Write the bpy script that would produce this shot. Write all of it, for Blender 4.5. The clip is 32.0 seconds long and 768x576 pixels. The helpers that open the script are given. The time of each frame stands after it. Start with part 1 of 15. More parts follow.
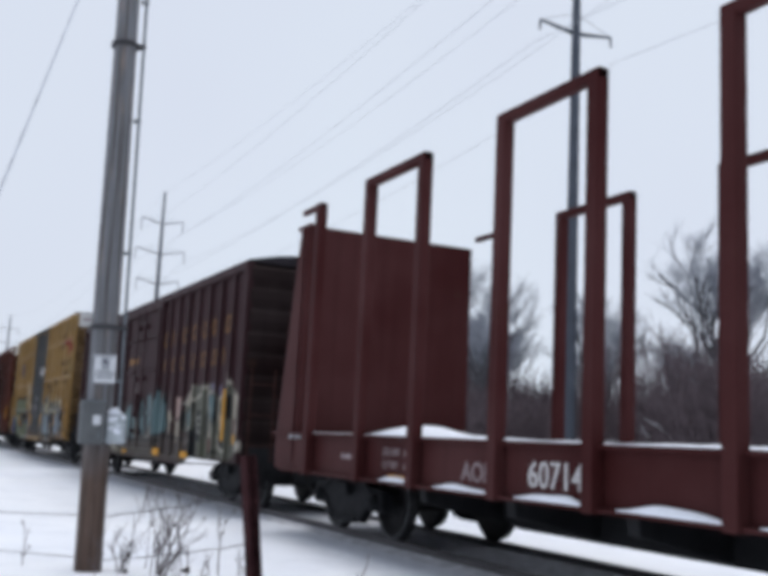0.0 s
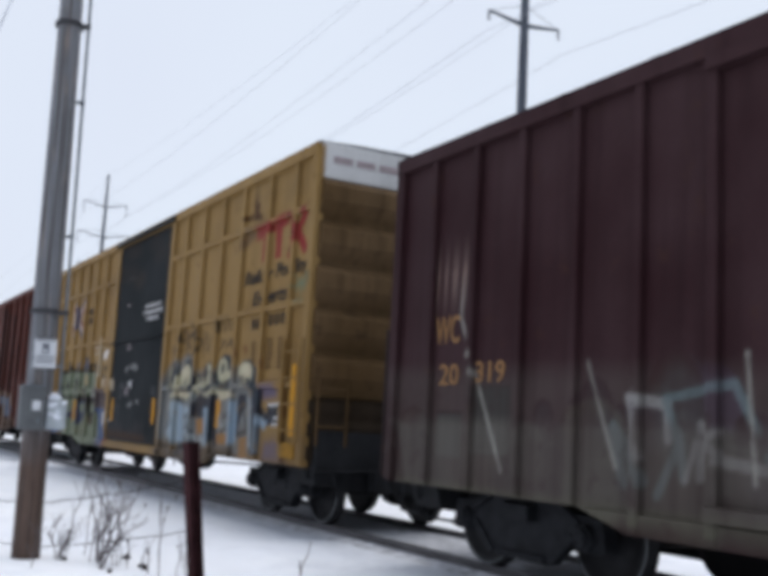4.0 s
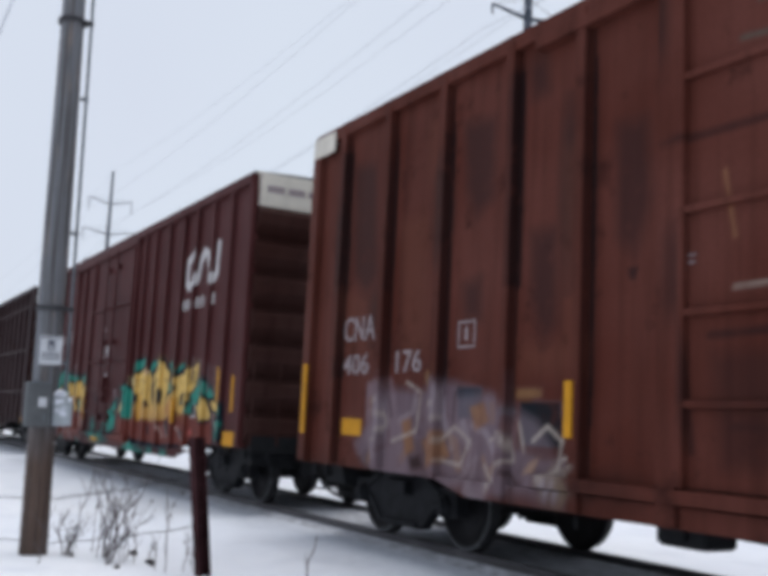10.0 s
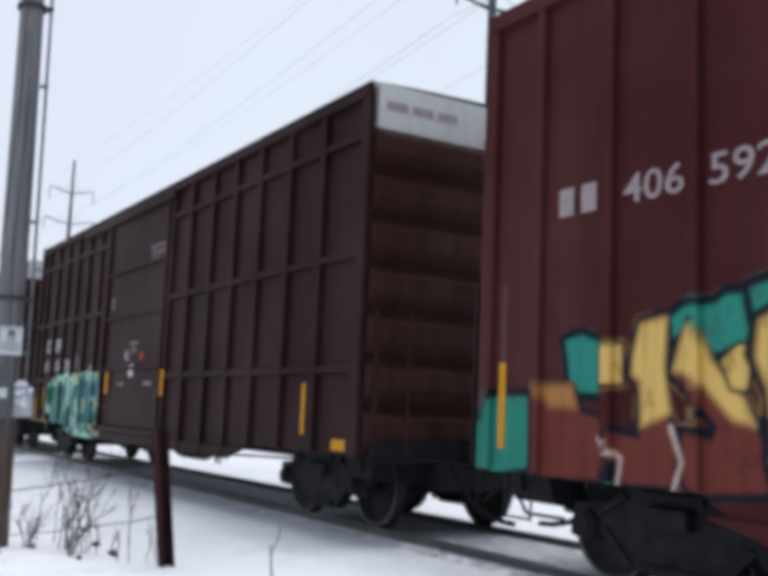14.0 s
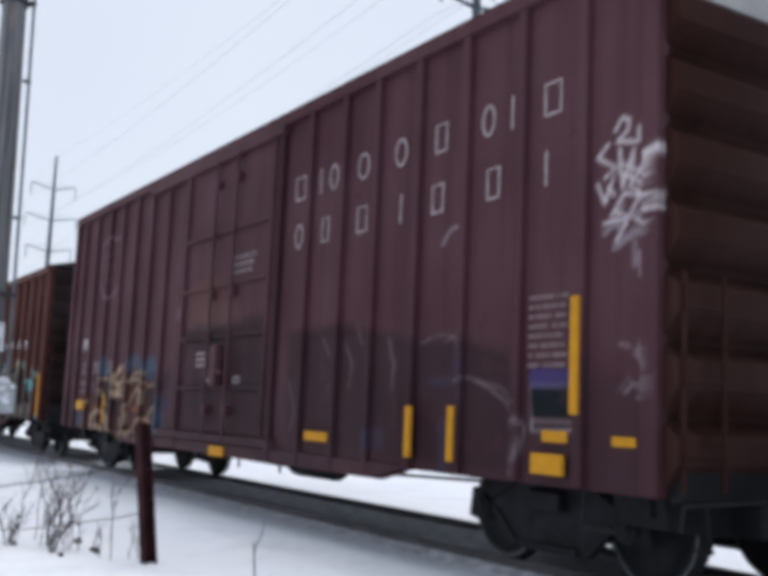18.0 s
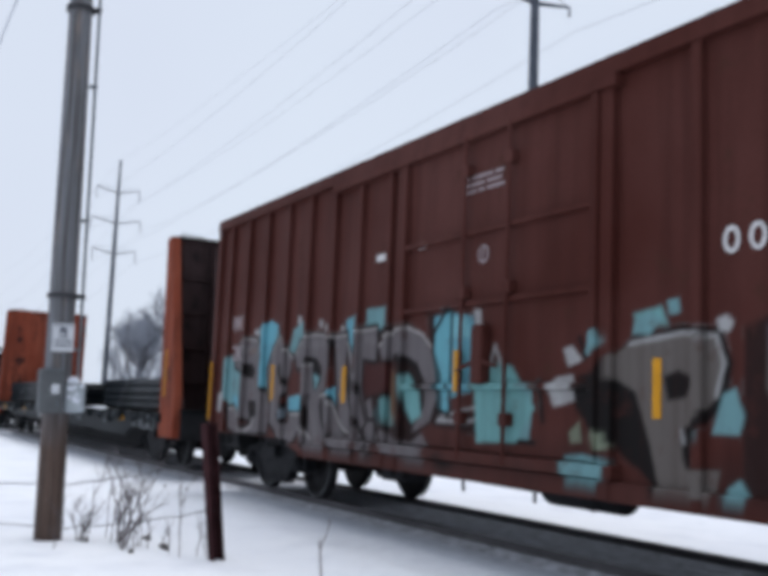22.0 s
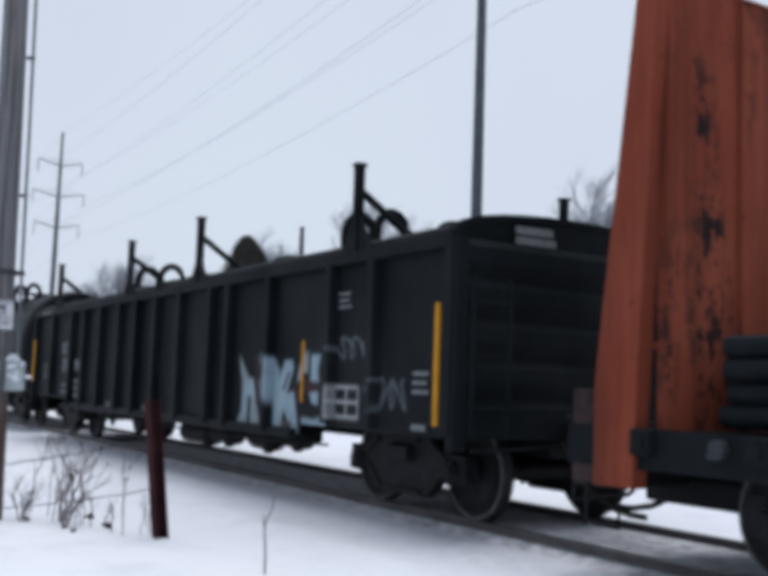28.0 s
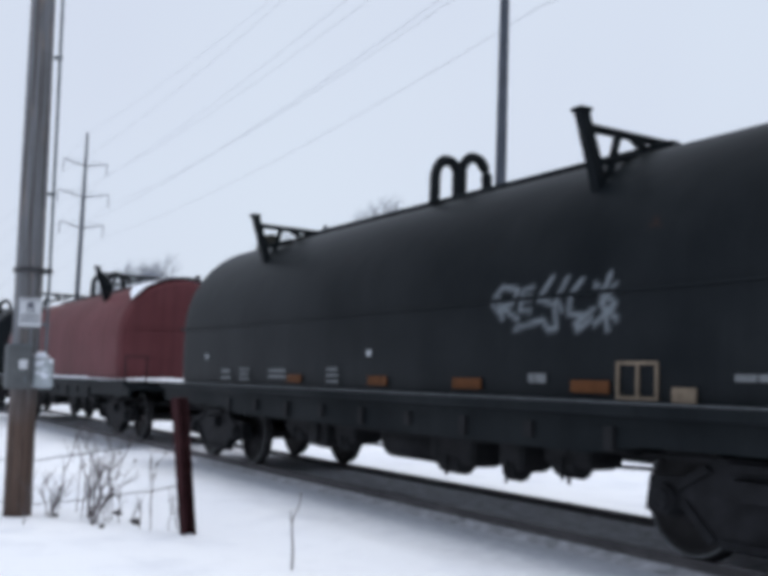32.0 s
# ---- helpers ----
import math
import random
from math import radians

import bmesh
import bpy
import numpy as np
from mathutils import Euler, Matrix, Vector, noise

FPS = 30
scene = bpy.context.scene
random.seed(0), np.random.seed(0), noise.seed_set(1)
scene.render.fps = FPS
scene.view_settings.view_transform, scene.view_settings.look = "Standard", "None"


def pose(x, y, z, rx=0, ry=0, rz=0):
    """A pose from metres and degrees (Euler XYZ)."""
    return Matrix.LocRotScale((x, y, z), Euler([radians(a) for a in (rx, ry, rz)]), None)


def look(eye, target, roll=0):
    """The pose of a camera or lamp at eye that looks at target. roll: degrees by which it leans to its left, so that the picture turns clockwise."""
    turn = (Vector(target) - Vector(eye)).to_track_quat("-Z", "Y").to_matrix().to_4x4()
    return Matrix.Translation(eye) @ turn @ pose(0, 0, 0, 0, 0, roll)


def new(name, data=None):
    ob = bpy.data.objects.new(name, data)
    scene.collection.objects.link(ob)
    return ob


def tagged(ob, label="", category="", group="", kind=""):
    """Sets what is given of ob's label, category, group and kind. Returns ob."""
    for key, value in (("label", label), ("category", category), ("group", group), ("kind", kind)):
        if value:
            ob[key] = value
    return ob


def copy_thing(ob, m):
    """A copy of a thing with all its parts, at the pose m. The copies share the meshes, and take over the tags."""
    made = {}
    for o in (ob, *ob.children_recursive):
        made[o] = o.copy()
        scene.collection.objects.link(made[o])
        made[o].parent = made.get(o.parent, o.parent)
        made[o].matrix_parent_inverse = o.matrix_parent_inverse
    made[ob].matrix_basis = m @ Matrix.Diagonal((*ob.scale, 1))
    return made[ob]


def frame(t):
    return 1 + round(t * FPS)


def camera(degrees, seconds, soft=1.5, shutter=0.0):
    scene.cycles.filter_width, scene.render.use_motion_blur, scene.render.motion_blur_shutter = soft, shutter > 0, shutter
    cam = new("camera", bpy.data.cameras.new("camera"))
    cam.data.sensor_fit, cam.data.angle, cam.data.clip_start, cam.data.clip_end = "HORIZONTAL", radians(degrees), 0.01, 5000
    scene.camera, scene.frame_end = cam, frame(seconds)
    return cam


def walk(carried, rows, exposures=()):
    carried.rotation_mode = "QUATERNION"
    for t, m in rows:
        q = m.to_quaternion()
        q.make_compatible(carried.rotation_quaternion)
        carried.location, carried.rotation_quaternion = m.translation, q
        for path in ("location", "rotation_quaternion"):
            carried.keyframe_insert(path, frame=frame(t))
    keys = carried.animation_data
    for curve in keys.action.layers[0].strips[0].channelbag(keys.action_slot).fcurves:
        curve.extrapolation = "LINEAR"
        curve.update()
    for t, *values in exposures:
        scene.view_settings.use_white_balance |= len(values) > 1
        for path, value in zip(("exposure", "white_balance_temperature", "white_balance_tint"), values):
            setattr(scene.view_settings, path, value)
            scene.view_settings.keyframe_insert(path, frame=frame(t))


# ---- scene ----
# World: metres, z up, ground at 0. The track runs along x; the train rolls towards +x.
EYE = Vector((0.0, 0.0, 1.47))          # hand-held camera, standing
RAIL = 0.22                             # top of rail
TRACK_Y = 6.78                          # middle of the track
SPEED = 5.566                           # train, metres a second
CLIP = 32.0

# ---- camera: seconds, heading right of the track's far end, pitch, lean, and sway of the hand
PATH = [
    (0, 26.18, 8.69, 2.75, -0.016, 0.005, 0.011), (0.5, 26.84, 7.62, 2.78, -0.016, 0.007, 0.006), (1, 28.18, 7.00, 2.49, -0.012, 0.012, 0.002),
    (1.5, 29.00, 7.05, 2.50, -0.010, 0.018, 0.005), (2, 29.11, 7.09, 2.87, -0.009, 0.019, 0.007), (2.5, 29.09, 6.83, 2.92, -0.008, 0.020, 0.007),
    (4.5, 29.60, 8.69, 3.09, -0.000, -0.008, 0.014), (5, 30.01, 9.00, 3.17, -0.003, -0.001, 0.018), (5.5, 30.53, 9.08, 3.18, -0.001, 0.004, 0.019),
    (6, 30.54, 8.86, 2.77, -0.001, 0.009, 0.015), (6.5, 30.17, 8.36, 2.67, -0.002, 0.013, 0.013), (7, 29.85, 8.28, 2.82, -0.003, 0.011, 0.015),
    (7.5, 29.54, 8.24, 2.52, -0.004, 0.006, 0.017), (8, 29.26, 8.11, 2.49, -0.007, 0.002, 0.015), (8.5, 28.98, 8.25, 2.51, -0.006, 0.000, 0.015),
    (9, 28.74, 8.41, 2.56, -0.005, 0.000, 0.015), (9.5, 28.98, 7.97, 2.86, -0.007, -0.000, 0.014), (10, 29.09, 7.83, 2.73, -0.002, 0.004, 0.009),
    (10.5, 29.17, 7.93, 2.40, 0.004, 0.009, 0.012), (11, 29.95, 7.70, 2.13, 0.005, 0.013, 0.007), (11.5, 31.51, 7.36, 2.90, 0.006, 0.012, 0.003),
    (12, 33.25, 7.51, 3.16, 0.007, 0.010, 0.004), (12.5, 33.45, 7.53, 2.65, 0.006, 0.008, 0.005), (13, 32.53, 7.59, 2.16, 0.005, 0.006, 0.007),
    (13.5, 31.17, 7.28, 2.38, 0.006, 0.007, 0.002), (15.5, 31.88, 7.68, 2.77, 0.009, 0.009, -0.008), (16, 32.61, 7.41, 2.93, 0.010, 0.011, -0.010),
    (16.5, 33.07, 6.87, 2.91, 0.008, 0.007, -0.008), (17, 33.11, 6.65, 2.90, 0.007, 0.005, -0.011), (17.5, 32.86, 7.06, 2.56, 0.007, 0.002, -0.011),
    (18, 32.14, 7.28, 2.49, 0.007, 0.001, -0.013), (18.5, 31.54, 7.10, 2.48, 0.007, -0.002, -0.016), (19, 30.73, 6.76, 1.75, 0.006, -0.006, -0.012),
    (19.5, 29.71, 6.77, 1.82, 0.001, -0.012, -0.011), (20, 28.53, 6.95, 2.29, -0.002, -0.020, -0.009), (20.5, 27.67, 7.10, 2.39, -0.002, -0.023, -0.010),
    (21, 27.67, 7.22, 2.34, -0.001, -0.022, -0.012), (21.5, 28.17, 7.30, 2.24, 0.001, -0.022, -0.012), (22, 28.66, 7.06, 2.36, 0.002, -0.022, -0.016),
    (22.5, 29.12, 6.37, 2.60, 0.003, -0.021, -0.015), (23, 29.30, 5.99, 2.76, 0.005, -0.018, -0.015), (23.5, 29.97, 6.32, 2.25, 0.008, -0.014, -0.017),
    (24, 30.88, 7.31, 2.31, 0.011, -0.005, -0.016), (24.5, 31.66, 7.53, 2.94, 0.011, -0.004, -0.017), (26.5, 32.94, 7.99, 2.25, 0.003, 0.003, -0.003),
    (27, 32.89, 7.42, 2.73, 0.002, 0.001, -0.001), (27.5, 32.44, 6.46, 2.46, 0.003, 0.004, 0.003), (28, 31.74, 5.71, 2.03, 0.005, 0.007, 0.006),
    (28.5, 30.91, 5.25, 2.18, 0.002, 0.004, 0.004), (29, 30.45, 4.65, 1.90, -0.001, 0.002, 0.004), (29.5, 30.62, 5.07, 2.13, -0.002, 0.002, 0.001),
    (30, 30.70, 5.31, 2.12, -0.004, 0.001, 0.001), (30.5, 30.38, 5.55, 2.25, -0.004, -0.000, -0.005), (31, 30.05, 5.66, 2.12, -0.006, -0.004, -0.008),
    (31.5, 30.11, 5.63, 2.00, -0.008, -0.008, -0.011), (32, 30.42, 5.59, 1.98, -0.012, -0.014, -0.014),
]
cam = camera(42.34, CLIP, soft=6.0, shutter=0.12)


def camera_pose(yaw, pitch, lean, dx, dy, dz):
    a, p = radians(yaw), radians(pitch)
    way = Vector((-math.cos(a) * math.cos(p), math.sin(a) * math.cos(p), math.sin(p)))
    eye = EYE + Vector((dx, dy, dz))
    return look(eye, eye + way, lean)


EXPOSURE = [(0, -0.04, 6500, 10), (2, 0.08, 6500, 10), (4.5, 0.06, 6500, 10), (5, 0.08, 6500, 10), (6, -0.15, 6500, 10), (8, -0.08, 6500, 10), (11.2, -0.06, 6500, 10), (12, 0.04, 6570, 10), (13, 0.10, 6570, 10), (16, 0.08, 6500, 10), (19, 0.03, 6460, 10), (21, -0.05, 6420, 10), (23, 0.0, 6400, 10), (24.5, -0.06, 6420, 10), (27, -0.18, 6420, 10), (28.5, -0.1, 6370, 10), (32, -0.08, 6370, 10)]
walk(cam, [(row[0], camera_pose(*row[1:])) for row in PATH], EXPOSURE)

# ---- sky: winter overcast
world = bpy.data.worlds.new("overcast_sky")
scene.world = world
world.use_nodes = True
wt = world.node_tree
wt.nodes.clear()
w_out = wt.nodes.new("ShaderNodeOutputWorld")
w_bg = wt.nodes.new("ShaderNodeBackground")
w_sky = wt.nodes.new("ShaderNodeTexSky")
w_sky.sky_type, w_sky.sun_disc = "NISHITA", False
w_sky.sun_elevation, w_sky.sun_rotation = radians(80), radians(-10)
w_sky.air_density, w_sky.dust_density = 1.0, 3.0
w_gain = wt.nodes.new("ShaderNodeMix")
w_gain.data_type, w_gain.blend_type = "RGBA", "MULTIPLY"
w_gain.inputs["Factor"].default_value = 1.0
wt.links.new(w_sky.outputs["Color"], w_gain.inputs["A"])
w_gain.inputs["B"].default_value = (0.09, 0.09, 0.09, 1)
w_co = wt.nodes.new("ShaderNodeTexCoord")
w_noise = wt.nodes.new("ShaderNodeTexNoise")
w_noise.inputs["Scale"].default_value, w_noise.inputs["Detail"].default_value = 1.6, 3.0
wt.links.new(w_co.outputs["Generated"], w_noise.inputs["Vector"])
w_ramp = wt.nodes.new("ShaderNodeValToRGB")
w_ramp.color_ramp.elements[0].position, w_ramp.color_ramp.elements[0].color = 0.3, (0.730, 0.785, 0.915, 1)
w_ramp.color_ramp.elements[1].position, w_ramp.color_ramp.elements[1].color = 0.72, (0.785, 0.865, 0.970, 1)
wt.links.new(w_noise.outputs["Fac"], w_ramp.inputs["Fac"])
w_mix = wt.nodes.new("ShaderNodeMix")
w_mix.data_type = "RGBA"
w_mix.inputs["Factor"].default_value = 0.93           # cloud cover
wt.links.new(w_gain.outputs["Result"], w_mix.inputs["A"])
wt.links.new(w_ramp.outputs["Color"], w_mix.inputs["B"])
wt.links.new(w_mix.outputs["Result"], w_bg.inputs["Color"])
w_bg.inputs["Strength"].default_value = 1.0
wt.links.new(w_bg.outputs["Background"], w_out.inputs["Surface"])

sun_data = bpy.data.lights.new("sun", "SUN")
sun_data.energy, sun_data.angle, sun_data.color = 1.5, radians(40), (1.0, 0.97, 0.93)
sun = new("sun", sun_data)
sun.matrix_world = look((0, 0, 60), (1.5, -7, 20))

# ---- materials
def node_mat(name):
    m = bpy.data.materials.new(name)
    m.use_nodes = True
    t = m.node_tree
    return m, t, t.nodes["Principled BSDF"]


def noise_node(t, vector, scale, detail=4.0, rough=0.55):
    n = t.nodes.new("ShaderNodeTexNoise")
    n.inputs["Scale"].default_value, n.inputs["Detail"].default_value, n.inputs["Roughness"].default_value = scale, detail, rough
    t.links.new(vector, n.inputs["Vector"])
    return n.outputs["Fac"]


def ramp_node(t, fac, p0, p1, v0=0.0, v1=1.0):
    r = t.nodes.new("ShaderNodeMapRange")
    r.inputs["From Min"].default_value, r.inputs["From Max"].default_value = p0, p1
    r.inputs["To Min"].default_value, r.inputs["To Max"].default_value = v0, v1
    t.links.new(fac, r.inputs["Value"])
    return r.outputs["Result"]


def mix_node(t, fac, a, b, blend="MIX"):
    n = t.nodes.new("ShaderNodeMix")
    n.data_type, n.blend_type = "RGBA", blend
    for socket, value in ((n.inputs["Factor"], fac), (n.inputs["A"], a), (n.inputs["B"], b)):
        if isinstance(value, (int, float)):
            socket.default_value = value
        elif isinstance(value, tuple):
            socket.default_value = (*value, 1) if len(value) == 3 else value
        else:
            t.links.new(value, socket)
    return n.outputs["Result"]


def coords(t, seed=0.0, scale=(1, 1, 1)):
    c = t.nodes.new("ShaderNodeTexCoord")
    m = t.nodes.new("ShaderNodeMapping")
    m.inputs["Location"].default_value = (seed * 3.7, seed * 1.9, seed * 2.3)
    m.inputs["Scale"].default_value = scale
    t.links.new(c.outputs["Object"], m.inputs["Vector"])
    return m.outputs["Vector"]


def bump_node(t, bsdf, fac, strength, distance=0.02):
    b = t.nodes.new("ShaderNodeBump")
    b.inputs["Strength"].default_value, b.inputs["Distance"].default_value = strength, distance
    t.links.new(fac, b.inputs["Height"])
    t.links.new(b.outputs["Normal"], bsdf.inputs["Normal"])


def painted_steel(name, colour, seed=0.0, rust=0.25, rust_colour=(0.055, 0.028, 0.02), faded=None, rough=0.5, streak=0.45, gloss=0.035):
    """Old car-body paint: faded in large patches, streaked by rain, rusting; spray paint of the attribute 'paint' lies on it."""
    m, t, bsdf = node_mat(name)
    m["takes_paint"] = 1
    flat = coords(t, seed)
    tall = coords(t, seed + 5, (5.0, 5.0, 0.28))
    faded = faded or tuple(min(1, c * 1.35 + 0.012) for c in colour)
    base = mix_node(t, ramp_node(t, noise_node(t, flat, 0.55, 3), 0.35, 0.7), colour, faded)
    dark = tuple(c * 0.45 for c in colour)
    base = mix_node(t, ramp_node(t, noise_node(t, tall, 1.1, 5, 0.6), 0.46, 0.72, 0, streak), base, dark)
    spots = ramp_node(t, noise_node(t, flat, 2.3, 8, 0.68), 0.66 - 0.18 * rust, 0.78 - 0.12 * rust, 0, 0.85)
    base = mix_node(t, spots, base, rust_colour)
    grain = noise_node(t, flat, 26, 3)
    base = mix_node(t, ramp_node(t, grain, 0.3, 0.7, 0, 0.16), base, dark)
    a = t.nodes.new("ShaderNodeAttribute")
    a.attribute_name = "paint"
    wear = ramp_node(t, noise_node(t, flat, 4.5, 6, 0.65), 0.30, 0.44, 0.55, 1.0)
    cover = t.nodes.new("ShaderNodeMath")
    cover.operation = "MULTIPLY"
    t.links.new(a.outputs["Alpha"], cover.inputs[0])
    t.links.new(wear, cover.inputs[1])
    spray = mix_node(t, ramp_node(t, noise_node(t, tall, 1.7, 5, 0.6), 0.45, 0.75, 0, 0.35), a.outputs["Color"], dark)
    base = mix_node(t, cover.outputs[0], base, spray)
    t.links.new(base, bsdf.inputs["Base Color"])
    t.links.new(ramp_node(t, spots, 0, 1, rough, 0.9), bsdf.inputs["Roughness"])
    bsdf.inputs["Specular IOR Level"].default_value = gloss
    bump_node(t, bsdf, noise_node(t, flat, 3.5, 5), 0.25, 0.015)
    return m


def plain_mat(name, colour, rough=0.7, metal=0.0, vary=0.25, scale=6.0, bump=0.15, spec=0.04):
    m, t, bsdf = node_mat(name)
    v = coords(t)
    f = noise_node(t, v, scale, 5, 0.6)
    base = mix_node(t, ramp_node(t, f, 0.3, 0.7), tuple(c * (1 - vary) for c in colour), tuple(min(1, c * (1 + vary)) for c in colour))
    base = mix_node(t, ramp_node(t, noise_node(t, v, scale * 9, 3), 0.35, 0.7, 0, 0.3), base, tuple(c * 0.6 for c in colour))
    t.links.new(base, bsdf.inputs["Base Color"])
    bsdf.inputs["Roughness"].default_value, bsdf.inputs["Metallic"].default_value = rough, metal
    bsdf.inputs["Specular IOR Level"].default_value = spec
    if bump:
        bump_node(t, bsdf, f, bump, 0.01)
    return m


def wood_mat(name, low, high, split_z):
    """Weathered pole: grey above, brown where the wet and the treatment show below, long checks in the grain."""
    m, t, bsdf = node_mat(name)
    tall = coords(t, 1.0, (14, 14, 0.35))
    c = t.nodes.new("ShaderNodeTexCoord")
    sep = t.nodes.new("ShaderNodeSeparateXYZ")
    t.links.new(c.outputs["Object"], sep.inputs[0])
    wob = noise_node(t, coords(t, 2.0, (3, 3, 1)), 1.0, 3)
    add = t.nodes.new("ShaderNodeMath")
    add.operation = "ADD"
    t.links.new(sep.outputs["Z"], add.inputs[0])
    t.links.new(wob, add.inputs[1])
    base = mix_node(t, ramp_node(t, add.outputs[0], split_z + 0.2, split_z + 1.0), low, high)
    grain = noise_node(t, tall, 2.2, 6, 0.65)
    base = mix_node(t, ramp_node(t, grain, 0.40, 0.66, 0, 0.9), base, tuple(x * 0.30 for x in low))
    worn = noise_node(t, coords(t, 4.0, (9, 9, 1.3)), 1.6, 5, 0.65)
    base = mix_node(t, ramp_node(t, worn, 0.56, 0.68, 0, 0.55), base, (0.24, 0.19, 0.165))
    t.links.new(base, bsdf.inputs["Base Color"])
    bsdf.inputs["Roughness"].default_value = 0.9
    bump_node(t, bsdf, grain, 0.6, 0.012)
    return m


def snow_mat():
    m, t, bsdf = node_mat("snow")
    v = coords(t)
    big = noise_node(t, v, 0.22, 4)
    base = mix_node(t, ramp_node(t, big, 0.35, 0.7), (0.76, 0.79, 0.86), (0.86, 0.88, 0.92))
    base = mix_node(t, ramp_node(t, noise_node(t, v, 1.4, 6, 0.6), 0.50, 0.76, 0, 0.5), base, (0.58, 0.61, 0.69))
    # darker, gritty strip in the snow beside the rails
    place = t.nodes.new("ShaderNodeSeparateXYZ")
    t.links.new(v, place.inputs[0])
    wander = t.nodes.new("ShaderNodeMath")
    wander.operation = "ADD"
    t.links.new(place.outputs["Y"], wander.inputs[0])
    t.links.new(noise_node(t, v, 0.9, 5, 0.6), wander.inputs[1])
    strip = ramp_node(t, wander.outputs[0], 5.0, 5.9)
    grit = ramp_node(t, noise_node(t, v, 9, 6, 0.7), 0.35, 0.65, 0.25, 0.8)
    gritty_strip = t.nodes.new("ShaderNodeMath")
    gritty_strip.operation = "MULTIPLY"
    t.links.new(strip, gritty_strip.inputs[0])
    t.links.new(grit, gritty_strip.inputs[1])
    far = ramp_node(t, place.outputs["Y"], 8.0, 8.6, 1.0, 0.0)
    near_only = t.nodes.new("ShaderNodeMath")
    near_only.operation = "MULTIPLY"
    t.links.new(gritty_strip.outputs[0], near_only.inputs[0])
    t.links.new(far, near_only.inputs[1])
    base = mix_node(t, near_only.outputs[0], base, (0.52, 0.545, 0.61))
    t.links.new(base, bsdf.inputs["Base Color"])
    bsdf.inputs["Roughness"].default_value = 0.75
    bsdf.inputs["Specular IOR Level"].default_value = 0.2
    bump_node(t, bsdf, noise_node(t, v, 1.6, 9, 0.68), 0.6, 0.09)
    return m


M_SNOW = snow_mat()
M_CAPSNOW = plain_mat("settled_snow", (0.80, 0.83, 0.90), 0.8, vary=0.05, scale=3)
M_BALLAST = plain_mat("snowy_ballast", (0.52, 0.53, 0.57), 0.95, vary=0.5, scale=7, bump=0.6)
M_RAIL = plain_mat("rail_steel", (0.11, 0.105, 0.11), 0.6, 0.4, vary=0.3, scale=3)
M_RAILTOP = plain_mat("worn_rail_head", (0.25, 0.25, 0.27), 0.3, 0.9, vary=0.1)
M_TIE = plain_mat("tie_wood", (0.085, 0.075, 0.07), 0.95, vary=0.4)
M_TRUCK = plain_mat("truck_iron", (0.0165, 0.017, 0.0195), 0.65, 0.0, vary=0.5, scale=5, spec=0.07)
M_WHEEL = plain_mat("wheel_steel", (0.019, 0.0185, 0.020), 0.55, 0.15, vary=0.4, scale=5, spec=0.1)
M_UNDER = plain_mat("underframe_grime", (0.0165, 0.0170, 0.0190), 0.75, vary=0.4, scale=3, spec=0.12)
M_HOSE = plain_mat("rubber_hose", (0.012, 0.012, 0.013), 0.7)
M_YELLOW = plain_mat("reflective_yellow", (0.56, 0.265, 0.022), 0.45, vary=0.12, scale=8)
M_DIRTYPLATE = plain_mat("grimy_yellow_plate", (0.25, 0.13, 0.022), 0.6, vary=0.5, scale=10)
M_WHITEPAINT = plain_mat("white_lettering", (0.58, 0.57, 0.57), 0.7, vary=0.25, scale=14)
M_FAINT = plain_mat("faded_lettering", (0.30, 0.25, 0.26), 0.75, vary=0.25, scale=14)
M_GHOST = plain_mat("ghost_lettering", (0.36, 0.31, 0.32), 0.8, vary=0.3, scale=12)
M_FAINTGREY = plain_mat("worn_white_stencil", (0.24, 0.26, 0.28), 0.75, vary=0.3, scale=14)
M_DIM = plain_mat("dim_grey_stencil", (0.17, 0.18, 0.19), 0.75, vary=0.3, scale=14)
M_CREAMBAR = plain_mat("worn_cream_stencil", (0.50, 0.36, 0.17), 0.75, vary=0.3, scale=14)
M_DATA = plain_mat("worn_data_stencil", (0.17, 0.12, 0.125), 0.75, vary=0.3, scale=14)
M_REDPLATE = plain_mat("faded_red_plate", (0.36, 0.05, 0.03), 0.7, vary=0.2)
M_WORNBLACK = plain_mat("worn_black_stencil", (0.085, 0.052, 0.024), 0.8, vary=0.3, scale=12)
M_GOLD = plain_mat("faded_gold_lettering", (0.26, 0.145, 0.068), 0.75, vary=0.3, scale=14)
M_BLACKINK = plain_mat("black_lettering", (0.03, 0.028, 0.028), 0.7)
M_POLE = wood_mat("pole_wood", (0.105, 0.068, 0.053), (0.17, 0.178, 0.195), 1.25)
M_GALV = plain_mat("galvanised_steel", (0.17, 0.19, 0.21), 0.6, 0.3, vary=0.2, scale=5)
M_POLESTEEL = plain_mat("weathering_steel_pole", (0.075, 0.085, 0.105), 0.8, 0.0, vary=0.15, scale=2)
M_BOX = plain_mat("grey_box_paint", (0.125, 0.132, 0.138), 0.6, vary=0.15, scale=5)
M_BOXLIGHT = plain_mat("frosted_grey_metal", (0.38, 0.42, 0.45), 0.6, vary=0.3, scale=9)
M_SIGN = plain_mat("white_sign_face", (0.62, 0.64, 0.67), 0.5, vary=0.08)
M_SIGNINK = plain_mat("dark_sign_print", (0.12, 0.13, 0.16), 0.6)
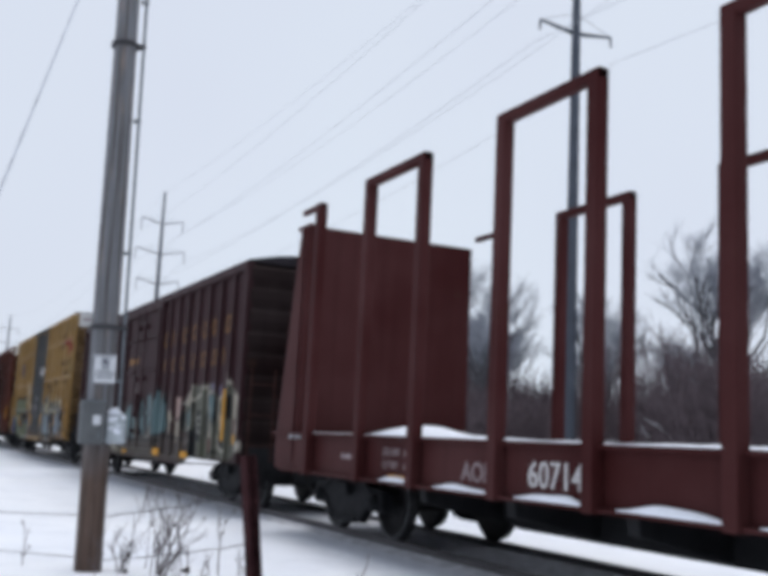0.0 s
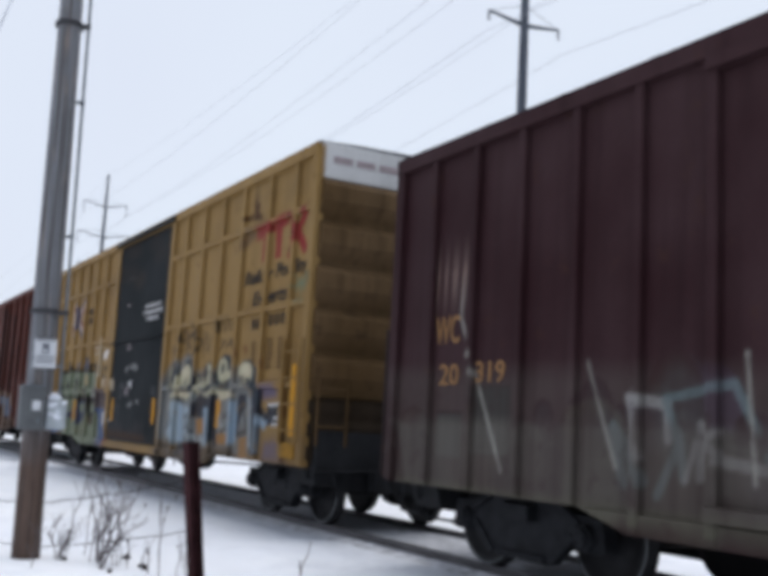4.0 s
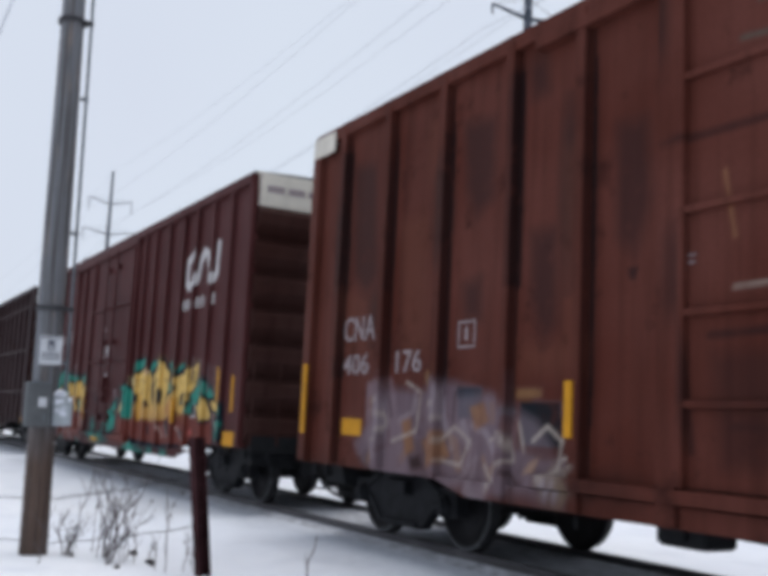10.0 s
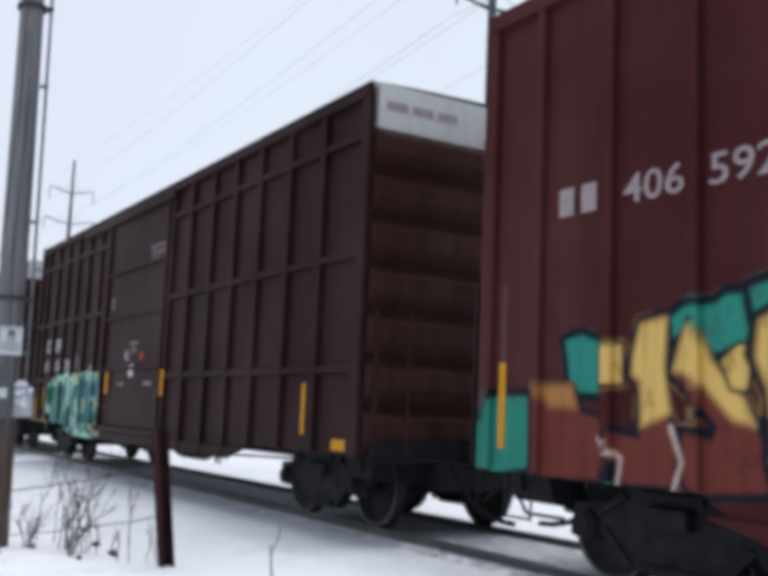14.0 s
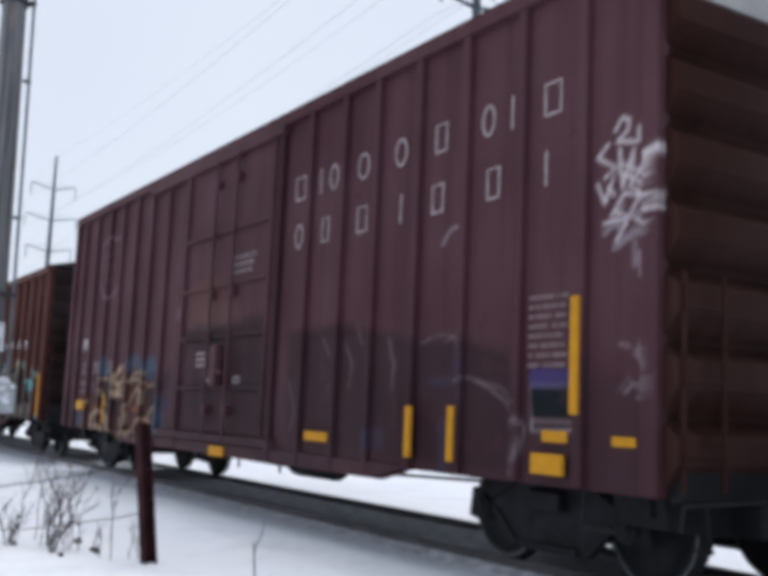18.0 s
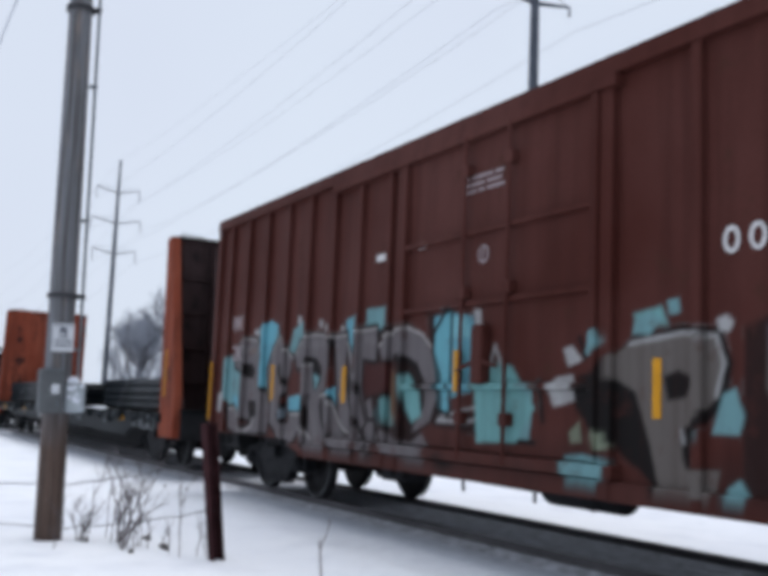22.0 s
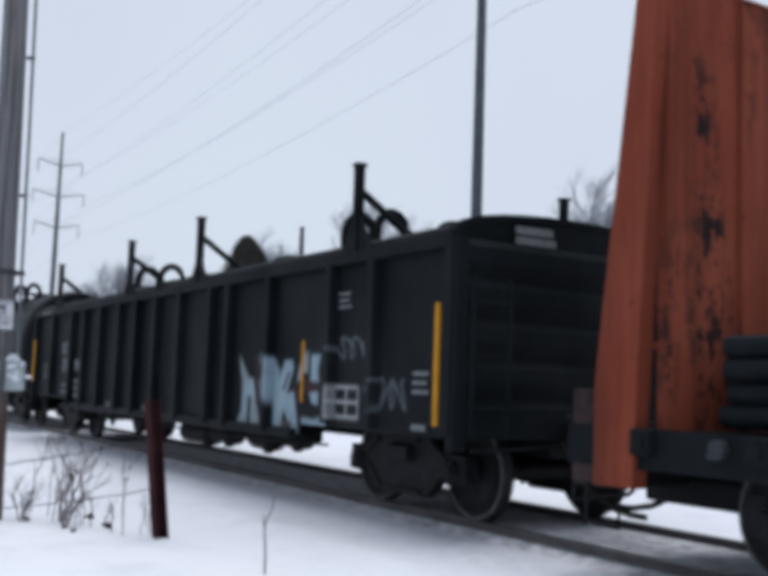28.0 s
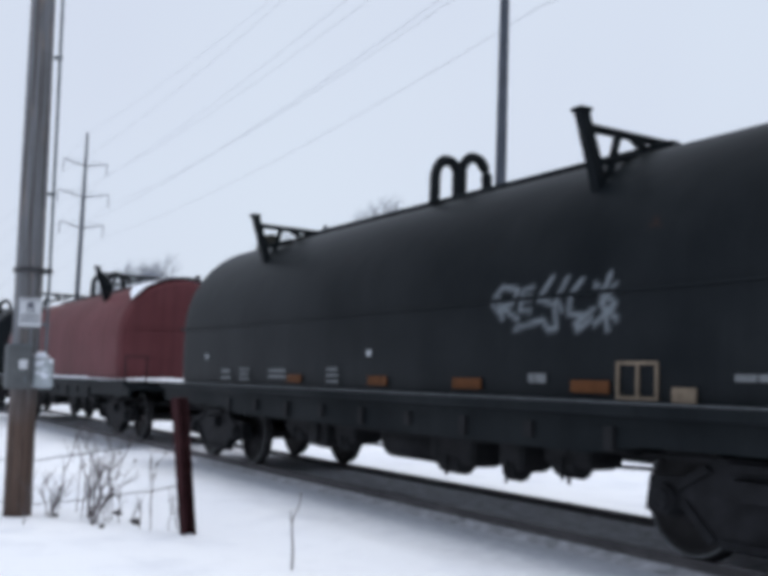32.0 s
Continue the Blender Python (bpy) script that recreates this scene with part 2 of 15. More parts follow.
M_POST = plain_mat("rusty_post", (0.044, 0.019, 0.021), 0.85, vary=0.5, scale=4)
M_WIRE = plain_mat("dark_wire", (0.06, 0.06, 0.065), 0.6)
M_CABLE = plain_mat("aluminium_cable", (0.46, 0.49, 0.55), 0.6)
M_WEED = plain_mat("dry_stalk", (0.13, 0.115, 0.12), 0.9, vary=0.3)
M_BARK = plain_mat("bark", (0.13, 0.13, 0.145), 0.95, vary=0.3, scale=4)
# frost on the twigs, with distance haze painted into the same colour
M_TWIG = plain_mat("frosted_hazy_twigs", (0.31, 0.33, 0.375), 0.95, vary=0.25, scale=3)
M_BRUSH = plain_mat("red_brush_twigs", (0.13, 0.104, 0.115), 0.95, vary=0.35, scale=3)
M_CEDAR = plain_mat("evergreen_foliage", (0.090, 0.089, 0.080), 0.95, vary=0.4, scale=2)
# far arms: haze painted in as a paler steel; also the insulators' grey
M_ARM = plain_mat("pale_steel_arm", (0.17, 0.185, 0.22), 0.7, vary=0.1, scale=2)
M_ROOF = plain_mat("sooty_roof_steel", (0.034, 0.030, 0.035), 0.8, vary=0.3, scale=2)
M_LEAF = plain_mat("withered_leaves", (0.050, 0.043, 0.042), 0.95, vary=0.4, scale=9)
M_PIPE = plain_mat("black_pipe", (0.0105, 0.0140, 0.0175), 0.5, vary=0.3, scale=4, spec=0.08)
M_STRAP = plain_mat("steel_strap", (0.05, 0.057, 0.065), 0.5, 0.4)

# ---- building tools
def part(name, bm, material, parent, label="", smooth=False):
    """Links a bmesh as one mesh object under a thing or a part (or at top level where parent is None)."""
    me = bpy.data.meshes.new(name)
    bm.to_mesh(me)
    bm.free()
    for m in material if isinstance(material, (list, tuple)) else [material]:
        me.materials.append(m)
    if smooth:
        for p in me.polygons:
            p.use_smooth = True
    ob = new(name, me)
    ob.parent = parent
    if label:
        tagged(ob, label)
    if me.materials[0].get("takes_paint"):
        no_paint(me)
    return ob


def no_paint(me):
    """An empty layer of spray paint."""
    a = me.color_attributes.new("paint", "FLOAT_COLOR", "POINT")
    a.data.foreach_set("color", np.zeros(len(me.vertices) * 4, np.float32))


def again(ob, parent, m):
    """The same part once more, on the same mesh, at the pose m under parent."""
    c = bpy.data.objects.new(ob.name.split(".")[0], ob.data)
    scene.collection.objects.link(c)
    c.parent = parent
    c.matrix_basis = m
    if "label" in ob:
        c["label"] = ob["label"]
    return c


def thing(name, label, category, m=None, group="", kind=""):
    ob = new(name)
    ob.empty_display_size = 0.3
    if m is not None:
        ob.matrix_basis = m
    return tagged(ob, label, category, group, kind)


def quad_faces(bm, rings, closed=True):
    for a, b in zip(rings, rings[1:]):
        n = len(a)
        for i in range(n if closed else n - 1):
            j = (i + 1) % n
            try:
                bm.faces.new((a[i], a[j], b[j], b[i]))
            except ValueError:
                pass


def box(bm, x0, x1, y0, y1, z0, z1, c=0.0):
    """A box; c cuts its long edges (a chamfer all round the x-y and top outline)."""
    if c <= 0:
        v = [bm.verts.new(p) for p in ((x0, y0, z0), (x1, y0, z0), (x1, y1, z0), (x0, y1, z0), (x0, y0, z1), (x1, y0, z1), (x1, y1, z1), (x0, y1, z1))]
        for f in ((3, 2, 1, 0), (4, 5, 6, 7), (0, 1, 5, 4), (1, 2, 6, 5), (2, 3, 7, 6), (3, 0, 4, 7)):
            bm.faces.new([v[i] for i in f])
        return v
    rings = []
    for z, k in ((z0, c), (z0 + c, 0), (z1 - c, 0), (z1, c)):
        a0, a1, b0, b1 = x0 + k, x1 - k, y0 + k, y1 - k
        q = c * (0.6 if k == 0 else 0.6)
        rings.append([bm.verts.new(p) for p in ((a0 + q, b0, z), (a1 - q, b0, z), (a1, b0 + q, z), (a1, b1 - q, z), (a1 - q, b1, z), (a0 + q, b1, z), (a0, b1 - q, z), (a0, b0 + q, z))])
    quad_faces(bm, rings)
    bm.faces.new(rings[0][::-1])
    bm.faces.new(rings[-1])


def prism(bm, outline, axis, a, b):
    """An outline of two coordinates, drawn out along axis ('x': outline is y, z; 'y': x, z; 'z': x, y) from a to b."""
    def at(p, d):
        return {"x": (d, p[0], p[1]), "y": (p[0], d, p[1]), "z": (p[0], p[1], d)}[axis]
    lo = [bm.verts.new(at(p, a)) for p in outline]
    hi = [bm.verts.new(at(p, b)) for p in outline]
    quad_faces(bm, [lo, hi])
    bm.faces.new(lo[::-1])
    bm.faces.new(hi)


def tube(bm, points, radius, n=6, r1=None):
    """A round bar along points; r1: its radius at the far end."""
    points = [Vector(p) for p in points]
    rings = []
    for i, p in enumerate(points):
        d = (points[min(i + 1, len(points) - 1)] - points[max(i - 1, 0)]).normalized()
        side = d.cross(Vector((0, 0, 1)) if abs(d.z) < 0.9 else Vector((1, 0, 0))).normalized()
        up = side.cross(d)
        r = radius if r1 is None else radius + (r1 - radius) * i / (len(points) - 1)
        rings.append([bm.verts.new(p + r * (math.cos(k * math.tau / n) * side + math.sin(k * math.tau / n) * up)) for k in range(n)])
    quad_faces(bm, rings)
    bm.faces.new(rings[0][::-1])
    bm.faces.new(rings[-1])


def lathe(bm, profile, n=24, axis="y", centre=(0, 0, 0)):
    """Turns a profile of (distance along the axis, radius) round that axis."""
    rings = []
    for d, r in profile:
        ring = []
        for k in range(n):
            a, b = r * math.cos(k * math.tau / n), r * math.sin(k * math.tau / n)
            p = {"y": (a, d, b), "x": (d, a, b), "z": (a, b, d)}[axis]
            ring.append(bm.verts.new((p[0] + centre[0], p[1] + centre[1], p[2] + centre[2])))
        rings.append(ring)
    quad_faces(bm, rings)
    bm.faces.new(rings[0][::-1])
    bm.faces.new(rings[-1])


def text_part(name, body, parent, x, y, z, height, material, width=0.0, slant=0.0, thick=0.004, bold=0.004):
    """Lettering on the near side of a car, its lower left corner at x, z; read from the -y side."""
    cu = bpy.data.curves.new(name, "FONT")
    cu.body, cu.size, cu.extrude, cu.shear = body, height / 0.72, thick, slant
    cu.resolution_u = 3
    cu.offset = bold * height
    tmp = bpy.data.objects.new(name, cu)
    me = bpy.data.meshes.new_from_object(tmp)
    bpy.data.objects.remove(tmp)
    bpy.data.curves.remove(cu)
    me.name = name
    xs = [v.co.x for v in me.vertices]
    k = width / (max(xs) - min(xs)) if width and xs else 1.0
    x_min = min(xs) if xs else 0
    for v in me.vertices:
        v.co = Vector((x + (v.co.x - x_min) * k, y - v.co.z, z + v.co.y))
    me.materials.append(material)
    ob = new(name, me)
    ob.parent = parent
    return ob


def bars_part(name, parent, x, y, z, width, height, material, rows=1, words=3, seed=1):
    """Writing that cannot be read: rows of plain bars."""
    rnd = random.Random(seed)
    bm = bmesh.new()
    h = height / (rows * 2.0 - 1.0)
    for r in range(rows):
        z0 = z + r * 2.0 * h
        cuts = sorted([0, 1] + [rnd.uniform(0.15, 0.85) for _ in range(words - 1)])
        reach = width * rnd.uniform(0.8, 1.0)
        for a, b in zip(cuts, cuts[1:]):
            if b - a > 0.08:
                box(bm, x + a * reach, x + (b - 0.05) * reach, y - 0.004, y, z0, z0 + h)
    return part(name, bm, material, parent)


class Canvas:
    """Spray paint and large painted marks on the near side of a car: x along the car, z above the rail."""

    def __init__(self, x0, x1, z0, z1, step=0.016):
        self.x0, self.z0, self.step = x0, z0, step
        self.nx, self.nz = int((x1 - x0) / step) + 2, int((z1 - z0) / step) + 2
        self.rgba = np.zeros((self.nz, self.nx, 4))

    def lay(self, mask, colour, i0, j0):
        part_of = self.rgba[j0:j0 + mask.shape[0], i0:i0 + mask.shape[1]]
        a = mask[..., None]
        part_of[..., :3] = np.where(part_of[..., 3:] > 0.01, part_of[..., :3] * (1 - a) + np.array(colour) * a, np.array(colour))
        part_of[..., 3:] = np.maximum(part_of[..., 3:], a)

    def window(self, xa, xb, za, zb):
        i0, i1 = max(0, int((xa - self.x0) / self.step)), min(self.nx, int((xb - self.x0) / self.step) + 2)
        j0, j1 = max(0, int((za - self.z0) / self.step)), min(self.nz, int((zb - self.z0) / self.step) + 2)
        if i1 <= i0 or j1 <= j0:
            return None
        gx, gz = np.meshgrid(self.x0 + np.arange(i0, i1) * self.step, self.z0 + np.arange(j0, j1) * self.step)
        return i0, j0, gx, gz

    def stroke(self, points, width, colour, soft=0.02, alpha=1.0):
        """A line with round ends."""
        r = width / 2
        xs, zs = [p[0] for p in points], [p[1] for p in points]
        w = self.window(min(xs) - r - 0.05, max(xs) + r + 0.05, min(zs) - r - 0.05, max(zs) + r + 0.05)
        if w is None:
            return
        i0, j0, gx, gz = w
        d = np.full(gx.shape, 9e9)
        for (ax, az), (bx, bz) in zip(points, points[1:]):
            ux, uz = bx - ax, bz - az
            k = np.clip(((gx - ax) * ux + (gz - az) * uz) / max(ux * ux + uz * uz, 1e-9), 0, 1)
            d = np.minimum(d, np.hypot(gx - ax - k * ux, gz - az - k * uz))
        self.lay(alpha * np.clip((r - d) / soft + 0.5, 0, 1), colour, i0, j0)

    def blob(self, x, z, rx, rz, colour, soft=0.06, alpha=1.0):
        w = self.window(x - rx - 0.1, x + rx + 0.1, z - rz - 0.1, z + rz + 0.1)
        if w is None:
            return
        i0, j0, gx, gz = w
        d = np.hypot((gx - x) / rx, (gz - z) / rz)
        self.lay(alpha * np.clip((1 - d) * min(rx, rz) / soft + 0.5, 0, 1), colour, i0, j0)

    def patch(self, points, colour, soft=0.02, alpha=1.0):
        """A filled polygon, convex or not."""
        xs, zs = [p[0] for p in points], [p[1] for p in points]
        w = self.window(min(xs) - 0.05, max(xs) + 0.05, min(zs) - 0.05, max(zs) + 0.05)
        if w is None:
            return
        i0, j0, gx, gz = w
        inside, d = np.zeros(gx.shape, bool), np.full(gx.shape, 9e9)
        for (ax, az), (bx, bz) in zip(points, points[1:] + points[:1]):
            ux, uz = bx - ax, bz - az
            k = np.clip(((gx - ax) * ux + (gz - az) * uz) / max(ux * ux + uz * uz, 1e-9), 0, 1)
            d = np.minimum(d, np.hypot(gx - ax - k * ux, gz - az - k * uz))
            crosses = (az > gz) != (bz > gz)
            inside ^= crosses & (gx < ax + (gz - az) * ux / (uz if abs(uz) > 1e-9 else 1e-9))
        d = np.where(inside, d, -d)
        self.lay(alpha * np.clip(d / soft + 0.5, 0, 1), colour, i0, j0)

    def sample(self, x, z):
        fx = np.clip((np.asarray(x) - self.x0) / self.step, 0, self.nx - 1.001)
        fz = np.clip((np.asarray(z) - self.z0) / self.step, 0, self.nz - 1.001)
        i, j = fx.astype(int), fz.astype(int)
        u, v = (fx - i)[..., None], (fz - j)[..., None]
        g = self.rgba
        return (g[j, i] * (1 - u) + g[j, i + 1] * u) * (1 - v) + (g[j + 1, i] * (1 - u) + g[j + 1, i + 1] * u) * v


def spray(ob, canvas):
    """Lays the canvas's paint on a part."""
    me = ob.data
    if canvas is None:
        return
    co = np.empty(len(me.vertices) * 3)
    me.vertices.foreach_get("co", co)
    co = co.reshape(-1, 3)
    rgba = canvas.sample(co[:, 0], co[:, 2])
    rgba[co[:, 1] > 0] = 0
    a = me.color_attributes.get("paint") or me.color_attributes.new("paint", "FLOAT_COLOR", "POINT")
    a.data.foreach_set("color", rgba.astype(np.float32).ravel())


def sheet(name, parent, material, canvas, x0, x1, y, z_low, z_high, fine_to=0.0, step=0.024, label=""):
    """A flat side sheet that faces -y; up to the height fine_to it has the fine mesh that paint needs. z_low(x) is its lower edge."""
    cols = max(2, int((x1 - x0) / step))
    zs = []
    lo = min(z_low(x0), z_low((x0 + x1) / 2), z_low(x1))
    z = lo
    while z < min(fine_to, z_high) - step:
        zs.append(z)
        z += step
    top = z
    while top < z_high - 0.2:
        zs.append(top)
        top += 0.45
    zs.append(z_high)
    if fine_to <= lo:
        cols = max(2, int((x1 - x0) / 0.45))
    xs = np.linspace(x0, x1, cols + 1)
    gx, gz = np.meshgrid(xs, np.array(zs))
    low = np.array([z_low(float(v)) for v in xs])
    gz = np.maximum(gz, low[None, :])
    n, k = len(zs), cols + 1
    co = np.stack([gx, np.full(gx.shape, y), gz], -1).reshape(-1, 3)
    idx = np.arange(n * k).reshape(n, k)
    f = np.stack([idx[:-1, :-1], idx[:-1, 1:], idx[1:, 1:], idx[1:, :-1]], -1).reshape(-1, 4)
    height = gz.reshape(-1)[f]
    f = f[(height.max(1) - height.min(1)) > 1e-5]
    me = bpy.data.meshes.new(name)
    me.from_pydata(co.tolist(), [], f.tolist())
    me.materials.append(material)
    ob = new(name, me)
    ob.parent = parent
    if label:
        tagged(ob, label)
    spray(ob, canvas)
    return ob


def tall_bar(bm, x0, x1, y0, y1, z0, z1, fine_to, step=0.035):
    """An upright bar with many cross cuts up to fine_to, so that spray paint can lie on it."""
    zs = list(np.arange(z0, min(fine_to, z1 - step), step)) + [z1] if fine_to > z0 else [z0, z1]
    rings = [[bm.verts.new(p) for p in ((x0, y1, z), (x0, y0 + 0.012, z), (x0 + 0.012, y0, z), (x1 - 0.012, y0, z), (x1, y0 + 0.012, z), (x1, y1, z))] for z in zs]
    quad_faces(bm, rings)
    bm.faces.new(rings[0][::-1])
    bm.faces.new(rings[-1])


def long_bar(bm, x0, x1, y0, y1, z0, z1, step=0.06, taper=0.0):
    """A level bar along the car with many cross cuts; taper: over this length its foot slopes up at both ends."""
    n = max(1, int((x1 - x0) / step))
    rings = []
    for x in np.linspace(x0, x1, n + 1):
        foot = z0 + (z1 - z0 - 0.03) * max(0.0, 1 - min(x - x0, x1 - x) / taper) if taper else z0
        rings.append([bm.verts.new(p) for p in ((x, y1, foot), (x, y0, foot + 0.01), (x, y0, z1 - 0.01), (x, y1, z1))])
    quad_faces(bm, rings)
    bm.faces.new(rings[0])
    bm.faces.new(rings[-1][::-1])

# ---- ground, track
def spaced(a, b, step, far, grow=1.35):
    """Coordinates dense from a to b, opening out to far on both sides."""
    xs = list(np.arange(a, b + step / 2, step))
    d, lo, hi = step, a, b
    while lo > -far:
        d *= grow
        lo -= d
        xs.insert(0, lo)
    d = step
    while hi < far:
        d *= grow
        hi += d
        xs.append(hi)
    return np.array(xs)


def ground_height(x, y):
    near = 1 / (1 + (math.hypot(x + 10, y - 4) / 40) ** 2)
    h = 0.05 * noise.noise((x * 0.35, y * 0.35, 0)) + 0.10 * noise.noise((x * 0.08, y * 0.08, 3))
    bed = 1 / (1 + (abs(y - TRACK_Y) / 2.3) ** 6)
    bank = 0.5 * max(0.0, min(1.0, (y - 12) / 8)) * max(0, 1 - abs(y - 22) / 60)
    rest = h * near * (1 - bed) * min(1.0, abs(y - TRACK_Y) / 3)
    edge = 4.75 + 0.35 * noise.noise((x * 0.28, 3.0, 0)) + 0.12 * noise.noise((x * 1.1, 8.0, 0))
    rest += 0.055 * near * max(0.0, 1 - abs(y - edge + 0.25) / 0.45)
    return rest + 0.075 * bed + bank * near


def build_ground():
    xs, ys = spaced(-34, 4, 0.3, 2500), spaced(-1, 14, 0.3, 2500)
    co = [(x, y, ground_height(x, y)) for y in ys for x in xs]
    nx, ny = len(xs), len(ys)
    idx = np.arange(nx * ny).reshape(ny, nx)
    f = np.stack([idx[:-1, :-1], idx[:-1, 1:], idx[1:, 1:], idx[1:, :-1]], -1).reshape(-1, 4)
    me = bpy.data.meshes.new("ground")
    me.from_pydata(co, [], f.tolist())
    me.materials.append(M_SNOW)
    for p in me.polygons:
        p.use_smooth = True
    tagged(new("ground", me), "snow-covered open ground beside a railway track", "ground", kind="structure")


def build_track():
    bm = bmesh.new()
    prism(bm, [(TRACK_Y - 1.0, 0.05), (TRACK_Y + 1.0, 0.05), (TRACK_Y + 0.7, 0.145), (TRACK_Y - 0.7, 0.145)], "x", -900, 260)
    part("track_bed", bm, M_BALLAST, None)
    tagged(bpy.data.objects["track_bed"], "dirty snow and ballast packed between the rails", "track bed", kind="structure")
    track = thing("railway_track", "pair of dark steel rails in trodden snow", "railway track", kind="structure")
    for side in (-1, 1):
        y, z = TRACK_Y + side * 0.7525, RAIL
        bm = bmesh.new()
        half = [(0.075, z - 0.18), (0.075, z - 0.165), (0.012, z - 0.13), (0.010, z - 0.05), (0.036, z - 0.035), (0.036, z - 0.008)]
        prism(bm, [(y - a, b) for a, b in half] + [(y + a, b) for a, b in half[::-1]], "x", -900, 260)
        rail = part("rail", bm, M_RAIL, track)
        bm = bmesh.new()
        prism(bm, [(y - 0.034, z - 0.008), (y + 0.034, z - 0.008), (y + 0.026, z), (y - 0.026, z)], "x", -900, 260)
        part("rail_head", bm, M_RAILTOP, rail, "bright worn rail head")


build_ground()
build_track()


# ---- wooden pole with its boxes, post, fence, weeds
POLE = (-10.95, 2.085)


def build_pole():
    pole = thing("utility_pole", "weathered grey wooden utility pole with boxes and a sign", "utility pole", pose(POLE[0], POLE[1], -0.05, 1.0, 0, 0))
    bm = bmesh.new()
    rings = []
    for i, z in enumerate(np.linspace(0, 11, 23)):
        r = 0.148 - 0.004 * z
        rings.append([bm.verts.new((r * math.cos(a) * (1 + 0.03 * math.sin(3 * a + z)), r * math.sin(a) * (1 + 0.03 * math.cos(2 * a + z)), z)) for a in np.linspace(0, math.tau, 20, endpoint=False)])
    quad_faces(bm, rings)
    bm.faces.new(rings[-1])
    bm.faces.new(rings[0][::-1])
    part("shaft", bm, M_POLE, pole, smooth=True)
    for z, r in ((5.76, 0.142), (2.56, 0.152)):
        bm = bmesh.new()
        lathe(bm, [(z, r - 0.01), (z, r + 0.012), (z + 0.05, r + 0.012), (z + 0.05, r - 0.01)], 20, "z")
        box(bm, 0.03, 0.09, r - 0.02, r + 0.07, z, z + 0.05, 0.005)
        part("band", bm, M_WIRE, pole, "dark steel band")
    bm = bmesh.new()
    tube(bm, [(0.06, 0.195, 1.45), (0.06, 0.195, 4.2), (0.06, 0.19, 7.0), (0.05, 0.185, 10.8)], 0.017, 8)
    part("conduit", bm, M_GALV, pole, "thin steel conduit")
    for z in (2.0, 3.4, 4.9, 6.3):
        bm = bmesh.new()
        box(bm, 0.03, 0.09, 0.13, 0.215, z, z + 0.03, 0.004)
        part("conduit_clip", bm, M_GALV, pole)
    # sign faces +x, slightly turned to the camera
    bm = bmesh.new()
    box(bm, 0.148, 0.156, -0.112, 0.112, 2.085, 2.285, 0.003)
    sign = part("sign", bm, M_SIGN, pole, "white warning sign")
    bm = bmesh.new()
    box(bm, 0.157, 0.160, -0.035, 0.035, 2.135, 2.24)
    box(bm, 0.157, 0.161, -0.1, 0.1, 2.262, 2.272)
    box(bm, 0.157, 0.161, -0.09, 0.09, 2.10, 2.112)
    part("sign_picture", bm, M_SIGNINK, sign)
    bm = bmesh.new()
    box(bm, 0.161, 0.164, -0.02, 0.012, 2.15, 2.185)
    part("sign_mark", bm, M_SIGN, sign)
    bm = bmesh.new()
    box(bm, 0.148, 0.155, -0.112, 0.112, 1.985, 2.08, 0.003)
    plate = part("lower_plate", bm, M_SIGN, pole, "narrow white plate under the sign")
    bm = bmesh.new()
    for k in range(2):
        box(bm, 0.155, 0.158, -0.085, 0.085, 2.035 + 0.022 * k, 2.044 + 0.022 * k)
    part("plate_lettering", bm, M_SIGNINK, plate)
    bm = bmesh.new()
    box(bm, 0.10, 0.26, -0.222, 0.025, 1.34, 1.80, 0.015)
    meter = part("meter_box", bm, M_BOX, pole, "grey steel box with a white label")
    bm = bmesh.new()
    box(bm, 0.26, 0.266, -0.105, -0.025, 1.545, 1.64)
    part("label", bm, M_SIGN, meter, "white label")
    bm = bmesh.new()
    box(bm, 0.262, 0.272, -0.218, 0.02, 1.785, 1.80)
    part("lid_lip", bm, M_GALV, meter)
    bm = bmesh.new()
    box(bm, 0.26, 0.28, -0.05, -0.03, 1.41, 1.47, 0.004)
    part("hasp", bm, M_GALV, meter)
    bm = bmesh.new()
    box(bm, 0.06, 0.20, 0.05, 0.255, 1.35, 1.66, 0.02)
    box(bm, 0.20, 0.215, 0.07, 0.235, 1.39, 1.58, 0.006)
    small = part("junction_box", bm, M_BOXLIGHT, pole, "frosted pale grey junction box")
    bm = bmesh.new()
    box(bm, 0.07, 0.20, 0.06, 0.20, 1.66, 1.70, 0.015)
    box(bm, 0.09, 0.205, 0.09, 0.17, 1.70, 1.725, 0.01)
    part("snow_cap", bm, M_CAPSNOW, small, "thin cap of snow")
    rnd = random.Random(2)
    for k in range(9):                                             # frost stuck on the face
        y, z, r = rnd.uniform(0.08, 0.22), rnd.uniform(1.40, 1.64), rnd.uniform(0.012, 0.035)
        bm = bmesh.new()
        lathe(bm, [(0.212, r), (0.219, r * 0.85), (0.222, r * 0.4)], 9, "x", (0, y, z))
        part("frost_patch", bm, M_CAPSNOW, small, "stuck patch of snow")
    bm = bmesh.new()
    tube(bm, [(-0.02, -0.12, 7.75), (6.55, -2.38, 0.12)], 0.009, 6)
    part("guy_wire", bm, M_CABLE, pole, "slanting steel guy wire")


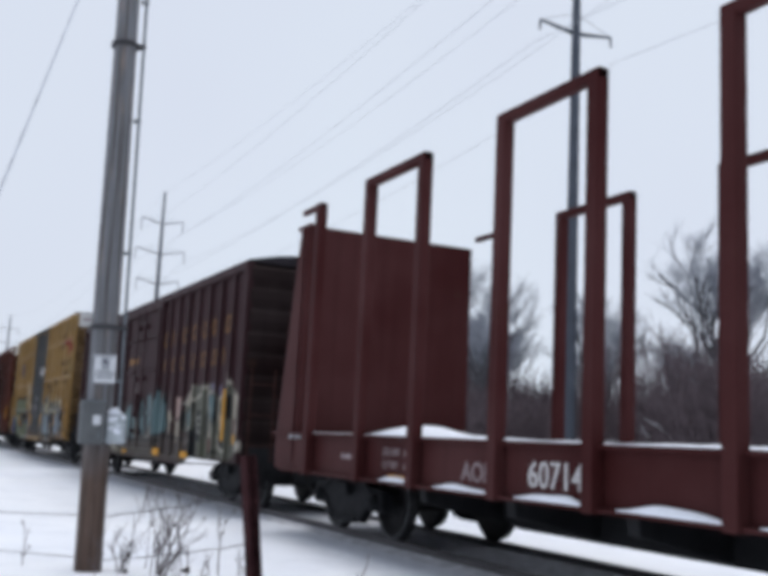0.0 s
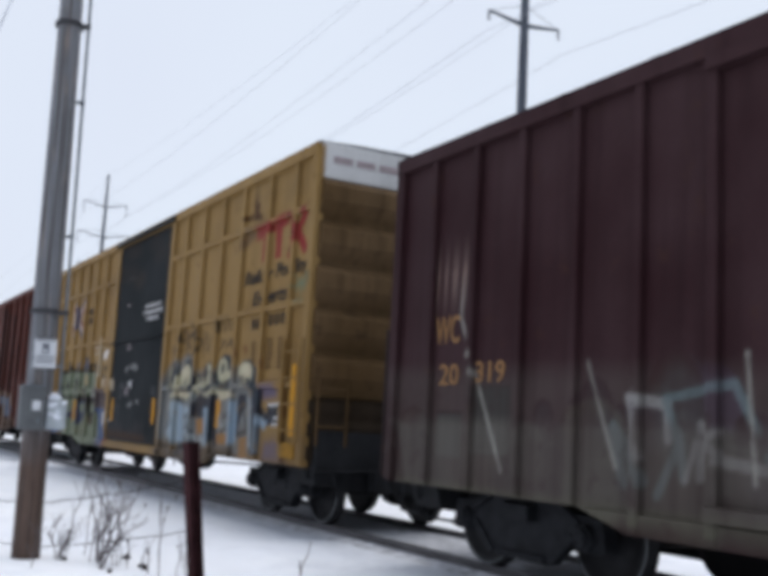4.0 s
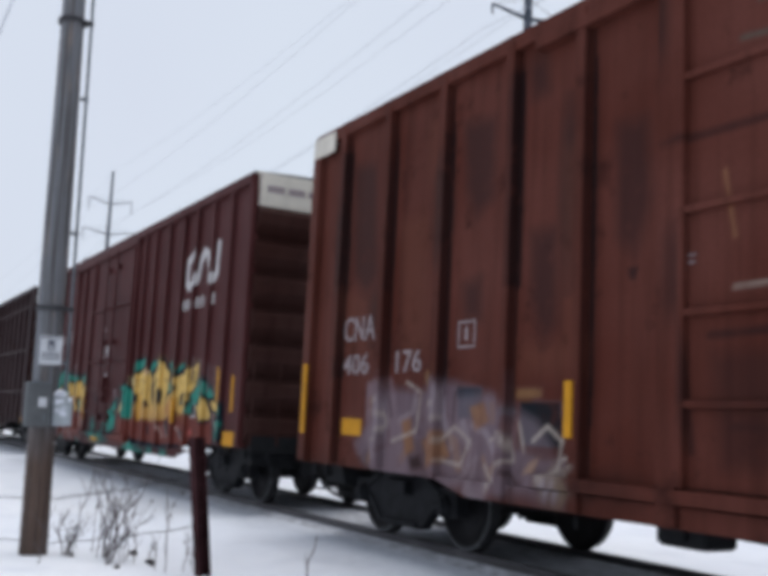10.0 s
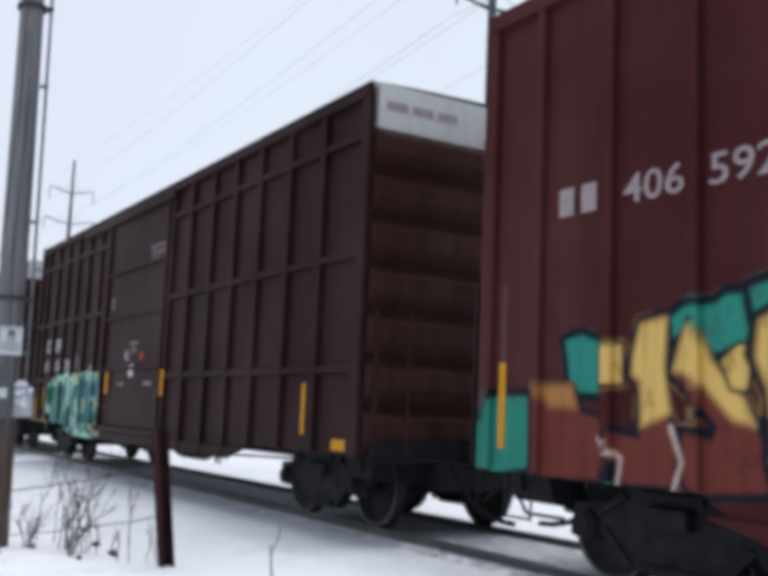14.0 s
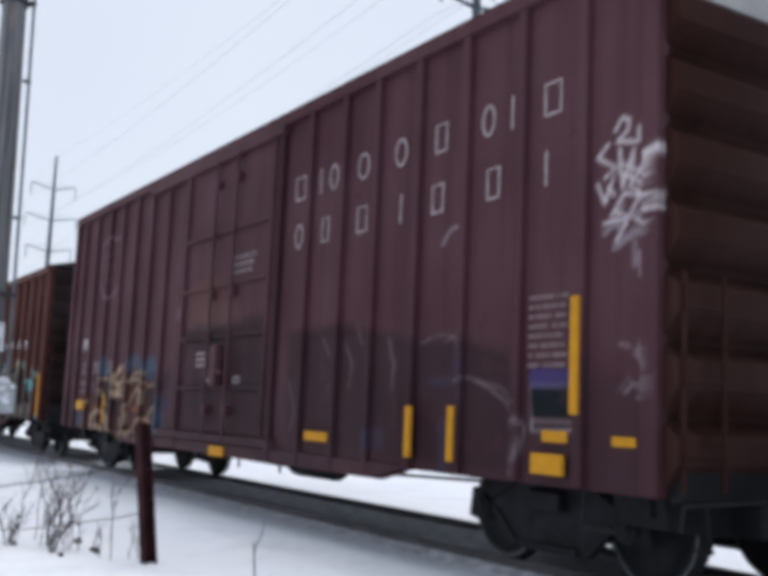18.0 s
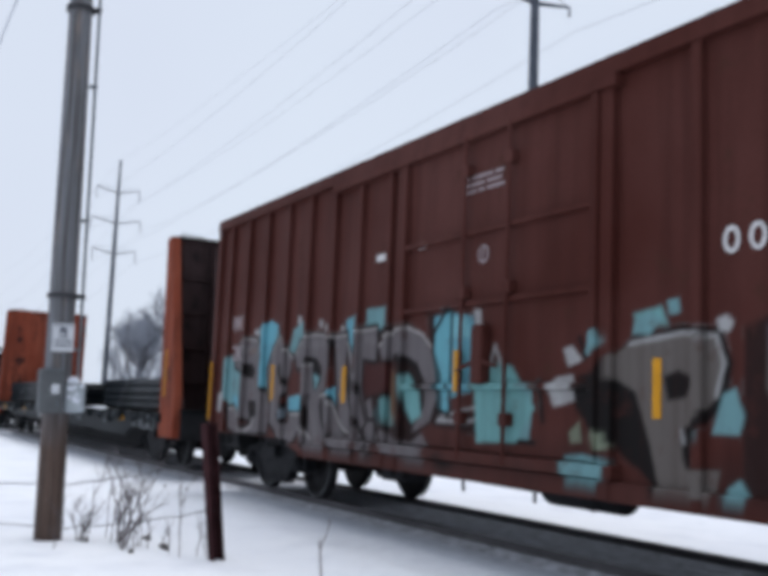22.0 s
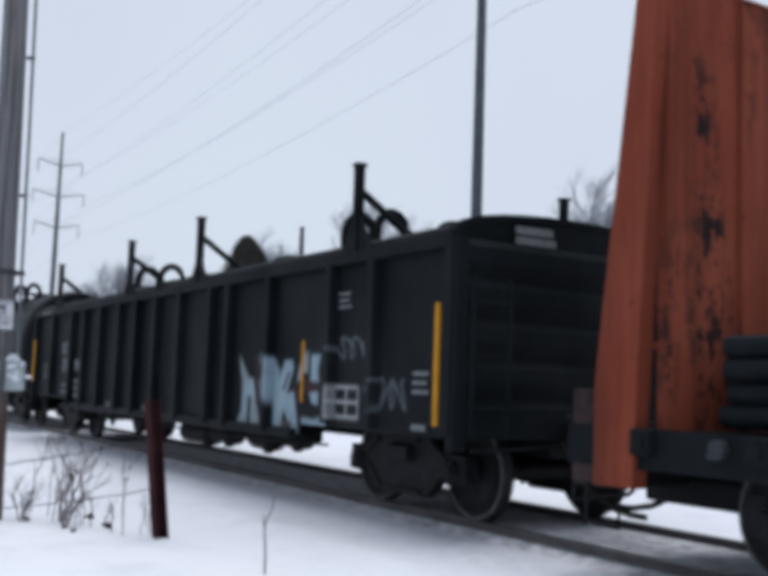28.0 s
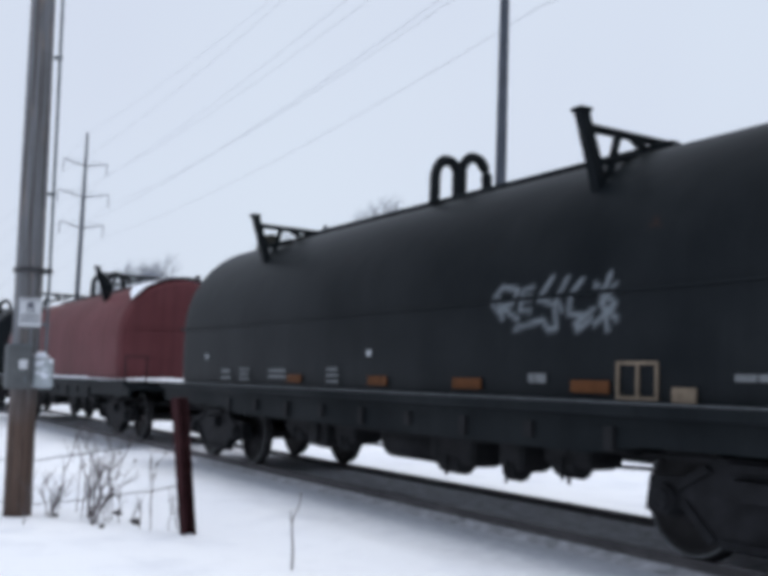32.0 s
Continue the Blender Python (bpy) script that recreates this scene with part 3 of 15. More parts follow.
def build_fence():
    post = thing("fence_post", "rust-brown steel fence post leaning in the snow", "fence post", pose(-9.15, 3.30, -0.03, 7.0, -1.0, 12))
    bm = bmesh.new()
    prism(bm, [(-0.05, -0.062), (0.05, -0.062), (0.05, -0.050), (-0.036, -0.050), (-0.036, 0.050), (0.05, 0.050), (0.05, 0.062), (-0.05, 0.062)], "z", 0, 1.31)
    part("channel", bm, M_POST, post)
    for z in (0.36, 0.62, 0.88, 1.12):
        bm = bmesh.new()
        tube(bm, [(0.045, -0.066, z), (0.047, 0.066, z)], 0.006, 6)
        part("bolt", bm, M_POST, post)
    fence = thing("wire_fence", "two sagging strands of old fence wire", "wire fence")
    for z0, z1, zl, sag in ((0.92, 0.55, 0.42, 0.02), (0.45, 0.10, 0.03, 0.02)):
        bm = bmesh.new()
        a, b, c = Vector((-9.17, 3.30 - 0.12 * z0, z0)), Vector((-10.9, 2.27, z1)), Vector((-16.0, -0.6, zl))
        pts = [a.lerp(b, k / 10) - Vector((0, 0, sag * math.sin(k / 10 * math.pi) - 0.008 * math.sin(k * 2.3))) for k in range(11)]
        pts += [b.lerp(c, k / 8) - Vector((0, 0, 0.08 * math.sin(k / 8 * math.pi))) for k in range(1, 9)]
        tube(bm, pts, 0.0055, 5)
        part("strand", bm, M_WIRE, fence)
    # barbs, joined: too small to pick apart
    bm = bmesh.new()
    rnd = random.Random(4)
    for k in range(26):
        f = (k + 0.5) / 26
        p = Vector((-9.17, 3.19, 0.92)).lerp(Vector((-10.9, 2.27, 0.55)), f)
        d = Vector((rnd.uniform(-1, 1), rnd.uniform(-1, 1), rnd.uniform(-1, 1))).normalized() * 0.02
        tube(bm, [p - d, p + d], 0.003, 4)
    tagged(part("barbs", bm, M_WIRE, fence), kind="stuff")


def swelling(bm, points, radii, n=4):
    """A thin stalk whose thickness changes along it."""
    rings = []
    for p, r in zip(points, radii):
        rings.append([bm.verts.new(p + Vector((r * math.cos(k * math.tau / n), r * math.sin(k * math.tau / n), 0))) for k in range(n)])
    quad_faces(bm, rings)
    bm.faces.new(rings[0][::-1])
    bm.faces.new(rings[-1])


def weed(rnd, parent, height, branches, heads):
    """One dry stalk with its side branches, some of them ending in a seed head."""
    lean = Vector((rnd.uniform(-0.12, 0.12), rnd.uniform(-0.12, 0.12), 0))
    pts = [Vector((0, 0, 0))]
    for k in range(1, 7):
        f = k / 6
        pts.append(Vector((rnd.uniform(-0.015, 0.015), rnd.uniform(-0.015, 0.015), height * f)) + lean * height * f * f * 2)
    bm = bmesh.new()
    tube(bm, pts, 0.006, 5, 0.0024)
    stalk = part("stalk", bm, M_WEED, parent)
    for _ in range(branches):
        p = pts[rnd.randint(1, 5)]
        d = Vector((rnd.uniform(-1, 1), rnd.uniform(-1, 1), rnd.uniform(0.5, 1.5))).normalized()
        n = height * rnd.uniform(0.14, 0.38)
        q = p + d * n * 0.5 + Vector((0, 0, 0.02))
        e = p + d * n + Vector((0, 0, n * 0.25))
        bm = bmesh.new()
        if rnd.random() < heads:
            up, r = Vector((0, 0, rnd.uniform(0.008, 0.014))), rnd.uniform(0.008, 0.016)
            swelling(bm, [p, q, e, e + up, e + up * 2, e + up * 3], [0.004, 0.003, 0.0025, r, r * 0.9, 0.002])
        else:
            swelling(bm, [p, q, e], [0.004, 0.003, 0.0016])
        part("branch", bm, M_WEED, stalk)


def shrub(x, y, height, lean, seed):
    """A small leafless shrub: woody stems that fork and arch, each stem one part."""
    rnd = random.Random(seed)
    ob = thing("dry_shrub", "small leafless woody shrub standing in the snow by the fence", "shrub", pose(x, y, ground_height(x, y) - 0.02, 0, 0, 0), "shrubs by the fence")
    for k in range(3):
        tubes = []

        def fork(p, d, length, radius, depth):
            pts = [p]
            for _ in range(4):
                d = (d + Vector((rnd.uniform(-1, 1), rnd.uniform(-1, 1), rnd.uniform(-0.5, 0.6))) * 0.22).normalized()
                pts.append(pts[-1] + d * length / 4)
            tubes.append((pts, radius, radius * 0.6))
            if depth:
                for _ in range(3):
                    side = Vector((rnd.uniform(-1, 1), rnd.uniform(-1, 1), rnd.uniform(-0.1, 0.6)))
                    fork(pts[rnd.randint(1, 4)], (d + side * 0.75).normalized(), length * rnd.uniform(0.5, 0.75), radius * 0.6, depth - 1)

        a = k * 1.7 + rnd.uniform(-0.4, 0.4)
        fork(Vector((0.03 * math.cos(a), 0.03 * math.sin(a), 0)), Vector((0.3 * math.cos(a), lean * 3 + 0.3 * math.sin(a), 1)).normalized(), height * rnd.uniform(0.48, 0.62), 0.010 * (0.6 + height * 0.5), 2)
        me = tube_mesh("stem", tubes, 5)
        me.materials.append(M_WEED)
        new("stem", me).parent = ob


def build_weeds():
    rnd = random.Random(12)
    for k in range(15):
        f = rnd.random()
        x, y = -10.75 + 1.35 * f + rnd.uniform(-0.5, 0.35), 2.45 + 0.75 * f + rnd.uniform(-0.25, 0.25)
        w = thing("dry_weed", "dry brown weed stalk standing in the snow by the fence", "weed", pose(x, y, ground_height(x, y) - 0.01, 0, 0, rnd.uniform(0, 360)), "weeds by the fence")
        weed(rnd, w, rnd.choice((0.3, 0.42, 0.55, 0.7, 0.9)), rnd.randint(6, 12), 0.15)
    for x, y, h, lean, seed in ((-10.52, 2.72, 1.05, 0.08, 3), (-10.05, 2.62, 0.70, 0.10, 8), (-10.75, 2.35, 0.5, 0.0, 9)):
        shrub(x, y, h, lean, seed)
    for k in range(6):                                             # withered leaf clumps caught low in the stalks
        x, y = rnd.uniform(-10.7, -9.7), rnd.uniform(2.35, 3.1)
        r = rnd.uniform(0.018, 0.036)
        bm = bmesh.new()
        bmesh.ops.create_icosphere(bm, subdivisions=2, radius=r)
        for v in bm.verts:
            v.co *= 1 + 0.7 * noise.noise(v.co * 40 + Vector((k, 0, 0)))
        clump = part("leaf_clump", bm, M_LEAF, None)
        clump.matrix_basis = pose(x, y, ground_height(x, y) + r * 0.6, 0, 0, k * 40)
        tagged(clump, "withered brown leaf clump lying in the snow", "leaves", "leaf clumps by the fence")
    for x, y, h in ((-10.2, 2.0, 0.5), (-11.3, 2.6, 0.4), (-11.5, 1.5, 0.5)):
        w = thing("dry_weed", "dry brown weed stalk standing in the snow by the fence", "weed", pose(x, y, ground_height(x, y) - 0.01), "weeds by the fence")
        weed(rnd, w, h, 6, 0.5)
    t = thing("bent_twig", "single bare bent twig standing in open snow", "twig", pose(-7.12, 3.42, ground_height(-7.12, 3.42) - 0.01))
    bm = bmesh.new()
    tube(bm, [(0, 0, 0), (0.0, 0.0, 0.16), (-0.004, -0.015, 0.33), (0.0, -0.012, 0.40), (0.01, 0.035, 0.50), (0.01, 0.05, 0.60)], 0.010, 6, 0.004)
    tube(bm, [(-0.004, -0.014, 0.36), (0.0, -0.03, 0.42), (0.0, -0.028, 0.46)], 0.007, 5, 0.003)
    part("stem", bm, M_WEED, t)


build_pole()
build_fence()


# ---- power line behind the track
LINE_Y = 23.5
TOWERS = ((-31.2, 18.5, 0.21), (-100.3, 16.4, 0.23), (-242.0, 16.4, 0.25))


def build_towers():
    for x, low_arm, r in TOWERS:
        t = thing("transmission_pole", "tall dark steel transmission pole with three pairs of arms", "power pole", pose(x, LINE_Y, -0.2), "transmission poles")
        bm = bmesh.new()
        lathe(bm, [(0, r * 1.25), (8, r * 1.1), (17, r * 0.9), (26.0, r * 0.5)], 12, "z")
        part("shaft", bm, M_POLESTEEL, t, smooth=True)
        for k in range(3):
            z = low_arm + 3.15 * k
            for side in (-1, 1):
                d = Vector((0.02 * side, 1.0 * side, 0)).normalized()
                n = 1.75 if x > -50 else 2.15 if k != 1 else 2.5
                tip = d * n + Vector((0, 0, z + (0.11 if x > -50 else 0.35)))
                bm = bmesh.new()
                tube(bm, [d * r * 0.7 + Vector((0, 0, z - 0.1)), tip], 0.09, 6, 0.05)
                # arms far off get the paler colour with haze in it
                arm = part("arm", bm, M_POLESTEEL if x > -50 else M_ARM, t)
                bm = bmesh.new()
                tube(bm, [tip, Vector((0, 0, z + (0.75 if x > -50 else 0.6)))], 0.012, 5)
                part("arm_stay", bm, M_POLESTEEL, arm)
                bm = bmesh.new()
                prof = [((-0.4 if x > -50 else -1.25) * (1 - i / 10.4), 0.03 if i % 2 else 0.065) for i in range(11)]
                lathe(bm, prof, 8, "z", tip)
                part("insulator", bm, M_ARM, arm)
    xs = [42.0] + [t[0] for t in TOWERS] + [-420.0]
    lows = [18.4] + [t[1] for t in TOWERS] + [16.4]
    for k in range(3):
        for side in (-1, 1):
            cable = thing("power_line", "thin overhead power cable", "power line", group="overhead cables")
            d = Vector((0, side, 0)) * (2.0 if k != 1 else 2.2)
            bm = bmesh.new()
            pts = []
            for (xa, la), (xb, lb) in zip(zip(xs, lows), list(zip(xs, lows))[1:]):
                a = Vector((xa, LINE_Y, la + 3.15 * k - 1.1)) + d
                b = Vector((xb, LINE_Y, lb + 3.15 * k - 1.1)) + d
                sag = (xa - xb) ** 2 * 0.00022
                pts += [a.lerp(b, i / 12) - Vector((0, 0, sag * 4 * (i / 12) * (1 - i / 12))) for i in range(12)]
            tube(bm, pts, 0.013, 5)
            part("cable", bm, M_CABLE, cable)
    cable = thing("power_line", "thin overhead shield wire at the pole tops", "power line", group="overhead cables")
    bm = bmesh.new()
    pts = []
    for xa, xb in zip(xs, xs[1:]):
        pts += [Vector((xa + (xb - xa) * i / 12, LINE_Y, 25.7 - (xa - xb) ** 2 * 0.0007 * (i / 12) * (1 - i / 12))) for i in range(12)]
    tube(bm, pts, 0.012, 5)
    part("cable", bm, M_CABLE, cable)
    t = thing("utility_pole", "distant dark wooden pole among bare trees", "utility pole", pose(-53.5, 27.1, 0))
    bm = bmesh.new()
    lathe(bm, [(0, 0.19), (5, 0.17), (11.0, 0.14)], 10, "z")
    part("shaft", bm, M_POLESTEEL, t)


build_towers()

# ---- trees and brush behind the track
def grow(rnd, limbs, twigs, p, d, length, radius, depth, spread, droop, inside):
    """One limb and what it carries: stout limbs and fine twigs go into two lists of tubes."""
    pts = [p]
    n = 4
    for k in range(n):
        d = (d + Vector((rnd.uniform(-1, 1), rnd.uniform(-1, 1), rnd.uniform(-0.4, 0.6) - droop)) * 0.18).normalized()
        pts.append(pts[-1] + d * length / n)
    if not inside(pts[-1]):
        return
    (limbs if radius > 0.022 else twigs).append((pts, radius, radius * 0.55))
    if depth == 0:
        return
    count = (3, 4, 5, 8)[4 - depth] if depth < 5 else 3
    for k in range(count):
        at = pts[-1] if k == 0 else pts[rnd.randint(2, n)]
        axis = Vector((rnd.uniform(-1, 1), rnd.uniform(-1, 1), rnd.uniform(-0.2, 0.6))).normalized()
        nd = (d + axis * spread * rnd.uniform(0.6, 1.3)).normalized()
        grow(rnd, limbs, twigs, at, nd, length * rnd.uniform(0.62, 0.82), radius * rnd.uniform(0.5, 0.62), depth - 1, spread, droop, inside)


def tube_mesh(name, tubes, n):
    """Many tapering tubes as one mesh."""
    co, faces = [], []
    for pts, r0, r1 in tubes:
        base = len(co)
        for i, p in enumerate(pts):
            d = (pts[min(i + 1, len(pts) - 1)] - pts[max(i - 1, 0)]).normalized()
            side = d.cross(Vector((0.3, 0.2, 1))).normalized()
            up = side.cross(d)
            r = r0 + (r1 - r0) * i / (len(pts) - 1)
            co += [tuple(p + r * (math.cos(k * math.tau / n) * side + math.sin(k * math.tau / n) * up)) for k in range(n)]
        for i in range(len(pts) - 1):
            for k in range(n):
                a, b = base + i * n + k, base + i * n + (k + 1) % n
                faces.append((a, b, b + n, a + n))
    me = bpy.data.meshes.new(name)
    me.from_pydata(co, [], faces)
    return me


def bare_tree(seed, height, spread, label, m, twig_mat=None):
    rnd = random.Random(seed)
    limbs, twigs = [], []
    trunk = [Vector((0, 0, -0.3))]
    for k in range(1, 6):
        trunk.append(Vector((rnd.uniform(-0.12, 0.12) * k * 0.5, rnd.uniform(-0.12, 0.12) * k * 0.5, height * 0.085 * k)))
    # a rounded outline: limbs that would reach past it have died back
    def within(p):
        k = 1.0 + 0.5 * noise.noise((p.x * 0.5 + seed, p.y * 0.5, p.z * 0.5))
        return math.hypot(p.x, p.y) ** 2 / (height * 0.31) ** 2 + (p.z - height * 0.70) ** 2 / (height * 0.32) ** 2 < k

    for k in range(8):
        a = k * 2.4 + rnd.uniform(-0.5, 0.5)
        at = trunk[rnd.randint(3, 5)]
        rise = rnd.uniform(0.75, 1.8)
        d = Vector((math.cos(a) * spread, math.sin(a) * spread, rise)).normalized()
        grow(rnd, limbs, twigs, at, d, height * rnd.uniform(0.18, 0.24), height * 0.0085, 4, spread * 0.85, 0.02, within)
    ob = thing("bare_tree", label, "tree", m, "bare trees behind the track")
    me = tube_mesh("trunk", [(trunk, height * 0.022, height * 0.013)], 9)
    me.materials.append(M_BARK)
    new("trunk", me).parent = ob
    me = tube_mesh("branchwork", limbs, 5)
    me.materials.append(M_BARK)
    new("branchwork", me).parent = ob
    me = tube_mesh("crown", [(p, max(a * 0.8, 0.008), max(b * 0.8, 0.0055)) for p, a, b in twigs], 3)
    me.materials.append(twig_mat or M_TWIG)
    new("crown", me).parent = ob
    return ob


def build_trees():
    frost = "bare deciduous tree with frosted twigs"
    kinds = [bare_tree(31, 11.0, 0.8, frost, pose(-40.0, 24.8, 0)), bare_tree(47, 13.0, 0.75, frost, pose(-32.1, 32.9, 0, 0, 0, 40)), bare_tree(59, 13.4, 0.7, frost, pose(-29.6, 38.4, 0, 0, 0, 80))]
    spots = [(-40.6, 32.5, 0.92, 0), (-56.6, 44.5, 0.85, 1), (-54.4, 33.0, 0.9, 0), (-77.2, 35.5, 1.1, 2), (-90.7, 28.2, 1.0, 2), (-96.4, 26.2, 0.9, 1), (-89.7, 31.4, 0.82, 0), (-93.0, 25.0, 0.85, 1),
             (-62.0, 37.0, 0.9, 2), (-48.0, 45.3, 0.82, 1), (-31.8, 47.0, 0.7, 2), (-25.0, 41.0, 0.95, 1), (-66.0, 42.0, 1.0, 1), (-72.0, 31.0, 0.8, 2), (-104.0, 26.0, 0.8, 0), (-110.0, 30.0, 0.9, 2), (-84.0, 34.0, 0.85, 1), (-47.0, 30.5, 0.75, 1), (-23.0, 36.0, 0.8, 0)]
    for k, (x, y, s, kind) in enumerate(spots):
        base = kinds[kind]
        c = copy_thing(base, pose(x, y, 0, 0, 0, 67 * k) @ Matrix.Scale(s, 4))
        if x < -75:
            tagged(c, "distant bare tree pale with frost and haze")
    # thicket: stems that nobody could count
    for name, seed, x0, x1, y0, y1, count, low, high in (("thicket", 5, -62, -16, 31, 40, 1500, 3.6, 7.6), ("thicket", 7, -54, -34, 21, 32, 1200, 3.6, 5.8), ("thicket", 8, -31, -14, 25, 36, 1300, 3.8, 7.0), ("thicket", 6, -112, -62, 24, 36, 1000, 3.0, 8.0)):
        rnd = random.Random(seed)
        tubes = []
        for _ in range(count):
            x = rnd.uniform(x0, x1)
            y = rnd.uniform(y0, y1) - (x - x0) / (x1 - x0) * 4 + 2
            h = rnd.uniform(low, high) * (0.75 + 0.4 * noise.noise((x * 0.12, y * 0.1, seed)))
            p = Vector((x, y, 0))
            d = Vector((rnd.uniform(-0.35, 0.35), rnd.uniform(-0.35, 0.35), 1)).normalized()
            pts = [p, p + d * h * 0.5, p + d * h + Vector((rnd.uniform(-0.4, 0.4), rnd.uniform(-0.4, 0.4), 0))]
            tubes.append((pts, 0.035, 0.014))
            for _ in range(13):
                q = pts[0].lerp(pts[2], rnd.uniform(0.2, 0.95))
                e = Vector((rnd.uniform(-1, 1), rnd.uniform(-1, 1), rnd.uniform(0.1, 1.2))).normalized() * rnd.uniform(0.5, 1.5)
                tubes.append(([q, q + e * 0.55, q + e + Vector((0, 0, 0.15))], 0.016, 0.009))
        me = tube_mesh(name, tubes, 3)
        # far thicket takes the paler colour that holds the haze
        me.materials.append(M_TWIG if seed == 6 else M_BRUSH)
        tagged(new(name, me), "dense thicket of bare reddish brush in snow" if seed != 6 else "frosted thicket far behind the track, paled by haze", "brush", kind="stuff")
    # fallen snow-dusted limbs low in the brush
    rnd = random.Random(9)
    tubes = []
    for _ in range(70):
        x, y = rnd.uniform(-58, -18), rnd.uniform(28, 34)
        p = Vector((x, y, rnd.uniform(0.3, 2.2)))
        e = Vector((rnd.uniform(-2, 2), rnd.uniform(-1, 1), rnd.uniform(-0.6, 1.0)))
        tubes.append(([p, p + e * 0.5 + Vector((0, 0, 0.15)), p + e], 0.05, 0.025))
    me = tube_mesh("snowy_branches", tubes, 5)
    me.materials.append(M_CAPSNOW)
    tagged(new("snowy_branches", me), "fallen branches dusted with snow in the brush", "branches", kind="stuff")
    # conical evergreen
    ob = thing("evergreen_tree", "dark conical evergreen dusted with frost", "tree", pose(-43.9, 19.3, 0))
    bm = bmesh.new()
    tube(bm, [(0, 0, -0.2), (0, 0, 4), (0, 0, 8.6)], 0.16, 8, 0.04)
    part("trunk", bm, M_BARK, ob)
    rnd = random.Random(3)
    co, faces = [], []
    for _ in range(17000):
        f = rnd.random()
        a = rnd.uniform(0, math.tau)
        lump = 1.08 + 0.5 * noise.noise((math.cos(a) * 1.6, math.sin(a) * 1.6, f * 5))
        r = 2.3 * (1 - f ** 1.8) ** 0.7 * lump * math.sqrt(rnd.uniform(0.35, 1.0))
        p = Vector((r * math.cos(a), r * math.sin(a), 0.3 + 8.0 * f))
        d = Vector((math.cos(a), math.sin(a), rnd.uniform(0.4, 1.4))).normalized() * rnd.uniform(0.15, 0.4)
        s = Vector((-math.sin(a), math.cos(a), rnd.uniform(-0.5, 0.5))).normalized() * rnd.uniform(0.04, 0.10)
        n = len(co)
        co += [tuple(p - s), tuple(p + s), tuple(p + d)]
        faces.append((n, n + 1, n + 2))
    me = bpy.data.meshes.new("crown")
    me.from_pydata(co, [], faces)
    me.materials.append(M_CEDAR)
    new("crown", me).parent = ob


build_weeds()
build_trees()

# ---- sprayed pieces, in metres along the train and above the rail
SAND = (0.637, 0.423, 0.128)
DARKC = (0.022, 0.025, 0.034)
CREAMC = (0.429, 0.38, 0.269)
ORC = (0.247, 0.123, 0.043)
BLUEGW = (0.204, 0.267, 0.325)
TEALC = (0.099, 0.165, 0.117)
STAINC = (0.063, 0.03, 0.014)
TANR = (0.272, 0.135, 0.069)
PALER = (0.376, 0.322, 0.273)
TEALR = (0.075, 0.091, 0.075)
PALEV = (0.273, 0.215, 0.25)
CREAMR = (0.442, 0.383, 0.337)
DUSTP = (0.115, 0.106, 0.093)
OLIVEP = (0.111, 0.115, 0.093)
OLIVEQ = (0.096, 0.105, 0.076)
TEALQ = (0.111, 0.168, 0.177)
CREAMP = (0.303, 0.271, 0.217)
PINKP = (0.353, 0.253, 0.225)
VIOLP = (0.152, 0.136, 0.207)
BRICKP = (0.111, 0.045, 0.038)
DARKP = (0.014, 0.016, 0.017)
PALEP = (0.33, 0.321, 0.288)
SHINEP = (0.4, 0.371, 0.322)
NEARBLACK = (0.011, 0.009, 0.01)
WORNT = (0.112, 0.054, 0.046)
WHITET = (0.66, 0.596, 0.615)
CHALKT = (0.239, 0.179, 0.191)
BLUET = (0.04, 0.054, 0.102)
VIOLT = (0.055, 0.041, 0.127)
RUSTY = (0.118, 0.05, 0.019)
AQUAD = (0.124, 0.327, 0.396)
AQUAE = (0.189, 0.43, 0.483)
AQUAG = (0.143, 0.272, 0.288)
PALEG = (0.332, 0.332, 0.332)
MOSSG = (0.204, 0.239, 0.173)
PLUMC = (0.059, 0.047, 0.052)
BLUEC = (0.043, 0.08, 0.168)
PALEC = (0.4, 0.33, 0.233)
WHITEC = (0.626, 0.614, 0.601)
ORANGEC = (0.211, 0.067, 0.04)
CHALK = (0.128, 0.133, 0.138)
RUSTC = (0.044, 0.023, 0.013)
CROSSR = (0.125, 0.030, 0.030)
CROSSB = (0.034, 0.042, 0.088)
CROSSW = (0.459, 0.383, 0.338)
SAND2 = (0.389, 0.18, 0.062)
SANDPALE = (0.61, 0.491, 0.246)
BRICK = (0.142, 0.038, 0.029)
TEAL = (0.028, 0.225, 0.173)
TEALPALE = (0.097, 0.372, 0.372)
TEALDARK = (0.017, 0.107, 0.096)
NAVY = (0.008, 0.013, 0.022)
SHINE = (0.65, 0.5, 0.446)
OLIVE = (0.233, 0.167, 0.046)
REDSQ = (0.228, 0.026, 0.022)
REDBOX = (0.413, 0.098, 0.089)
DARKBOX = (0.01, 0.013, 0.017)
SLATE = (0.119, 0.15, 0.173)
SLATEBLUE = (0.028, 0.046, 0.076)
NAVY2 = (0.022, 0.032, 0.042)
CREAM2 = (0.376, 0.353, 0.244)
PALEBLUE = (0.24, 0.293, 0.327)
TAN = (0.213, 0.118, 0.054)
VIOLET = (0.085, 0.079, 0.149)
DIRT = (0.037, 0.035, 0.035)
INK = (0.011, 0.01, 0.01)
INK2 = (0.025, 0.021, 0.021)
ORANGEBR = (0.118, 0.05, 0.019)
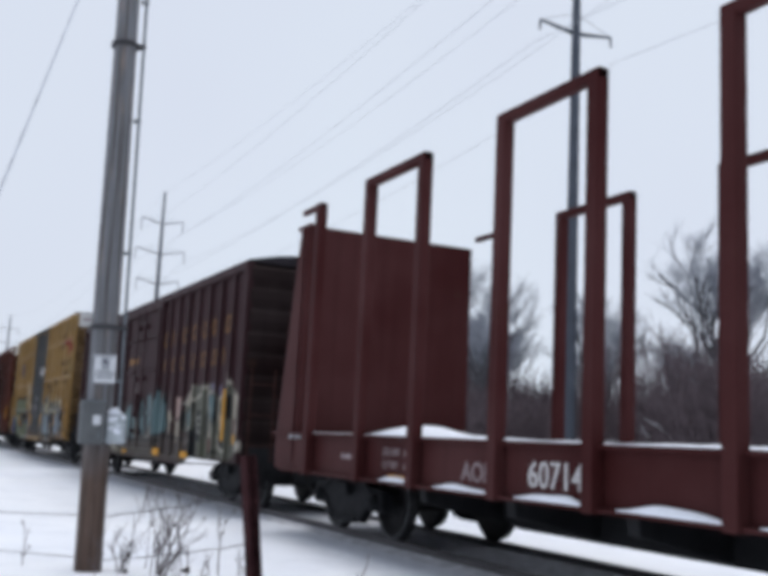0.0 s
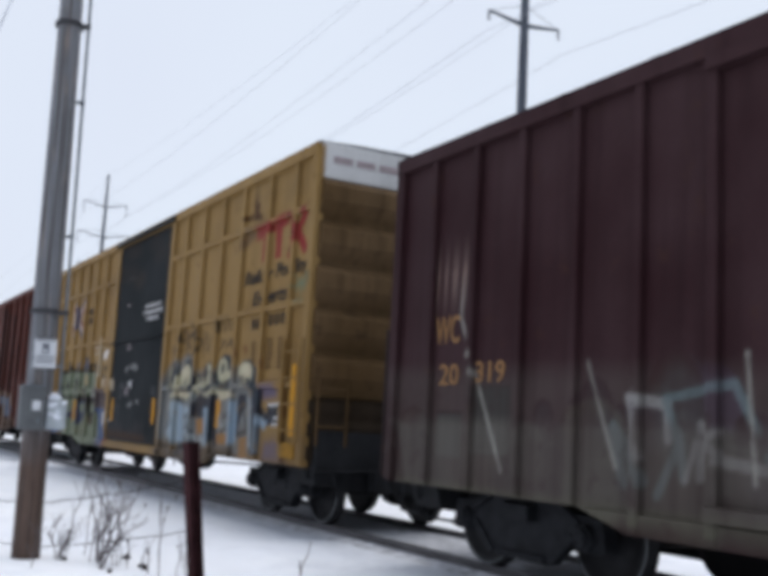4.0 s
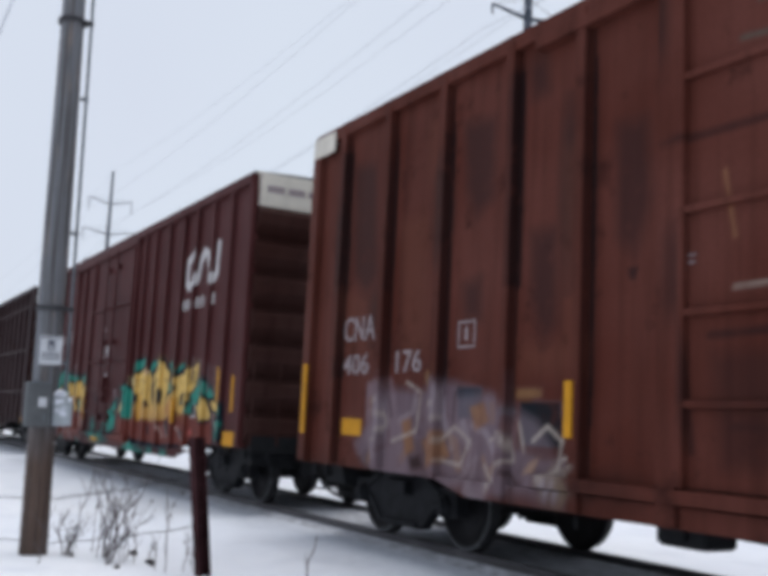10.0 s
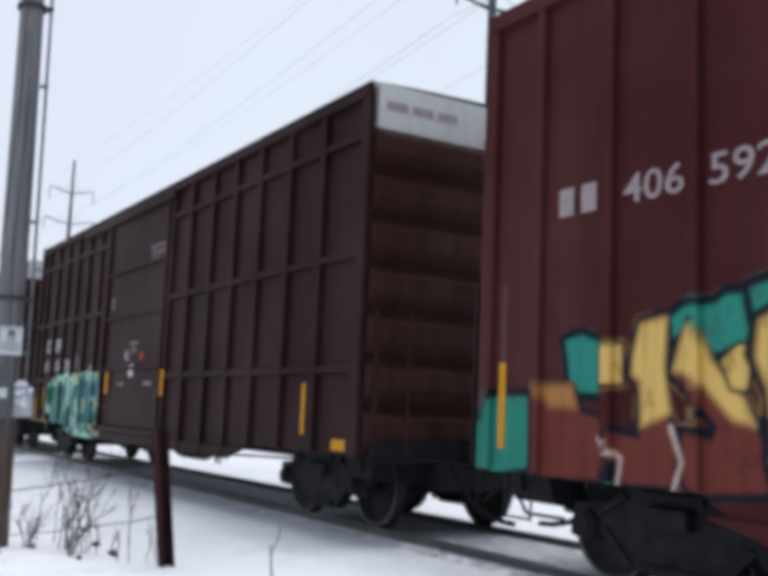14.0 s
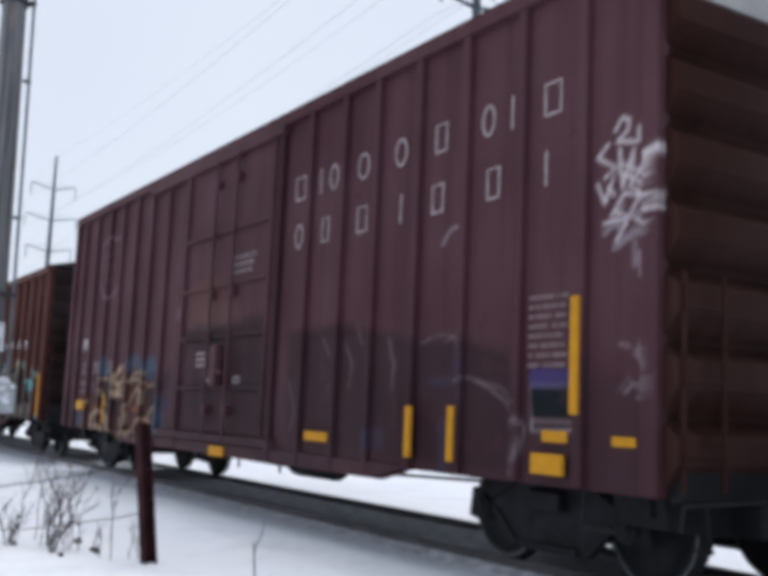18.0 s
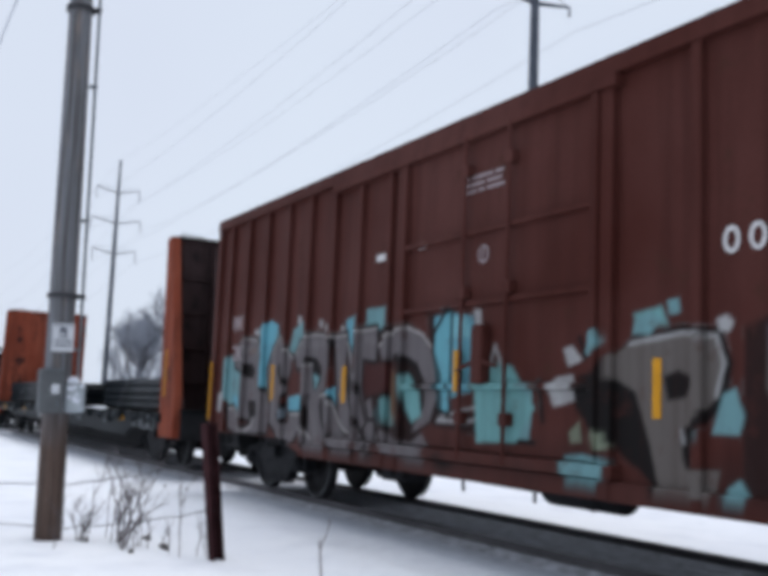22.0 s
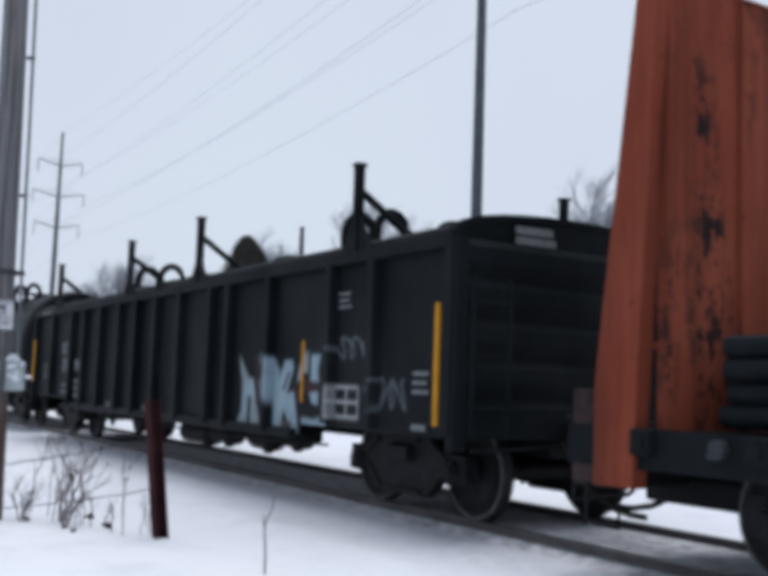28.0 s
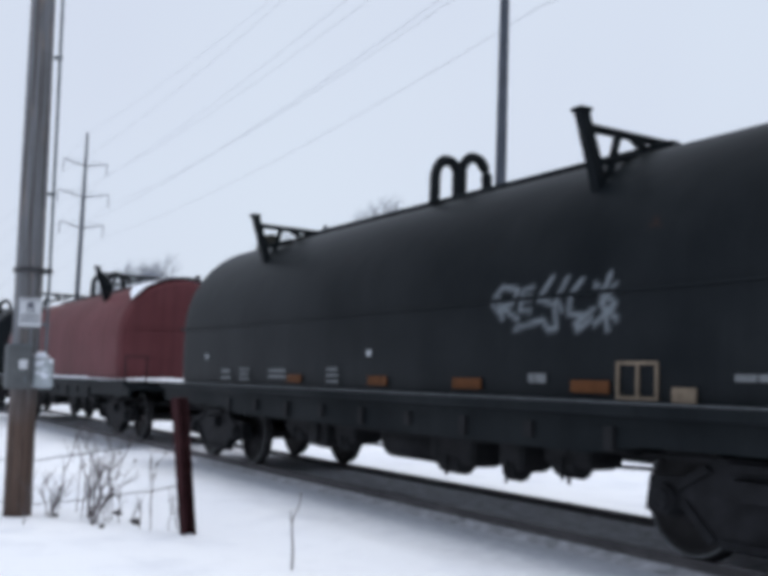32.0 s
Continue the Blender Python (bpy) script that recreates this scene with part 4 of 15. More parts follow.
BLUE2 = (0.04, 0.069, 0.162)
SAGE = (0.133, 0.154, 0.109)
PLUM = (0.069, 0.047, 0.053)
DKBLUE = (0.02, 0.031, 0.067)
WHITE2 = (0.408, 0.408, 0.384)
SHINE2 = (0.407, 0.383, 0.373)
TANLIGHT = (0.394, 0.263, 0.115)
SNOWY = (0.589, 0.559, 0.501)
PALELILAC = (0.567, 0.597, 0.728)
PALEGREEN = (0.396, 0.65, 0.527)
SANDOR = (0.502, 0.246, 0.072)
BLUEG = (0.052, 0.147, 0.163)
DUSKBLUE = (0.028, 0.052, 0.090)
UMBER = (0.040, 0.028, 0.022)
GREENG = (0.024, 0.128, 0.078)
HAZEB = (0.060, 0.105, 0.150)
BROWN = (0.067, 0.029, 0.025)
BROWNDK = (0.029, 0.018, 0.018)
TANEDGE = (0.36, 0.27, 0.19)
MAROON2 = (0.105, 0.028, 0.028)
OR2 = (0.211, 0.07, 0.027)
PLUM2 = (0.032, 0.024, 0.03)
GREYSQ = (0.202, 0.177, 0.177)
PALESCR = (0.283, 0.245, 0.275)
BLUESCR = (0.041, 0.061, 0.133)
REDSCR = (0.16, 0.033, 0.033)
OLIVESCR = (0.148, 0.122, 0.036)
BROWNSQ = (0.121, 0.072, 0.065)
AQUA = (0.123, 0.326, 0.381)
AQUA2 = (0.145, 0.316, 0.316)
GREYF = (0.128, 0.115, 0.119)
GREYP = (0.185, 0.168, 0.172)
MAROONH = (0.056, 0.02, 0.019)
TAN2 = (0.148, 0.088, 0.051)
PALEBLOT = (0.397, 0.248, 0.23)
GREYF2 = (0.115, 0.101, 0.093)
CREAMG = (0.328, 0.328, 0.22)
VIOLETG = (0.125, 0.108, 0.151)
YELLOWG = (0.253, 0.174, 0.047)
TANG = (0.196, 0.107, 0.056)
RUSTSCR = (0.16, 0.055, 0.022)
DUST = (0.103, 0.067, 0.052)
DUST2 = (0.158, 0.116, 0.079)
SANDD = (0.273, 0.155, 0.073)
BLUED = (0.151, 0.205, 0.278)
DUSTGR = (0.058, 0.046, 0.033)
PALED = (0.244, 0.177, 0.138)
PINKD = (0.147, 0.059, 0.05)
RUSTDK = (0.033, 0.015, 0.014)
RUSTLT = (0.126, 0.045, 0.029)
LILACD = (0.162, 0.129, 0.156)
PALELIL = (0.306, 0.262, 0.293)
VIOLETD = (0.056, 0.042, 0.073)
STEELPATCH = (0.028, 0.035, 0.048)
OLIVEB = (0.087, 0.091, 0.075)
OLIVEB2 = (0.137, 0.143, 0.099)
BLUEB = (0.11, 0.162, 0.173)
PINKB = (0.278, 0.199, 0.168)
LILACB = (0.133, 0.118, 0.16)
INKB = (0.019, 0.017, 0.017)
SHINEB = (0.331, 0.322, 0.313)
TANB = (0.235, 0.150, 0.060)
WHITE = (0.6, 0.6, 0.6)


def shape(c, X, points, colour, rim=0.0, rim_colour=NAVY, soft=0.02, alpha=1.0):
    """One sprayed area, with a rim line round it where rim is given."""
    pts = [(X(u), z) for u, z in points]
    if rim:
        c.stroke(pts + pts[:1], 2 * rim, rim_colour)
    c.patch(pts, colour, soft, alpha)


def line(c, X, points, width, colour, alpha=1.0):
    c.stroke([(X(u), z) for u, z in points], width, colour, alpha=alpha)


def piece_sand_rear(c, X):
    """Rear piece of the oxide-red car: sand and brick letters, teal clouds, navy rims."""
    shape(c, X, [(-84.98, 0.78), (-84.97, 1.24), (-84.82, 1.46), (-84.39, 1.46), (-84.31, 0.89)], TEAL, 0.07, NAVY)
    shape(c, X, [(-83.93, 1.91), (-83.74, 1.94), (-83.55, 1.88), (-83.55, 1.49), (-83.85, 1.51)], TEAL, 0.07, NAVY)
    shape(c, X, [(-82.87, 1.99), (-82.72, 2.09), (-82.45, 2.09), (-82.34, 2.15), (-82.16, 2.14), (-82.15, 1.83), (-82.43, 1.77), (-82.78, 1.85)], TEAL, 0.07, NAVY)
    shape(c, X, [(-82.16, 2.18), (-81.82, 2.25), (-81.56, 2.2), (-81.37, 2.11), (-81.46, 1.93), (-81.71, 1.92), (-81.76, 1.49), (-81.86, 1.49), (-81.91, 1.95), (-82.12, 1.96)], TEAL, 0.07, NAVY)
    shape(c, X, [(-81.34, 2.13), (-81.14, 2.14), (-81.02, 2.07), (-81.11, 1.95), (-81.18, 1.65), (-81.36, 1.65), (-81.44, 1.89)], TEAL, 0.07, NAVY)
    shape(c, X, [(-81.02, 1.98), (-80.91, 2.08), (-80.65, 2.13), (-80.4, 2.06), (-80.41, 1.88), (-80.59, 1.92), (-80.91, 1.92)], TEAL, 0.07, NAVY)
    shape(c, X, [(-80.21, 1.88), (-80.16, 2.0), (-80.0, 2.05), (-79.94, 2.0), (-79.96, 1.95), (-80.07, 1.87)], TEAL, 0.07, NAVY)
    shape(c, X, [(-79.77, 1.93), (-79.73, 2.04), (-79.6, 2.08), (-79.45, 2.04), (-79.37, 1.95), (-79.39, 1.86), (-79.52, 1.85), (-79.68, 1.81)], TEAL, 0.07, NAVY)
    shape(c, X, [(-83.53, 0.95), (-83.41, 0.89), (-83.41, 0.8), (-83.65, 0.78)], TEAL, 0.07, NAVY)
    shape(c, X, [(-81.54, 1.25), (-81.44, 1.17), (-81.37, 0.54), (-81.56, 0.5), (-81.63, 0.65), (-81.55, 0.97)], TEAL, 0.07, NAVY)
    shape(c, X, [(-79.77, 0.59), (-79.65, 0.59), (-79.63, 0.52), (-79.77, 0.51)], TEAL, 0.07, NAVY)
    shape(c, X, [(-81.5, 2.14), (-81.25, 1.92), (-81.3, 1.81), (-81.55, 1.94)], TEAL, 0.07, NAVY)
    shape(c, X, [(-79.3, 1.59), (-79.38, 1.31), (-79.27, 1.28), (-79.27, 1.53)], TEAL, 0.07, NAVY)
    shape(c, X, [(-84.29, 1.54), (-83.85, 1.54), (-83.74, 1.34), (-83.51, 1.29), (-83.32, 1.15), (-83.52, 0.84), (-84.23, 0.82)], BRICK, 0.05, NAVY)
    shape(c, X, [(-84.3, 1.56), (-83.85, 1.56), (-83.79, 1.38), (-84.11, 1.38)], SAND2, soft=0.08)
    shape(c, X, [(-83.12, 2.0), (-82.91, 2.04), (-82.87, 1.95), (-82.92, 1.49), (-82.83, 1.26), (-82.76, 1.04), (-82.84, 0.85), (-83.25, 0.83), (-83.45, 1.1), (-83.41, 1.2), (-83.12, 1.16), (-83.11, 1.49), (-83.22, 1.63)], BRICK, 0.06, NAVY)
    shape(c, X, [(-83.12, 2.0), (-82.87, 2.03), (-82.89, 1.67), (-82.83, 1.35), (-83.11, 1.25), (-83.12, 1.58), (-83.2, 1.63), (-83.19, 1.77)], SAND, soft=0.06)
    shape(c, X, [(-83.5, 1.85), (-83.31, 1.86), (-83.3, 1.56), (-83.5, 1.56)], SAND, 0.03, NAVY)
    shape(c, X, [(-82.81, 1.62), (-82.74, 1.85), (-82.63, 1.96), (-82.55, 1.8), (-82.38, 1.53), (-82.24, 1.49), (-82.13, 1.28), (-82.0, 1.07), (-82.03, 0.87), (-82.61, 0.82), (-82.73, 0.91), (-82.72, 1.22), (-82.59, 1.22), (-82.47, 1.16), (-82.42, 1.27), (-82.64, 1.49)], BRICK, 0.06, NAVY)
    shape(c, X, [(-82.81, 1.65), (-82.71, 1.94), (-82.59, 1.96), (-82.47, 1.71), (-82.2, 1.45), (-82.12, 1.28), (-82.3, 1.32), (-82.61, 1.6)], SAND, soft=0.06)
    shape(c, X, [(-82.39, 1.71), (-82.25, 1.81), (-82.14, 1.79), (-82.19, 1.51), (-82.31, 1.53)], SAND, 0.03, NAVY)
    shape(c, X, [(-82.09, 1.96), (-81.95, 2.03), (-81.88, 1.95), (-81.86, 1.49), (-81.86, 1.16), (-81.65, 1.21), (-81.55, 1.01), (-81.51, 0.74), (-81.6, 0.62), (-81.89, 0.66), (-82.01, 1.07), (-82.01, 1.49), (-82.14, 1.75)], BRICK, 0.07, NAVY)
    shape(c, X, [(-82.09, 1.96), (-81.95, 2.03), (-81.88, 1.95), (-81.84, 1.49), (-81.79, 1.37), (-82.01, 1.36), (-82.03, 1.53), (-82.12, 1.72)], SAND, soft=0.06)
    shape(c, X, [(-81.64, 1.82), (-81.55, 1.94), (-81.4, 1.87), (-81.41, 1.73), (-81.48, 1.49), (-81.33, 1.49), (-81.06, 1.3), (-80.89, 1.12), (-80.91, 0.75), (-80.85, 0.53), (-81.37, 0.55), (-81.43, 1.1), (-81.56, 1.37), (-81.72, 1.33), (-81.57, 1.53)], BRICK, 0.07, NAVY)
    shape(c, X, [(-81.64, 1.82), (-81.55, 1.94), (-81.4, 1.87), (-81.46, 1.53), (-81.41, 1.41), (-81.71, 1.32), (-81.59, 1.53)], SAND, soft=0.07)
    shape(c, X, [(-80.99, 1.87), (-80.86, 1.91), (-80.67, 1.9), (-80.61, 1.64), (-80.66, 1.45), (-80.95, 1.49), (-80.94, 1.41), (-80.69, 1.29), (-80.43, 1.14), (-80.31, 0.94), (-80.32, 0.66), (-80.47, 0.54), (-80.82, 0.52), (-80.88, 0.75), (-80.81, 0.9), (-81.09, 1.3), (-81.12, 1.57)], BRICK, 0.07, NAVY)
    shape(c, X, [(-80.99, 1.87), (-80.86, 1.91), (-80.64, 1.88), (-80.6, 1.64), (-80.65, 1.45), (-80.9, 1.49), (-80.9, 1.36), (-81.11, 1.41), (-81.12, 1.61)], SAND, soft=0.07)
    shape(c, X, [(-81.0, 1.6), (-80.82, 1.67), (-80.81, 1.55), (-80.66, 1.44), (-80.82, 1.36), (-80.95, 1.45)], NAVY)
    shape(c, X, [(-80.98, 1.59), (-80.91, 1.62), (-80.9, 1.51), (-80.97, 1.49)], TEALPALE)
    shape(c, X, [(-80.59, 1.6), (-80.25, 1.67), (-80.27, 1.49), (-80.39, 1.39), (-80.33, 1.28), (-80.48, 1.34), (-80.58, 1.41)], SAND2, 0.05, NAVY)
    shape(c, X, [(-80.47, 1.8), (-80.3, 1.88), (-80.21, 1.88), (-80.35, 1.72), (-80.44, 1.69)], SAND2, 0.04, NAVY)
    shape(c, X, [(-80.18, 1.84), (-80.09, 1.91), (-79.85, 1.96), (-79.7, 1.8), (-79.77, 1.69), (-79.85, 1.59), (-80.0, 1.56), (-80.02, 1.22), (-79.93, 1.06), (-79.83, 0.87), (-79.87, 0.57), (-80.19, 0.52), (-80.24, 0.67), (-80.17, 0.95), (-80.18, 1.29), (-80.2, 1.49)], BRICK, 0.07, NAVY)
    shape(c, X, [(-80.18, 1.84), (-80.09, 1.91), (-79.85, 1.96), (-79.7, 1.8), (-79.79, 1.69), (-79.87, 1.59), (-80.07, 1.57), (-80.03, 1.26), (-80.19, 1.22), (-80.22, 1.7)], SAND, soft=0.07)
    shape(c, X, [(-80.0, 1.48), (-79.89, 1.52), (-79.85, 1.2), (-79.93, 1.19)], TEALPALE, 0.06, NAVY)
    shape(c, X, [(-80.28, 1.28), (-80.2, 1.35), (-80.19, 1.05), (-80.27, 1.01)], NAVY)
    shape(c, X, [(-80.26, 1.23), (-80.21, 1.32), (-80.2, 1.12)], TEAL)
    shape(c, X, [(-79.81, 1.49), (-79.77, 1.72), (-79.6, 1.82), (-79.41, 1.84), (-79.34, 1.74), (-79.36, 1.53), (-79.41, 1.37), (-79.38, 1.31), (-79.27, 1.27), (-79.28, 0.55), (-79.59, 0.55), (-79.77, 0.72), (-79.81, 0.97), (-79.85, 1.16), (-79.79, 1.26)], BRICK, 0.07, NAVY)
    shape(c, X, [(-79.81, 1.49), (-79.77, 1.72), (-79.6, 1.82), (-79.41, 1.84), (-79.34, 1.74), (-79.36, 1.53), (-79.45, 1.34), (-79.61, 1.22), (-79.77, 1.29)], SAND, soft=0.07)
    shape(c, X, [(-79.66, 1.38), (-79.61, 1.53), (-79.49, 1.57), (-79.44, 1.43), (-79.51, 1.28), (-79.61, 1.29)], NAVY)
    shape(c, X, [(-79.63, 1.38), (-79.57, 1.49), (-79.51, 1.46), (-79.53, 1.34), (-79.59, 1.31)], TEALDARK)
    shape(c, X, [(-79.57, 1.16), (-79.41, 1.18), (-79.42, 1.0), (-79.49, 0.87), (-79.57, 0.99)], NAVY)
    shape(c, X, [(-79.51, 1.09), (-79.44, 1.1), (-79.47, 0.95)], TEAL)
    line(c, X, [(-80.51, 1.24), (-80.34, 1.07), (-80.28, 0.87), (-80.37, 0.62)], 0.035, SHINE)
    line(c, X, [(-79.96, 1.23), (-79.83, 0.97), (-79.82, 0.75)], 0.035, SHINE)
    line(c, X, [(-81.23, 1.41), (-81.07, 1.29), (-80.99, 1.1)], 0.035, SHINE)
    line(c, X, [(-81.73, 1.2), (-81.57, 1.05), (-81.53, 0.83)], 0.035, SHINE)
    line(c, X, [(-79.59, 1.06), (-79.57, 0.96), (-79.45, 0.84)], 0.035, SHINE)
    line(c, X, [(-81.92, 1.36), (-81.99, 1.07)], 0.035, SHINE)
    line(c, X, [(-82.83, 1.26), (-82.73, 1.02), (-82.8, 0.83)], 0.035, SHINE)
    line(c, X, [(-81.08, 0.92), (-80.91, 0.75), (-80.88, 0.59)], 0.035, SHINE)
    line(c, X, [(-83.54, 1.15), (-83.31, 1.01), (-83.34, 0.82)], 0.035, SHINE)


def piece_sand_front(c, X):
    """Front piece of the oxide-red car."""
    shape(c, X, [(-75.97, 1.5), (-75.95, 1.74), (-75.63, 1.79), (-75.3, 1.66), (-75.1, 1.25), (-75.33, 1.04), (-75.77, 1.18)], TEAL, 0.07, NAVY)
    shape(c, X, [(-71.75, 1.57), (-71.65, 1.71), (-71.5, 1.84), (-71.31, 1.88), (-71.17, 1.64), (-71.21, 1.53), (-71.39, 1.43), (-71.74, 1.42)], TEAL, 0.07, NAVY)
    shape(c, X, [(-71.17, 1.81), (-71.04, 1.82), (-70.9, 1.74), (-70.78, 1.67), (-70.58, 1.63), (-70.57, 1.57), (-70.82, 1.54), (-71.03, 1.6)], TEAL, 0.07, NAVY)
    shape(c, X, [(-71.95, 1.3), (-71.85, 1.45), (-71.72, 1.49), (-71.63, 1.24)], TEAL, 0.07, NAVY)
    shape(c, X, [(-70.34, 1.39), (-70.2, 1.42), (-70.16, 1.09), (-70.3, 0.93), (-70.41, 1.04)], TEAL, 0.07, NAVY)
    shape(c, X, [(-76.78, 1.32), (-76.38, 1.5), (-76.42, 0.94), (-77.02, 0.8)], TEAL, 0.07, NAVY)
    shape(c, X, [(-70.57, 1.13), (-70.34, 1.23), (-70.16, 1.18), (-70.2, 0.94), (-70.49, 0.89)], TEAL, 0.07, NAVY)
    shape(c, X, [(-76.21, 1.11), (-71.39, 1.29), (-71.2, 1.26), (-70.65, 1.22), (-70.56, 0.91), (-70.64, 0.78), (-72.14, 0.73), (-74.18, 0.64), (-76.14, 0.63)], BRICK, soft=0.06)
    shape(c, X, [(-75.72, 0.79), (-75.1, 0.76), (-73.41, 0.72), (-72.14, 0.77), (-72.14, 0.71), (-73.41, 0.64), (-75.09, 0.66)], NAVY)
    shape(c, X, [(-75.24, 1.99), (-74.85, 2.0), (-74.46, 2.16), (-74.36, 2.04), (-73.98, 1.97), (-73.88, 1.79), (-73.08, 1.99), (-72.96, 1.69), (-72.79, 1.6), (-72.76, 1.2), (-71.89, 1.23), (-71.88, 0.94), (-75.1, 0.8), (-75.28, 1.5)], BRICK, soft=0.04)
    shape(c, X, [(-71.42, 1.39), (-71.21, 1.53), (-71.05, 1.57), (-70.9, 1.44), (-70.71, 1.28), (-70.79, 1.21), (-70.96, 1.2), (-71.18, 1.16), (-71.29, 1.22)], SAND, 0.06, NAVY)
    shape(c, X, [(-71.03, 1.6), (-70.94, 1.57), (-70.41, 1.04), (-70.34, 0.93), (-70.45, 0.89), (-70.57, 1.13), (-70.86, 1.4)], NAVY)
    shape(c, X, [(-70.73, 1.5), (-70.53, 1.48), (-70.38, 1.43), (-70.34, 1.36), (-70.44, 1.33), (-70.57, 1.35), (-70.65, 1.39)], SAND, 0.05, NAVY)
    shape(c, X, [(-75.31, 2.06), (-75.13, 2.22), (-74.78, 2.28), (-74.55, 2.31), (-74.43, 2.23), (-74.45, 2.15), (-74.67, 2.04), (-75.15, 1.98)], TEAL, 0.05, NAVY)
    shape(c, X, [(-74.20, 1.95), (-74.16, 2.15), (-74.06, 2.21), (-73.76, 2.22), (-73.64, 2.27), (-73.57, 2.21), (-73.65, 2.09), (-73.93, 2.04), (-74.03, 1.93)], TEAL, 0.05, NAVY)
    shape(c, X, [(-75.24, 1.98), (-74.48, 2.21), (-74.19, 2.01), (-73.62, 2.21), (-73.36, 2.30), (-73.00, 2.13), (-72.73, 2.12), (-72.71, 1.96), (-72.76, 1.38), (-72.86, 1.21), (-73.10, 1.16), (-73.61, 1.10), (-73.90, 1.12), (-74.94, 1.10), (-75.01, 1.56), (-75.21, 1.71)], NAVY, soft=0.04)
    shape(c, X, [(-73.00, 2.15), (-72.84, 2.20), (-72.75, 2.14), (-72.73, 1.94), (-72.84, 1.92), (-72.92, 2.07)], TEAL, soft=0.03)
    shape(c, X, [(-72.97, 1.79), (-72.89, 1.85), (-72.72, 1.68), (-72.75, 1.59), (-72.88, 1.64), (-72.99, 1.64)], TEAL, soft=0.03)
    shape(c, X, [(-75.47, 1.94), (-75.23, 1.90), (-75.15, 1.73), (-75.27, 1.70)], SANDPALE, 0.03, NAVY)
    shape(c, X, [(-75.10, 1.99), (-74.76, 2.03), (-74.50, 2.15), (-74.42, 2.10), (-74.48, 1.92), (-74.54, 1.70), (-74.59, 1.47), (-74.58, 1.10), (-74.89, 1.11), (-74.95, 1.36), (-74.91, 1.56), (-75.03, 1.79)], SAND)
    shape(c, X, [(-74.38, 2.16), (-74.19, 2.01), (-74.01, 1.87), (-74.09, 1.73), (-74.00, 1.52), (-73.82, 1.31), (-73.72, 1.12), (-73.97, 1.10), (-74.20, 1.15), (-74.51, 1.15), (-74.53, 1.24), (-74.50, 1.38), (-74.41, 1.69), (-74.40, 1.88)], SAND)
    shape(c, X, [(-74.31, 1.56), (-74.15, 1.39), (-74.32, 1.35)], NAVY)
    shape(c, X, [(-74.39, 2.14), (-74.22, 2.02), (-74.34, 1.92)], SHINE, alpha=0.6)
    line(c, X, [(-74.83, 1.89), (-74.66, 1.88), (-74.61, 1.52)], 0.025, NAVY, 0.7)
    shape(c, X, [(-73.92, 1.78), (-73.93, 1.95), (-73.79, 2.05), (-73.61, 2.04), (-73.58, 1.86), (-73.62, 1.64), (-73.70, 1.51), (-73.65, 1.35), (-73.72, 1.20), (-73.87, 1.30), (-73.83, 1.51)], SAND)
    line(c, X, [(-73.92, 1.76), (-73.77, 1.86), (-73.58, 1.94)], 0.06, NAVY)
    line(c, X, [(-73.85, 1.62), (-73.60, 1.73)], 0.03, OLIVE, 0.8)
    shape(c, X, [(-73.59, 2.29), (-73.52, 2.32), (-73.39, 2.19), (-73.22, 2.09), (-73.01, 2.00), (-72.99, 1.76), (-73.03, 1.64), (-72.94, 1.61), (-72.81, 1.57), (-72.75, 1.48), (-72.77, 1.34), (-72.89, 1.25), (-73.16, 1.15), (-73.61, 1.13), (-73.49, 1.27), (-73.39, 1.44), (-73.33, 1.61), (-73.41, 1.73), (-73.56, 1.77), (-73.58, 2.03)], SAND)
    line(c, X, [(-73.27, 1.88), (-73.11, 1.87), (-73.07, 1.61)], 0.025, NAVY, 0.8)
    shape(c, X, [(-73.57, 1.74), (-73.41, 1.61), (-73.39, 1.44), (-73.49, 1.32), (-73.59, 1.52)], NAVY)
    shape(c, X, [(-73.18, 1.37), (-73.06, 1.53), (-72.93, 1.62), (-73.03, 1.66), (-73.12, 1.60)], NAVY)
    shape(c, X, [(-73.15, 1.35), (-72.94, 1.56), (-72.78, 1.52), (-72.77, 1.35), (-72.92, 1.25), (-73.14, 1.25)], SAND2, soft=0.05)
    shape(c, X, [(-72.62, 1.96), (-72.56, 2.05), (-72.42, 2.12), (-72.19, 2.16), (-72.13, 2.20), (-72.00, 2.20), (-71.94, 2.11), (-71.93, 2.01), (-72.59, 1.87)], NAVY)
    shape(c, X, [(-72.57, 1.99), (-72.45, 2.10), (-72.21, 2.13), (-72.16, 2.09), (-72.39, 2.03)], TEAL, soft=0.03)
    shape(c, X, [(-72.16, 2.13), (-72.11, 2.18), (-72.01, 2.18), (-71.97, 2.11), (-72.02, 2.07)], TEAL, soft=0.03)
    shape(c, X, [(-72.59, 1.89), (-71.93, 1.99), (-71.90, 2.02), (-71.65, 2.06), (-71.45, 2.13), (-71.40, 2.10), (-71.44, 1.91), (-71.53, 1.74), (-71.68, 1.67), (-71.78, 1.60), (-71.81, 1.53), (-71.93, 1.32), (-72.05, 1.28), (-72.36, 1.28), (-72.52, 1.34), (-72.68, 1.26), (-72.74, 1.48), (-72.59, 1.53), (-72.53, 1.72)], SAND, 0.05, NAVY)
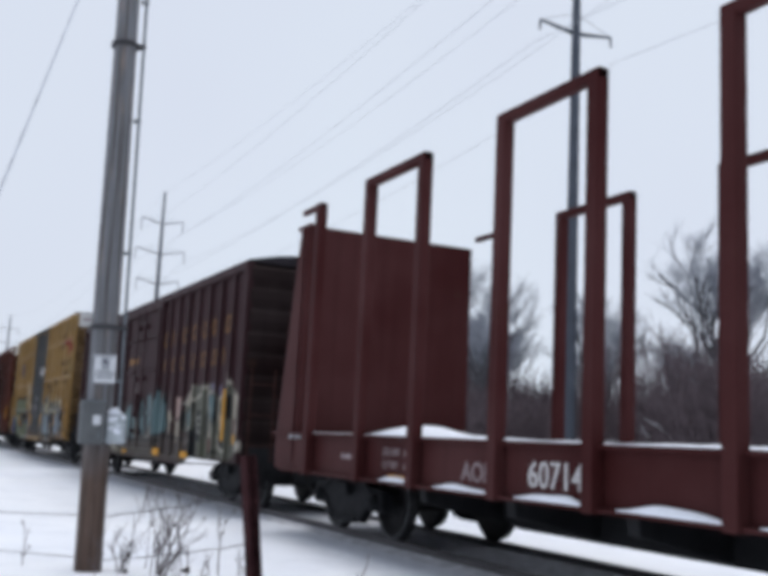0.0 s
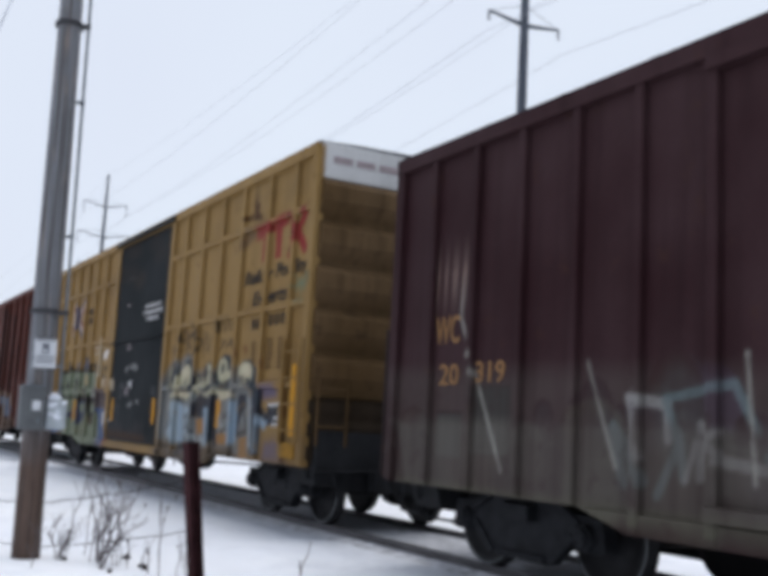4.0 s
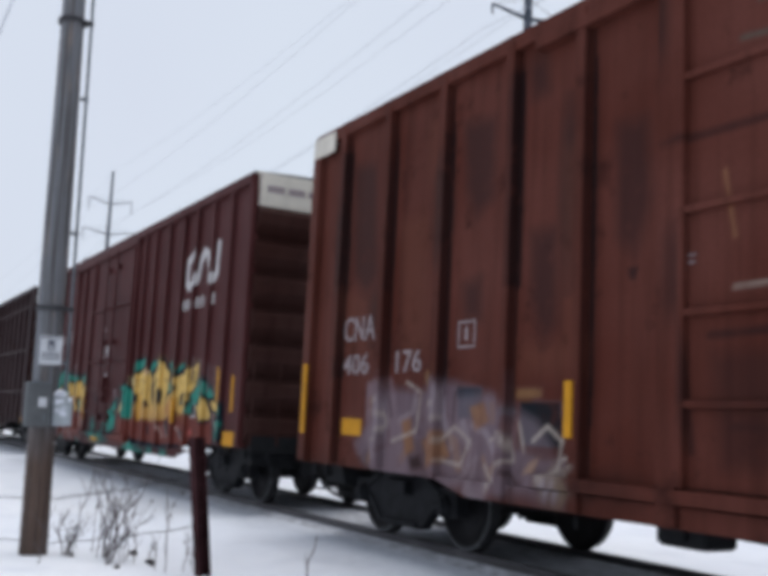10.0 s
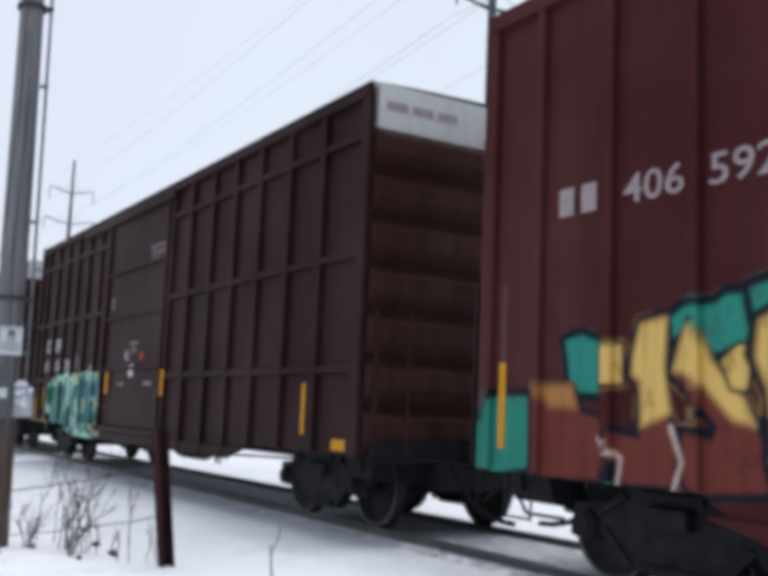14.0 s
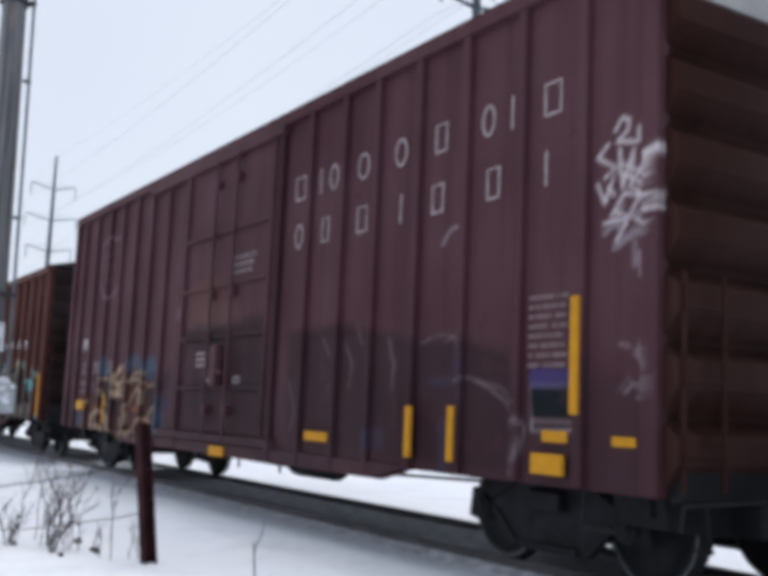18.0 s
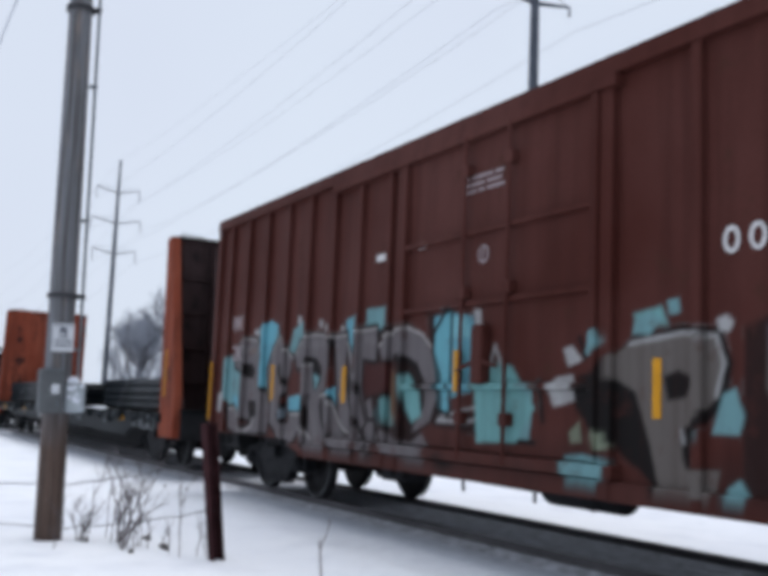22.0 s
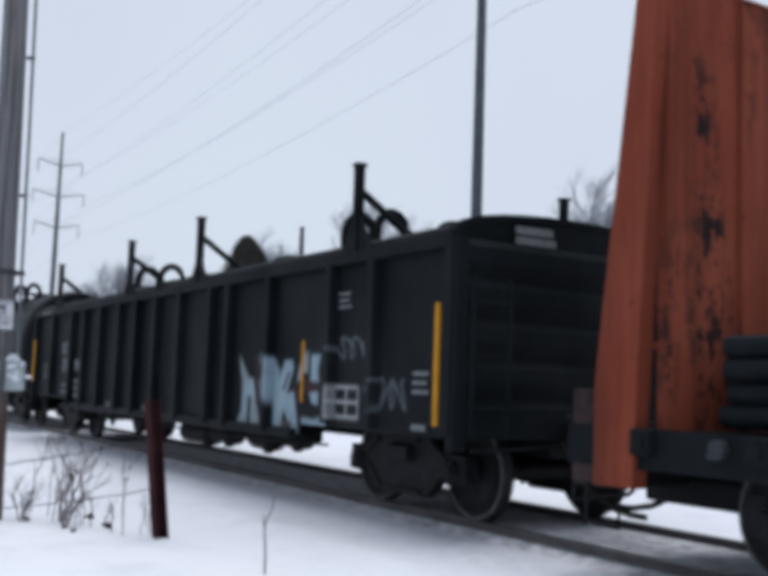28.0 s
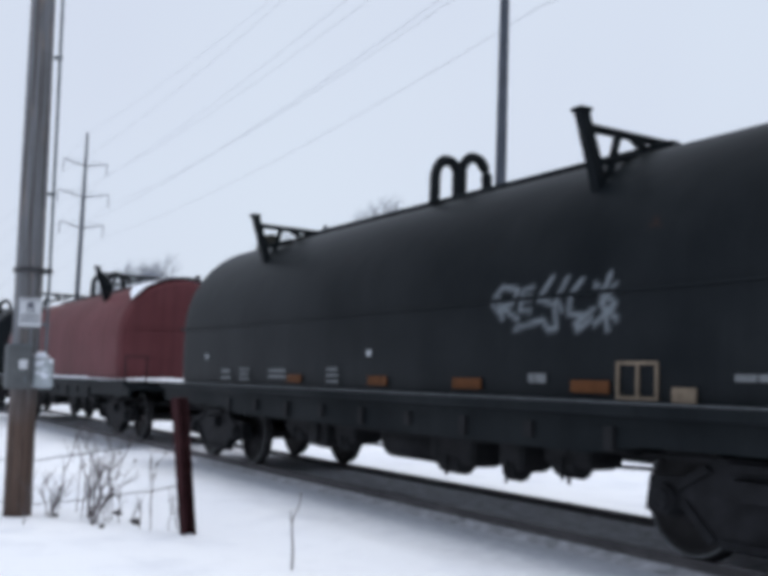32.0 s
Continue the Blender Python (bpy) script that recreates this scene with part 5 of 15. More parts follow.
    shape(c, X, [(-72.33, 1.39), (-72.30, 1.57), (-72.24, 1.63), (-71.98, 1.66), (-72.03, 1.54), (-72.15, 1.43)], NAVY)
    shape(c, X, [(-72.29, 1.45), (-72.15, 1.51), (-72.17, 1.44)], TEALPALE, soft=0.02, alpha=0.6)
    shape(c, X, [(-71.85, 1.63), (-71.75, 1.65), (-71.73, 1.57), (-71.83, 1.54)], NAVY, soft=0.04, alpha=0.7)
    shape(c, X, [(-71.83, 1.98), (-71.49, 2.02), (-71.53, 1.77), (-71.82, 1.76)], OLIVE, alpha=0.7)
    shape(c, X, [(-71.27, 1.76), (-71.1, 1.77), (-71.08, 1.57), (-71.25, 1.55)], REDSQ)
    shape(c, X, [(-71.69, 1.41), (-71.5, 1.44), (-71.47, 1.25), (-71.66, 1.22)], DARKBOX)
    shape(c, X, [(-75.17, 1.43), (-73.77, 1.38), (-72.74, 1.38), (-71.9, 1.36), (-71.89, 1.16), (-72.76, 1.1), (-75.13, 1.08)], SAND2, soft=0.25, alpha=0.55)
    shape(c, X, [(-75.24, 1.14), (-73.74, 1.14), (-72.7, 1.16), (-71.89, 1.23), (-71.88, 0.92), (-75.2, 0.8)], BRICK, soft=0.12)
    line(c, X, [(-71.5, 1.44), (-71.47, 1.25), (-71.66, 1.23)], 0.03, WHITE)
    line(c, X, [(-70.63, 1.28), (-70.49, 1.1), (-70.4, 0.97), (-70.45, 0.86)], 0.028, SHINE, 0.7)
    line(c, X, [(-70.34, 1.32), (-70.32, 1.22)], 0.028, SHINE, 0.7)
    shape(c, X, [(-71.75, 1.0), (-71.6, 1.03), (-71.59, 0.94), (-71.73, 0.92)], REDBOX)
    shape(c, X, [(-73.11, 1.11), (-72.98, 1.22), (-72.83, 0.91), (-72.92, 0.84), (-73.02, 0.97)], NAVY, soft=0.03)
    shape(c, X, [(-74.20, 1.02), (-74.07, 1.06), (-74.01, 0.86), (-74.13, 0.87)], NAVY, soft=0.03)
    shape(c, X, [(-72.36, 1.05), (-72.09, 0.97), (-71.87, 0.89), (-72.08, 0.82), (-72.27, 0.91)], NAVY, soft=0.03)
    shape(c, X, [(-75.43, 0.60), (-75.20, 0.75), (-74.92, 0.64), (-74.66, 0.59), (-74.74, 0.51), (-75.35, 0.50)], TEAL, 0.03, NAVY)
    shape(c, X, [(-73.96, 0.55), (-73.82, 0.60), (-73.57, 0.51), (-73.85, 0.50)], TEAL, 0.04, NAVY)
    shape(c, X, [(-73.09, 0.54), (-72.88, 0.61), (-72.72, 0.53), (-73.06, 0.49)], TEAL, 0.05, NAVY)
    line(c, X, [(-73.72, 1.20), (-73.55, 1.01)], 0.03, SHINE, 0.8)
    line(c, X, [(-73.65, 1.23), (-73.37, 0.99), (-73.17, 0.85)], 0.03, SHINE, 0.8)
    line(c, X, [(-73.12, 1.05), (-73.02, 0.95), (-72.93, 0.86)], 0.028, SHINE, 0.7)
    line(c, X, [(-74.30, 1.05), (-74.29, 0.91)], 0.03, SHINE, 0.6)
    line(c, X, [(-72.47, 1.05), (-72.39, 1.00), (-72.32, 1.04), (-72.14, 0.85)], 0.028, SHINE, 0.7)


def piece_grey_front(c, X):
    """Faded grey-blue bubble letters at the front of the yellow car."""
    shape(c, X, [(-39.56, 1.85), (-39.23, 2.01), (-36.08, 2.03), (-35.47, 1.78), (-35.32, 0.81), (-36.01, 0.67), (-39.41, 0.76)], SLATE, soft=0.25, alpha=0.75)
    shape(c, X, [(-35.47, 1.85), (-35.25, 1.81), (-35.09, 1.73), (-35.03, 1.4), (-34.73, 1.39), (-34.71, 1.24), (-35.05, 1.22), (-35.06, 0.83), (-35.38, 0.8)], SLATEBLUE, soft=0.04)
    shape(c, X, [(-39.14, 2.17), (-38.87, 2.24), (-38.65, 2.15), (-38.63, 1.94), (-38.99, 1.89)], NAVY2)
    shape(c, X, [(-38.36, 2.18), (-38.12, 2.25), (-37.87, 2.06), (-37.93, 1.67), (-38.35, 1.68)], NAVY2)
    shape(c, X, [(-37.49, 2.12), (-37.24, 2.19), (-37.0, 2.1), (-37.01, 1.67), (-37.41, 1.72)], NAVY2)
    shape(c, X, [(-36.95, 1.98), (-36.85, 2.18), (-36.64, 2.28), (-36.36, 2.24), (-36.21, 2.08), (-36.18, 1.62), (-36.67, 1.58), (-36.9, 1.67)], NAVY2)
    shape(c, X, [(-36.08, 2.03), (-35.83, 2.16), (-35.54, 2.15), (-35.36, 2.04), (-35.14, 1.77), (-35.03, 1.73), (-35.08, 1.44), (-35.34, 1.47), (-35.47, 1.78)], NAVY2)
    shape(c, X, [(-39.27, 1.9), (-39.22, 2.09), (-39.03, 2.19), (-38.86, 2.13), (-38.9, 2.0), (-39.05, 1.92), (-39.1, 1.84)], CREAM2)
    shape(c, X, [(-38.79, 1.99), (-38.59, 2.07), (-38.46, 2.19), (-38.27, 2.26), (-38.11, 2.15), (-38.1, 1.82), (-38.36, 1.78), (-38.57, 1.83)], CREAM2)
    shape(c, X, [(-37.56, 1.96), (-37.44, 2.12), (-37.24, 2.15), (-37.11, 2.03), (-37.14, 1.85), (-37.37, 1.74), (-37.55, 1.81)], CREAM2)
    shape(c, X, [(-36.88, 2.02), (-36.82, 2.18), (-36.64, 2.23), (-36.49, 2.14), (-36.48, 2.01), (-36.28, 2.04), (-36.18, 2.1), (-36.19, 1.95), (-36.61, 1.84), (-36.8, 1.87)], CREAM2)
    shape(c, X, [(-36.76, 2.06), (-36.67, 2.15), (-36.59, 2.12), (-36.61, 2.01), (-36.71, 1.97)], NAVY2)
    shape(c, X, [(-36.02, 2.05), (-35.83, 2.14), (-35.59, 2.11), (-35.47, 2.01), (-35.5, 1.85), (-35.7, 1.94), (-35.98, 1.93)], CREAM2)
    shape(c, X, [(-35.85, 1.9), (-35.7, 1.92), (-35.61, 1.84), (-35.7, 1.74), (-35.85, 1.78)], NAVY2)
    shape(c, X, [(-35.8, 1.87), (-35.71, 1.88), (-35.69, 1.8), (-35.78, 1.79)], CREAM2)
    line(c, X, [(-39.19, 1.65), (-38.45, 1.65), (-37.98, 1.67), (-37.62, 1.62), (-36.97, 1.71), (-36.13, 1.68)], 0.07, CREAM2)
    shape(c, X, [(-37.73, 1.48), (-37.57, 1.62), (-37.2, 1.56), (-37.07, 1.49), (-37.14, 1.35), (-37.51, 1.35)], CREAM2, alpha=0.9)
    shape(c, X, [(-37.91, 1.48), (-37.7, 1.6), (-37.57, 1.53), (-37.73, 1.39)], NAVY2)
    line(c, X, [(-39.17, 1.52), (-39.12, 1.15), (-38.88, 0.9)], 0.1, PALEBLUE, 0.8)
    line(c, X, [(-38.74, 1.52), (-38.68, 1.01)], 0.1, PALEBLUE, 0.8)
    line(c, X, [(-38.34, 1.58), (-38.23, 0.94)], 0.1, PALEBLUE, 0.8)
    line(c, X, [(-38.05, 1.53), (-37.83, 1.05), (-37.99, 0.9)], 0.1, PALEBLUE, 0.8)
    line(c, X, [(-37.48, 0.98), (-37.15, 0.91)], 0.1, PALEBLUE, 0.8)
    line(c, X, [(-36.73, 1.45), (-36.64, 1.2), (-36.36, 1.12)], 0.1, PALEBLUE, 0.8)
    line(c, X, [(-35.52, 1.58), (-35.45, 1.24), (-35.41, 0.95)], 0.1, PALEBLUE, 0.8)
    line(c, X, [(-36.15, 1.54), (-36.1, 1.06)], 0.1, PALEBLUE, 0.8)
    line(c, X, [(-38.96, 1.57), (-38.82, 0.88)], 0.08, NAVY2, 0.85)
    line(c, X, [(-38.54, 1.58), (-38.47, 0.9)], 0.08, NAVY2, 0.85)
    line(c, X, [(-36.51, 1.33), (-36.24, 1.38), (-36.3, 1.17), (-36.57, 1.11)], 0.08, NAVY2, 0.85)
    line(c, X, [(-35.93, 1.46), (-35.75, 1.5), (-35.62, 1.31), (-35.56, 1.13), (-35.85, 1.09)], 0.08, NAVY2, 0.85)
    shape(c, X, [(-37.16, 1.58), (-36.93, 1.6), (-36.81, 1.02), (-36.99, 0.88), (-37.08, 1.0)], NAVY2, soft=0.04)
    shape(c, X, [(-37.76, 1.27), (-37.18, 1.31), (-37.1, 1.09), (-37.65, 1.02)], TAN)
    shape(c, X, [(-36.56, 1.05), (-36.16, 1.09), (-36.15, 0.93), (-36.56, 0.91)], TAN)
    shape(c, X, [(-35.82, 1.03), (-35.5, 1.07), (-35.48, 0.65), (-35.77, 0.64)], TAN)
    line(c, X, [(-35.4, 1.47), (-35.18, 1.44), (-35.02, 1.3), (-34.87, 1.27)], 0.08, PALEBLUE)
    line(c, X, [(-35.32, 1.4), (-35.3, 0.85)], 0.06, PALEBLUE, 0.8)
    line(c, X, [(-35.1, 1.44), (-35.09, 0.88)], 0.03, PALEBLUE, 0.8)
    shape(c, X, [(-35.06, 1.8), (-34.6, 1.81), (-34.55, 1.62), (-35.03, 1.58)], VIOLET, soft=0.1, alpha=0.8)
    shape(c, X, [(-34.92, 1.02), (-34.41, 1.09), (-34.32, 0.9), (-34.08, 0.76), (-34.96, 0.74)], VIOLET, soft=0.15, alpha=0.7)
    shape(c, X, [(-34.85, 1.51), (-34.47, 1.53), (-34.47, 1.25), (-34.73, 1.24), (-34.85, 1.41)], DARKBOX)
    line(c, X, [(-34.83, 1.51), (-34.47, 1.53), (-34.47, 1.25), (-34.68, 1.25)], 0.03, WHITE)
    line(c, X, [(-34.66, 1.52), (-34.66, 1.33), (-34.47, 1.35)], 0.025, WHITE)
    shape(c, X, [(-39.3, 0.77), (-36.09, 0.9), (-35.89, 0.68), (-39.26, 0.46)], DIRT, soft=0.1, alpha=0.8)
    line(c, X, [(-38.67, 2.78), (-38.75, 2.57), (-38.55, 2.61), (-38.47, 2.76), (-38.43, 2.39)], 0.035, INK)
    line(c, X, [(-38.45, 2.66), (-38.16, 2.63), (-38.08, 2.83), (-37.99, 2.37)], 0.035, INK)
    line(c, X, [(-37.98, 2.72), (-37.86, 2.36), (-37.7, 2.59), (-37.59, 2.34), (-37.53, 2.67), (-37.38, 2.33), (-37.28, 2.6)], 0.035, INK)
    line(c, X, [(-36.94, 2.82), (-36.92, 2.61), (-36.75, 2.82), (-36.7, 2.62), (-36.53, 2.82), (-36.48, 2.62), (-36.32, 2.77), (-36.24, 2.64)], 0.03, INK)
    line(c, X, [(-36.84, 2.52), (-36.72, 2.42), (-36.86, 2.34), (-36.65, 2.5), (-36.57, 2.36), (-36.44, 2.5), (-36.3, 2.45), (-36.47, 2.42), (-36.26, 2.34)], 0.03, INK)
    shape(c, X, [(-35.9, 2.35), (-35.81, 2.39), (-35.69, 2.3), (-35.81, 2.22)], ORANGEBR, soft=0.05, alpha=0.8)
    shape(c, X, [(-39.55, 1.81), (-39.39, 2.12), (-39.01, 2.29), (-38.75, 2.23), (-38.37, 2.34), (-37.94, 2.23), (-37.86, 2.03), (-37.6, 2.04), (-37.61, 1.09), (-37.87, 0.89), (-38.73, 0.81), (-39.52, 0.85)], SLATE, soft=0.12, alpha=0.8)
    shape(c, X, [(-39.37, 1.96), (-39.27, 2.11), (-39.06, 2.24), (-38.8, 2.2), (-38.69, 2.08), (-38.85, 2.01), (-38.94, 1.72), (-39.27, 1.76)], NAVY2)
    shape(c, X, [(-39.27, 1.96), (-39.25, 2.11), (-39.08, 2.18), (-38.92, 2.09), (-38.87, 1.94), (-39.0, 1.8), (-39.18, 1.77)], CREAM2)
    shape(c, X, [(-39.03, 2.08), (-38.96, 2.09), (-38.92, 1.87), (-39.02, 1.8), (-39.19, 1.88), (-39.08, 1.93)], DIRT, soft=0.05, alpha=0.8)
    shape(c, X, [(-38.53, 2.13), (-38.37, 2.25), (-38.15, 2.27), (-37.98, 2.2), (-37.87, 2.06), (-37.87, 1.77), (-37.98, 1.61), (-38.11, 1.54), (-38.17, 1.58), (-38.13, 2.04), (-38.28, 2.16)], NAVY2)
    shape(c, X, [(-38.46, 2.16), (-38.28, 2.17), (-38.15, 2.08), (-38.15, 1.78), (-38.28, 1.75), (-38.35, 1.92), (-38.37, 2.06), (-38.46, 2.1)], CREAM2)
    shape(c, X, [(-38.9, 1.87), (-38.75, 1.99), (-38.55, 2.07), (-38.39, 2.08), (-38.36, 1.95), (-38.46, 1.82), (-38.69, 1.68), (-38.92, 1.76)], CREAM2)
    line(c, X, [(-38.75, 2.0), (-38.51, 2.08), (-38.35, 2.05), (-38.36, 1.91), (-38.46, 1.8)], 0.045, INK)
    shape(c, X, [(-37.9, 1.9), (-37.82, 2.0), (-37.6, 1.82), (-37.6, 1.7), (-37.78, 1.67), (-37.86, 1.74)], CREAM2)
    shape(c, X, [(-37.86, 2.03), (-37.6, 1.97), (-37.6, 1.84), (-37.81, 1.97)], NAVY2)
    shape(c, X, [(-37.86, 1.47), (-37.71, 1.61), (-37.6, 1.66), (-37.61, 1.51), (-37.75, 1.41)], NAVY2)
    shape(c, X, [(-38.95, 1.76), (-38.19, 1.78), (-38.15, 1.61), (-38.41, 1.54), (-38.92, 1.65)], DIRT, soft=0.06, alpha=0.7)
    line(c, X, [(-39.1, 1.65), (-38.74, 1.67), (-38.37, 1.65), (-38.21, 1.6)], 0.07, CREAM2)
    shape(c, X, [(-38.89, 1.57), (-38.55, 1.57), (-38.41, 1.37), (-38.41, 1.07), (-38.5, 0.9), (-38.78, 0.81), (-38.88, 1.15)], PALEBLUE, soft=0.04)
    line(c, X, [(-38.69, 1.6), (-38.5, 1.54), (-38.4, 1.31), (-38.4, 1.07), (-38.51, 0.89)], 0.05, INK)
    shape(c, X, [(-39.18, 1.57), (-38.99, 1.57), (-39.04, 1.39), (-39.2, 1.42)], CREAM2, alpha=0.9)
    shape(c, X, [(-39.25, 1.12), (-39.04, 1.28), (-38.84, 1.33), (-38.79, 1.15), (-38.88, 0.96), (-39.19, 0.94)], PALEBLUE, soft=0.04)
    line(c, X, [(-39.21, 1.09), (-38.99, 1.27), (-38.85, 1.33), (-38.8, 1.15), (-38.85, 0.93)], 0.04, INK)
    line(c, X, [(-39.01, 0.99), (-38.9, 1.16)], 0.04, INK)
    shape(c, X, [(-38.37, 1.47), (-37.94, 1.51), (-38.11, 1.35), (-38.15, 0.98), (-38.3, 1.04)], PALEBLUE, soft=0.05)
    shape(c, X, [(-38.11, 1.28), (-38.03, 1.37), (-37.94, 1.35), (-37.86, 1.14), (-37.78, 1.04), (-37.99, 1.06), (-38.11, 0.99)], NAVY2)
    line(c, X, [(-38.3, 1.31), (-38.17, 1.33), (-38.24, 1.21), (-38.15, 1.15), (-38.28, 1.1)], 0.05, PLUM2, 0.8)
    shape(c, X, [(-38.55, 0.85), (-38.28, 1.01), (-38.15, 0.89), (-38.15, 0.63), (-38.64, 0.61)], NAVY2, soft=0.05)
    shape(c, X, [(-38.15, 0.85), (-37.99, 1.03), (-37.75, 1.04), (-37.61, 0.93), (-37.62, 0.69), (-37.95, 0.56), (-38.11, 0.64)], PALEBLUE, soft=0.04, alpha=0.85)
    shape(c, X, [(-37.95, 0.87), (-37.83, 0.94), (-37.64, 0.9), (-37.65, 0.78), (-37.87, 0.76)], NAVY2)
    shape(c, X, [(-39.52, 0.89), (-38.69, 0.88), (-38.68, 0.61), (-39.51, 0.55)], DIRT, soft=0.1, alpha=0.8)
    line(c, X, [(-39.52, 0.71), (-38.73, 0.76)], 0.025, GREYSQ, 0.8)
    line(c, X, [(-38.3, 0.77), (-38.07, 0.77)], 0.025, GREYSQ, 0.8)
    line(c, X, [(-38.64, 2.5), (-38.7, 2.65), (-38.61, 2.76), (-38.46, 2.74), (-38.49, 2.56), (-38.63, 2.51), (-38.69, 2.58)], 0.032, INK)
    line(c, X, [(-38.53, 2.56), (-38.37, 2.6), (-38.39, 2.45), (-38.3, 2.47)], 0.032, INK)
    line(c, X, [(-38.27, 2.75), (-38.28, 2.39)], 0.032, INK)
    line(c, X, [(-38.28, 2.64), (-38.1, 2.73), (-38.15, 2.8)], 0.032, INK)
    line(c, X, [(-38.1, 2.59), (-38.06, 2.38), (-38.02, 2.71), (-37.98, 2.33)], 0.032, INK)
    line(c, X, [(-37.93, 2.73), (-37.92, 2.29)], 0.032, INK)
    line(c, X, [(-37.85, 2.75), (-37.86, 2.36), (-37.68, 2.53), (-37.9, 2.59)], 0.032, INK)
    line(c, X, [(-37.74, 2.7), (-37.68, 2.53)], 0.032, INK)
    line(c, X, [(-37.62, 2.43), (-37.6, 2.26)], 0.032, INK)
    line(c, X, [(-38.46, 2.34), (-38.02, 2.31)], 0.032, INK)
    line(c, X, [(-38.7, 2.42), (-38.64, 2.44)], 0.032, INK)
    line(c, X, [(-38.53, 2.38), (-38.48, 2.46)], 0.032, INK)
    shape(c, X, [(-39.25, 2.5), (-38.96, 2.51), (-38.95, 2.38), (-39.22, 2.38)], DIRT, soft=0.1, alpha=0.5)


def piece_sage_rear(c, X):
    """Sage-green block letters with black outlines behind the doors of the yellow car."""
    shape(c, X, [(-48.67, 1.43), (-47.74, 1.68), (-47.59, 0.8), (-48.5, 0.73)], BLUE2, soft=0.06)
    shape(c, X, [(-48.3, 1.74), (-47.66, 1.78), (-47.61, 1.59), (-48.23, 1.54)], BLUE2, soft=0.06, alpha=0.8)
    shape(c, X, [(-44.41, 1.81), (-44.2, 1.84), (-44.0, 1.32), (-43.85, 1.33), (-43.86, 0.87), (-43.95, 0.59), (-44.0, 0.58), (-44.0, 1.17), (-44.36, 1.31)], BLUE2, soft=0.05)
    shape(c, X, [(-47.78, 2.24), (-46.81, 2.27), (-44.45, 2.19), (-44.39, 2.15), (-44.5, 1.65), (-44.16, 1.32), (-43.96, 1.23), (-43.91, 0.62), (-45.52, 0.57), (-47.25, 0.64), (-47.6, 0.84)], SAGE, 0.05, INK)
    shape(c, X, [(-44.2, 1.82), (-43.85, 1.73), (-43.85, 1.39), (-44.04, 1.39), (-44.2, 1.54)], PLUM, soft=0.06)
    shape(c, X, [(-45.97, 1.63), (-44.54, 1.65), (-44.41, 1.63), (-44.36, 1.54), (-45.01, 1.51), (-45.96, 1.51)], INK)
    shape(c, X, [(-45.47, 1.91), (-45.31, 1.9), (-45.3, 1.62), (-45.47, 1.62)], INK)
    shape(c, X, [(-45.01, 1.51), (-44.32, 1.54), (-44.24, 1.32), (-44.32, 1.09), (-44.86, 1.0), (-44.96, 1.19)], INK)
    shape(c, X, [(-44.79, 1.49), (-44.54, 1.5), (-44.52, 1.31), (-44.79, 1.3)], SAGE)
    shape(c, X, [(-46.9, 1.21), (-46.29, 1.54), (-46.05, 1.26), (-46.08, 1.18), (-46.68, 1.13)], DKBLUE)
    shape(c, X, [(-46.55, 1.29), (-46.38, 1.46), (-46.21, 1.42), (-46.2, 1.3), (-46.48, 1.25)], PALEBLUE)
    shape(c, X, [(-45.96, 1.54), (-45.27, 1.58), (-45.16, 1.25), (-45.54, 1.09), (-45.89, 1.01), (-45.96, 1.26)], DKBLUE)
    shape(c, X, [(-45.84, 1.48), (-45.49, 1.51), (-45.48, 1.32), (-45.83, 1.29)], SAGE)
    shape(c, X, [(-45.44, 1.47), (-45.33, 1.54), (-45.35, 1.36)], SAGE)
    shape(c, X, [(-47.52, 1.54), (-46.85, 1.56), (-46.83, 1.21), (-47.47, 1.19)], WHITE2)
    shape(c, X, [(-47.27, 1.46), (-46.96, 1.47), (-46.95, 1.4), (-47.26, 1.38)], INK)
    shape(c, X, [(-47.26, 1.31), (-46.95, 1.33), (-46.94, 1.27), (-47.25, 1.25)], INK)
    shape(c, X, [(-48.42, 1.49), (-47.82, 1.51), (-47.8, 1.25), (-48.4, 1.24)], WHITE2, alpha=0.85)
    shape(c, X, [(-48.27, 1.44), (-47.95, 1.45), (-47.94, 1.39), (-48.27, 1.38)], INK2)
    line(c, X, [(-47.78, 2.24), (-46.81, 2.27), (-44.45, 2.2), (-44.38, 2.15), (-44.5, 1.63), (-45.02, 1.65), (-47.65, 1.64)], 0.05, INK)
    line(c, X, [(-47.74, 2.21), (-47.61, 1.68), (-47.73, 1.54), (-47.58, 1.21)], 0.04, INK)
    line(c, X, [(-46.35, 2.17), (-46.29, 1.67), (-46.15, 1.54)], 0.05, INK)
    line(c, X, [(-46.0, 1.54), (-45.96, 0.63)], 0.045, INK)
    line(c, X, [(-44.52, 2.16), (-44.59, 1.68), (-44.82, 1.65)], 0.03, SHINE2)
    line(c, X, [(-46.38, 2.17), (-46.33, 1.71)], 0.03, SHINE2)
    line(c, X, [(-45.11, 1.25), (-45.05, 0.65)], 0.03, SHINE2)
    line(c, X, [(-45.09, 1.29), (-45.05, 0.62)], 0.04, INK)
    line(c, X, [(-44.12, 1.29), (-43.96, 1.14), (-43.95, 0.68)], 0.03, SHINE2)
    line(c, X, [(-44.08, 1.32), (-43.92, 1.14), (-43.91, 0.62)], 0.035, INK)
    shape(c, X, [(-45.53, 2.14), (-45.3, 2.14), (-45.3, 1.92), (-45.51, 1.92)], TANLIGHT)
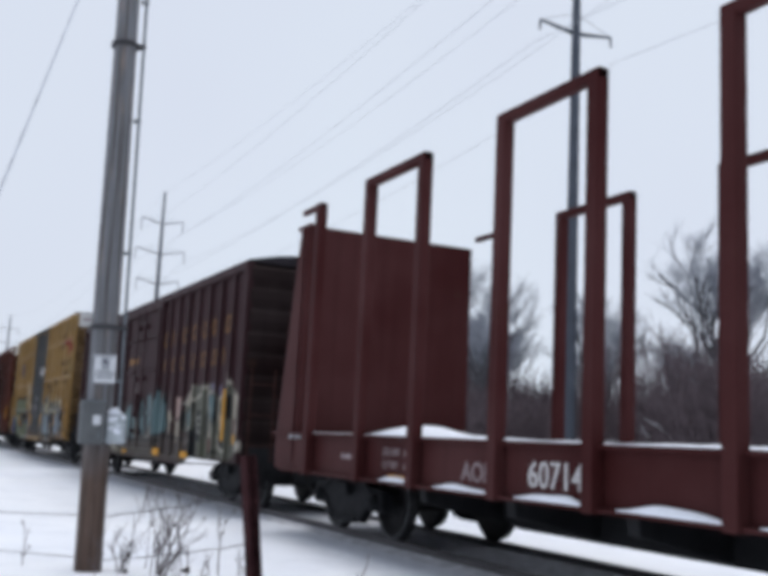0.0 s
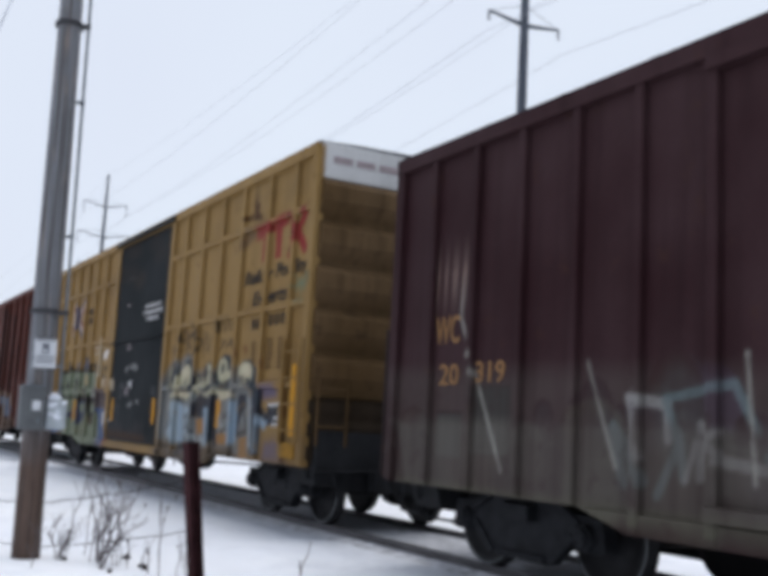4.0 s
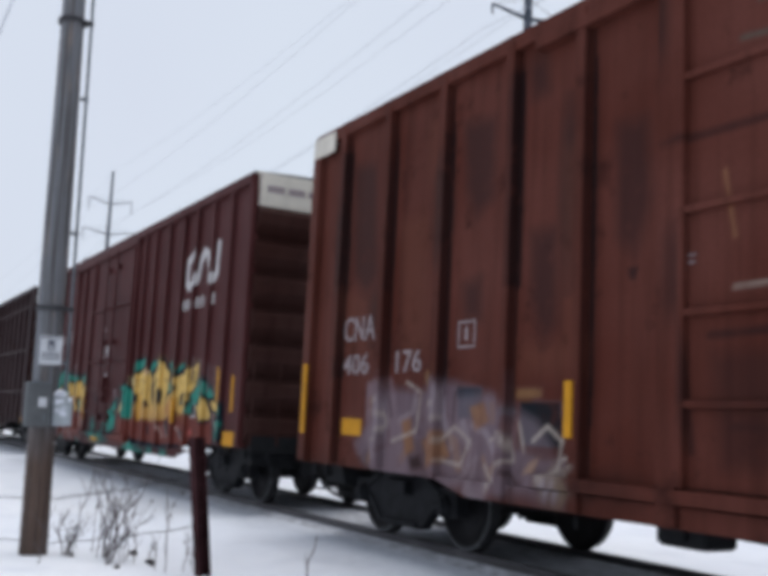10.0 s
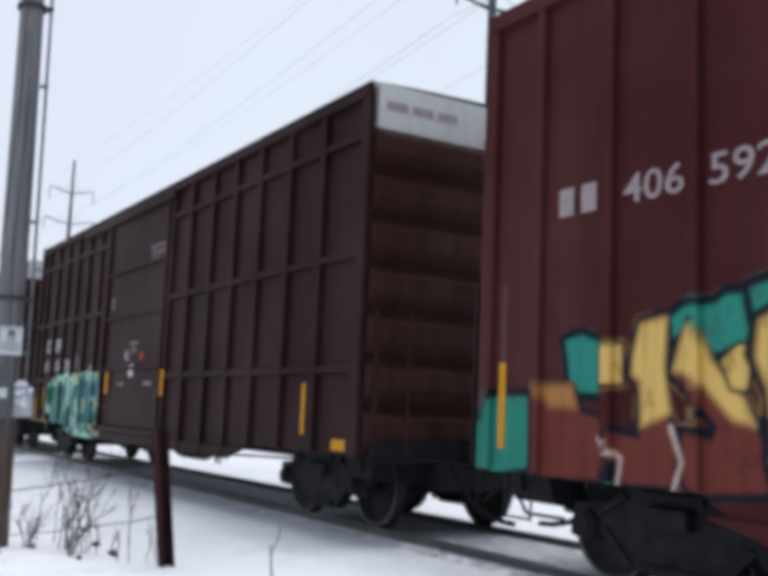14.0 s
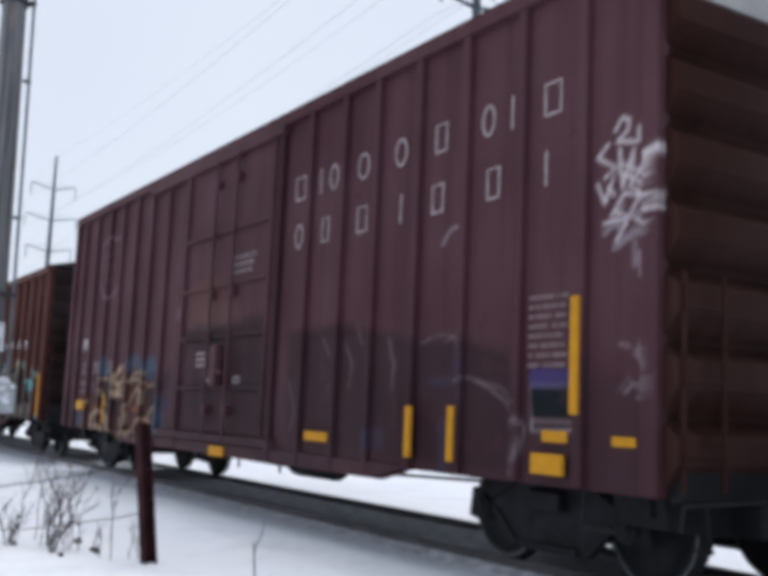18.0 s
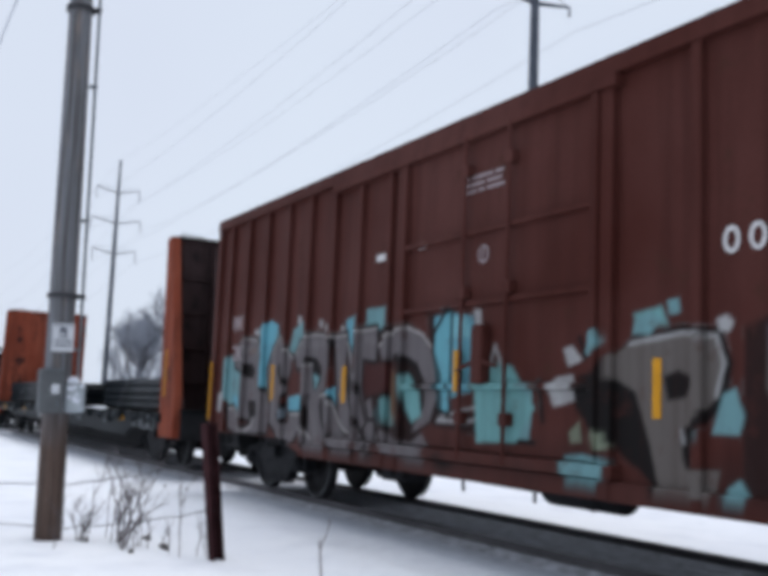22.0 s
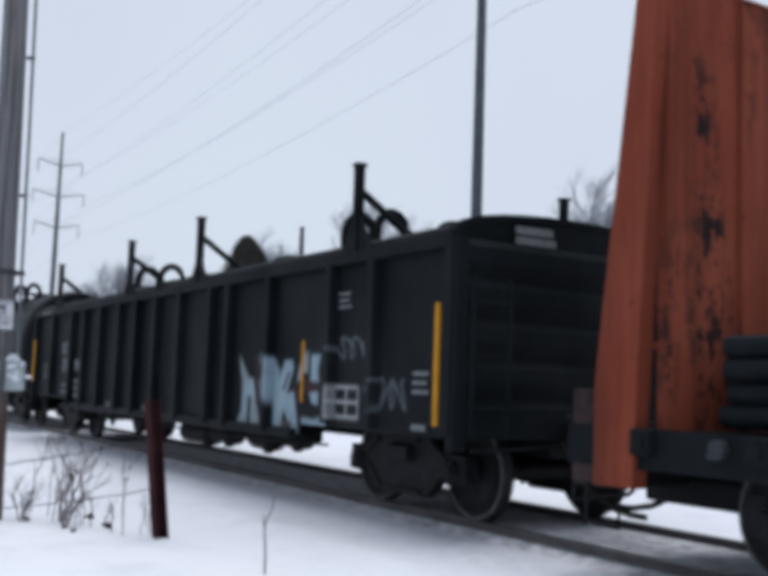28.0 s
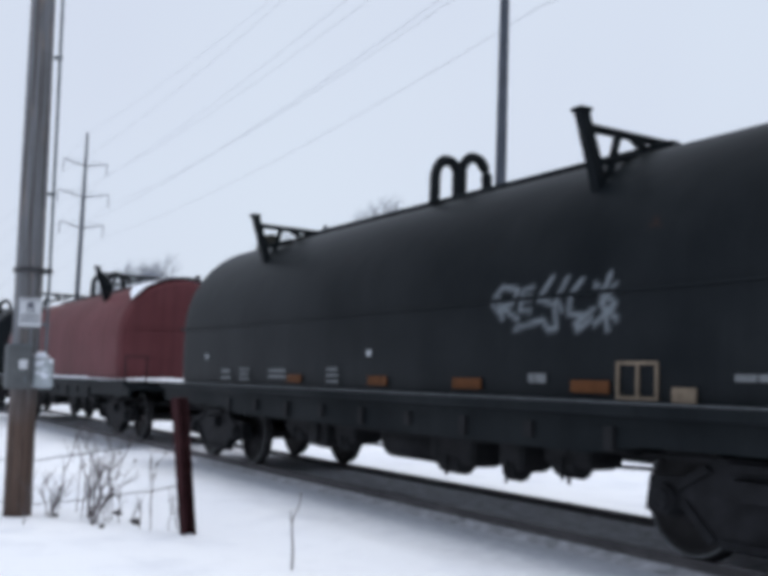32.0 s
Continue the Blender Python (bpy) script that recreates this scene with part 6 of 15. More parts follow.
    shape(c, X, [(-47.32, 1.06), (-46.97, 1.08), (-46.96, 0.86), (-47.27, 0.84)], TANLIGHT)
    shape(c, X, [(-44.43, 1.28), (-44.3, 1.31), (-44.26, 1.22), (-44.34, 1.13), (-44.43, 1.18)], WHITE2)
    shape(c, X, [(-45.76, 1.84), (-45.61, 1.83), (-45.61, 1.74), (-45.76, 1.73)], INK2)
    shape(c, X, [(-45.31, 1.79), (-45.1, 1.78), (-45.12, 1.67), (-45.3, 1.67)], INK2)
    shape(c, X, [(-46.46, 2.44), (-46.0, 2.45), (-45.99, 2.32), (-46.45, 2.27)], INK2, soft=0.06)
    shape(c, X, [(-45.78, 2.38), (-45.08, 2.37), (-45.08, 2.26), (-45.74, 2.24)], SLATEBLUE, soft=0.06, alpha=0.9)
    line(c, X, [(-47.01, 2.4), (-46.82, 2.43), (-46.78, 2.33), (-46.96, 2.3)], 0.045, INK)
    line(c, X, [(-45.81, 2.3), (-45.72, 2.45), (-45.63, 2.29), (-45.57, 2.48), (-45.48, 2.31)], 0.045, INK)
    line(c, X, [(-45.61, 2.56), (-45.55, 2.48)], 0.045, INK)
    line(c, X, [(-45.46, 2.39), (-45.32, 2.49), (-45.29, 2.34), (-45.21, 2.56), (-45.16, 2.4), (-45.08, 2.47)], 0.045, INK)
    line(c, X, [(-44.98, 2.31), (-44.88, 2.41), (-44.8, 2.29), (-44.73, 2.39), (-44.66, 2.28), (-44.59, 2.38), (-44.54, 2.27), (-44.45, 2.37), (-44.41, 2.29), (-44.32, 2.32)], 0.045, INK)
    line(c, X, [(-44.03, 2.23), (-43.97, 2.29), (-43.95, 2.15), (-44.03, 2.13), (-43.93, 2.05)], 0.045, INK)
    line(c, X, [(-44.36, 0.69), (-44.2, 0.74), (-44.12, 0.66)], 0.03, INK, 0.6)
    shape(c, X, [(-44.88, 2.76), (-44.55, 2.75), (-44.28, 2.76), (-44.27, 2.73), (-44.55, 2.71), (-44.83, 2.72)], SNOWY, soft=0.04, alpha=0.6)
    shape(c, X, [(-44.83, 2.63), (-44.5, 2.62), (-44.32, 2.63), (-44.32, 2.59), (-44.83, 2.59)], SNOWY, soft=0.04, alpha=0.6)
    shape(c, X, [(-43.93, 2.48), (-43.84, 2.6), (-43.84, 2.43)], PALELILAC, soft=0.04)


def piece_blue_word(c, X):
    """Blue and green fat letters with pale green rims over the rear truck."""
    shape(c, X, [(-102.78, 0.75), (-102.80, 0.97), (-102.72, 1.26), (-102.64, 1.37), (-102.52, 1.29), (-102.52, 1.02), (-102.44, 1.03), (-102.45, 1.18), (-102.37, 1.20), (-102.26, 1.09), (-102.22, 0.86), (-101.92, 0.87), (-101.70, 0.92), (-101.55, 0.77), (-102.06, 0.74)], TANB)
    shape(c, X, [(-103.00, 1.01), (-103.02, 1.20), (-102.88, 1.25), (-102.86, 1.02)], TANB, alpha=0.7)
    shape(c, X, [(-101.58, 0.72), (-101.58, 0.84), (-101.49, 0.85), (-101.43, 0.97), (-101.32, 0.90), (-101.20, 0.79), (-101.15, 0.74)], PALEGREEN)
    shape(c, X, [(-101.80, 0.74), (-101.73, 0.83), (-101.62, 0.78), (-101.58, 0.72)], SANDOR)
    shape(c, X, [(-98.07, 1.71), (-98.1, 1.92), (-98.01, 1.99), (-97.87, 1.91), (-97.91, 1.71)], SANDOR, 0.03, PALEGREEN)
    shape(c, X, [(-100.82, 1.65), (-100.80, 1.79), (-100.65, 1.86), (-100.48, 1.79), (-100.47, 1.73), (-100.61, 1.65)], TANB, 0.02, PALEGREEN)
    shape(c, X, [(-101.47, 1.42), (-101.23, 1.66), (-100.56, 1.77), (-100.12, 1.87), (-99.5, 1.98), (-99.43, 1.81), (-99.18, 1.89), (-98.71, 1.72), (-98.61, 1.83), (-98.35, 1.91), (-98.05, 1.85), (-97.87, 1.81), (-97.56, 1.88), (-97.24, 1.79), (-97.12, 1.57), (-97.11, 1.19), (-97.26, 0.97), (-97.46, 0.85), (-97.11, 0.82), (-97.22, 0.6), (-97.83, 0.56), (-100.71, 0.66), (-100.89, 0.87), (-101.26, 1.13)], PALEGREEN, soft=0.03)
    shape(c, X, [(-101.43, 1.36), (-101.36, 1.53), (-101.14, 1.65), (-100.82, 1.70), (-100.75, 1.65), (-101.19, 1.49), (-101.11, 1.22), (-100.94, 0.99), (-100.79, 0.74), (-100.89, 0.73), (-101.10, 1.00), (-101.26, 1.00), (-101.34, 1.17)], PALEGREEN)
    shape(c, X, [(-100.09, 1.68), (-100.07, 1.88), (-99.94, 1.93), (-99.80, 1.84), (-99.80, 1.75), (-99.99, 1.64)], PALEGREEN)
    shape(c, X, [(-100.20, 1.71), (-100.14, 1.78), (-100.06, 1.75), (-100.09, 1.69)], TANB, soft=0.03)
    shape(c, X, [(-99.47, 1.77), (-99.44, 1.83), (-99.32, 1.81), (-99.34, 1.73), (-99.44, 1.71)], SANDOR, soft=0.03)
    shape(c, X, [(-99.22, 1.74), (-99.16, 1.78), (-99.09, 1.72), (-99.19, 1.69)], SANDOR, soft=0.03)
    shape(c, X, [(-98.90, 1.74), (-98.89, 1.83), (-98.79, 1.93), (-98.58, 1.94), (-98.51, 1.86), (-98.69, 1.78), (-98.75, 1.68), (-98.86, 1.69)], SANDOR, soft=0.03)
    shape(c, X, [(-101.34, 1.50), (-101.20, 1.60), (-100.83, 1.66), (-100.62, 1.62), (-100.62, 1.73), (-100.36, 1.75), (-100.11, 1.64), (-100.04, 1.59), (-100.02, 1.40), (-100.02, 1.11), (-100.08, 0.93), (-100.16, 0.79), (-100.34, 0.60), (-100.68, 0.59), (-100.86, 0.77), (-101.00, 0.98), (-101.11, 1.14), (-101.21, 1.30)], BLUEG)
    shape(c, X, [(-101.34, 1.50), (-101.20, 1.60), (-100.82, 1.66), (-100.73, 1.55), (-100.74, 1.39), (-100.99, 1.26), (-101.18, 1.27)], GREENG, soft=0.08)
    shape(c, X, [(-100.54, 1.74), (-100.30, 1.74), (-100.30, 1.40), (-100.39, 1.21), (-100.42, 0.85), (-100.49, 0.84)], GREENG, soft=0.06)
    shape(c, X, [(-100.32, 1.40), (-100.05, 1.26), (-100.06, 1.04), (-100.25, 0.91), (-100.42, 0.90)], GREENG, soft=0.08)
    shape(c, X, [(-100.32, 1.62), (-100.05, 1.59), (-100.04, 1.40), (-100.32, 1.42)], DUSKBLUE, soft=0.07, alpha=0.6)
    shape(c, X, [(-100.75, 1.65), (-100.61, 1.63), (-100.49, 1.47), (-100.44, 1.20), (-100.45, 0.92), (-100.49, 0.82), (-100.58, 0.89), (-100.65, 1.04), (-100.71, 1.27), (-100.74, 1.47)], PALEGREEN)
    shape(c, X, [(-100.70, 1.60), (-100.60, 1.59), (-100.57, 1.39), (-100.52, 1.20), (-100.50, 1.01), (-100.53, 0.96), (-100.61, 1.08), (-100.67, 1.27), (-100.70, 1.43)], UMBER)
    shape(c, X, [(-100.00, 1.11), (-100.02, 1.59), (-99.79, 1.75), (-99.54, 1.87), (-99.51, 1.79), (-99.51, 1.41), (-99.71, 1.38), (-99.86, 1.27), (-99.68, 1.30), (-99.49, 1.23), (-99.36, 1.18), (-99.29, 1.08), (-99.27, 0.92), (-99.30, 0.75), (-99.37, 0.59), (-99.93, 0.60), (-100.02, 0.68), (-100.14, 0.79), (-100.07, 0.93)], BLUEG)
    shape(c, X, [(-100.01, 1.58), (-99.76, 1.60), (-99.55, 1.50), (-99.55, 1.42), (-99.73, 1.41), (-99.99, 1.40)], DUSKBLUE, soft=0.08, alpha=0.6)
    shape(c, X, [(-99.99, 1.08), (-99.83, 1.15), (-99.74, 0.99), (-99.54, 0.86), (-99.57, 0.80), (-99.83, 0.80), (-100.02, 0.85), (-100.06, 0.93)], GREENG, soft=0.05)
    shape(c, X, [(-99.95, 0.69), (-99.67, 0.77), (-99.35, 0.75), (-99.38, 0.60), (-99.93, 0.61)], GREENG, soft=0.12, alpha=0.35)
    shape(c, X, [(-99.84, 1.16), (-99.70, 1.18), (-99.58, 1.12), (-99.54, 1.03), (-99.54, 0.86), (-99.66, 0.89), (-99.77, 0.98)], PALEGREEN)
    shape(c, X, [(-99.79, 1.09), (-99.69, 1.08), (-99.62, 1.03), (-99.60, 0.92), (-99.68, 0.94), (-99.75, 1.00)], SANDOR)
    shape(c, X, [(-99.79, 1.08), (-99.73, 1.07), (-99.68, 1.00), (-99.62, 0.97), (-99.60, 0.91), (-99.69, 0.94)], UMBER, soft=0.03, alpha=0.8)
    line(c, X, [(-100.03, 1.60), (-100.02, 1.40), (-100.02, 1.15), (-100.06, 0.93), (-100.15, 0.79)], 0.03, PALEGREEN)
    line(c, X, [(-100.02, 1.09), (-99.92, 1.15), (-99.77, 1.17)], 0.025, PALEGREEN)
    shape(c, X, [(-99.36, 1.17), (-99.37, 1.35), (-99.30, 1.53), (-99.18, 1.62), (-99.04, 1.67), (-98.86, 1.63), (-98.74, 1.57), (-98.68, 1.47), (-98.63, 1.43), (-98.63, 0.82), (-98.90, 0.87), (-99.04, 0.92), (-99.22, 0.97), (-99.26, 1.07)], BLUEG)
    shape(c, X, [(-98.91, 1.45), (-98.68, 1.50), (-98.57, 1.43), (-98.61, 1.31), (-98.81, 1.29)], GREENG, soft=0.10)
    shape(c, X, [(-99.26, 0.98), (-99.04, 0.91), (-98.66, 0.79), (-98.62, 0.71), (-98.63, 0.63), (-99.37, 0.59), (-99.29, 0.75)], BLUEG)
    shape(c, X, [(-99.15, 1.07), (-99.13, 1.19), (-99.07, 1.31), (-99.01, 1.36), (-98.93, 1.36), (-98.89, 1.28), (-98.87, 1.17), (-98.88, 1.06), (-98.91, 1.01), (-99.00, 1.04)], PALEGREEN)
    shape(c, X, [(-99.13, 1.09), (-99.09, 1.22), (-99.04, 1.30), (-98.99, 1.30), (-98.98, 1.20), (-98.98, 1.06)], SANDOR)
    shape(c, X, [(-99.10, 1.09), (-99.07, 1.19), (-98.98, 1.21), (-98.98, 1.06)], UMBER, soft=0.03)
    line(c, X, [(-99.21, 0.96), (-98.94, 0.89), (-98.66, 0.81), (-98.61, 0.79), (-98.60, 0.73)], 0.05, PALEGREEN)
    shape(c, X, [(-99.20, 0.95), (-99.09, 0.94), (-99.03, 0.92), (-99.04, 0.81), (-99.07, 0.72), (-99.12, 0.70), (-99.17, 0.81)], PALEGREEN)
    shape(c, X, [(-99.15, 0.91), (-99.11, 0.90), (-99.10, 0.80), (-99.14, 0.81)], UMBER)
    line(c, X, [(-99.35, 1.19), (-99.29, 1.11), (-99.26, 0.99), (-99.27, 0.82), (-99.31, 0.68), (-99.36, 0.60)], 0.025, PALEGREEN)
    shape(c, X, [(-100.14, 0.79), (-100.02, 0.68), (-99.94, 0.60), (-100.34, 0.60), (-100.25, 0.68)], PALEGREEN)
    shape(c, X, [(-100.26, 0.61), (-100.19, 0.69), (-100.13, 0.68), (-100.09, 0.62)], SANDOR, soft=0.03)
    shape(c, X, [(-98.65, 1.57), (-98.55, 1.79), (-98.35, 1.87), (-98.1, 1.82), (-97.93, 1.64), (-97.88, 1.43), (-97.94, 1.22), (-97.89, 1.12), (-97.76, 1.03), (-97.89, 0.82), (-98.02, 0.63), (-98.31, 0.64), (-98.46, 0.73), (-98.57, 0.97)], BLUEG)
    shape(c, X, [(-98.71, 1.72), (-98.53, 1.83), (-98.45, 1.71), (-98.59, 1.42), (-98.38, 1.31), (-98.53, 1.16), (-98.76, 1.49)], GREENG, soft=0.08)
    shape(c, X, [(-98.42, 1.04), (-97.99, 1.12), (-97.76, 1.04), (-97.8, 0.97), (-98.22, 0.93)], GREENG, soft=0.06)
    shape(c, X, [(-98.48, 1.38), (-98.31, 1.35), (-98.23, 1.21), (-98.34, 1.03), (-98.4, 1.06)], PALEGREEN)
    shape(c, X, [(-98.42, 1.33), (-98.33, 1.31), (-98.29, 1.2), (-98.36, 1.1)], SANDOR)
    shape(c, X, [(-98.42, 0.84), (-98.31, 0.87), (-98.28, 0.64), (-98.42, 0.66)], PALEGREEN)
    shape(c, X, [(-98.4, 0.81), (-98.33, 0.82), (-98.32, 0.67), (-98.38, 0.68)], SANDOR)
    shape(c, X, [(-97.86, 1.64), (-97.82, 1.77), (-97.56, 1.83), (-97.31, 1.76), (-97.19, 1.57), (-97.17, 1.31), (-97.26, 1.09), (-97.42, 0.95), (-97.58, 0.91), (-97.75, 0.89), (-97.8, 1.09), (-97.77, 1.36)], BLUEG)
    shape(c, X, [(-97.75, 0.89), (-97.5, 1.01), (-97.34, 0.96), (-97.38, 0.83), (-97.34, 0.65), (-97.88, 0.67)], GREENG, soft=0.06)
    shape(c, X, [(-97.27, 1.15), (-97.17, 1.31), (-97.26, 1.06), (-97.42, 0.95), (-97.46, 1.0)], GREENG, soft=0.06)
    shape(c, X, [(-97.64, 1.4), (-97.49, 1.37), (-97.41, 1.24), (-97.48, 1.08), (-97.54, 1.04)], PALEGREEN)
    shape(c, X, [(-97.58, 1.35), (-97.49, 1.32), (-97.45, 1.23), (-97.53, 1.12)], SANDOR)
    line(c, X, [(-98.0, 1.64), (-97.86, 1.46), (-97.89, 1.15)], 0.05, PALEGREEN)
    line(c, X, [(-97.73, 1.7), (-97.27, 1.66)], 0.05, PALEGREEN, 0.5)
    shape(c, X, [(-97.44, 0.87), (-97.3, 0.88), (-97.18, 0.66), (-97.3, 0.62)], SANDOR, 0.03, PALEGREEN)
    shape(c, X, [(-97.15, 0.67), (-97.0, 0.75), (-96.8, 0.72), (-96.8, 0.64), (-97.11, 0.63)], PALEGREEN)
    shape(c, X, [(-96.93, 0.72), (-96.8, 0.75), (-96.8, 0.64), (-96.93, 0.63)], SANDOR)
    shape(c, X, [(-97.16, 1.41), (-97.12, 1.44), (-97.07, 1.42), (-97.1, 1.35), (-97.15, 1.36)], PALEGREEN)


def piece_brown_rear(c, X):
    """Brown letters with tan edges and blue clouds at the rear of the purple-brown car."""
    shape(c, X, [(-118.33, 1.7), (-118.17, 2.08), (-117.84, 1.92), (-117.76, 1.69)], HAZEB, soft=0.14, alpha=0.7)
    shape(c, X, [(-116.78, 1.88), (-116.54, 2.07), (-116.19, 2.0), (-116.18, 1.85), (-116.72, 1.79)], HAZEB, soft=0.14, alpha=0.7)
    shape(c, X, [(-115.96, 1.84), (-115.81, 1.98), (-115.56, 2.0), (-115.42, 1.99), (-115.23, 1.81), (-115.26, 1.6), (-115.81, 1.61)], HAZEB, soft=0.14, alpha=0.7)
    shape(c, X, [(-115.23, 1.23), (-115.06, 1.37), (-114.98, 1.11), (-114.74, 0.93), (-114.82, 0.8), (-115.02, 0.71), (-115.32, 0.95)], HAZEB, soft=0.14, alpha=0.7)
    shape(c, X, [(-119.71, 0.78), (-119.41, 1.0), (-119.2, 0.91), (-119.3, 0.8)], HAZEB, soft=0.14, alpha=0.7)
    shape(c, X, [(-115.81, 1.72), (-115.42, 1.78), (-115.28, 1.6), (-115.76, 1.59)], DKBLUE, soft=0.05, alpha=0.8)
    shape(c, X, [(-119.6, 0.74), (-119.33, 1.26), (-118.94, 1.32), (-118.16, 1.7), (-117.53, 1.78), (-117.32, 1.9), (-116.78, 1.88), (-116.59, 1.75), (-115.96, 1.84), (-115.81, 1.65), (-115.23, 1.57), (-115.15, 1.3), (-115.28, 1.02), (-115.24, 0.89), (-115.33, 0.65), (-118.62, 0.6)], BROWN, soft=0.05, alpha=0.95)
    shape(c, X, [(-117.76, 1.78), (-117.46, 1.77), (-117.42, 0.65), (-118.13, 1.19), (-118.14, 1.42)], BROWNDK, soft=0.06)
    shape(c, X, [(-117.44, 1.29), (-116.9, 1.3), (-116.95, 1.01), (-117.28, 0.83)], BROWNDK, soft=0.05)
    shape(c, X, [(-115.7, 1.54), (-115.23, 1.53), (-115.23, 1.26), (-115.75, 1.14)], BROWNDK, soft=0.05)
    line(c, X, [(-117.48, 1.47), (-117.46, 1.69), (-117.25, 1.85), (-117.04, 1.89), (-116.81, 1.84), (-116.68, 1.71)], 0.043, TANEDGE, 0.9)
    line(c, X, [(-117.48, 1.47), (-117.37, 1.34), (-116.9, 1.38), (-116.83, 1.47), (-117.38, 1.53)], 0.036, TANEDGE, 0.9)
    line(c, X, [(-117.28, 1.66), (-117.11, 1.76), (-116.94, 1.65), (-117.1, 1.57), (-117.38, 1.55)], 0.05, TANEDGE, 0.9)
    line(c, X, [(-116.62, 1.63), (-116.35, 1.74), (-115.91, 1.78), (-115.83, 1.74), (-115.96, 1.65), (-116.41, 1.64), (-116.62, 1.59)], 0.036, TANEDGE, 0.9)
    line(c, X, [(-116.7, 1.15), (-116.46, 1.35), (-116.18, 1.5), (-116.02, 1.58), (-115.81, 1.58)], 0.036, TANEDGE, 0.9)
    line(c, X, [(-116.21, 1.5), (-115.96, 1.47), (-115.93, 1.28), (-115.99, 1.22)], 0.05, TANEDGE, 0.9)
    line(c, X, [(-115.86, 1.47), (-115.86, 1.25), (-115.96, 1.13)], 0.022, TANEDGE, 0.9)
    line(c, X, [(-115.75, 1.52), (-115.51, 1.54), (-115.28, 1.55)], 0.022, TANEDGE, 0.9)
    line(c, X, [(-115.23, 1.43), (-115.28, 1.26), (-115.56, 1.11), (-115.6, 1.04)], 0.036, TANEDGE, 0.9)
    line(c, X, [(-118.81, 0.78), (-118.78, 0.98), (-118.56, 1.08), (-118.13, 1.1), (-117.8, 0.97), (-117.49, 0.69)], 0.043, TANEDGE, 0.9)
    line(c, X, [(-118.37, 0.9), (-118.2, 0.77), (-117.95, 0.7)], 0.036, TANEDGE, 0.9)
    line(c, X, [(-118.13, 1.05), (-117.88, 0.88), (-117.72, 0.67)], 0.036, TANEDGE, 0.9)
    line(c, X, [(-117.02, 0.93), (-116.88, 0.77), (-116.39, 0.77), (-116.23, 0.93), (-116.12, 0.98), (-115.75, 1.0), (-115.56, 0.99), (-115.46, 0.91), (-115.32, 0.75), (-115.37, 0.66), (-115.46, 0.64)], 0.043, TANEDGE, 0.9)
    line(c, X, [(-116.23, 0.8), (-115.9, 0.79), (-115.7, 0.68), (-115.56, 0.63)], 0.036, TANEDGE, 0.9)
    line(c, X, [(-116.39, 0.77), (-116.28, 0.67), (-116.01, 0.62)], 0.029, TANEDGE, 0.9)
    line(c, X, [(-118.23, 1.47), (-118.06, 1.28), (-117.81, 1.2)], 0.022, TANEDGE, 0.9)
    line(c, X, [(-116.83, 1.3), (-116.64, 1.11), (-116.63, 0.91), (-116.76, 0.82)], 0.022, TANEDGE, 0.9)
    line(c, X, [(-117.08, 0.97), (-116.95, 1.01), (-116.88, 0.9)], 0.022, TANEDGE, 0.9)
    shape(c, X, [(-116.04, 0.95), (-115.6, 0.97), (-115.42, 0.81), (-115.51, 0.67), (-115.75, 0.77), (-116.06, 0.8)], MAROON2)
    shape(c, X, [(-117.02, 1.17), (-116.76, 1.19), (-116.76, 1.1), (-117.01, 1.09)], OR2, soft=0.04)
    shape(c, X, [(-116.4, 1.17), (-116.12, 1.22), (-116.06, 1.15), (-116.37, 1.1)], OR2, soft=0.04)
    shape(c, X, [(-117.81, 1.15), (-117.59, 1.2), (-117.55, 1.12), (-117.77, 1.1)], OR2, soft=0.04)
    shape(c, X, [(-116.89, 1.28), (-116.8, 1.3), (-116.73, 1.14), (-116.77, 1.02)], SANDOR, soft=0.03, alpha=0.9)
    shape(c, X, [(-115.19, 1.5), (-114.89, 1.79), (-114.7, 1.75), (-114.7, 1.43), (-115.1, 1.43)], PLUM2, soft=0.12, alpha=0.8)
    shape(c, X, [(-115.19, 1.36), (-114.7, 1.43), (-114.71, 1.12), (-115.1, 1.17)], DKBLUE, soft=0.12, alpha=0.6)
    shape(c, X, [(-118.25, 1.91), (-117.99, 1.97), (-117.94, 1.68), (-118.22, 1.67)], HAZEB, soft=0.12, alpha=0.6)
    shape(c, X, [(-119.77, 1.19), (-119.6, 1.2), (-119.59, 0.81), (-119.72, 0.8)], HAZEB, soft=0.08, alpha=0.85)
    shape(c, X, [(-119.51, 1.03), (-119.18, 1.02), (-119.42, 0.75), (-119.52, 0.8)], HAZEB, soft=0.08, alpha=0.85)
    shape(c, X, [(-118.14, 1.61), (-117.75, 1.64), (-117.47, 1.46), (-117.34, 1.13), (-117.56, 0.85), (-117.89, 1.1), (-118.04, 1.28)], BROWNDK, soft=0.06, alpha=0.8)
    shape(c, X, [(-117.49, 1.6), (-117.43, 1.73), (-117.28, 1.84), (-117.06, 1.86), (-117.06, 1.58), (-117.34, 1.55)], TANEDGE)
    shape(c, X, [(-117.49, 1.46), (-117.34, 1.47), (-117.06, 1.46), (-117.06, 1.36), (-117.38, 1.32)], TANEDGE)
    shape(c, X, [(-117.34, 1.68), (-117.21, 1.77), (-117.06, 1.79), (-117.06, 1.62), (-117.3, 1.61)], BROWN)
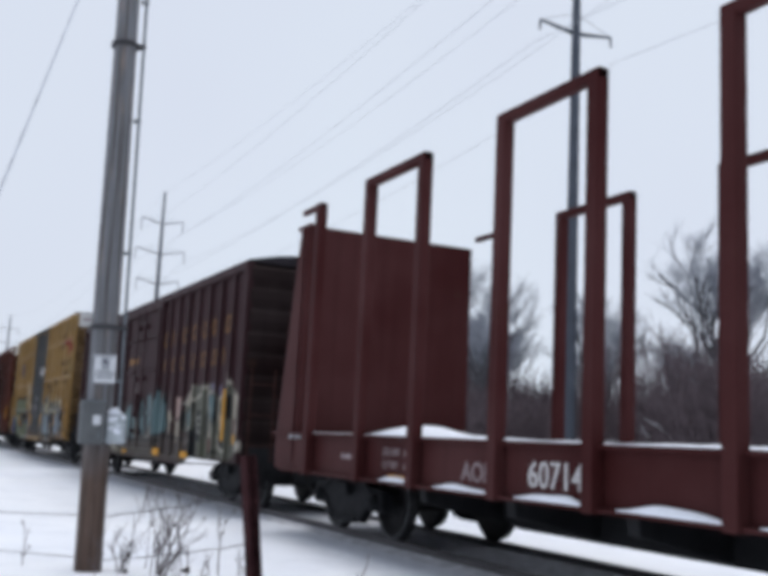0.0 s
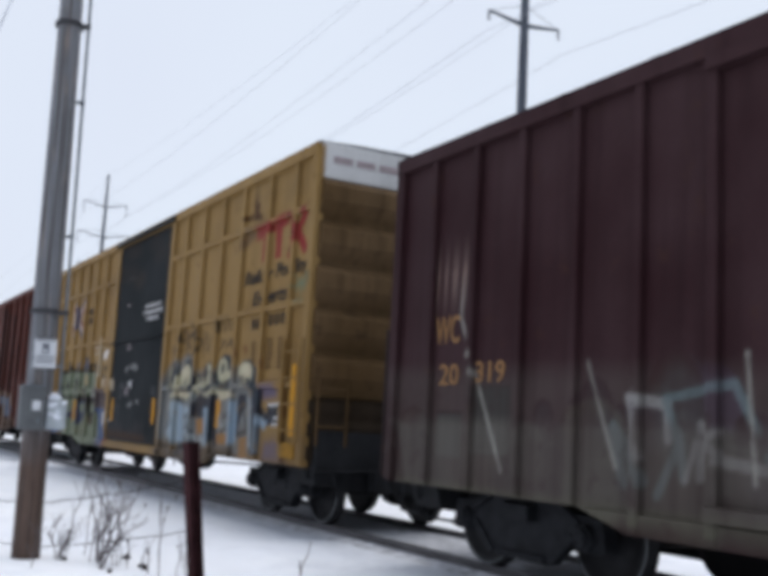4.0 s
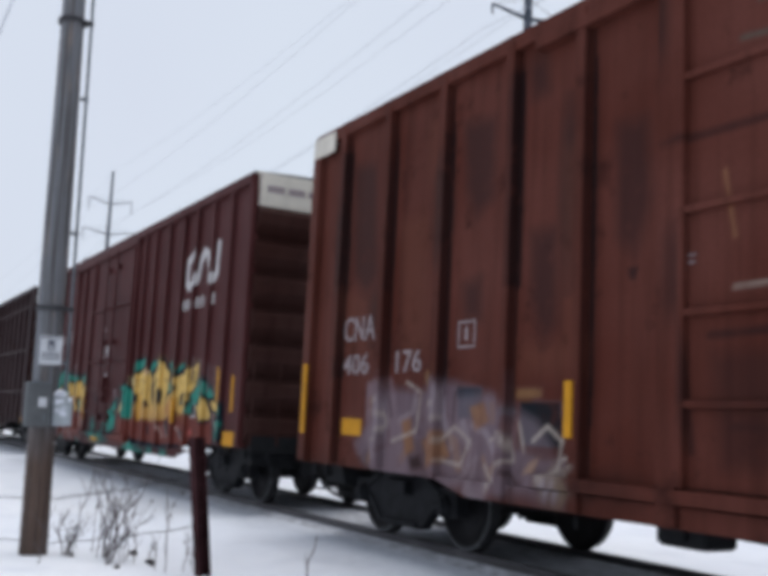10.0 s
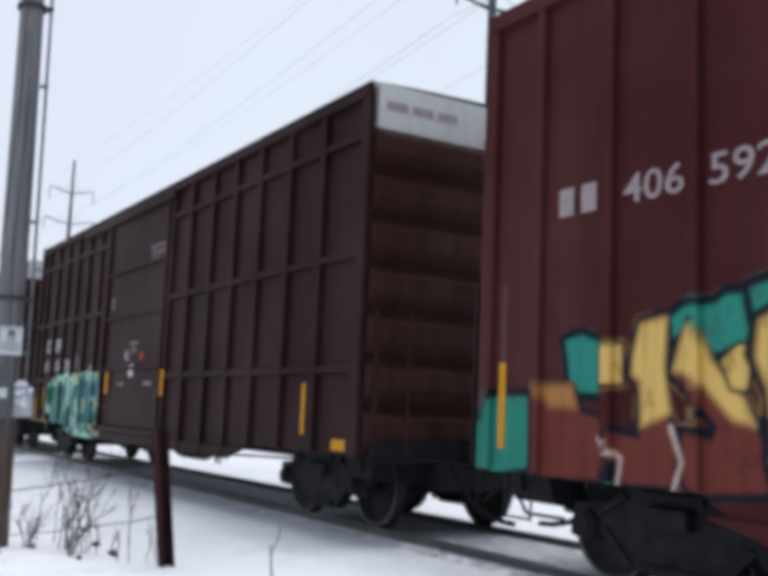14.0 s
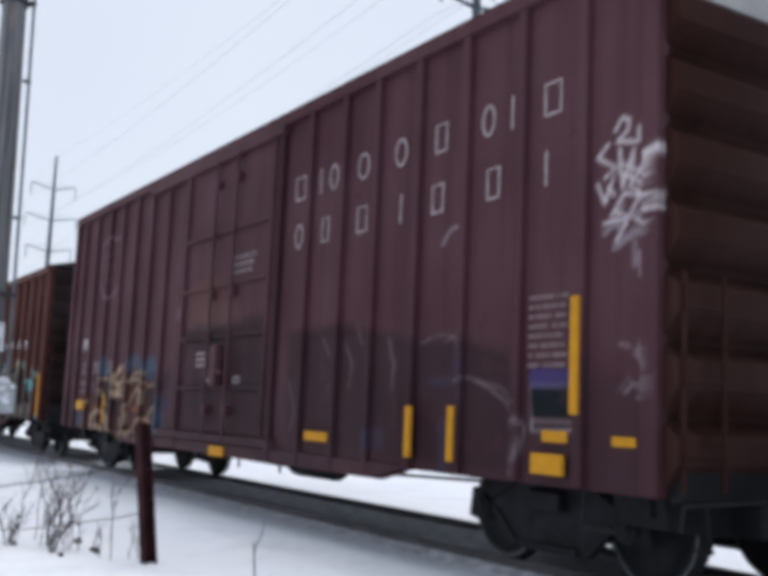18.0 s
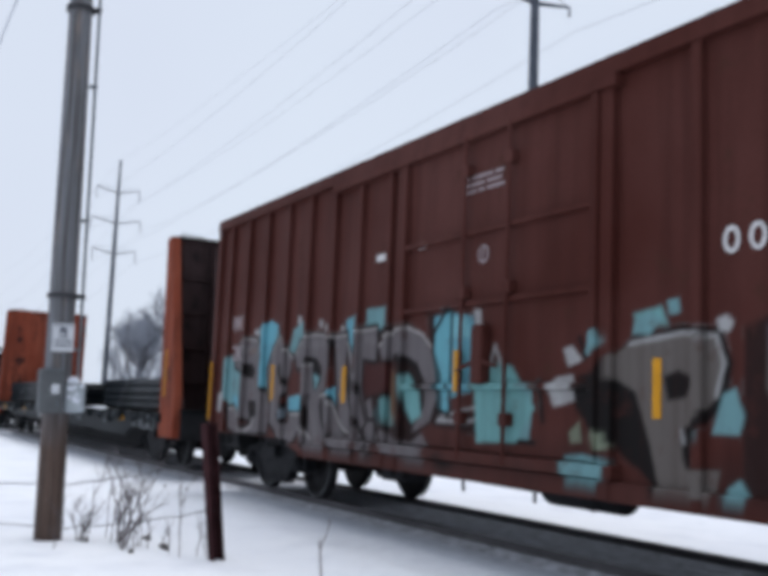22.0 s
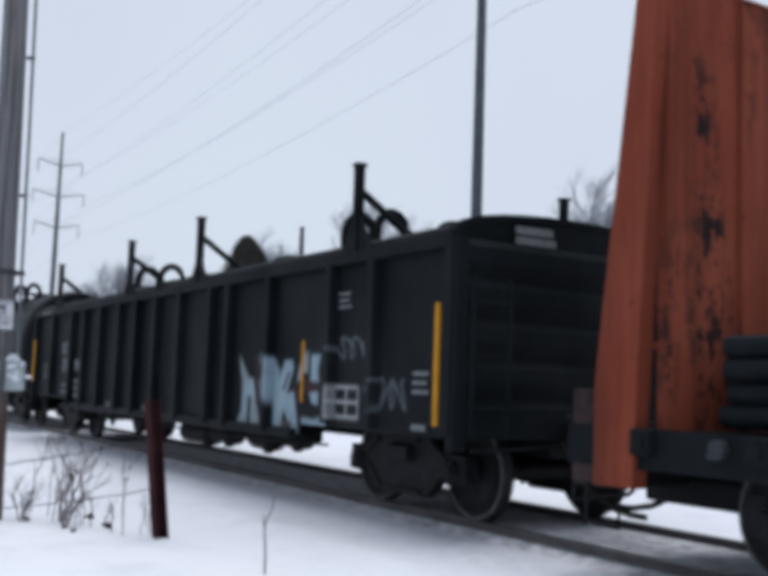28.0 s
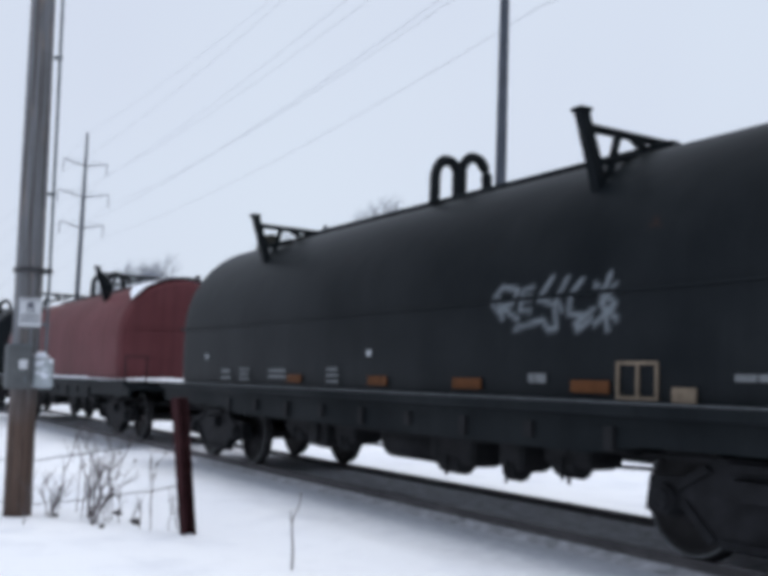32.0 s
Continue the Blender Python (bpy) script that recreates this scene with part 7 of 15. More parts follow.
    shape(c, X, [(-118.71, 0.78), (-118.73, 0.89), (-118.54, 1.02), (-118.14, 1.06), (-117.94, 0.96), (-118.14, 0.89), (-118.35, 0.86), (-118.45, 0.76)], BROWN)
    line(c, X, [(-118.28, 1.66), (-117.79, 1.66)], 0.036, TANEDGE)
    line(c, X, [(-118.25, 1.64), (-118.18, 1.49), (-117.98, 1.27), (-117.86, 1.19)], 0.036, TANEDGE)
    line(c, X, [(-118.62, 0.75), (-118.73, 0.83), (-118.68, 0.95), (-118.54, 1.04), (-118.19, 1.08), (-117.94, 1.05)], 0.065, TANEDGE)
    line(c, X, [(-117.85, 1.04), (-117.61, 0.85), (-117.38, 0.66)], 0.05, TANEDGE)
    line(c, X, [(-117.89, 0.95), (-117.7, 0.77), (-117.61, 0.59)], 0.043, TANEDGE)
    line(c, X, [(-118.94, 1.25), (-119.08, 1.08), (-119.3, 0.78)], 0.036, TANEDGE)
    shape(c, X, [(-118.37, 0.85), (-118.29, 0.92), (-118.08, 0.84), (-117.83, 0.65), (-117.85, 0.59), (-118.13, 0.62)], TANEDGE)
    shape(c, X, [(-117.74, 1.21), (-117.47, 1.16), (-117.61, 1.1)], OR2, soft=0.04)
    shape(c, X, [(-118.63, 1.17), (-118.35, 1.22), (-118.3, 1.14), (-118.57, 1.11)], OR2, soft=0.05)


def scrawls_purple(c, X):
    """Thin worn scrawls along the foot of the purple-brown car."""
    shape(c, X, [(-110.11, 1.98), (-108.13, 1.95), (-106.97, 1.79), (-106.51, 1.62), (-106.49, 0.8), (-109.98, 0.68)], PLUM2, soft=0.3, alpha=0.5)
    line(c, X, [(-107.12, 1.57), (-106.79, 1.51), (-106.56, 1.36), (-106.47, 1.17), (-106.52, 0.91), (-106.62, 0.77)], 0.03, PALESCR, 0.8)
    line(c, X, [(-107.62, 1.93), (-107.49, 1.97), (-107.35, 1.88), (-107.35, 1.71)], 0.03, PALESCR, 0.7)
    line(c, X, [(-108.52, 1.97), (-108.56, 1.83), (-108.43, 1.74), (-108.49, 1.46), (-108.4, 1.24), (-108.47, 1.14)], 0.03, PALESCR, 0.6)
    line(c, X, [(-109.4, 1.91), (-109.25, 1.75), (-109.27, 1.51)], 0.03, PALESCR, 0.5)
    line(c, X, [(-112.95, 1.89), (-112.89, 1.44), (-112.77, 1.7)], 0.025, PALESCR, 0.6)
    line(c, X, [(-113.48, 1.04), (-112.82, 1.0), (-112.66, 0.94)], 0.03, PALESCR, 0.5)
    line(c, X, [(-111.13, 0.83), (-111.0, 0.78)], 0.025, PALESCR, 0.6)
    line(c, X, [(-108.87, 1.55), (-108.82, 1.18), (-108.87, 0.9)], 0.05, BLUESCR, 0.7)
    line(c, X, [(-107.66, 1.25), (-107.58, 1.05), (-107.64, 0.8), (-107.59, 0.63)], 0.05, BLUESCR, 0.7)
    line(c, X, [(-107.89, 1.55), (-107.54, 1.53), (-107.31, 1.57)], 0.05, BLUESCR, 0.7)
    line(c, X, [(-107.32, 1.8), (-107.31, 1.55), (-107.33, 1.34)], 0.08, BLUESCR, 0.5)
    line(c, X, [(-109.04, 0.86), (-108.78, 0.92), (-108.62, 0.91)], 0.05, BLUESCR, 0.6)
    line(c, X, [(-109.64, 1.36), (-109.57, 1.16), (-109.43, 1.11)], 0.04, BLUESCR, 0.6)
    shape(c, X, [(-106.43, 1.6), (-105.9, 1.65), (-105.9, 1.51), (-106.42, 1.47)], VIOLET, soft=0.04, alpha=0.9)
    shape(c, X, [(-106.37, 1.43), (-105.9, 1.47), (-105.89, 1.19), (-106.36, 1.18)], INK2, alpha=0.8)
    line(c, X, [(-106.37, 1.43), (-106.38, 1.16), (-105.89, 1.18), (-105.9, 1.47)], 0.025, PALESCR)
    line(c, X, [(-107.7, 2.85), (-107.6, 2.97), (-107.47, 3.0)], 0.035, PALESCR, 0.75)
    line(c, X, [(-105.59, 2.68), (-105.48, 2.74), (-105.41, 2.69), (-105.45, 2.56), (-105.29, 2.67), (-105.16, 2.62)], 0.035, PALESCR, 0.75)
    line(c, X, [(-105.41, 2.87), (-105.48, 2.74), (-105.24, 2.8), (-105.2, 2.66), (-105.41, 2.59), (-105.48, 2.55)], 0.035, PALESCR, 0.75)
    line(c, X, [(-105.28, 2.57), (-105.28, 2.4), (-105.22, 2.5), (-105.22, 2.33)], 0.035, PALESCR, 0.75)
    line(c, X, [(-105.36, 1.47), (-105.28, 1.54), (-105.16, 1.51), (-105.08, 1.44), (-105.24, 1.44)], 0.035, PALESCR, 0.75)
    line(c, X, [(-105.2, 1.86), (-105.24, 1.74), (-105.16, 1.67), (-105.2, 1.57), (-105.12, 1.54)], 0.035, PALESCR, 0.75)
    line(c, X, [(-108.46, 1.05), (-108.23, 1.04)], 0.05, REDSCR, 0.6)
    line(c, X, [(-106.94, 1.0), (-106.77, 1.05)], 0.04, REDSCR, 0.6)
    line(c, X, [(-109.98, 1.77), (-109.86, 1.61)], 0.04, OLIVESCR, 0.6)
    shape(c, X, [(-113.9, 2.54), (-112.31, 2.69), (-112.12, 2.37), (-113.68, 2.25)], BROWNSQ, soft=0.06, alpha=0.6)


def piece_grey_rear(c, X):
    """Grey fat letters with black rims and aqua bubbles at the rear of the red-brown car."""
    shape(c, X, [(-131.09, 2.04), (-130.92, 2.22), (-130.81, 2.25), (-130.81, 1.25), (-131.0, 1.28), (-131.12, 1.57)], AQUA, 0.05, INK)
    shape(c, X, [(-132.83, 2.15), (-132.41, 2.16), (-132.02, 2.18), (-131.62, 2.18), (-131.17, 1.97), (-130.96, 1.63), (-130.92, 1.22), (-131.33, 1.03), (-131.16, 0.85), (-132.54, 0.84), (-132.78, 0.94)], INK, soft=0.04, alpha=0.85)
    shape(c, X, [(-132.95, 2.08), (-132.41, 2.13), (-132.35, 1.97), (-132.42, 1.77), (-132.75, 1.74), (-132.81, 1.83)], GREYF)
    shape(c, X, [(-132.81, 1.78), (-131.91, 1.76), (-131.9, 1.47), (-132.74, 1.38)], MAROONH, alpha=0.95)
    shape(c, X, [(-132.85, 1.26), (-132.5, 1.38), (-132.43, 1.12), (-132.25, 0.82), (-132.53, 0.65), (-132.72, 0.87)], GREYF)
    shape(c, X, [(-132.35, 1.97), (-132.02, 2.12), (-131.67, 2.15), (-131.34, 2.05), (-131.17, 1.91), (-131.08, 1.64), (-131.04, 1.37), (-131.16, 1.14), (-131.37, 1.06), (-131.51, 1.02), (-131.42, 1.16), (-131.27, 1.37), (-131.29, 1.57), (-131.48, 1.75), (-131.81, 1.83), (-132.07, 1.8), (-132.28, 1.81)], GREYF)
    shape(c, X, [(-132.07, 1.84), (-131.76, 1.86), (-131.43, 1.75), (-131.27, 1.54), (-131.27, 1.3), (-131.38, 1.13), (-131.29, 1.5), (-131.52, 1.71), (-131.86, 1.76)], INK)
    shape(c, X, [(-131.76, 1.61), (-131.61, 1.64), (-131.38, 1.44), (-131.33, 1.2), (-131.51, 1.12), (-131.65, 1.26)], AQUA2, soft=0.05)
    shape(c, X, [(-132.01, 1.65), (-131.81, 1.68), (-131.77, 1.15), (-131.89, 1.03), (-132.0, 1.28)], TAN2, soft=0.06, alpha=0.9)
    shape(c, X, [(-132.26, 1.05), (-131.99, 0.99), (-131.79, 0.93), (-131.51, 0.92), (-131.29, 1.03), (-131.11, 0.85), (-131.28, 0.7), (-131.69, 0.76), (-132.04, 0.77)], GREYF)
    shape(c, X, [(-132.33, 1.35), (-132.06, 1.39), (-131.84, 1.07), (-132.05, 1.06)], AQUA2, soft=0.05, alpha=0.7)
    line(c, X, [(-132.95, 2.07), (-132.41, 2.12)], 0.025, SHINE2)
    line(c, X, [(-132.35, 1.97), (-132.02, 2.11), (-131.67, 2.14), (-131.34, 2.05), (-131.17, 1.91)], 0.025, SHINE2)
    shape(c, X, [(-137.0, 2.52), (-136.68, 2.53), (-136.67, 2.41), (-136.98, 2.4)], PALEBLOT, alpha=0.6)
    shape(c, X, [(-136.95, 2.14), (-136.64, 2.15), (-136.56, 1.92), (-136.93, 1.9)], PALEBLOT)


def piece_grey_front2(c, X):
    """Grey fat letters at the front of the red-brown car."""
    shape(c, X, [(-123.93, 1.68), (-123.77, 1.73), (-123.52, 1.6), (-123.49, 1.49), (-123.67, 1.38), (-123.88, 1.49)], AQUA2, soft=0.04)
    shape(c, X, [(-123.05, 1.59), (-122.96, 1.66), (-122.83, 1.62), (-122.88, 1.49), (-123.01, 1.49)], AQUA2, soft=0.04)
    shape(c, X, [(-123.05, 1.28), (-122.92, 1.42), (-122.71, 1.47), (-122.71, 1.33), (-122.88, 1.19), (-123.01, 1.19)], AQUA2, soft=0.04)
    shape(c, X, [(-123.01, 0.95), (-122.92, 1.02), (-122.86, 0.93), (-122.88, 0.83), (-122.99, 0.86)], AQUA2, soft=0.04)
    shape(c, X, [(-122.8, 1.23), (-122.71, 1.26), (-122.68, 1.2), (-122.76, 1.15)], AQUA2, soft=0.04)
    shape(c, X, [(-122.82, 0.97), (-122.74, 1.03), (-122.69, 0.97), (-122.69, 0.85), (-122.8, 0.87)], AQUA2, soft=0.04)
    shape(c, X, [(-124.59, 2.1), (-124.53, 2.14), (-124.43, 2.09), (-124.46, 1.97), (-124.57, 1.98)], AQUA2, soft=0.04)
    shape(c, X, [(-128.24, 2.06), (-127.94, 2.1), (-127.87, 1.96), (-128.17, 1.94)], AQUA2, soft=0.04)
    shape(c, X, [(-130.4, 1.76), (-129.76, 1.68), (-129.42, 1.31), (-129.68, 1.0), (-130.3, 0.97)], AQUA2, soft=0.04)
    shape(c, X, [(-126.73, 2.04), (-126.59, 2.14), (-126.45, 2.03), (-126.58, 1.96)], AQUA2, soft=0.04)
    shape(c, X, [(-123.57, 1.38), (-123.23, 1.52), (-123.23, 1.45), (-123.72, 1.23), (-123.72, 1.3)], CREAMG)
    shape(c, X, [(-125.27, 2.15), (-124.85, 2.16), (-124.78, 2.03), (-124.98, 1.91), (-125.27, 1.97)], CREAMG)
    shape(c, X, [(-127.16, 1.91), (-126.87, 2.0), (-126.14, 2.01), (-125.64, 1.94), (-125.2, 2.01), (-124.78, 2.07), (-124.52, 1.93), (-124.05, 2.11), (-123.82, 1.41), (-123.23, 1.49), (-123.23, 0.94), (-123.92, 0.85), (-124.88, 0.79), (-125.44, 0.66), (-127.19, 0.77)], INK, soft=0.04, alpha=0.75)
    shape(c, X, [(-126.96, 1.9), (-126.31, 1.97), (-126.05, 1.96), (-126.21, 1.68), (-126.56, 1.59), (-126.64, 1.34), (-126.28, 1.35), (-126.1, 1.16), (-126.44, 1.01), (-126.81, 1.09), (-126.98, 1.49)], GREYF2)
    shape(c, X, [(-126.86, 1.9), (-126.68, 1.96), (-126.05, 1.99), (-126.13, 1.94), (-126.67, 1.89)], CREAMG)
    shape(c, X, [(-125.41, 1.84), (-124.98, 2.0), (-124.98, 1.83), (-125.19, 1.75), (-125.18, 1.53), (-124.97, 1.49), (-124.89, 1.2), (-125.45, 1.05), (-125.52, 0.78), (-125.75, 0.72), (-125.46, 1.27)], GREYF2)
    shape(c, X, [(-125.03, 1.15), (-124.7, 1.16), (-124.38, 1.02), (-124.44, 0.82), (-124.95, 0.8)], GREYF2)
    shape(c, X, [(-125.44, 0.79), (-125.31, 1.1), (-125.1, 1.11), (-124.95, 0.82), (-125.22, 0.68)], INK)
    shape(c, X, [(-125.19, 0.89), (-125.13, 1.0), (-125.05, 0.92), (-125.08, 0.75), (-125.19, 0.76)], GREYF2)
    shape(c, X, [(-124.37, 1.93), (-124.08, 2.03), (-124.02, 1.56), (-123.98, 1.34), (-123.87, 1.15), (-123.61, 1.13), (-123.28, 1.38), (-123.27, 0.94), (-124.09, 0.84), (-124.21, 1.18), (-124.3, 1.57)], GREYF2)
    shape(c, X, [(-124.84, 1.82), (-124.71, 1.82), (-124.71, 1.69), (-124.84, 1.7)], GREYF2)
    shape(c, X, [(-126.96, 1.9), (-126.58, 1.91), (-126.58, 1.1), (-126.86, 1.09)], VIOLETG, soft=0.08, alpha=0.6)
    shape(c, X, [(-125.89, 1.77), (-125.7, 1.85), (-125.64, 1.85), (-125.73, 1.26), (-125.89, 1.26)], YELLOWG, alpha=0.8)
    shape(c, X, [(-128.02, 1.66), (-127.68, 1.71), (-127.71, 1.28), (-127.99, 1.22)], TANG, soft=0.05, alpha=0.6)
    shape(c, X, [(-125.26, 1.49), (-124.82, 1.51), (-124.8, 1.21), (-125.24, 1.18)], INK)
    line(c, X, [(-125.25, 1.49), (-124.82, 1.5), (-124.8, 1.21), (-125.24, 1.18), (-125.25, 1.49)], 0.03, WHITE)
    line(c, X, [(-125.24, 1.31), (-124.81, 1.32)], 0.025, WHITE)
    line(c, X, [(-125.02, 1.49), (-125.02, 1.31)], 0.025, WHITE)
    line(c, X, [(-125.34, 1.86), (-124.98, 2.0)], 0.025, SHINE2)
    line(c, X, [(-124.37, 1.93), (-124.06, 2.04)], 0.025, SHINE2)
    line(c, X, [(-123.98, 1.34), (-123.93, 1.23)], 0.025, SHINE2)
    line(c, X, [(-123.28, 1.38), (-123.27, 0.95)], 0.025, SHINE2)
    line(c, X, [(-124.47, 1.07), (-124.37, 1.02), (-124.44, 0.84)], 0.025, SHINE2)
    line(c, X, [(-126.86, 1.9), (-126.09, 1.94)], 0.025, SHINE2)
    line(c, X, [(-125.46, 1.31), (-125.6, 0.87)], 0.025, SHINE2)
    line(c, X, [(-123.83, 2.05), (-123.72, 1.86), (-123.77, 1.71), (-123.62, 1.89), (-123.57, 1.71)], 0.03, RUSTSCR, 0.7)
    line(c, X, [(-123.67, 2.15), (-123.57, 2.0), (-123.47, 2.17), (-123.42, 1.99)], 0.03, RUSTSCR, 0.7)
    line(c, X, [(-123.52, 1.85), (-123.42, 1.74), (-123.32, 1.88), (-123.28, 1.77), (-123.18, 1.83), (-123.21, 1.63)], 0.03, RUSTSCR, 0.7)
    line(c, X, [(-123.42, 1.7), (-123.47, 1.56), (-123.32, 1.63)], 0.03, RUSTSCR, 0.7)


def piece_blocks(c, X):
    """Worn block letters in sand and blue near the front of the rusty car."""
    shape(c, X, [(-57.54, 1.7), (-56.61, 1.73), (-54.69, 1.77), (-54.63, 1.08), (-54.19, 0.97), (-54.15, 0.6), (-56.95, 0.6), (-57.22, 0.94)], DUST, soft=0.12, alpha=0.75)
    shape(c, X, [(-57.74, 1.81), (-57.46, 1.82), (-57.01, 1.74), (-56.99, 1.37), (-57.01, 0.95), (-57.04, 0.77), (-57.25, 0.75), (-57.28, 1.22), (-57.62, 1.51)], SANDD)
    shape(c, X, [(-57.41, 1.75), (-57.09, 1.7), (-57.12, 1.41), (-57.34, 1.46)], BLUED, soft=0.05)
    shape(c, X, [(-56.93, 1.69), (-56.6, 1.69), (-56.59, 1.42), (-56.83, 1.42)], BLUED, soft=0.06, alpha=0.8)
    shape(c, X, [(-56.66, 1.24), (-56.51, 1.29), (-56.45, 0.81), (-56.36, 0.6), (-56.55, 0.59), (-56.63, 0.97)], SANDD, soft=0.05, alpha=0.8)
    shape(c, X, [(-56.6, 1.69), (-56.45, 1.78), (-56.23, 1.79), (-56.08, 1.68), (-56.06, 1.17), (-56.27, 0.99), (-56.54, 1.11)], DUST2, soft=0.06)
    shape(c, X, [(-56.49, 1.69), (-56.16, 1.68), (-56.08, 1.51), (-56.13, 1.13), (-56.36, 1.25)], BLUED, soft=0.06, alpha=0.8)
    shape(c, X, [(-56.27, 1.77), (-55.95, 1.79), (-55.55, 1.71), (-55.68, 1.68), (-56.16, 1.68)], SANDD, soft=0.04)
    shape(c, X, [(-56.08, 1.68), (-55.74, 1.68), (-55.73, 1.18), (-56.06, 1.13)], DUST2, soft=0.08)
    shape(c, X, [(-55.71, 1.64), (-55.49, 1.65), (-55.35, 1.28), (-55.29, 1.05), (-55.59, 1.03), (-55.67, 1.35)], BLUED, soft=0.06, alpha=0.85)
    shape(c, X, [(-55.36, 1.43), (-55.27, 1.63), (-55.07, 1.67), (-55.07, 1.74), (-54.9, 1.76), (-54.9, 1.63), (-55.15, 1.51), (-55.23, 1.28)], SANDD, soft=0.04)
    shape(c, X, [(-55.15, 1.44), (-54.9, 1.74), (-54.69, 1.74), (-54.74, 1.44), (-54.79, 1.18), (-55.0, 1.15), (-55.26, 1.14)], BLUED, soft=0.05)
    shape(c, X, [(-55.2, 0.9), (-54.94, 0.91), (-54.78, 1.07), (-54.73, 0.93), (-54.68, 0.79), (-55.0, 0.8)], SANDD, soft=0.06, alpha=0.7)
    shape(c, X, [(-56.5, 1.03), (-54.68, 1.08), (-54.43, 0.95), (-54.19, 0.76), (-54.19, 0.61), (-54.68, 0.6), (-56.55, 0.59)], DUSTGR, soft=0.12, alpha=0.8)
    line(c, X, [(-57.74, 1.86), (-57.28, 1.85), (-56.93, 1.72), (-56.61, 1.76), (-56.38, 1.86)], 0.025, PALED, 0.85)
    line(c, X, [(-56.27, 1.86), (-55.81, 1.81), (-55.43, 1.73), (-55.33, 1.55)], 0.03, PALED, 0.85)
    line(c, X, [(-55.16, 1.8), (-54.69, 1.8), (-54.63, 1.66)], 0.03, PALED, 0.85)
    line(c, X, [(-55.45, 1.67), (-55.3, 1.39), (-55.0, 1.25), (-54.84, 1.11)], 0.03, INK2, 0.85)
    line(c, X, [(-54.95, 1.36), (-54.73, 1.18), (-54.53, 1.01)], 0.03, INK2, 0.85)
    line(c, X, [(-54.63, 1.08), (-54.33, 0.99), (-54.24, 0.79), (-54.12, 0.74), (-54.12, 0.59)], 0.03, PALED, 0.85)
    line(c, X, [(-55.77, 1.35), (-55.72, 1.06), (-55.65, 0.87)], 0.035, PINKD, 0.85)
    line(c, X, [(-56.76, 1.69), (-56.69, 0.97), (-56.75, 0.66)], 0.04, INK2, 0.85)
    shape(c, X, [(-54.33, 1.03), (-54.15, 1.04), (-54.01, 0.78), (-53.84, 0.67), (-53.64, 0.6), (-54.1, 0.61)], PINKD, soft=0.06, alpha=0.6)
    shape(c, X, [(-54.58, 1.62), (-54.48, 1.66), (-54.38, 1.59), (-54.46, 1.51), (-54.56, 1.53)], INK2, soft=0.04, alpha=0.7)
    shape(c, X, [(-58.43, 1.61), (-57.92, 1.68), (-57.81, 1.56), (-58.2, 1.4)], DUST, soft=0.06, alpha=0.5)


def stains_rust(c, X):
    """Dark rust stains on the upper sheets of the rusty car."""
    shape(c, X, [(-66.15, 4.34), (-65.6, 4.28), (-65.46, 2.94), (-65.73, 2.74), (-66.01, 3.0)], RUSTDK, soft=0.18, alpha=0.75)
    shape(c, X, [(-63.77, 4.3), (-63.23, 4.24), (-63.22, 3.45), (-63.5, 3.3), (-63.68, 3.58)], RUSTDK, soft=0.18, alpha=0.75)
    shape(c, X, [(-62.65, 3.03), (-62.27, 3.02), (-62.24, 2.17), (-62.43, 2.01), (-62.62, 2.46)], RUSTDK, soft=0.18, alpha=0.75)
    shape(c, X, [(-61.55, 3.75), (-61.21, 3.72), (-61.15, 3.07), (-61.32, 2.64), (-61.52, 2.82)], RUSTDK, soft=0.18, alpha=0.75)
    shape(c, X, [(-63.71, 2.65), (-63.38, 2.71), (-63.36, 2.29), (-63.64, 2.29)], RUSTDK, soft=0.18, alpha=0.75)
    shape(c, X, [(-62.75, 4.61), (-62.47, 4.61), (-62.42, 4.28), (-62.66, 4.25)], RUSTDK, soft=0.18, alpha=0.75)
    shape(c, X, [(-66.31, 2.85), (-65.56, 2.72), (-65.49, 2.05), (-66.22, 2.08)], RUSTLT, soft=0.2, alpha=0.45)
    shape(c, X, [(-64.96, 3.48), (-64.36, 3.49), (-64.24, 2.0), (-64.82, 1.92)], RUSTLT, soft=0.2, alpha=0.45)
    shape(c, X, [(-62.23, 3.7), (-61.92, 3.71), (-61.92, 1.75), (-62.16, 1.76)], RUSTLT, soft=0.2, alpha=0.45)
    shape(c, X, [(-62.78, 2.03), (-61.87, 2.03), (-61.86, 1.75), (-62.76, 1.73)], RUSTLT, soft=0.2, alpha=0.45)
    shape(c, X, [(-64.43, 4.46), (-64.24, 4.47), (-64.14, 3.1), (-64.27, 3.01)], RUSTLT, soft=0.2, alpha=0.45)
    shape(c, X, [(-61.4, 2.55), (-61.28, 2.56), (-61.32, 2.45), (-61.37, 2.46)], RUSTDK)


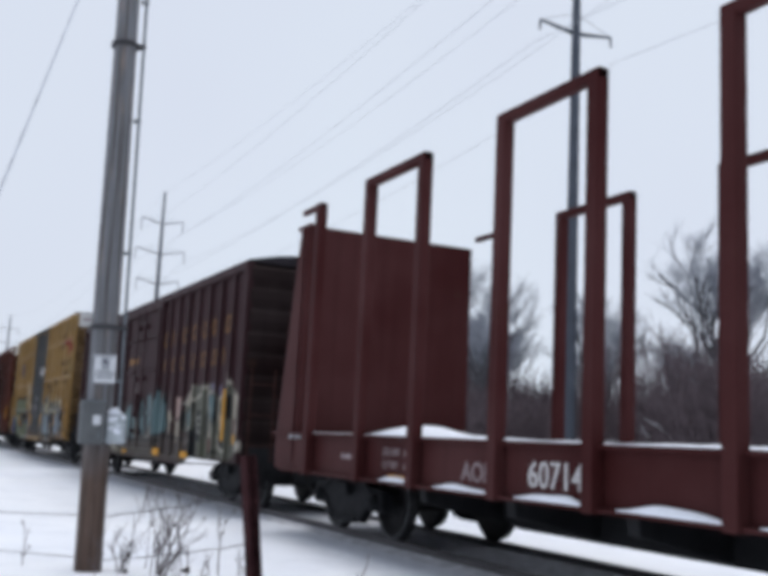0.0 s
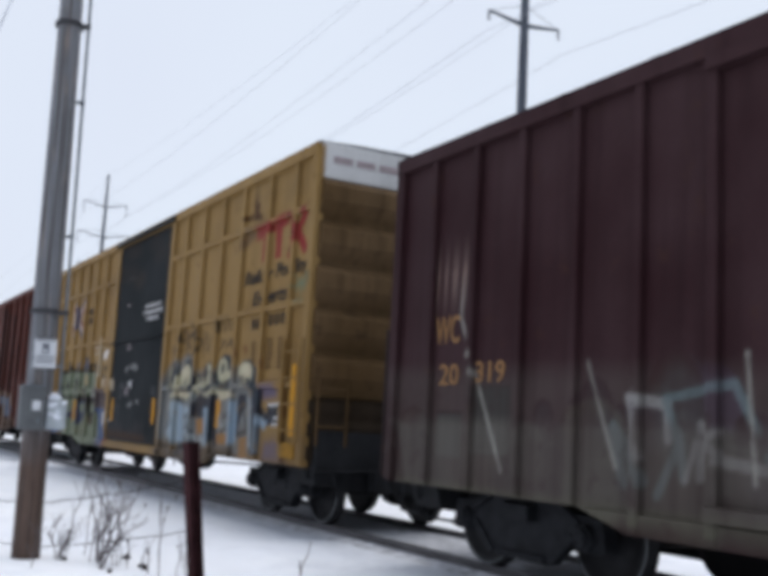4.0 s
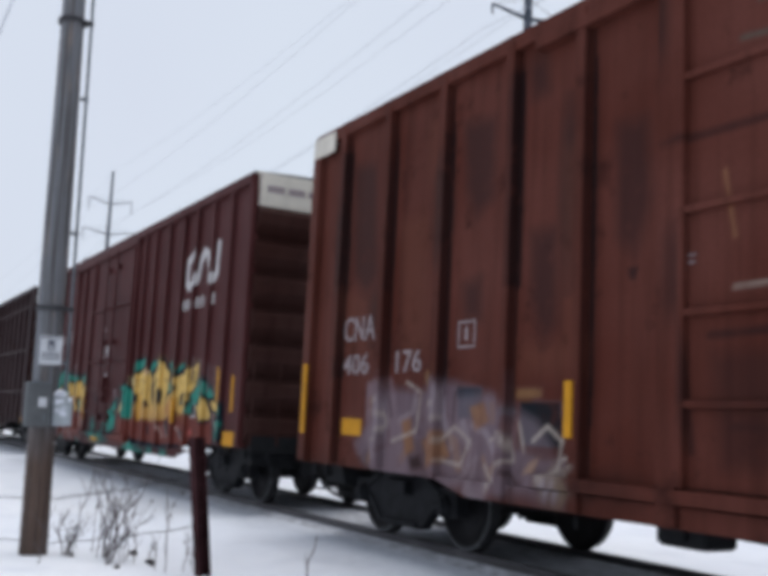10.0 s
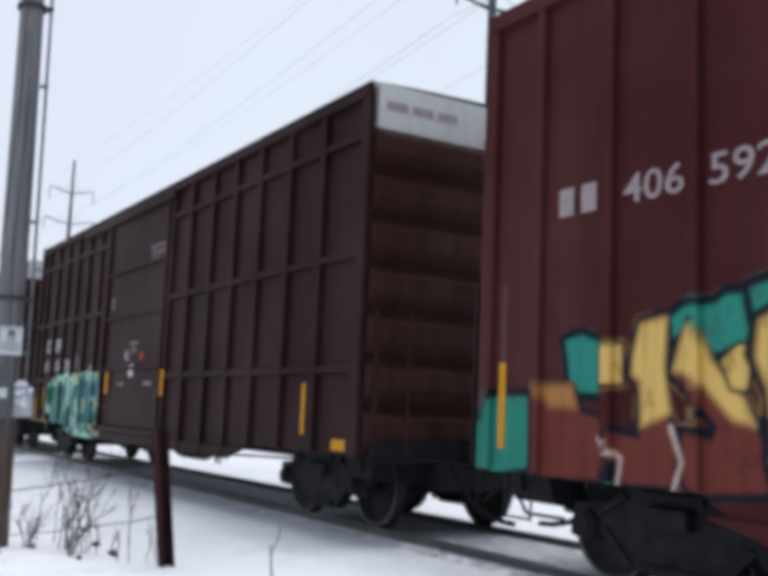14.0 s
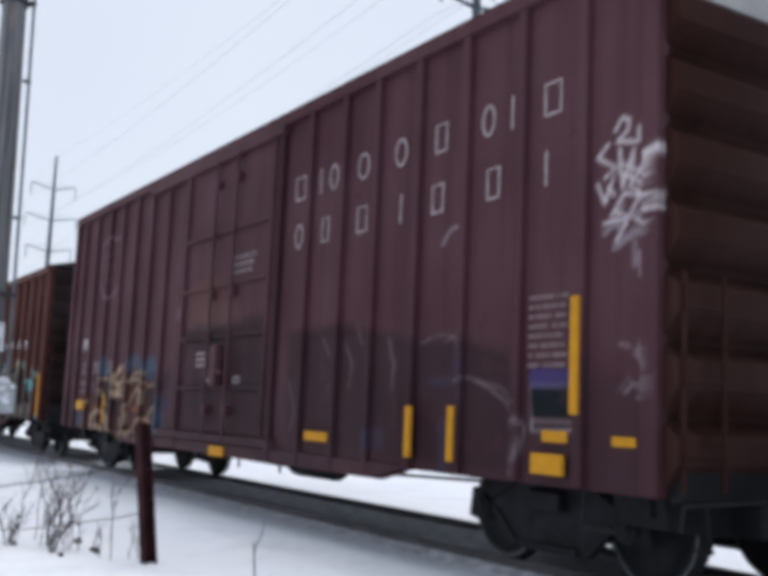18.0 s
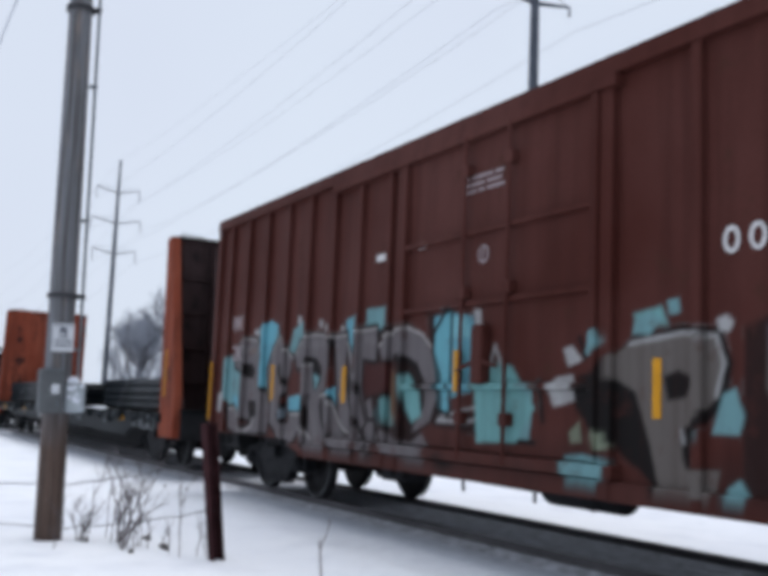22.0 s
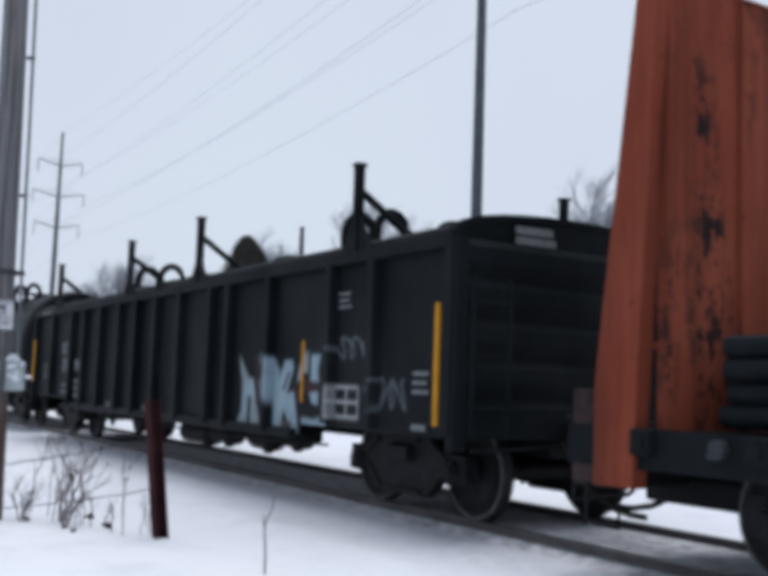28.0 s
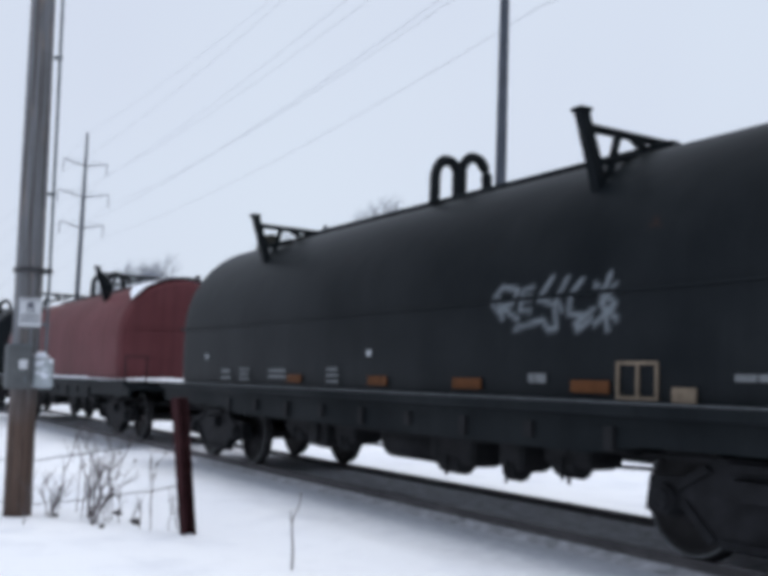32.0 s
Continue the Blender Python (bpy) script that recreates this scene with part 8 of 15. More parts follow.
def piece_faded(c, X):
    """Pale, half worn-off letters over the rear truck of the rusty car."""
    shape(c, X, [(-65.82, 1.03), (-65.49, 1.28), (-65.17, 1.66), (-64.41, 1.61), (-64.01, 1.73), (-63.01, 1.56), (-62.76, 1.13), (-62.38, 1.05), (-62.08, 1.07), (-61.96, 0.82), (-62.05, 0.62), (-62.7, 0.65), (-65.12, 0.66), (-65.63, 0.81)], LILACD, soft=0.12, alpha=0.7)
    line(c, X, [(-65.21, 1.61), (-65.15, 1.29), (-65.29, 0.92)], 0.1, PALELIL, 0.8)
    line(c, X, [(-64.07, 1.73), (-63.96, 1.36), (-63.8, 1.08)], 0.1, PALELIL, 0.8)
    line(c, X, [(-63.62, 1.32), (-63.5, 1.1), (-63.55, 0.9)], 0.12, PALELIL, 0.8)
    line(c, X, [(-63.45, 1.29), (-63.22, 1.22), (-63.06, 1.01), (-63.11, 0.79)], 0.08, PALELIL, 0.8)
    line(c, X, [(-64.84, 1.3), (-64.55, 1.39), (-64.48, 1.61)], 0.08, PALELIL, 0.7)
    line(c, X, [(-63.67, 0.74), (-63.38, 0.99), (-63.49, 0.64), (-63.21, 0.63)], 0.06, PALELIL, 0.7)
    line(c, X, [(-65.46, 1.52), (-65.35, 1.15), (-65.46, 0.86)], 0.09, SANDD, 0.7)
    line(c, X, [(-64.28, 1.77), (-64.2, 1.6)], 0.12, SANDD, 0.6)
    line(c, X, [(-64.69, 1.26), (-64.6, 1.04), (-64.74, 0.91)], 0.1, SANDD, 0.6)
    line(c, X, [(-64.06, 1.19), (-63.74, 1.12), (-63.67, 0.89)], 0.12, SANDD, 0.7)
    line(c, X, [(-64.18, 1.06), (-64.11, 0.95)], 0.07, SANDD, 0.6)
    line(c, X, [(-63.27, 1.0), (-63.16, 0.82), (-63.11, 0.93)], 0.06, SANDD, 0.8)
    line(c, X, [(-63.15, 1.48), (-63.12, 1.34)], 0.08, SANDD, 0.6)
    line(c, X, [(-65.28, 1.29), (-65.21, 0.92)], 0.05, VIOLETD, 0.7)
    line(c, X, [(-62.96, 1.27), (-62.85, 1.02), (-62.95, 0.84)], 0.06, VIOLETD, 0.5)
    line(c, X, [(-64.54, 1.35), (-64.39, 1.18)], 0.05, VIOLETD, 0.6)
    shape(c, X, [(-64.6, 0.92), (-64.39, 0.97), (-64.31, 0.85), (-64.52, 0.81)], BROWNDK, soft=0.05)
    shape(c, X, [(-64.05, 1.11), (-63.86, 1.16), (-63.8, 0.96), (-63.98, 0.93)], BROWNDK, soft=0.06)
    shape(c, X, [(-62.68, 0.89), (-62.57, 1.0), (-62.43, 1.05), (-62.52, 0.9), (-62.61, 0.85)], SANDD)
    line(c, X, [(-62.75, 0.85), (-62.66, 1.03), (-62.38, 1.08), (-62.3, 0.92)], 0.025, INK2, 0.7)
    shape(c, X, [(-62.38, 0.88), (-62.25, 1.02), (-62.04, 0.97), (-61.98, 0.76), (-62.09, 0.62), (-62.38, 0.65)], DUST2, soft=0.05)
    line(c, X, [(-62.3, 0.76), (-62.25, 0.83), (-62.17, 0.83), (-62.17, 0.77), (-62.23, 0.73)], 0.04, PALELIL)
    shape(c, X, [(-62.44, 0.71), (-62.36, 0.73), (-62.35, 0.65), (-62.42, 0.63)], MAROON2)
    shape(c, X, [(-62.17, 0.69), (-62.09, 0.71), (-62.07, 0.64), (-62.15, 0.63)], MAROON2)
    line(c, X, [(-62.04, 1.04), (-61.96, 0.85), (-61.99, 0.65)], 0.03, PALED, 0.7)
    shape(c, X, [(-63.74, 1.66), (-63.31, 1.65), (-63.31, 1.36), (-63.71, 1.34)], STEELPATCH)
    shape(c, X, [(-62.73, 1.52), (-62.17, 1.51), (-62.15, 1.13), (-62.71, 1.13)], DARKBOX)
    shape(c, X, [(-62.88, 1.47), (-62.78, 1.48), (-62.78, 1.39), (-62.87, 1.38)], INK2)
    shape(c, X, [(-62.79, 1.63), (-62.43, 1.63), (-62.43, 1.55), (-62.78, 1.54)], SANDD, soft=0.03, alpha=0.6)
    shape(c, X, [(-62.86, 1.31), (-62.76, 1.34), (-62.76, 1.1), (-62.81, 1.09)], PINKD, soft=0.03, alpha=0.7)


def piece_teal_door(c, X):
    """Teal, navy and brick shapes round the door of the oxide-red car."""
    shape(c, X, [(-76.49, 1.21), (-75.39, 1.28), (-75.3, 0.73), (-75.67, 0.68), (-76.46, 0.81)], BRICK, soft=0.05, alpha=0.85)
    shape(c, X, [(-78.55, 0.98), (-78.45, 1.09), (-78.31, 1.15), (-78.2, 1.09), (-78.11, 0.98), (-77.93, 0.83), (-77.71, 0.76), (-78.32, 0.72)], TEALDARK, soft=0.04)
    shape(c, X, [(-77.58, 0.75), (-77.49, 0.96), (-77.32, 1.07), (-77.11, 1.12), (-76.91, 1.09), (-76.77, 0.99), (-76.71, 0.84), (-76.85, 0.78)], TEALDARK, soft=0.04)
    shape(c, X, [(-78.12, 0.71), (-77.83, 0.82), (-77.56, 0.78), (-77.54, 0.7), (-77.91, 0.65)], TEALDARK, soft=0.04)
    shape(c, X, [(-78.35, 0.94), (-78.26, 1.05), (-78.14, 0.9), (-78.23, 0.82)], TEAL, 0.05, NAVY)
    shape(c, X, [(-77.37, 0.89), (-77.21, 1.04), (-77.0, 1.03), (-76.94, 0.87)], TEAL, 0.05, NAVY)
    shape(c, X, [(-76.04, 1.69), (-75.94, 1.78), (-75.67, 1.75), (-75.47, 1.68), (-75.22, 1.56), (-75.21, 1.36), (-75.46, 1.4), (-75.72, 1.56), (-76.0, 1.56)], TEAL, 0.05, NAVY)
    shape(c, X, [(-76.87, 1.03), (-76.65, 1.25), (-76.23, 1.53), (-76.19, 1.39), (-76.38, 0.99), (-76.6, 0.79), (-76.87, 0.83)], NAVY)
    shape(c, X, [(-76.88, 1.18), (-76.66, 1.47), (-76.29, 1.57), (-76.24, 1.52), (-76.49, 1.42), (-76.6, 1.21), (-76.83, 1.12)], TEAL)
    shape(c, X, [(-76.03, 1.48), (-75.82, 1.5), (-75.65, 1.4), (-75.64, 1.27), (-76.12, 1.28)], SANDPALE, soft=0.04)
    shape(c, X, [(-78.77, 0.81), (-76.85, 0.83), (-76.76, 0.61), (-78.31, 0.56)], TEALDARK, soft=0.06, alpha=0.9)
    shape(c, X, [(-78.43, 0.75), (-77.45, 0.72), (-77.39, 0.61), (-78.31, 0.58)], TEAL, soft=0.04, alpha=0.9)
    shape(c, X, [(-76.88, 0.67), (-76.46, 0.77), (-75.64, 0.71), (-75.63, 0.57), (-76.36, 0.56)], BRICK, soft=0.03)
    shape(c, X, [(-76.85, 0.72), (-76.6, 0.62), (-76.07, 0.54), (-76.21, 0.51), (-76.79, 0.57)], NAVY)
    shape(c, X, [(-75.54, 0.67), (-75.42, 0.74), (-75.23, 0.62), (-74.89, 0.64), (-74.86, 0.54), (-75.51, 0.54)], TEAL, 0.04, NAVY)
    shape(c, X, [(-74.72, 0.62), (-74.41, 0.62), (-74.17, 0.52), (-74.67, 0.53)], TEAL, 0.03, NAVY)
    shape(c, X, [(-78.27, 1.61), (-77.77, 1.62), (-77.72, 1.44), (-78.2, 1.42)], NAVY, soft=0.03, alpha=0.8)
    line(c, X, [(-77.87, 1.16), (-76.88, 1.15)], 0.05, NAVY)
    line(c, X, [(-75.45, 1.32), (-75.46, 0.92)], 0.05, NAVY)
    line(c, X, [(-78.57, 0.98), (-78.32, 0.68)], 0.05, NAVY)


def piece_aqua_door(c, X):
    """Aqua, grey and dark shapes round the door of the red-brown car."""
    shape(c, X, [(-128.91, 1.5), (-128.55, 1.59), (-128.22, 1.53), (-128.11, 1.24), (-128.21, 0.87), (-128.49, 1.04), (-128.87, 1.3)], INK, soft=0.04, alpha=0.9)
    shape(c, X, [(-131.26, 2.26), (-131.07, 2.25), (-131.01, 1.3), (-130.15, 1.22), (-130.14, 1.04), (-131.09, 1.1)], INK, soft=0.04, alpha=0.8)
    shape(c, X, [(-131.12, 2.22), (-130.75, 2.23), (-130.4, 2.18), (-130.34, 1.82), (-130.41, 1.45), (-131.01, 1.35), (-131.09, 1.85)], AQUAD)
    shape(c, X, [(-131.02, 2.19), (-130.53, 2.19), (-130.42, 1.97), (-131.01, 1.99)], AQUAE, soft=0.04)
    shape(c, X, [(-130.14, 1.04), (-129.94, 1.54), (-129.75, 1.67), (-129.71, 1.54), (-129.46, 1.52), (-129.46, 1.28), (-129.48, 1.02)], AQUAG)
    line(c, X, [(-130.96, 1.2), (-130.32, 1.3), (-130.16, 1.45), (-130.02, 1.63)], 0.035, PALEG)
    line(c, X, [(-130.19, 1.91), (-130.1, 1.72), (-130.03, 1.88), (-129.93, 1.7)], 0.035, PALEG)
    line(c, X, [(-131.0, 1.16), (-130.48, 1.16), (-130.15, 1.22)], 0.035, PALEG)
    shape(c, X, [(-129.26, 1.5), (-129.1, 1.58), (-128.91, 1.6), (-128.84, 1.38), (-129.16, 1.33)], PALEG)
    shape(c, X, [(-129.04, 1.82), (-128.92, 1.84), (-128.79, 1.71), (-128.97, 1.66)], PALEG)
    shape(c, X, [(-130.41, 2.25), (-130.28, 2.23), (-130.26, 2.01), (-130.36, 2.05)], PALEG)
    shape(c, X, [(-128.76, 1.77), (-128.71, 1.93), (-128.59, 1.96), (-128.56, 1.84), (-128.64, 1.73)], AQUAG)
    shape(c, X, [(-129.02, 0.93), (-128.77, 0.96), (-128.43, 0.93), (-128.48, 0.74), (-128.95, 0.72)], AQUAG, soft=0.03)
    shape(c, X, [(-128.61, 1.15), (-128.49, 1.31), (-128.41, 1.19), (-128.45, 0.99), (-128.59, 0.99)], MOSSG)
    shape(c, X, [(-128.96, 1.13), (-128.81, 1.22), (-128.78, 1.04), (-128.93, 1.02)], MOSSG, soft=0.03, alpha=0.8)
    shape(c, X, [(-136.04, 2.36), (-135.4, 2.39), (-135.19, 2.11), (-135.38, 1.64), (-135.62, 1.43), (-135.85, 1.71)], AQUAG)
    shape(c, X, [(-134.79, 2.29), (-134.38, 2.21), (-134.59, 1.96), (-134.85, 2.1)], AQUAG)
    shape(c, X, [(-133.18, 2.33), (-132.87, 2.34), (-132.89, 1.9), (-133.12, 1.91)], AQUAG)
    shape(c, X, [(-132.69, 2.41), (-132.16, 2.4), (-132.09, 2.2), (-132.42, 2.11), (-132.67, 2.18)], AQUAG)
    shape(c, X, [(-137.46, 1.93), (-136.56, 1.94), (-136.38, 1.43), (-137.06, 1.13), (-137.43, 1.51)], AQUAG)
    shape(c, X, [(-134.83, 1.37), (-134.52, 1.41), (-134.47, 1.06), (-134.71, 1.05)], AQUAG)
    shape(c, X, [(-132.46, 1.22), (-132.13, 1.42), (-132.0, 1.18), (-132.33, 1.06)], AQUAG)
    line(c, X, [(-129.9, 0.66), (-130.98, 0.77)], 0.05, INK)
    line(c, X, [(-130.14, 1.0), (-129.41, 1.01)], 0.05, INK)
    line(c, X, [(-129.36, 1.54), (-129.3, 1.2)], 0.05, INK)
    line(c, X, [(-128.82, 1.57), (-128.58, 1.58), (-128.56, 1.69)], 0.05, INK)
    line(c, X, [(-128.83, 1.9), (-128.76, 1.73)], 0.05, INK)


def marks_yellow_door(c, X):
    """Blue and plum blocks behind the black door, chalk scrawls on it, rust along its foot."""
    shape(c, X, [(-44.39, 1.81), (-43.58, 1.84), (-43.47, 1.42), (-44.21, 1.41)], PLUMC, soft=0.03)
    shape(c, X, [(-44.19, 1.39), (-43.68, 1.42), (-43.55, 1.38), (-43.56, 0.97), (-43.16, 0.88), (-43.14, 0.62), (-43.88, 0.6), (-44.01, 1.13)], BLUEC)
    shape(c, X, [(-44.08, 2.03), (-43.81, 2.07), (-43.59, 1.96), (-43.63, 1.85), (-44.02, 1.87)], PALEC, soft=0.04)
    shape(c, X, [(-43.69, 1.33), (-43.59, 1.33), (-43.6, 1.06), (-43.69, 1.06)], WHITEC)
    shape(c, X, [(-43.15, 0.77), (-42.97, 0.8), (-42.94, 0.64), (-43.13, 0.61)], ORANGEC)
    shape(c, X, [(-44.0, 2.55), (-43.81, 2.66), (-43.62, 2.63), (-43.74, 2.51), (-43.9, 2.4)], WHITEC)
    line(c, X, [(-44.18, 2.91), (-44.15, 2.11)], 0.07, PALEC)
    shape(c, X, [(-46.45, 2.36), (-46.24, 2.48), (-46.04, 2.36)], BLUEC)
    shape(c, X, [(-45.63, 2.33), (-45.58, 2.56), (-45.45, 2.47), (-45.24, 2.6), (-45.14, 2.3)], BLUEC)
    line(c, X, [(-42.42, 1.81), (-42.29, 1.91), (-42.16, 1.89), (-42.18, 1.68), (-42.34, 1.6), (-42.41, 1.73), (-42.22, 1.85)], 0.03, CHALK, 0.6)
    line(c, X, [(-42.09, 1.85), (-41.91, 1.9), (-41.85, 1.8), (-41.96, 1.68), (-41.78, 1.64), (-41.7, 1.68)], 0.03, CHALK, 0.6)
    line(c, X, [(-42.5, 1.43), (-42.32, 1.48), (-42.38, 1.15), (-42.45, 1.02)], 0.03, CHALK, 0.6)
    line(c, X, [(-40.22, 1.69), (-40.18, 1.8), (-40.1, 1.82), (-40.06, 1.66), (-39.98, 1.78), (-39.97, 1.58)], 0.03, CHALK, 0.6)
    line(c, X, [(-42.74, 1.39), (-42.61, 1.44), (-42.53, 1.35)], 0.03, CHALK, 0.6)
    line(c, X, [(-41.98, 2.12), (-41.96, 2.2), (-41.88, 2.22)], 0.035, WHITEC, 0.8)
    line(c, X, [(-41.65, 2.19), (-41.57, 2.27), (-41.53, 2.18)], 0.035, WHITEC, 0.8)
    line(c, X, [(-41.41, 2.26), (-41.29, 2.2), (-41.35, 2.15)], 0.035, WHITEC, 0.8)
    line(c, X, [(-41.65, 1.48), (-41.58, 1.48)], 0.035, WHITEC, 0.8)
    line(c, X, [(-41.47, 1.54), (-41.46, 1.45)], 0.035, WHITEC, 0.8)
    line(c, X, [(-41.1, 1.55), (-41.03, 1.54)], 0.035, WHITEC, 0.8)
    line(c, X, [(-43.14, 1.16), (-42.77, 1.17)], 0.035, WHITEC, 0.8)
    line(c, X, [(-42.47, 3.96), (-42.37, 4.05), (-41.88, 4.01)], 0.03, CHALK, 0.6)
    shape(c, X, [(-43.15, 1.99), (-43.04, 2.03), (-42.88, 1.96), (-42.87, 1.77), (-43.11, 1.8)], PALEC, alpha=0.8)
    shape(c, X, [(-43.13, 0.99), (-40.45, 0.94), (-40.39, 0.81), (-43.12, 0.82)], RUSTC, soft=0.04, alpha=0.85)
    shape(c, X, [(-42.51, 0.92), (-40.47, 0.88), (-40.47, 0.8), (-42.51, 0.82)], RUSTC, soft=0.03, alpha=0.6)


def tags_purple(c, X):
    """White tags by the front corner, a pale ring, soot and worn scrawls along the foot of the purple-brown car."""
    shape(c, X, [(-110.8, 2.15), (-109.53, 2.2), (-108.1, 1.98), (-107.32, 1.95), (-106.64, 1.8), (-106.54, 1.07), (-106.65, 0.75), (-107.19, 0.79), (-110.77, 0.88)], NEARBLACK, soft=0.12, alpha=0.6)
    shape(c, X, [(-113.79, 2.43), (-111.37, 2.42), (-111.18, 0.98), (-113.71, 0.96)], NEARBLACK, soft=0.12, alpha=0.6)
    shape(c, X, [(-109.59, 1.78), (-107.99, 1.65), (-107.4, 0.78), (-109.19, 0.85)], NEARBLACK, soft=0.12, alpha=0.6)
    shape(c, X, [(-114.06, 2.3), (-112.4, 2.36), (-112.36, 2.1), (-113.91, 2.05)], NEARBLACK, soft=0.05, alpha=0.7)
    shape(c, X, [(-112.5, 1.97), (-111.34, 1.97), (-111.23, 0.98), (-112.28, 1.07)], NEARBLACK, soft=0.05, alpha=0.7)
    shape(c, X, [(-113.76, 1.73), (-112.96, 1.78), (-112.83, 0.99), (-113.62, 0.96)], NEARBLACK, soft=0.05, alpha=0.7)
    shape(c, X, [(-113.99, 3.02), (-112.83, 3.06), (-112.56, 2.37), (-113.95, 2.44)], WORNT, soft=0.06, alpha=0.7)
    shape(c, X, [(-114.09, 2.36), (-111.27, 2.28), (-111.11, 0.93), (-113.98, 0.81)], NEARBLACK, soft=0.1, alpha=0.45)
    shape(c, X, [(-113.25, 2.29), (-112.99, 2.31), (-112.99, 2.05), (-113.24, 2.05)], NEARBLACK)
    shape(c, X, [(-112.64, 2.24), (-112.37, 2.26), (-112.33, 1.8), (-112.62, 1.81)], NEARBLACK, soft=0.04, alpha=0.7)
    shape(c, X, [(-112.89, 1.94), (-112.78, 1.95), (-112.76, 1.76), (-112.88, 1.76)], WHITET)
    line(c, X, [(-113.24, 1.63), (-113.14, 1.6), (-113.02, 1.64)], 0.03, WHITET)
    line(c, X, [(-114.45, 2.8), (-114.38, 2.58), (-114.45, 2.44)], 0.03, WHITET)
    line(c, X, [(-114.53, 2.91), (-114.5, 2.7)], 0.03, WHITET)
    line(c, X, [(-105.49, 3.46), (-105.42, 3.55), (-105.35, 3.52), (-105.36, 3.44), (-105.47, 3.37), (-105.25, 3.33), (-105.25, 3.44)], 0.022, WHITET)
    line(c, X, [(-105.56, 3.37), (-105.67, 3.28), (-105.48, 3.17), (-105.59, 3.11)], 0.022, WHITET)
    line(c, X, [(-105.44, 3.31), (-105.41, 3.0), (-105.3, 3.28), (-105.32, 3.02), (-105.15, 3.21), (-105.17, 3.07)], 0.022, WHITET)
    line(c, X, [(-105.01, 3.26), (-105.08, 3.05)], 0.022, WHITET)
    line(c, X, [(-105.67, 3.07), (-105.59, 2.91), (-105.5, 3.11)], 0.022, WHITET)
    line(c, X, [(-105.49, 2.96), (-105.56, 3.03)], 0.022, WHITET)
    line(c, X, [(-105.52, 2.8), (-105.39, 2.96), (-105.24, 2.92), (-105.34, 2.77), (-105.48, 2.83)], 0.022, WHITET)
    line(c, X, [(-105.34, 3.01), (-105.15, 2.89), (-105.01, 2.88), (-105.0, 2.79), (-105.15, 2.78), (-105.22, 2.9)], 0.022, WHITET)
    line(c, X, [(-105.29, 2.76), (-105.12, 2.65)], 0.022, WHITET)
    line(c, X, [(-105.6, 2.75), (-105.47, 2.77), (-105.36, 2.74), (-105.47, 2.6)], 0.022, WHITET)
    line(c, X, [(-105.17, 3.02), (-105.05, 3.07)], 0.022, WHITET)
    line(c, X, [(-105.44, 3.2), (-105.2, 3.08)], 0.022, WHITET)
    line(c, X, [(-105.45, 3.14), (-105.17, 2.98)], 0.022, WHITET)
    line(c, X, [(-107.44, 1.56), (-107.23, 1.6), (-106.95, 1.51), (-106.71, 1.39), (-106.58, 1.21), (-106.54, 1.03), (-106.63, 0.81)], 0.022, CHALKT, 0.8)
    line(c, X, [(-108.01, 1.93), (-107.7, 2.0), (-107.39, 1.97), (-107.35, 1.82)], 0.022, CHALKT, 0.8)
    line(c, X, [(-106.41, 1.51), (-106.38, 1.24), (-105.87, 1.24), (-105.89, 1.51)], 0.022, CHALKT, 0.8)
    line(c, X, [(-109.45, 1.99), (-109.28, 1.77), (-109.34, 1.51)], 0.022, CHALKT, 0.8)
    line(c, X, [(-110.73, 1.57), (-110.56, 1.23), (-110.66, 1.0)], 0.022, CHALKT, 0.8)
    line(c, X, [(-108.58, 2.0), (-108.47, 1.75), (-108.49, 1.51)], 0.022, CHALKT, 0.8)
    line(c, X, [(-109.95, 2.06), (-109.7, 1.78), (-109.78, 1.46)], 0.022, CHALKT, 0.8)
    line(c, X, [(-109.21, 2.18), (-109.1, 1.97)], 0.022, CHALKT, 0.8)
    shape(c, X, [(-107.46, 1.91), (-107.32, 1.93), (-107.3, 1.6), (-107.43, 1.62)], BLUET, soft=0.04, alpha=0.6)
    shape(c, X, [(-107.83, 1.6), (-107.52, 1.62), (-107.53, 1.55), (-107.81, 1.55)], BLUET, soft=0.04, alpha=0.5)
    shape(c, X, [(-109.01, 1.06), (-108.64, 1.12), (-108.58, 0.91), (-109.05, 0.86)], BLUET, soft=0.06, alpha=0.5)
    shape(c, X, [(-107.69, 1.2), (-107.59, 1.25), (-107.52, 0.66), (-107.63, 0.65)], BLUET, soft=0.04, alpha=0.5)
    shape(c, X, [(-106.41, 1.67), (-105.9, 1.66), (-105.9, 1.55), (-106.41, 1.55)], VIOLT, soft=0.03)
    shape(c, X, [(-106.4, 1.51), (-105.89, 1.5), (-105.87, 1.27), (-106.38, 1.27)], DARKBOX)
    line(c, X, [(-105.42, 1.49), (-105.32, 1.58), (-105.22, 1.48), (-105.13, 1.55), (-105.13, 1.44)], 0.03, CHALKT, 0.6)
    line(c, X, [(-105.27, 1.76), (-105.21, 1.83), (-105.14, 1.75), (-105.18, 1.62)], 0.03, CHALKT, 0.6)
    line(c, X, [(-105.42, 1.83), (-105.32, 1.81)], 0.03, CHALKT, 0.6)
    line(c, X, [(-105.26, 2.5), (-105.24, 2.41)], 0.03, CHALKT, 0.6)


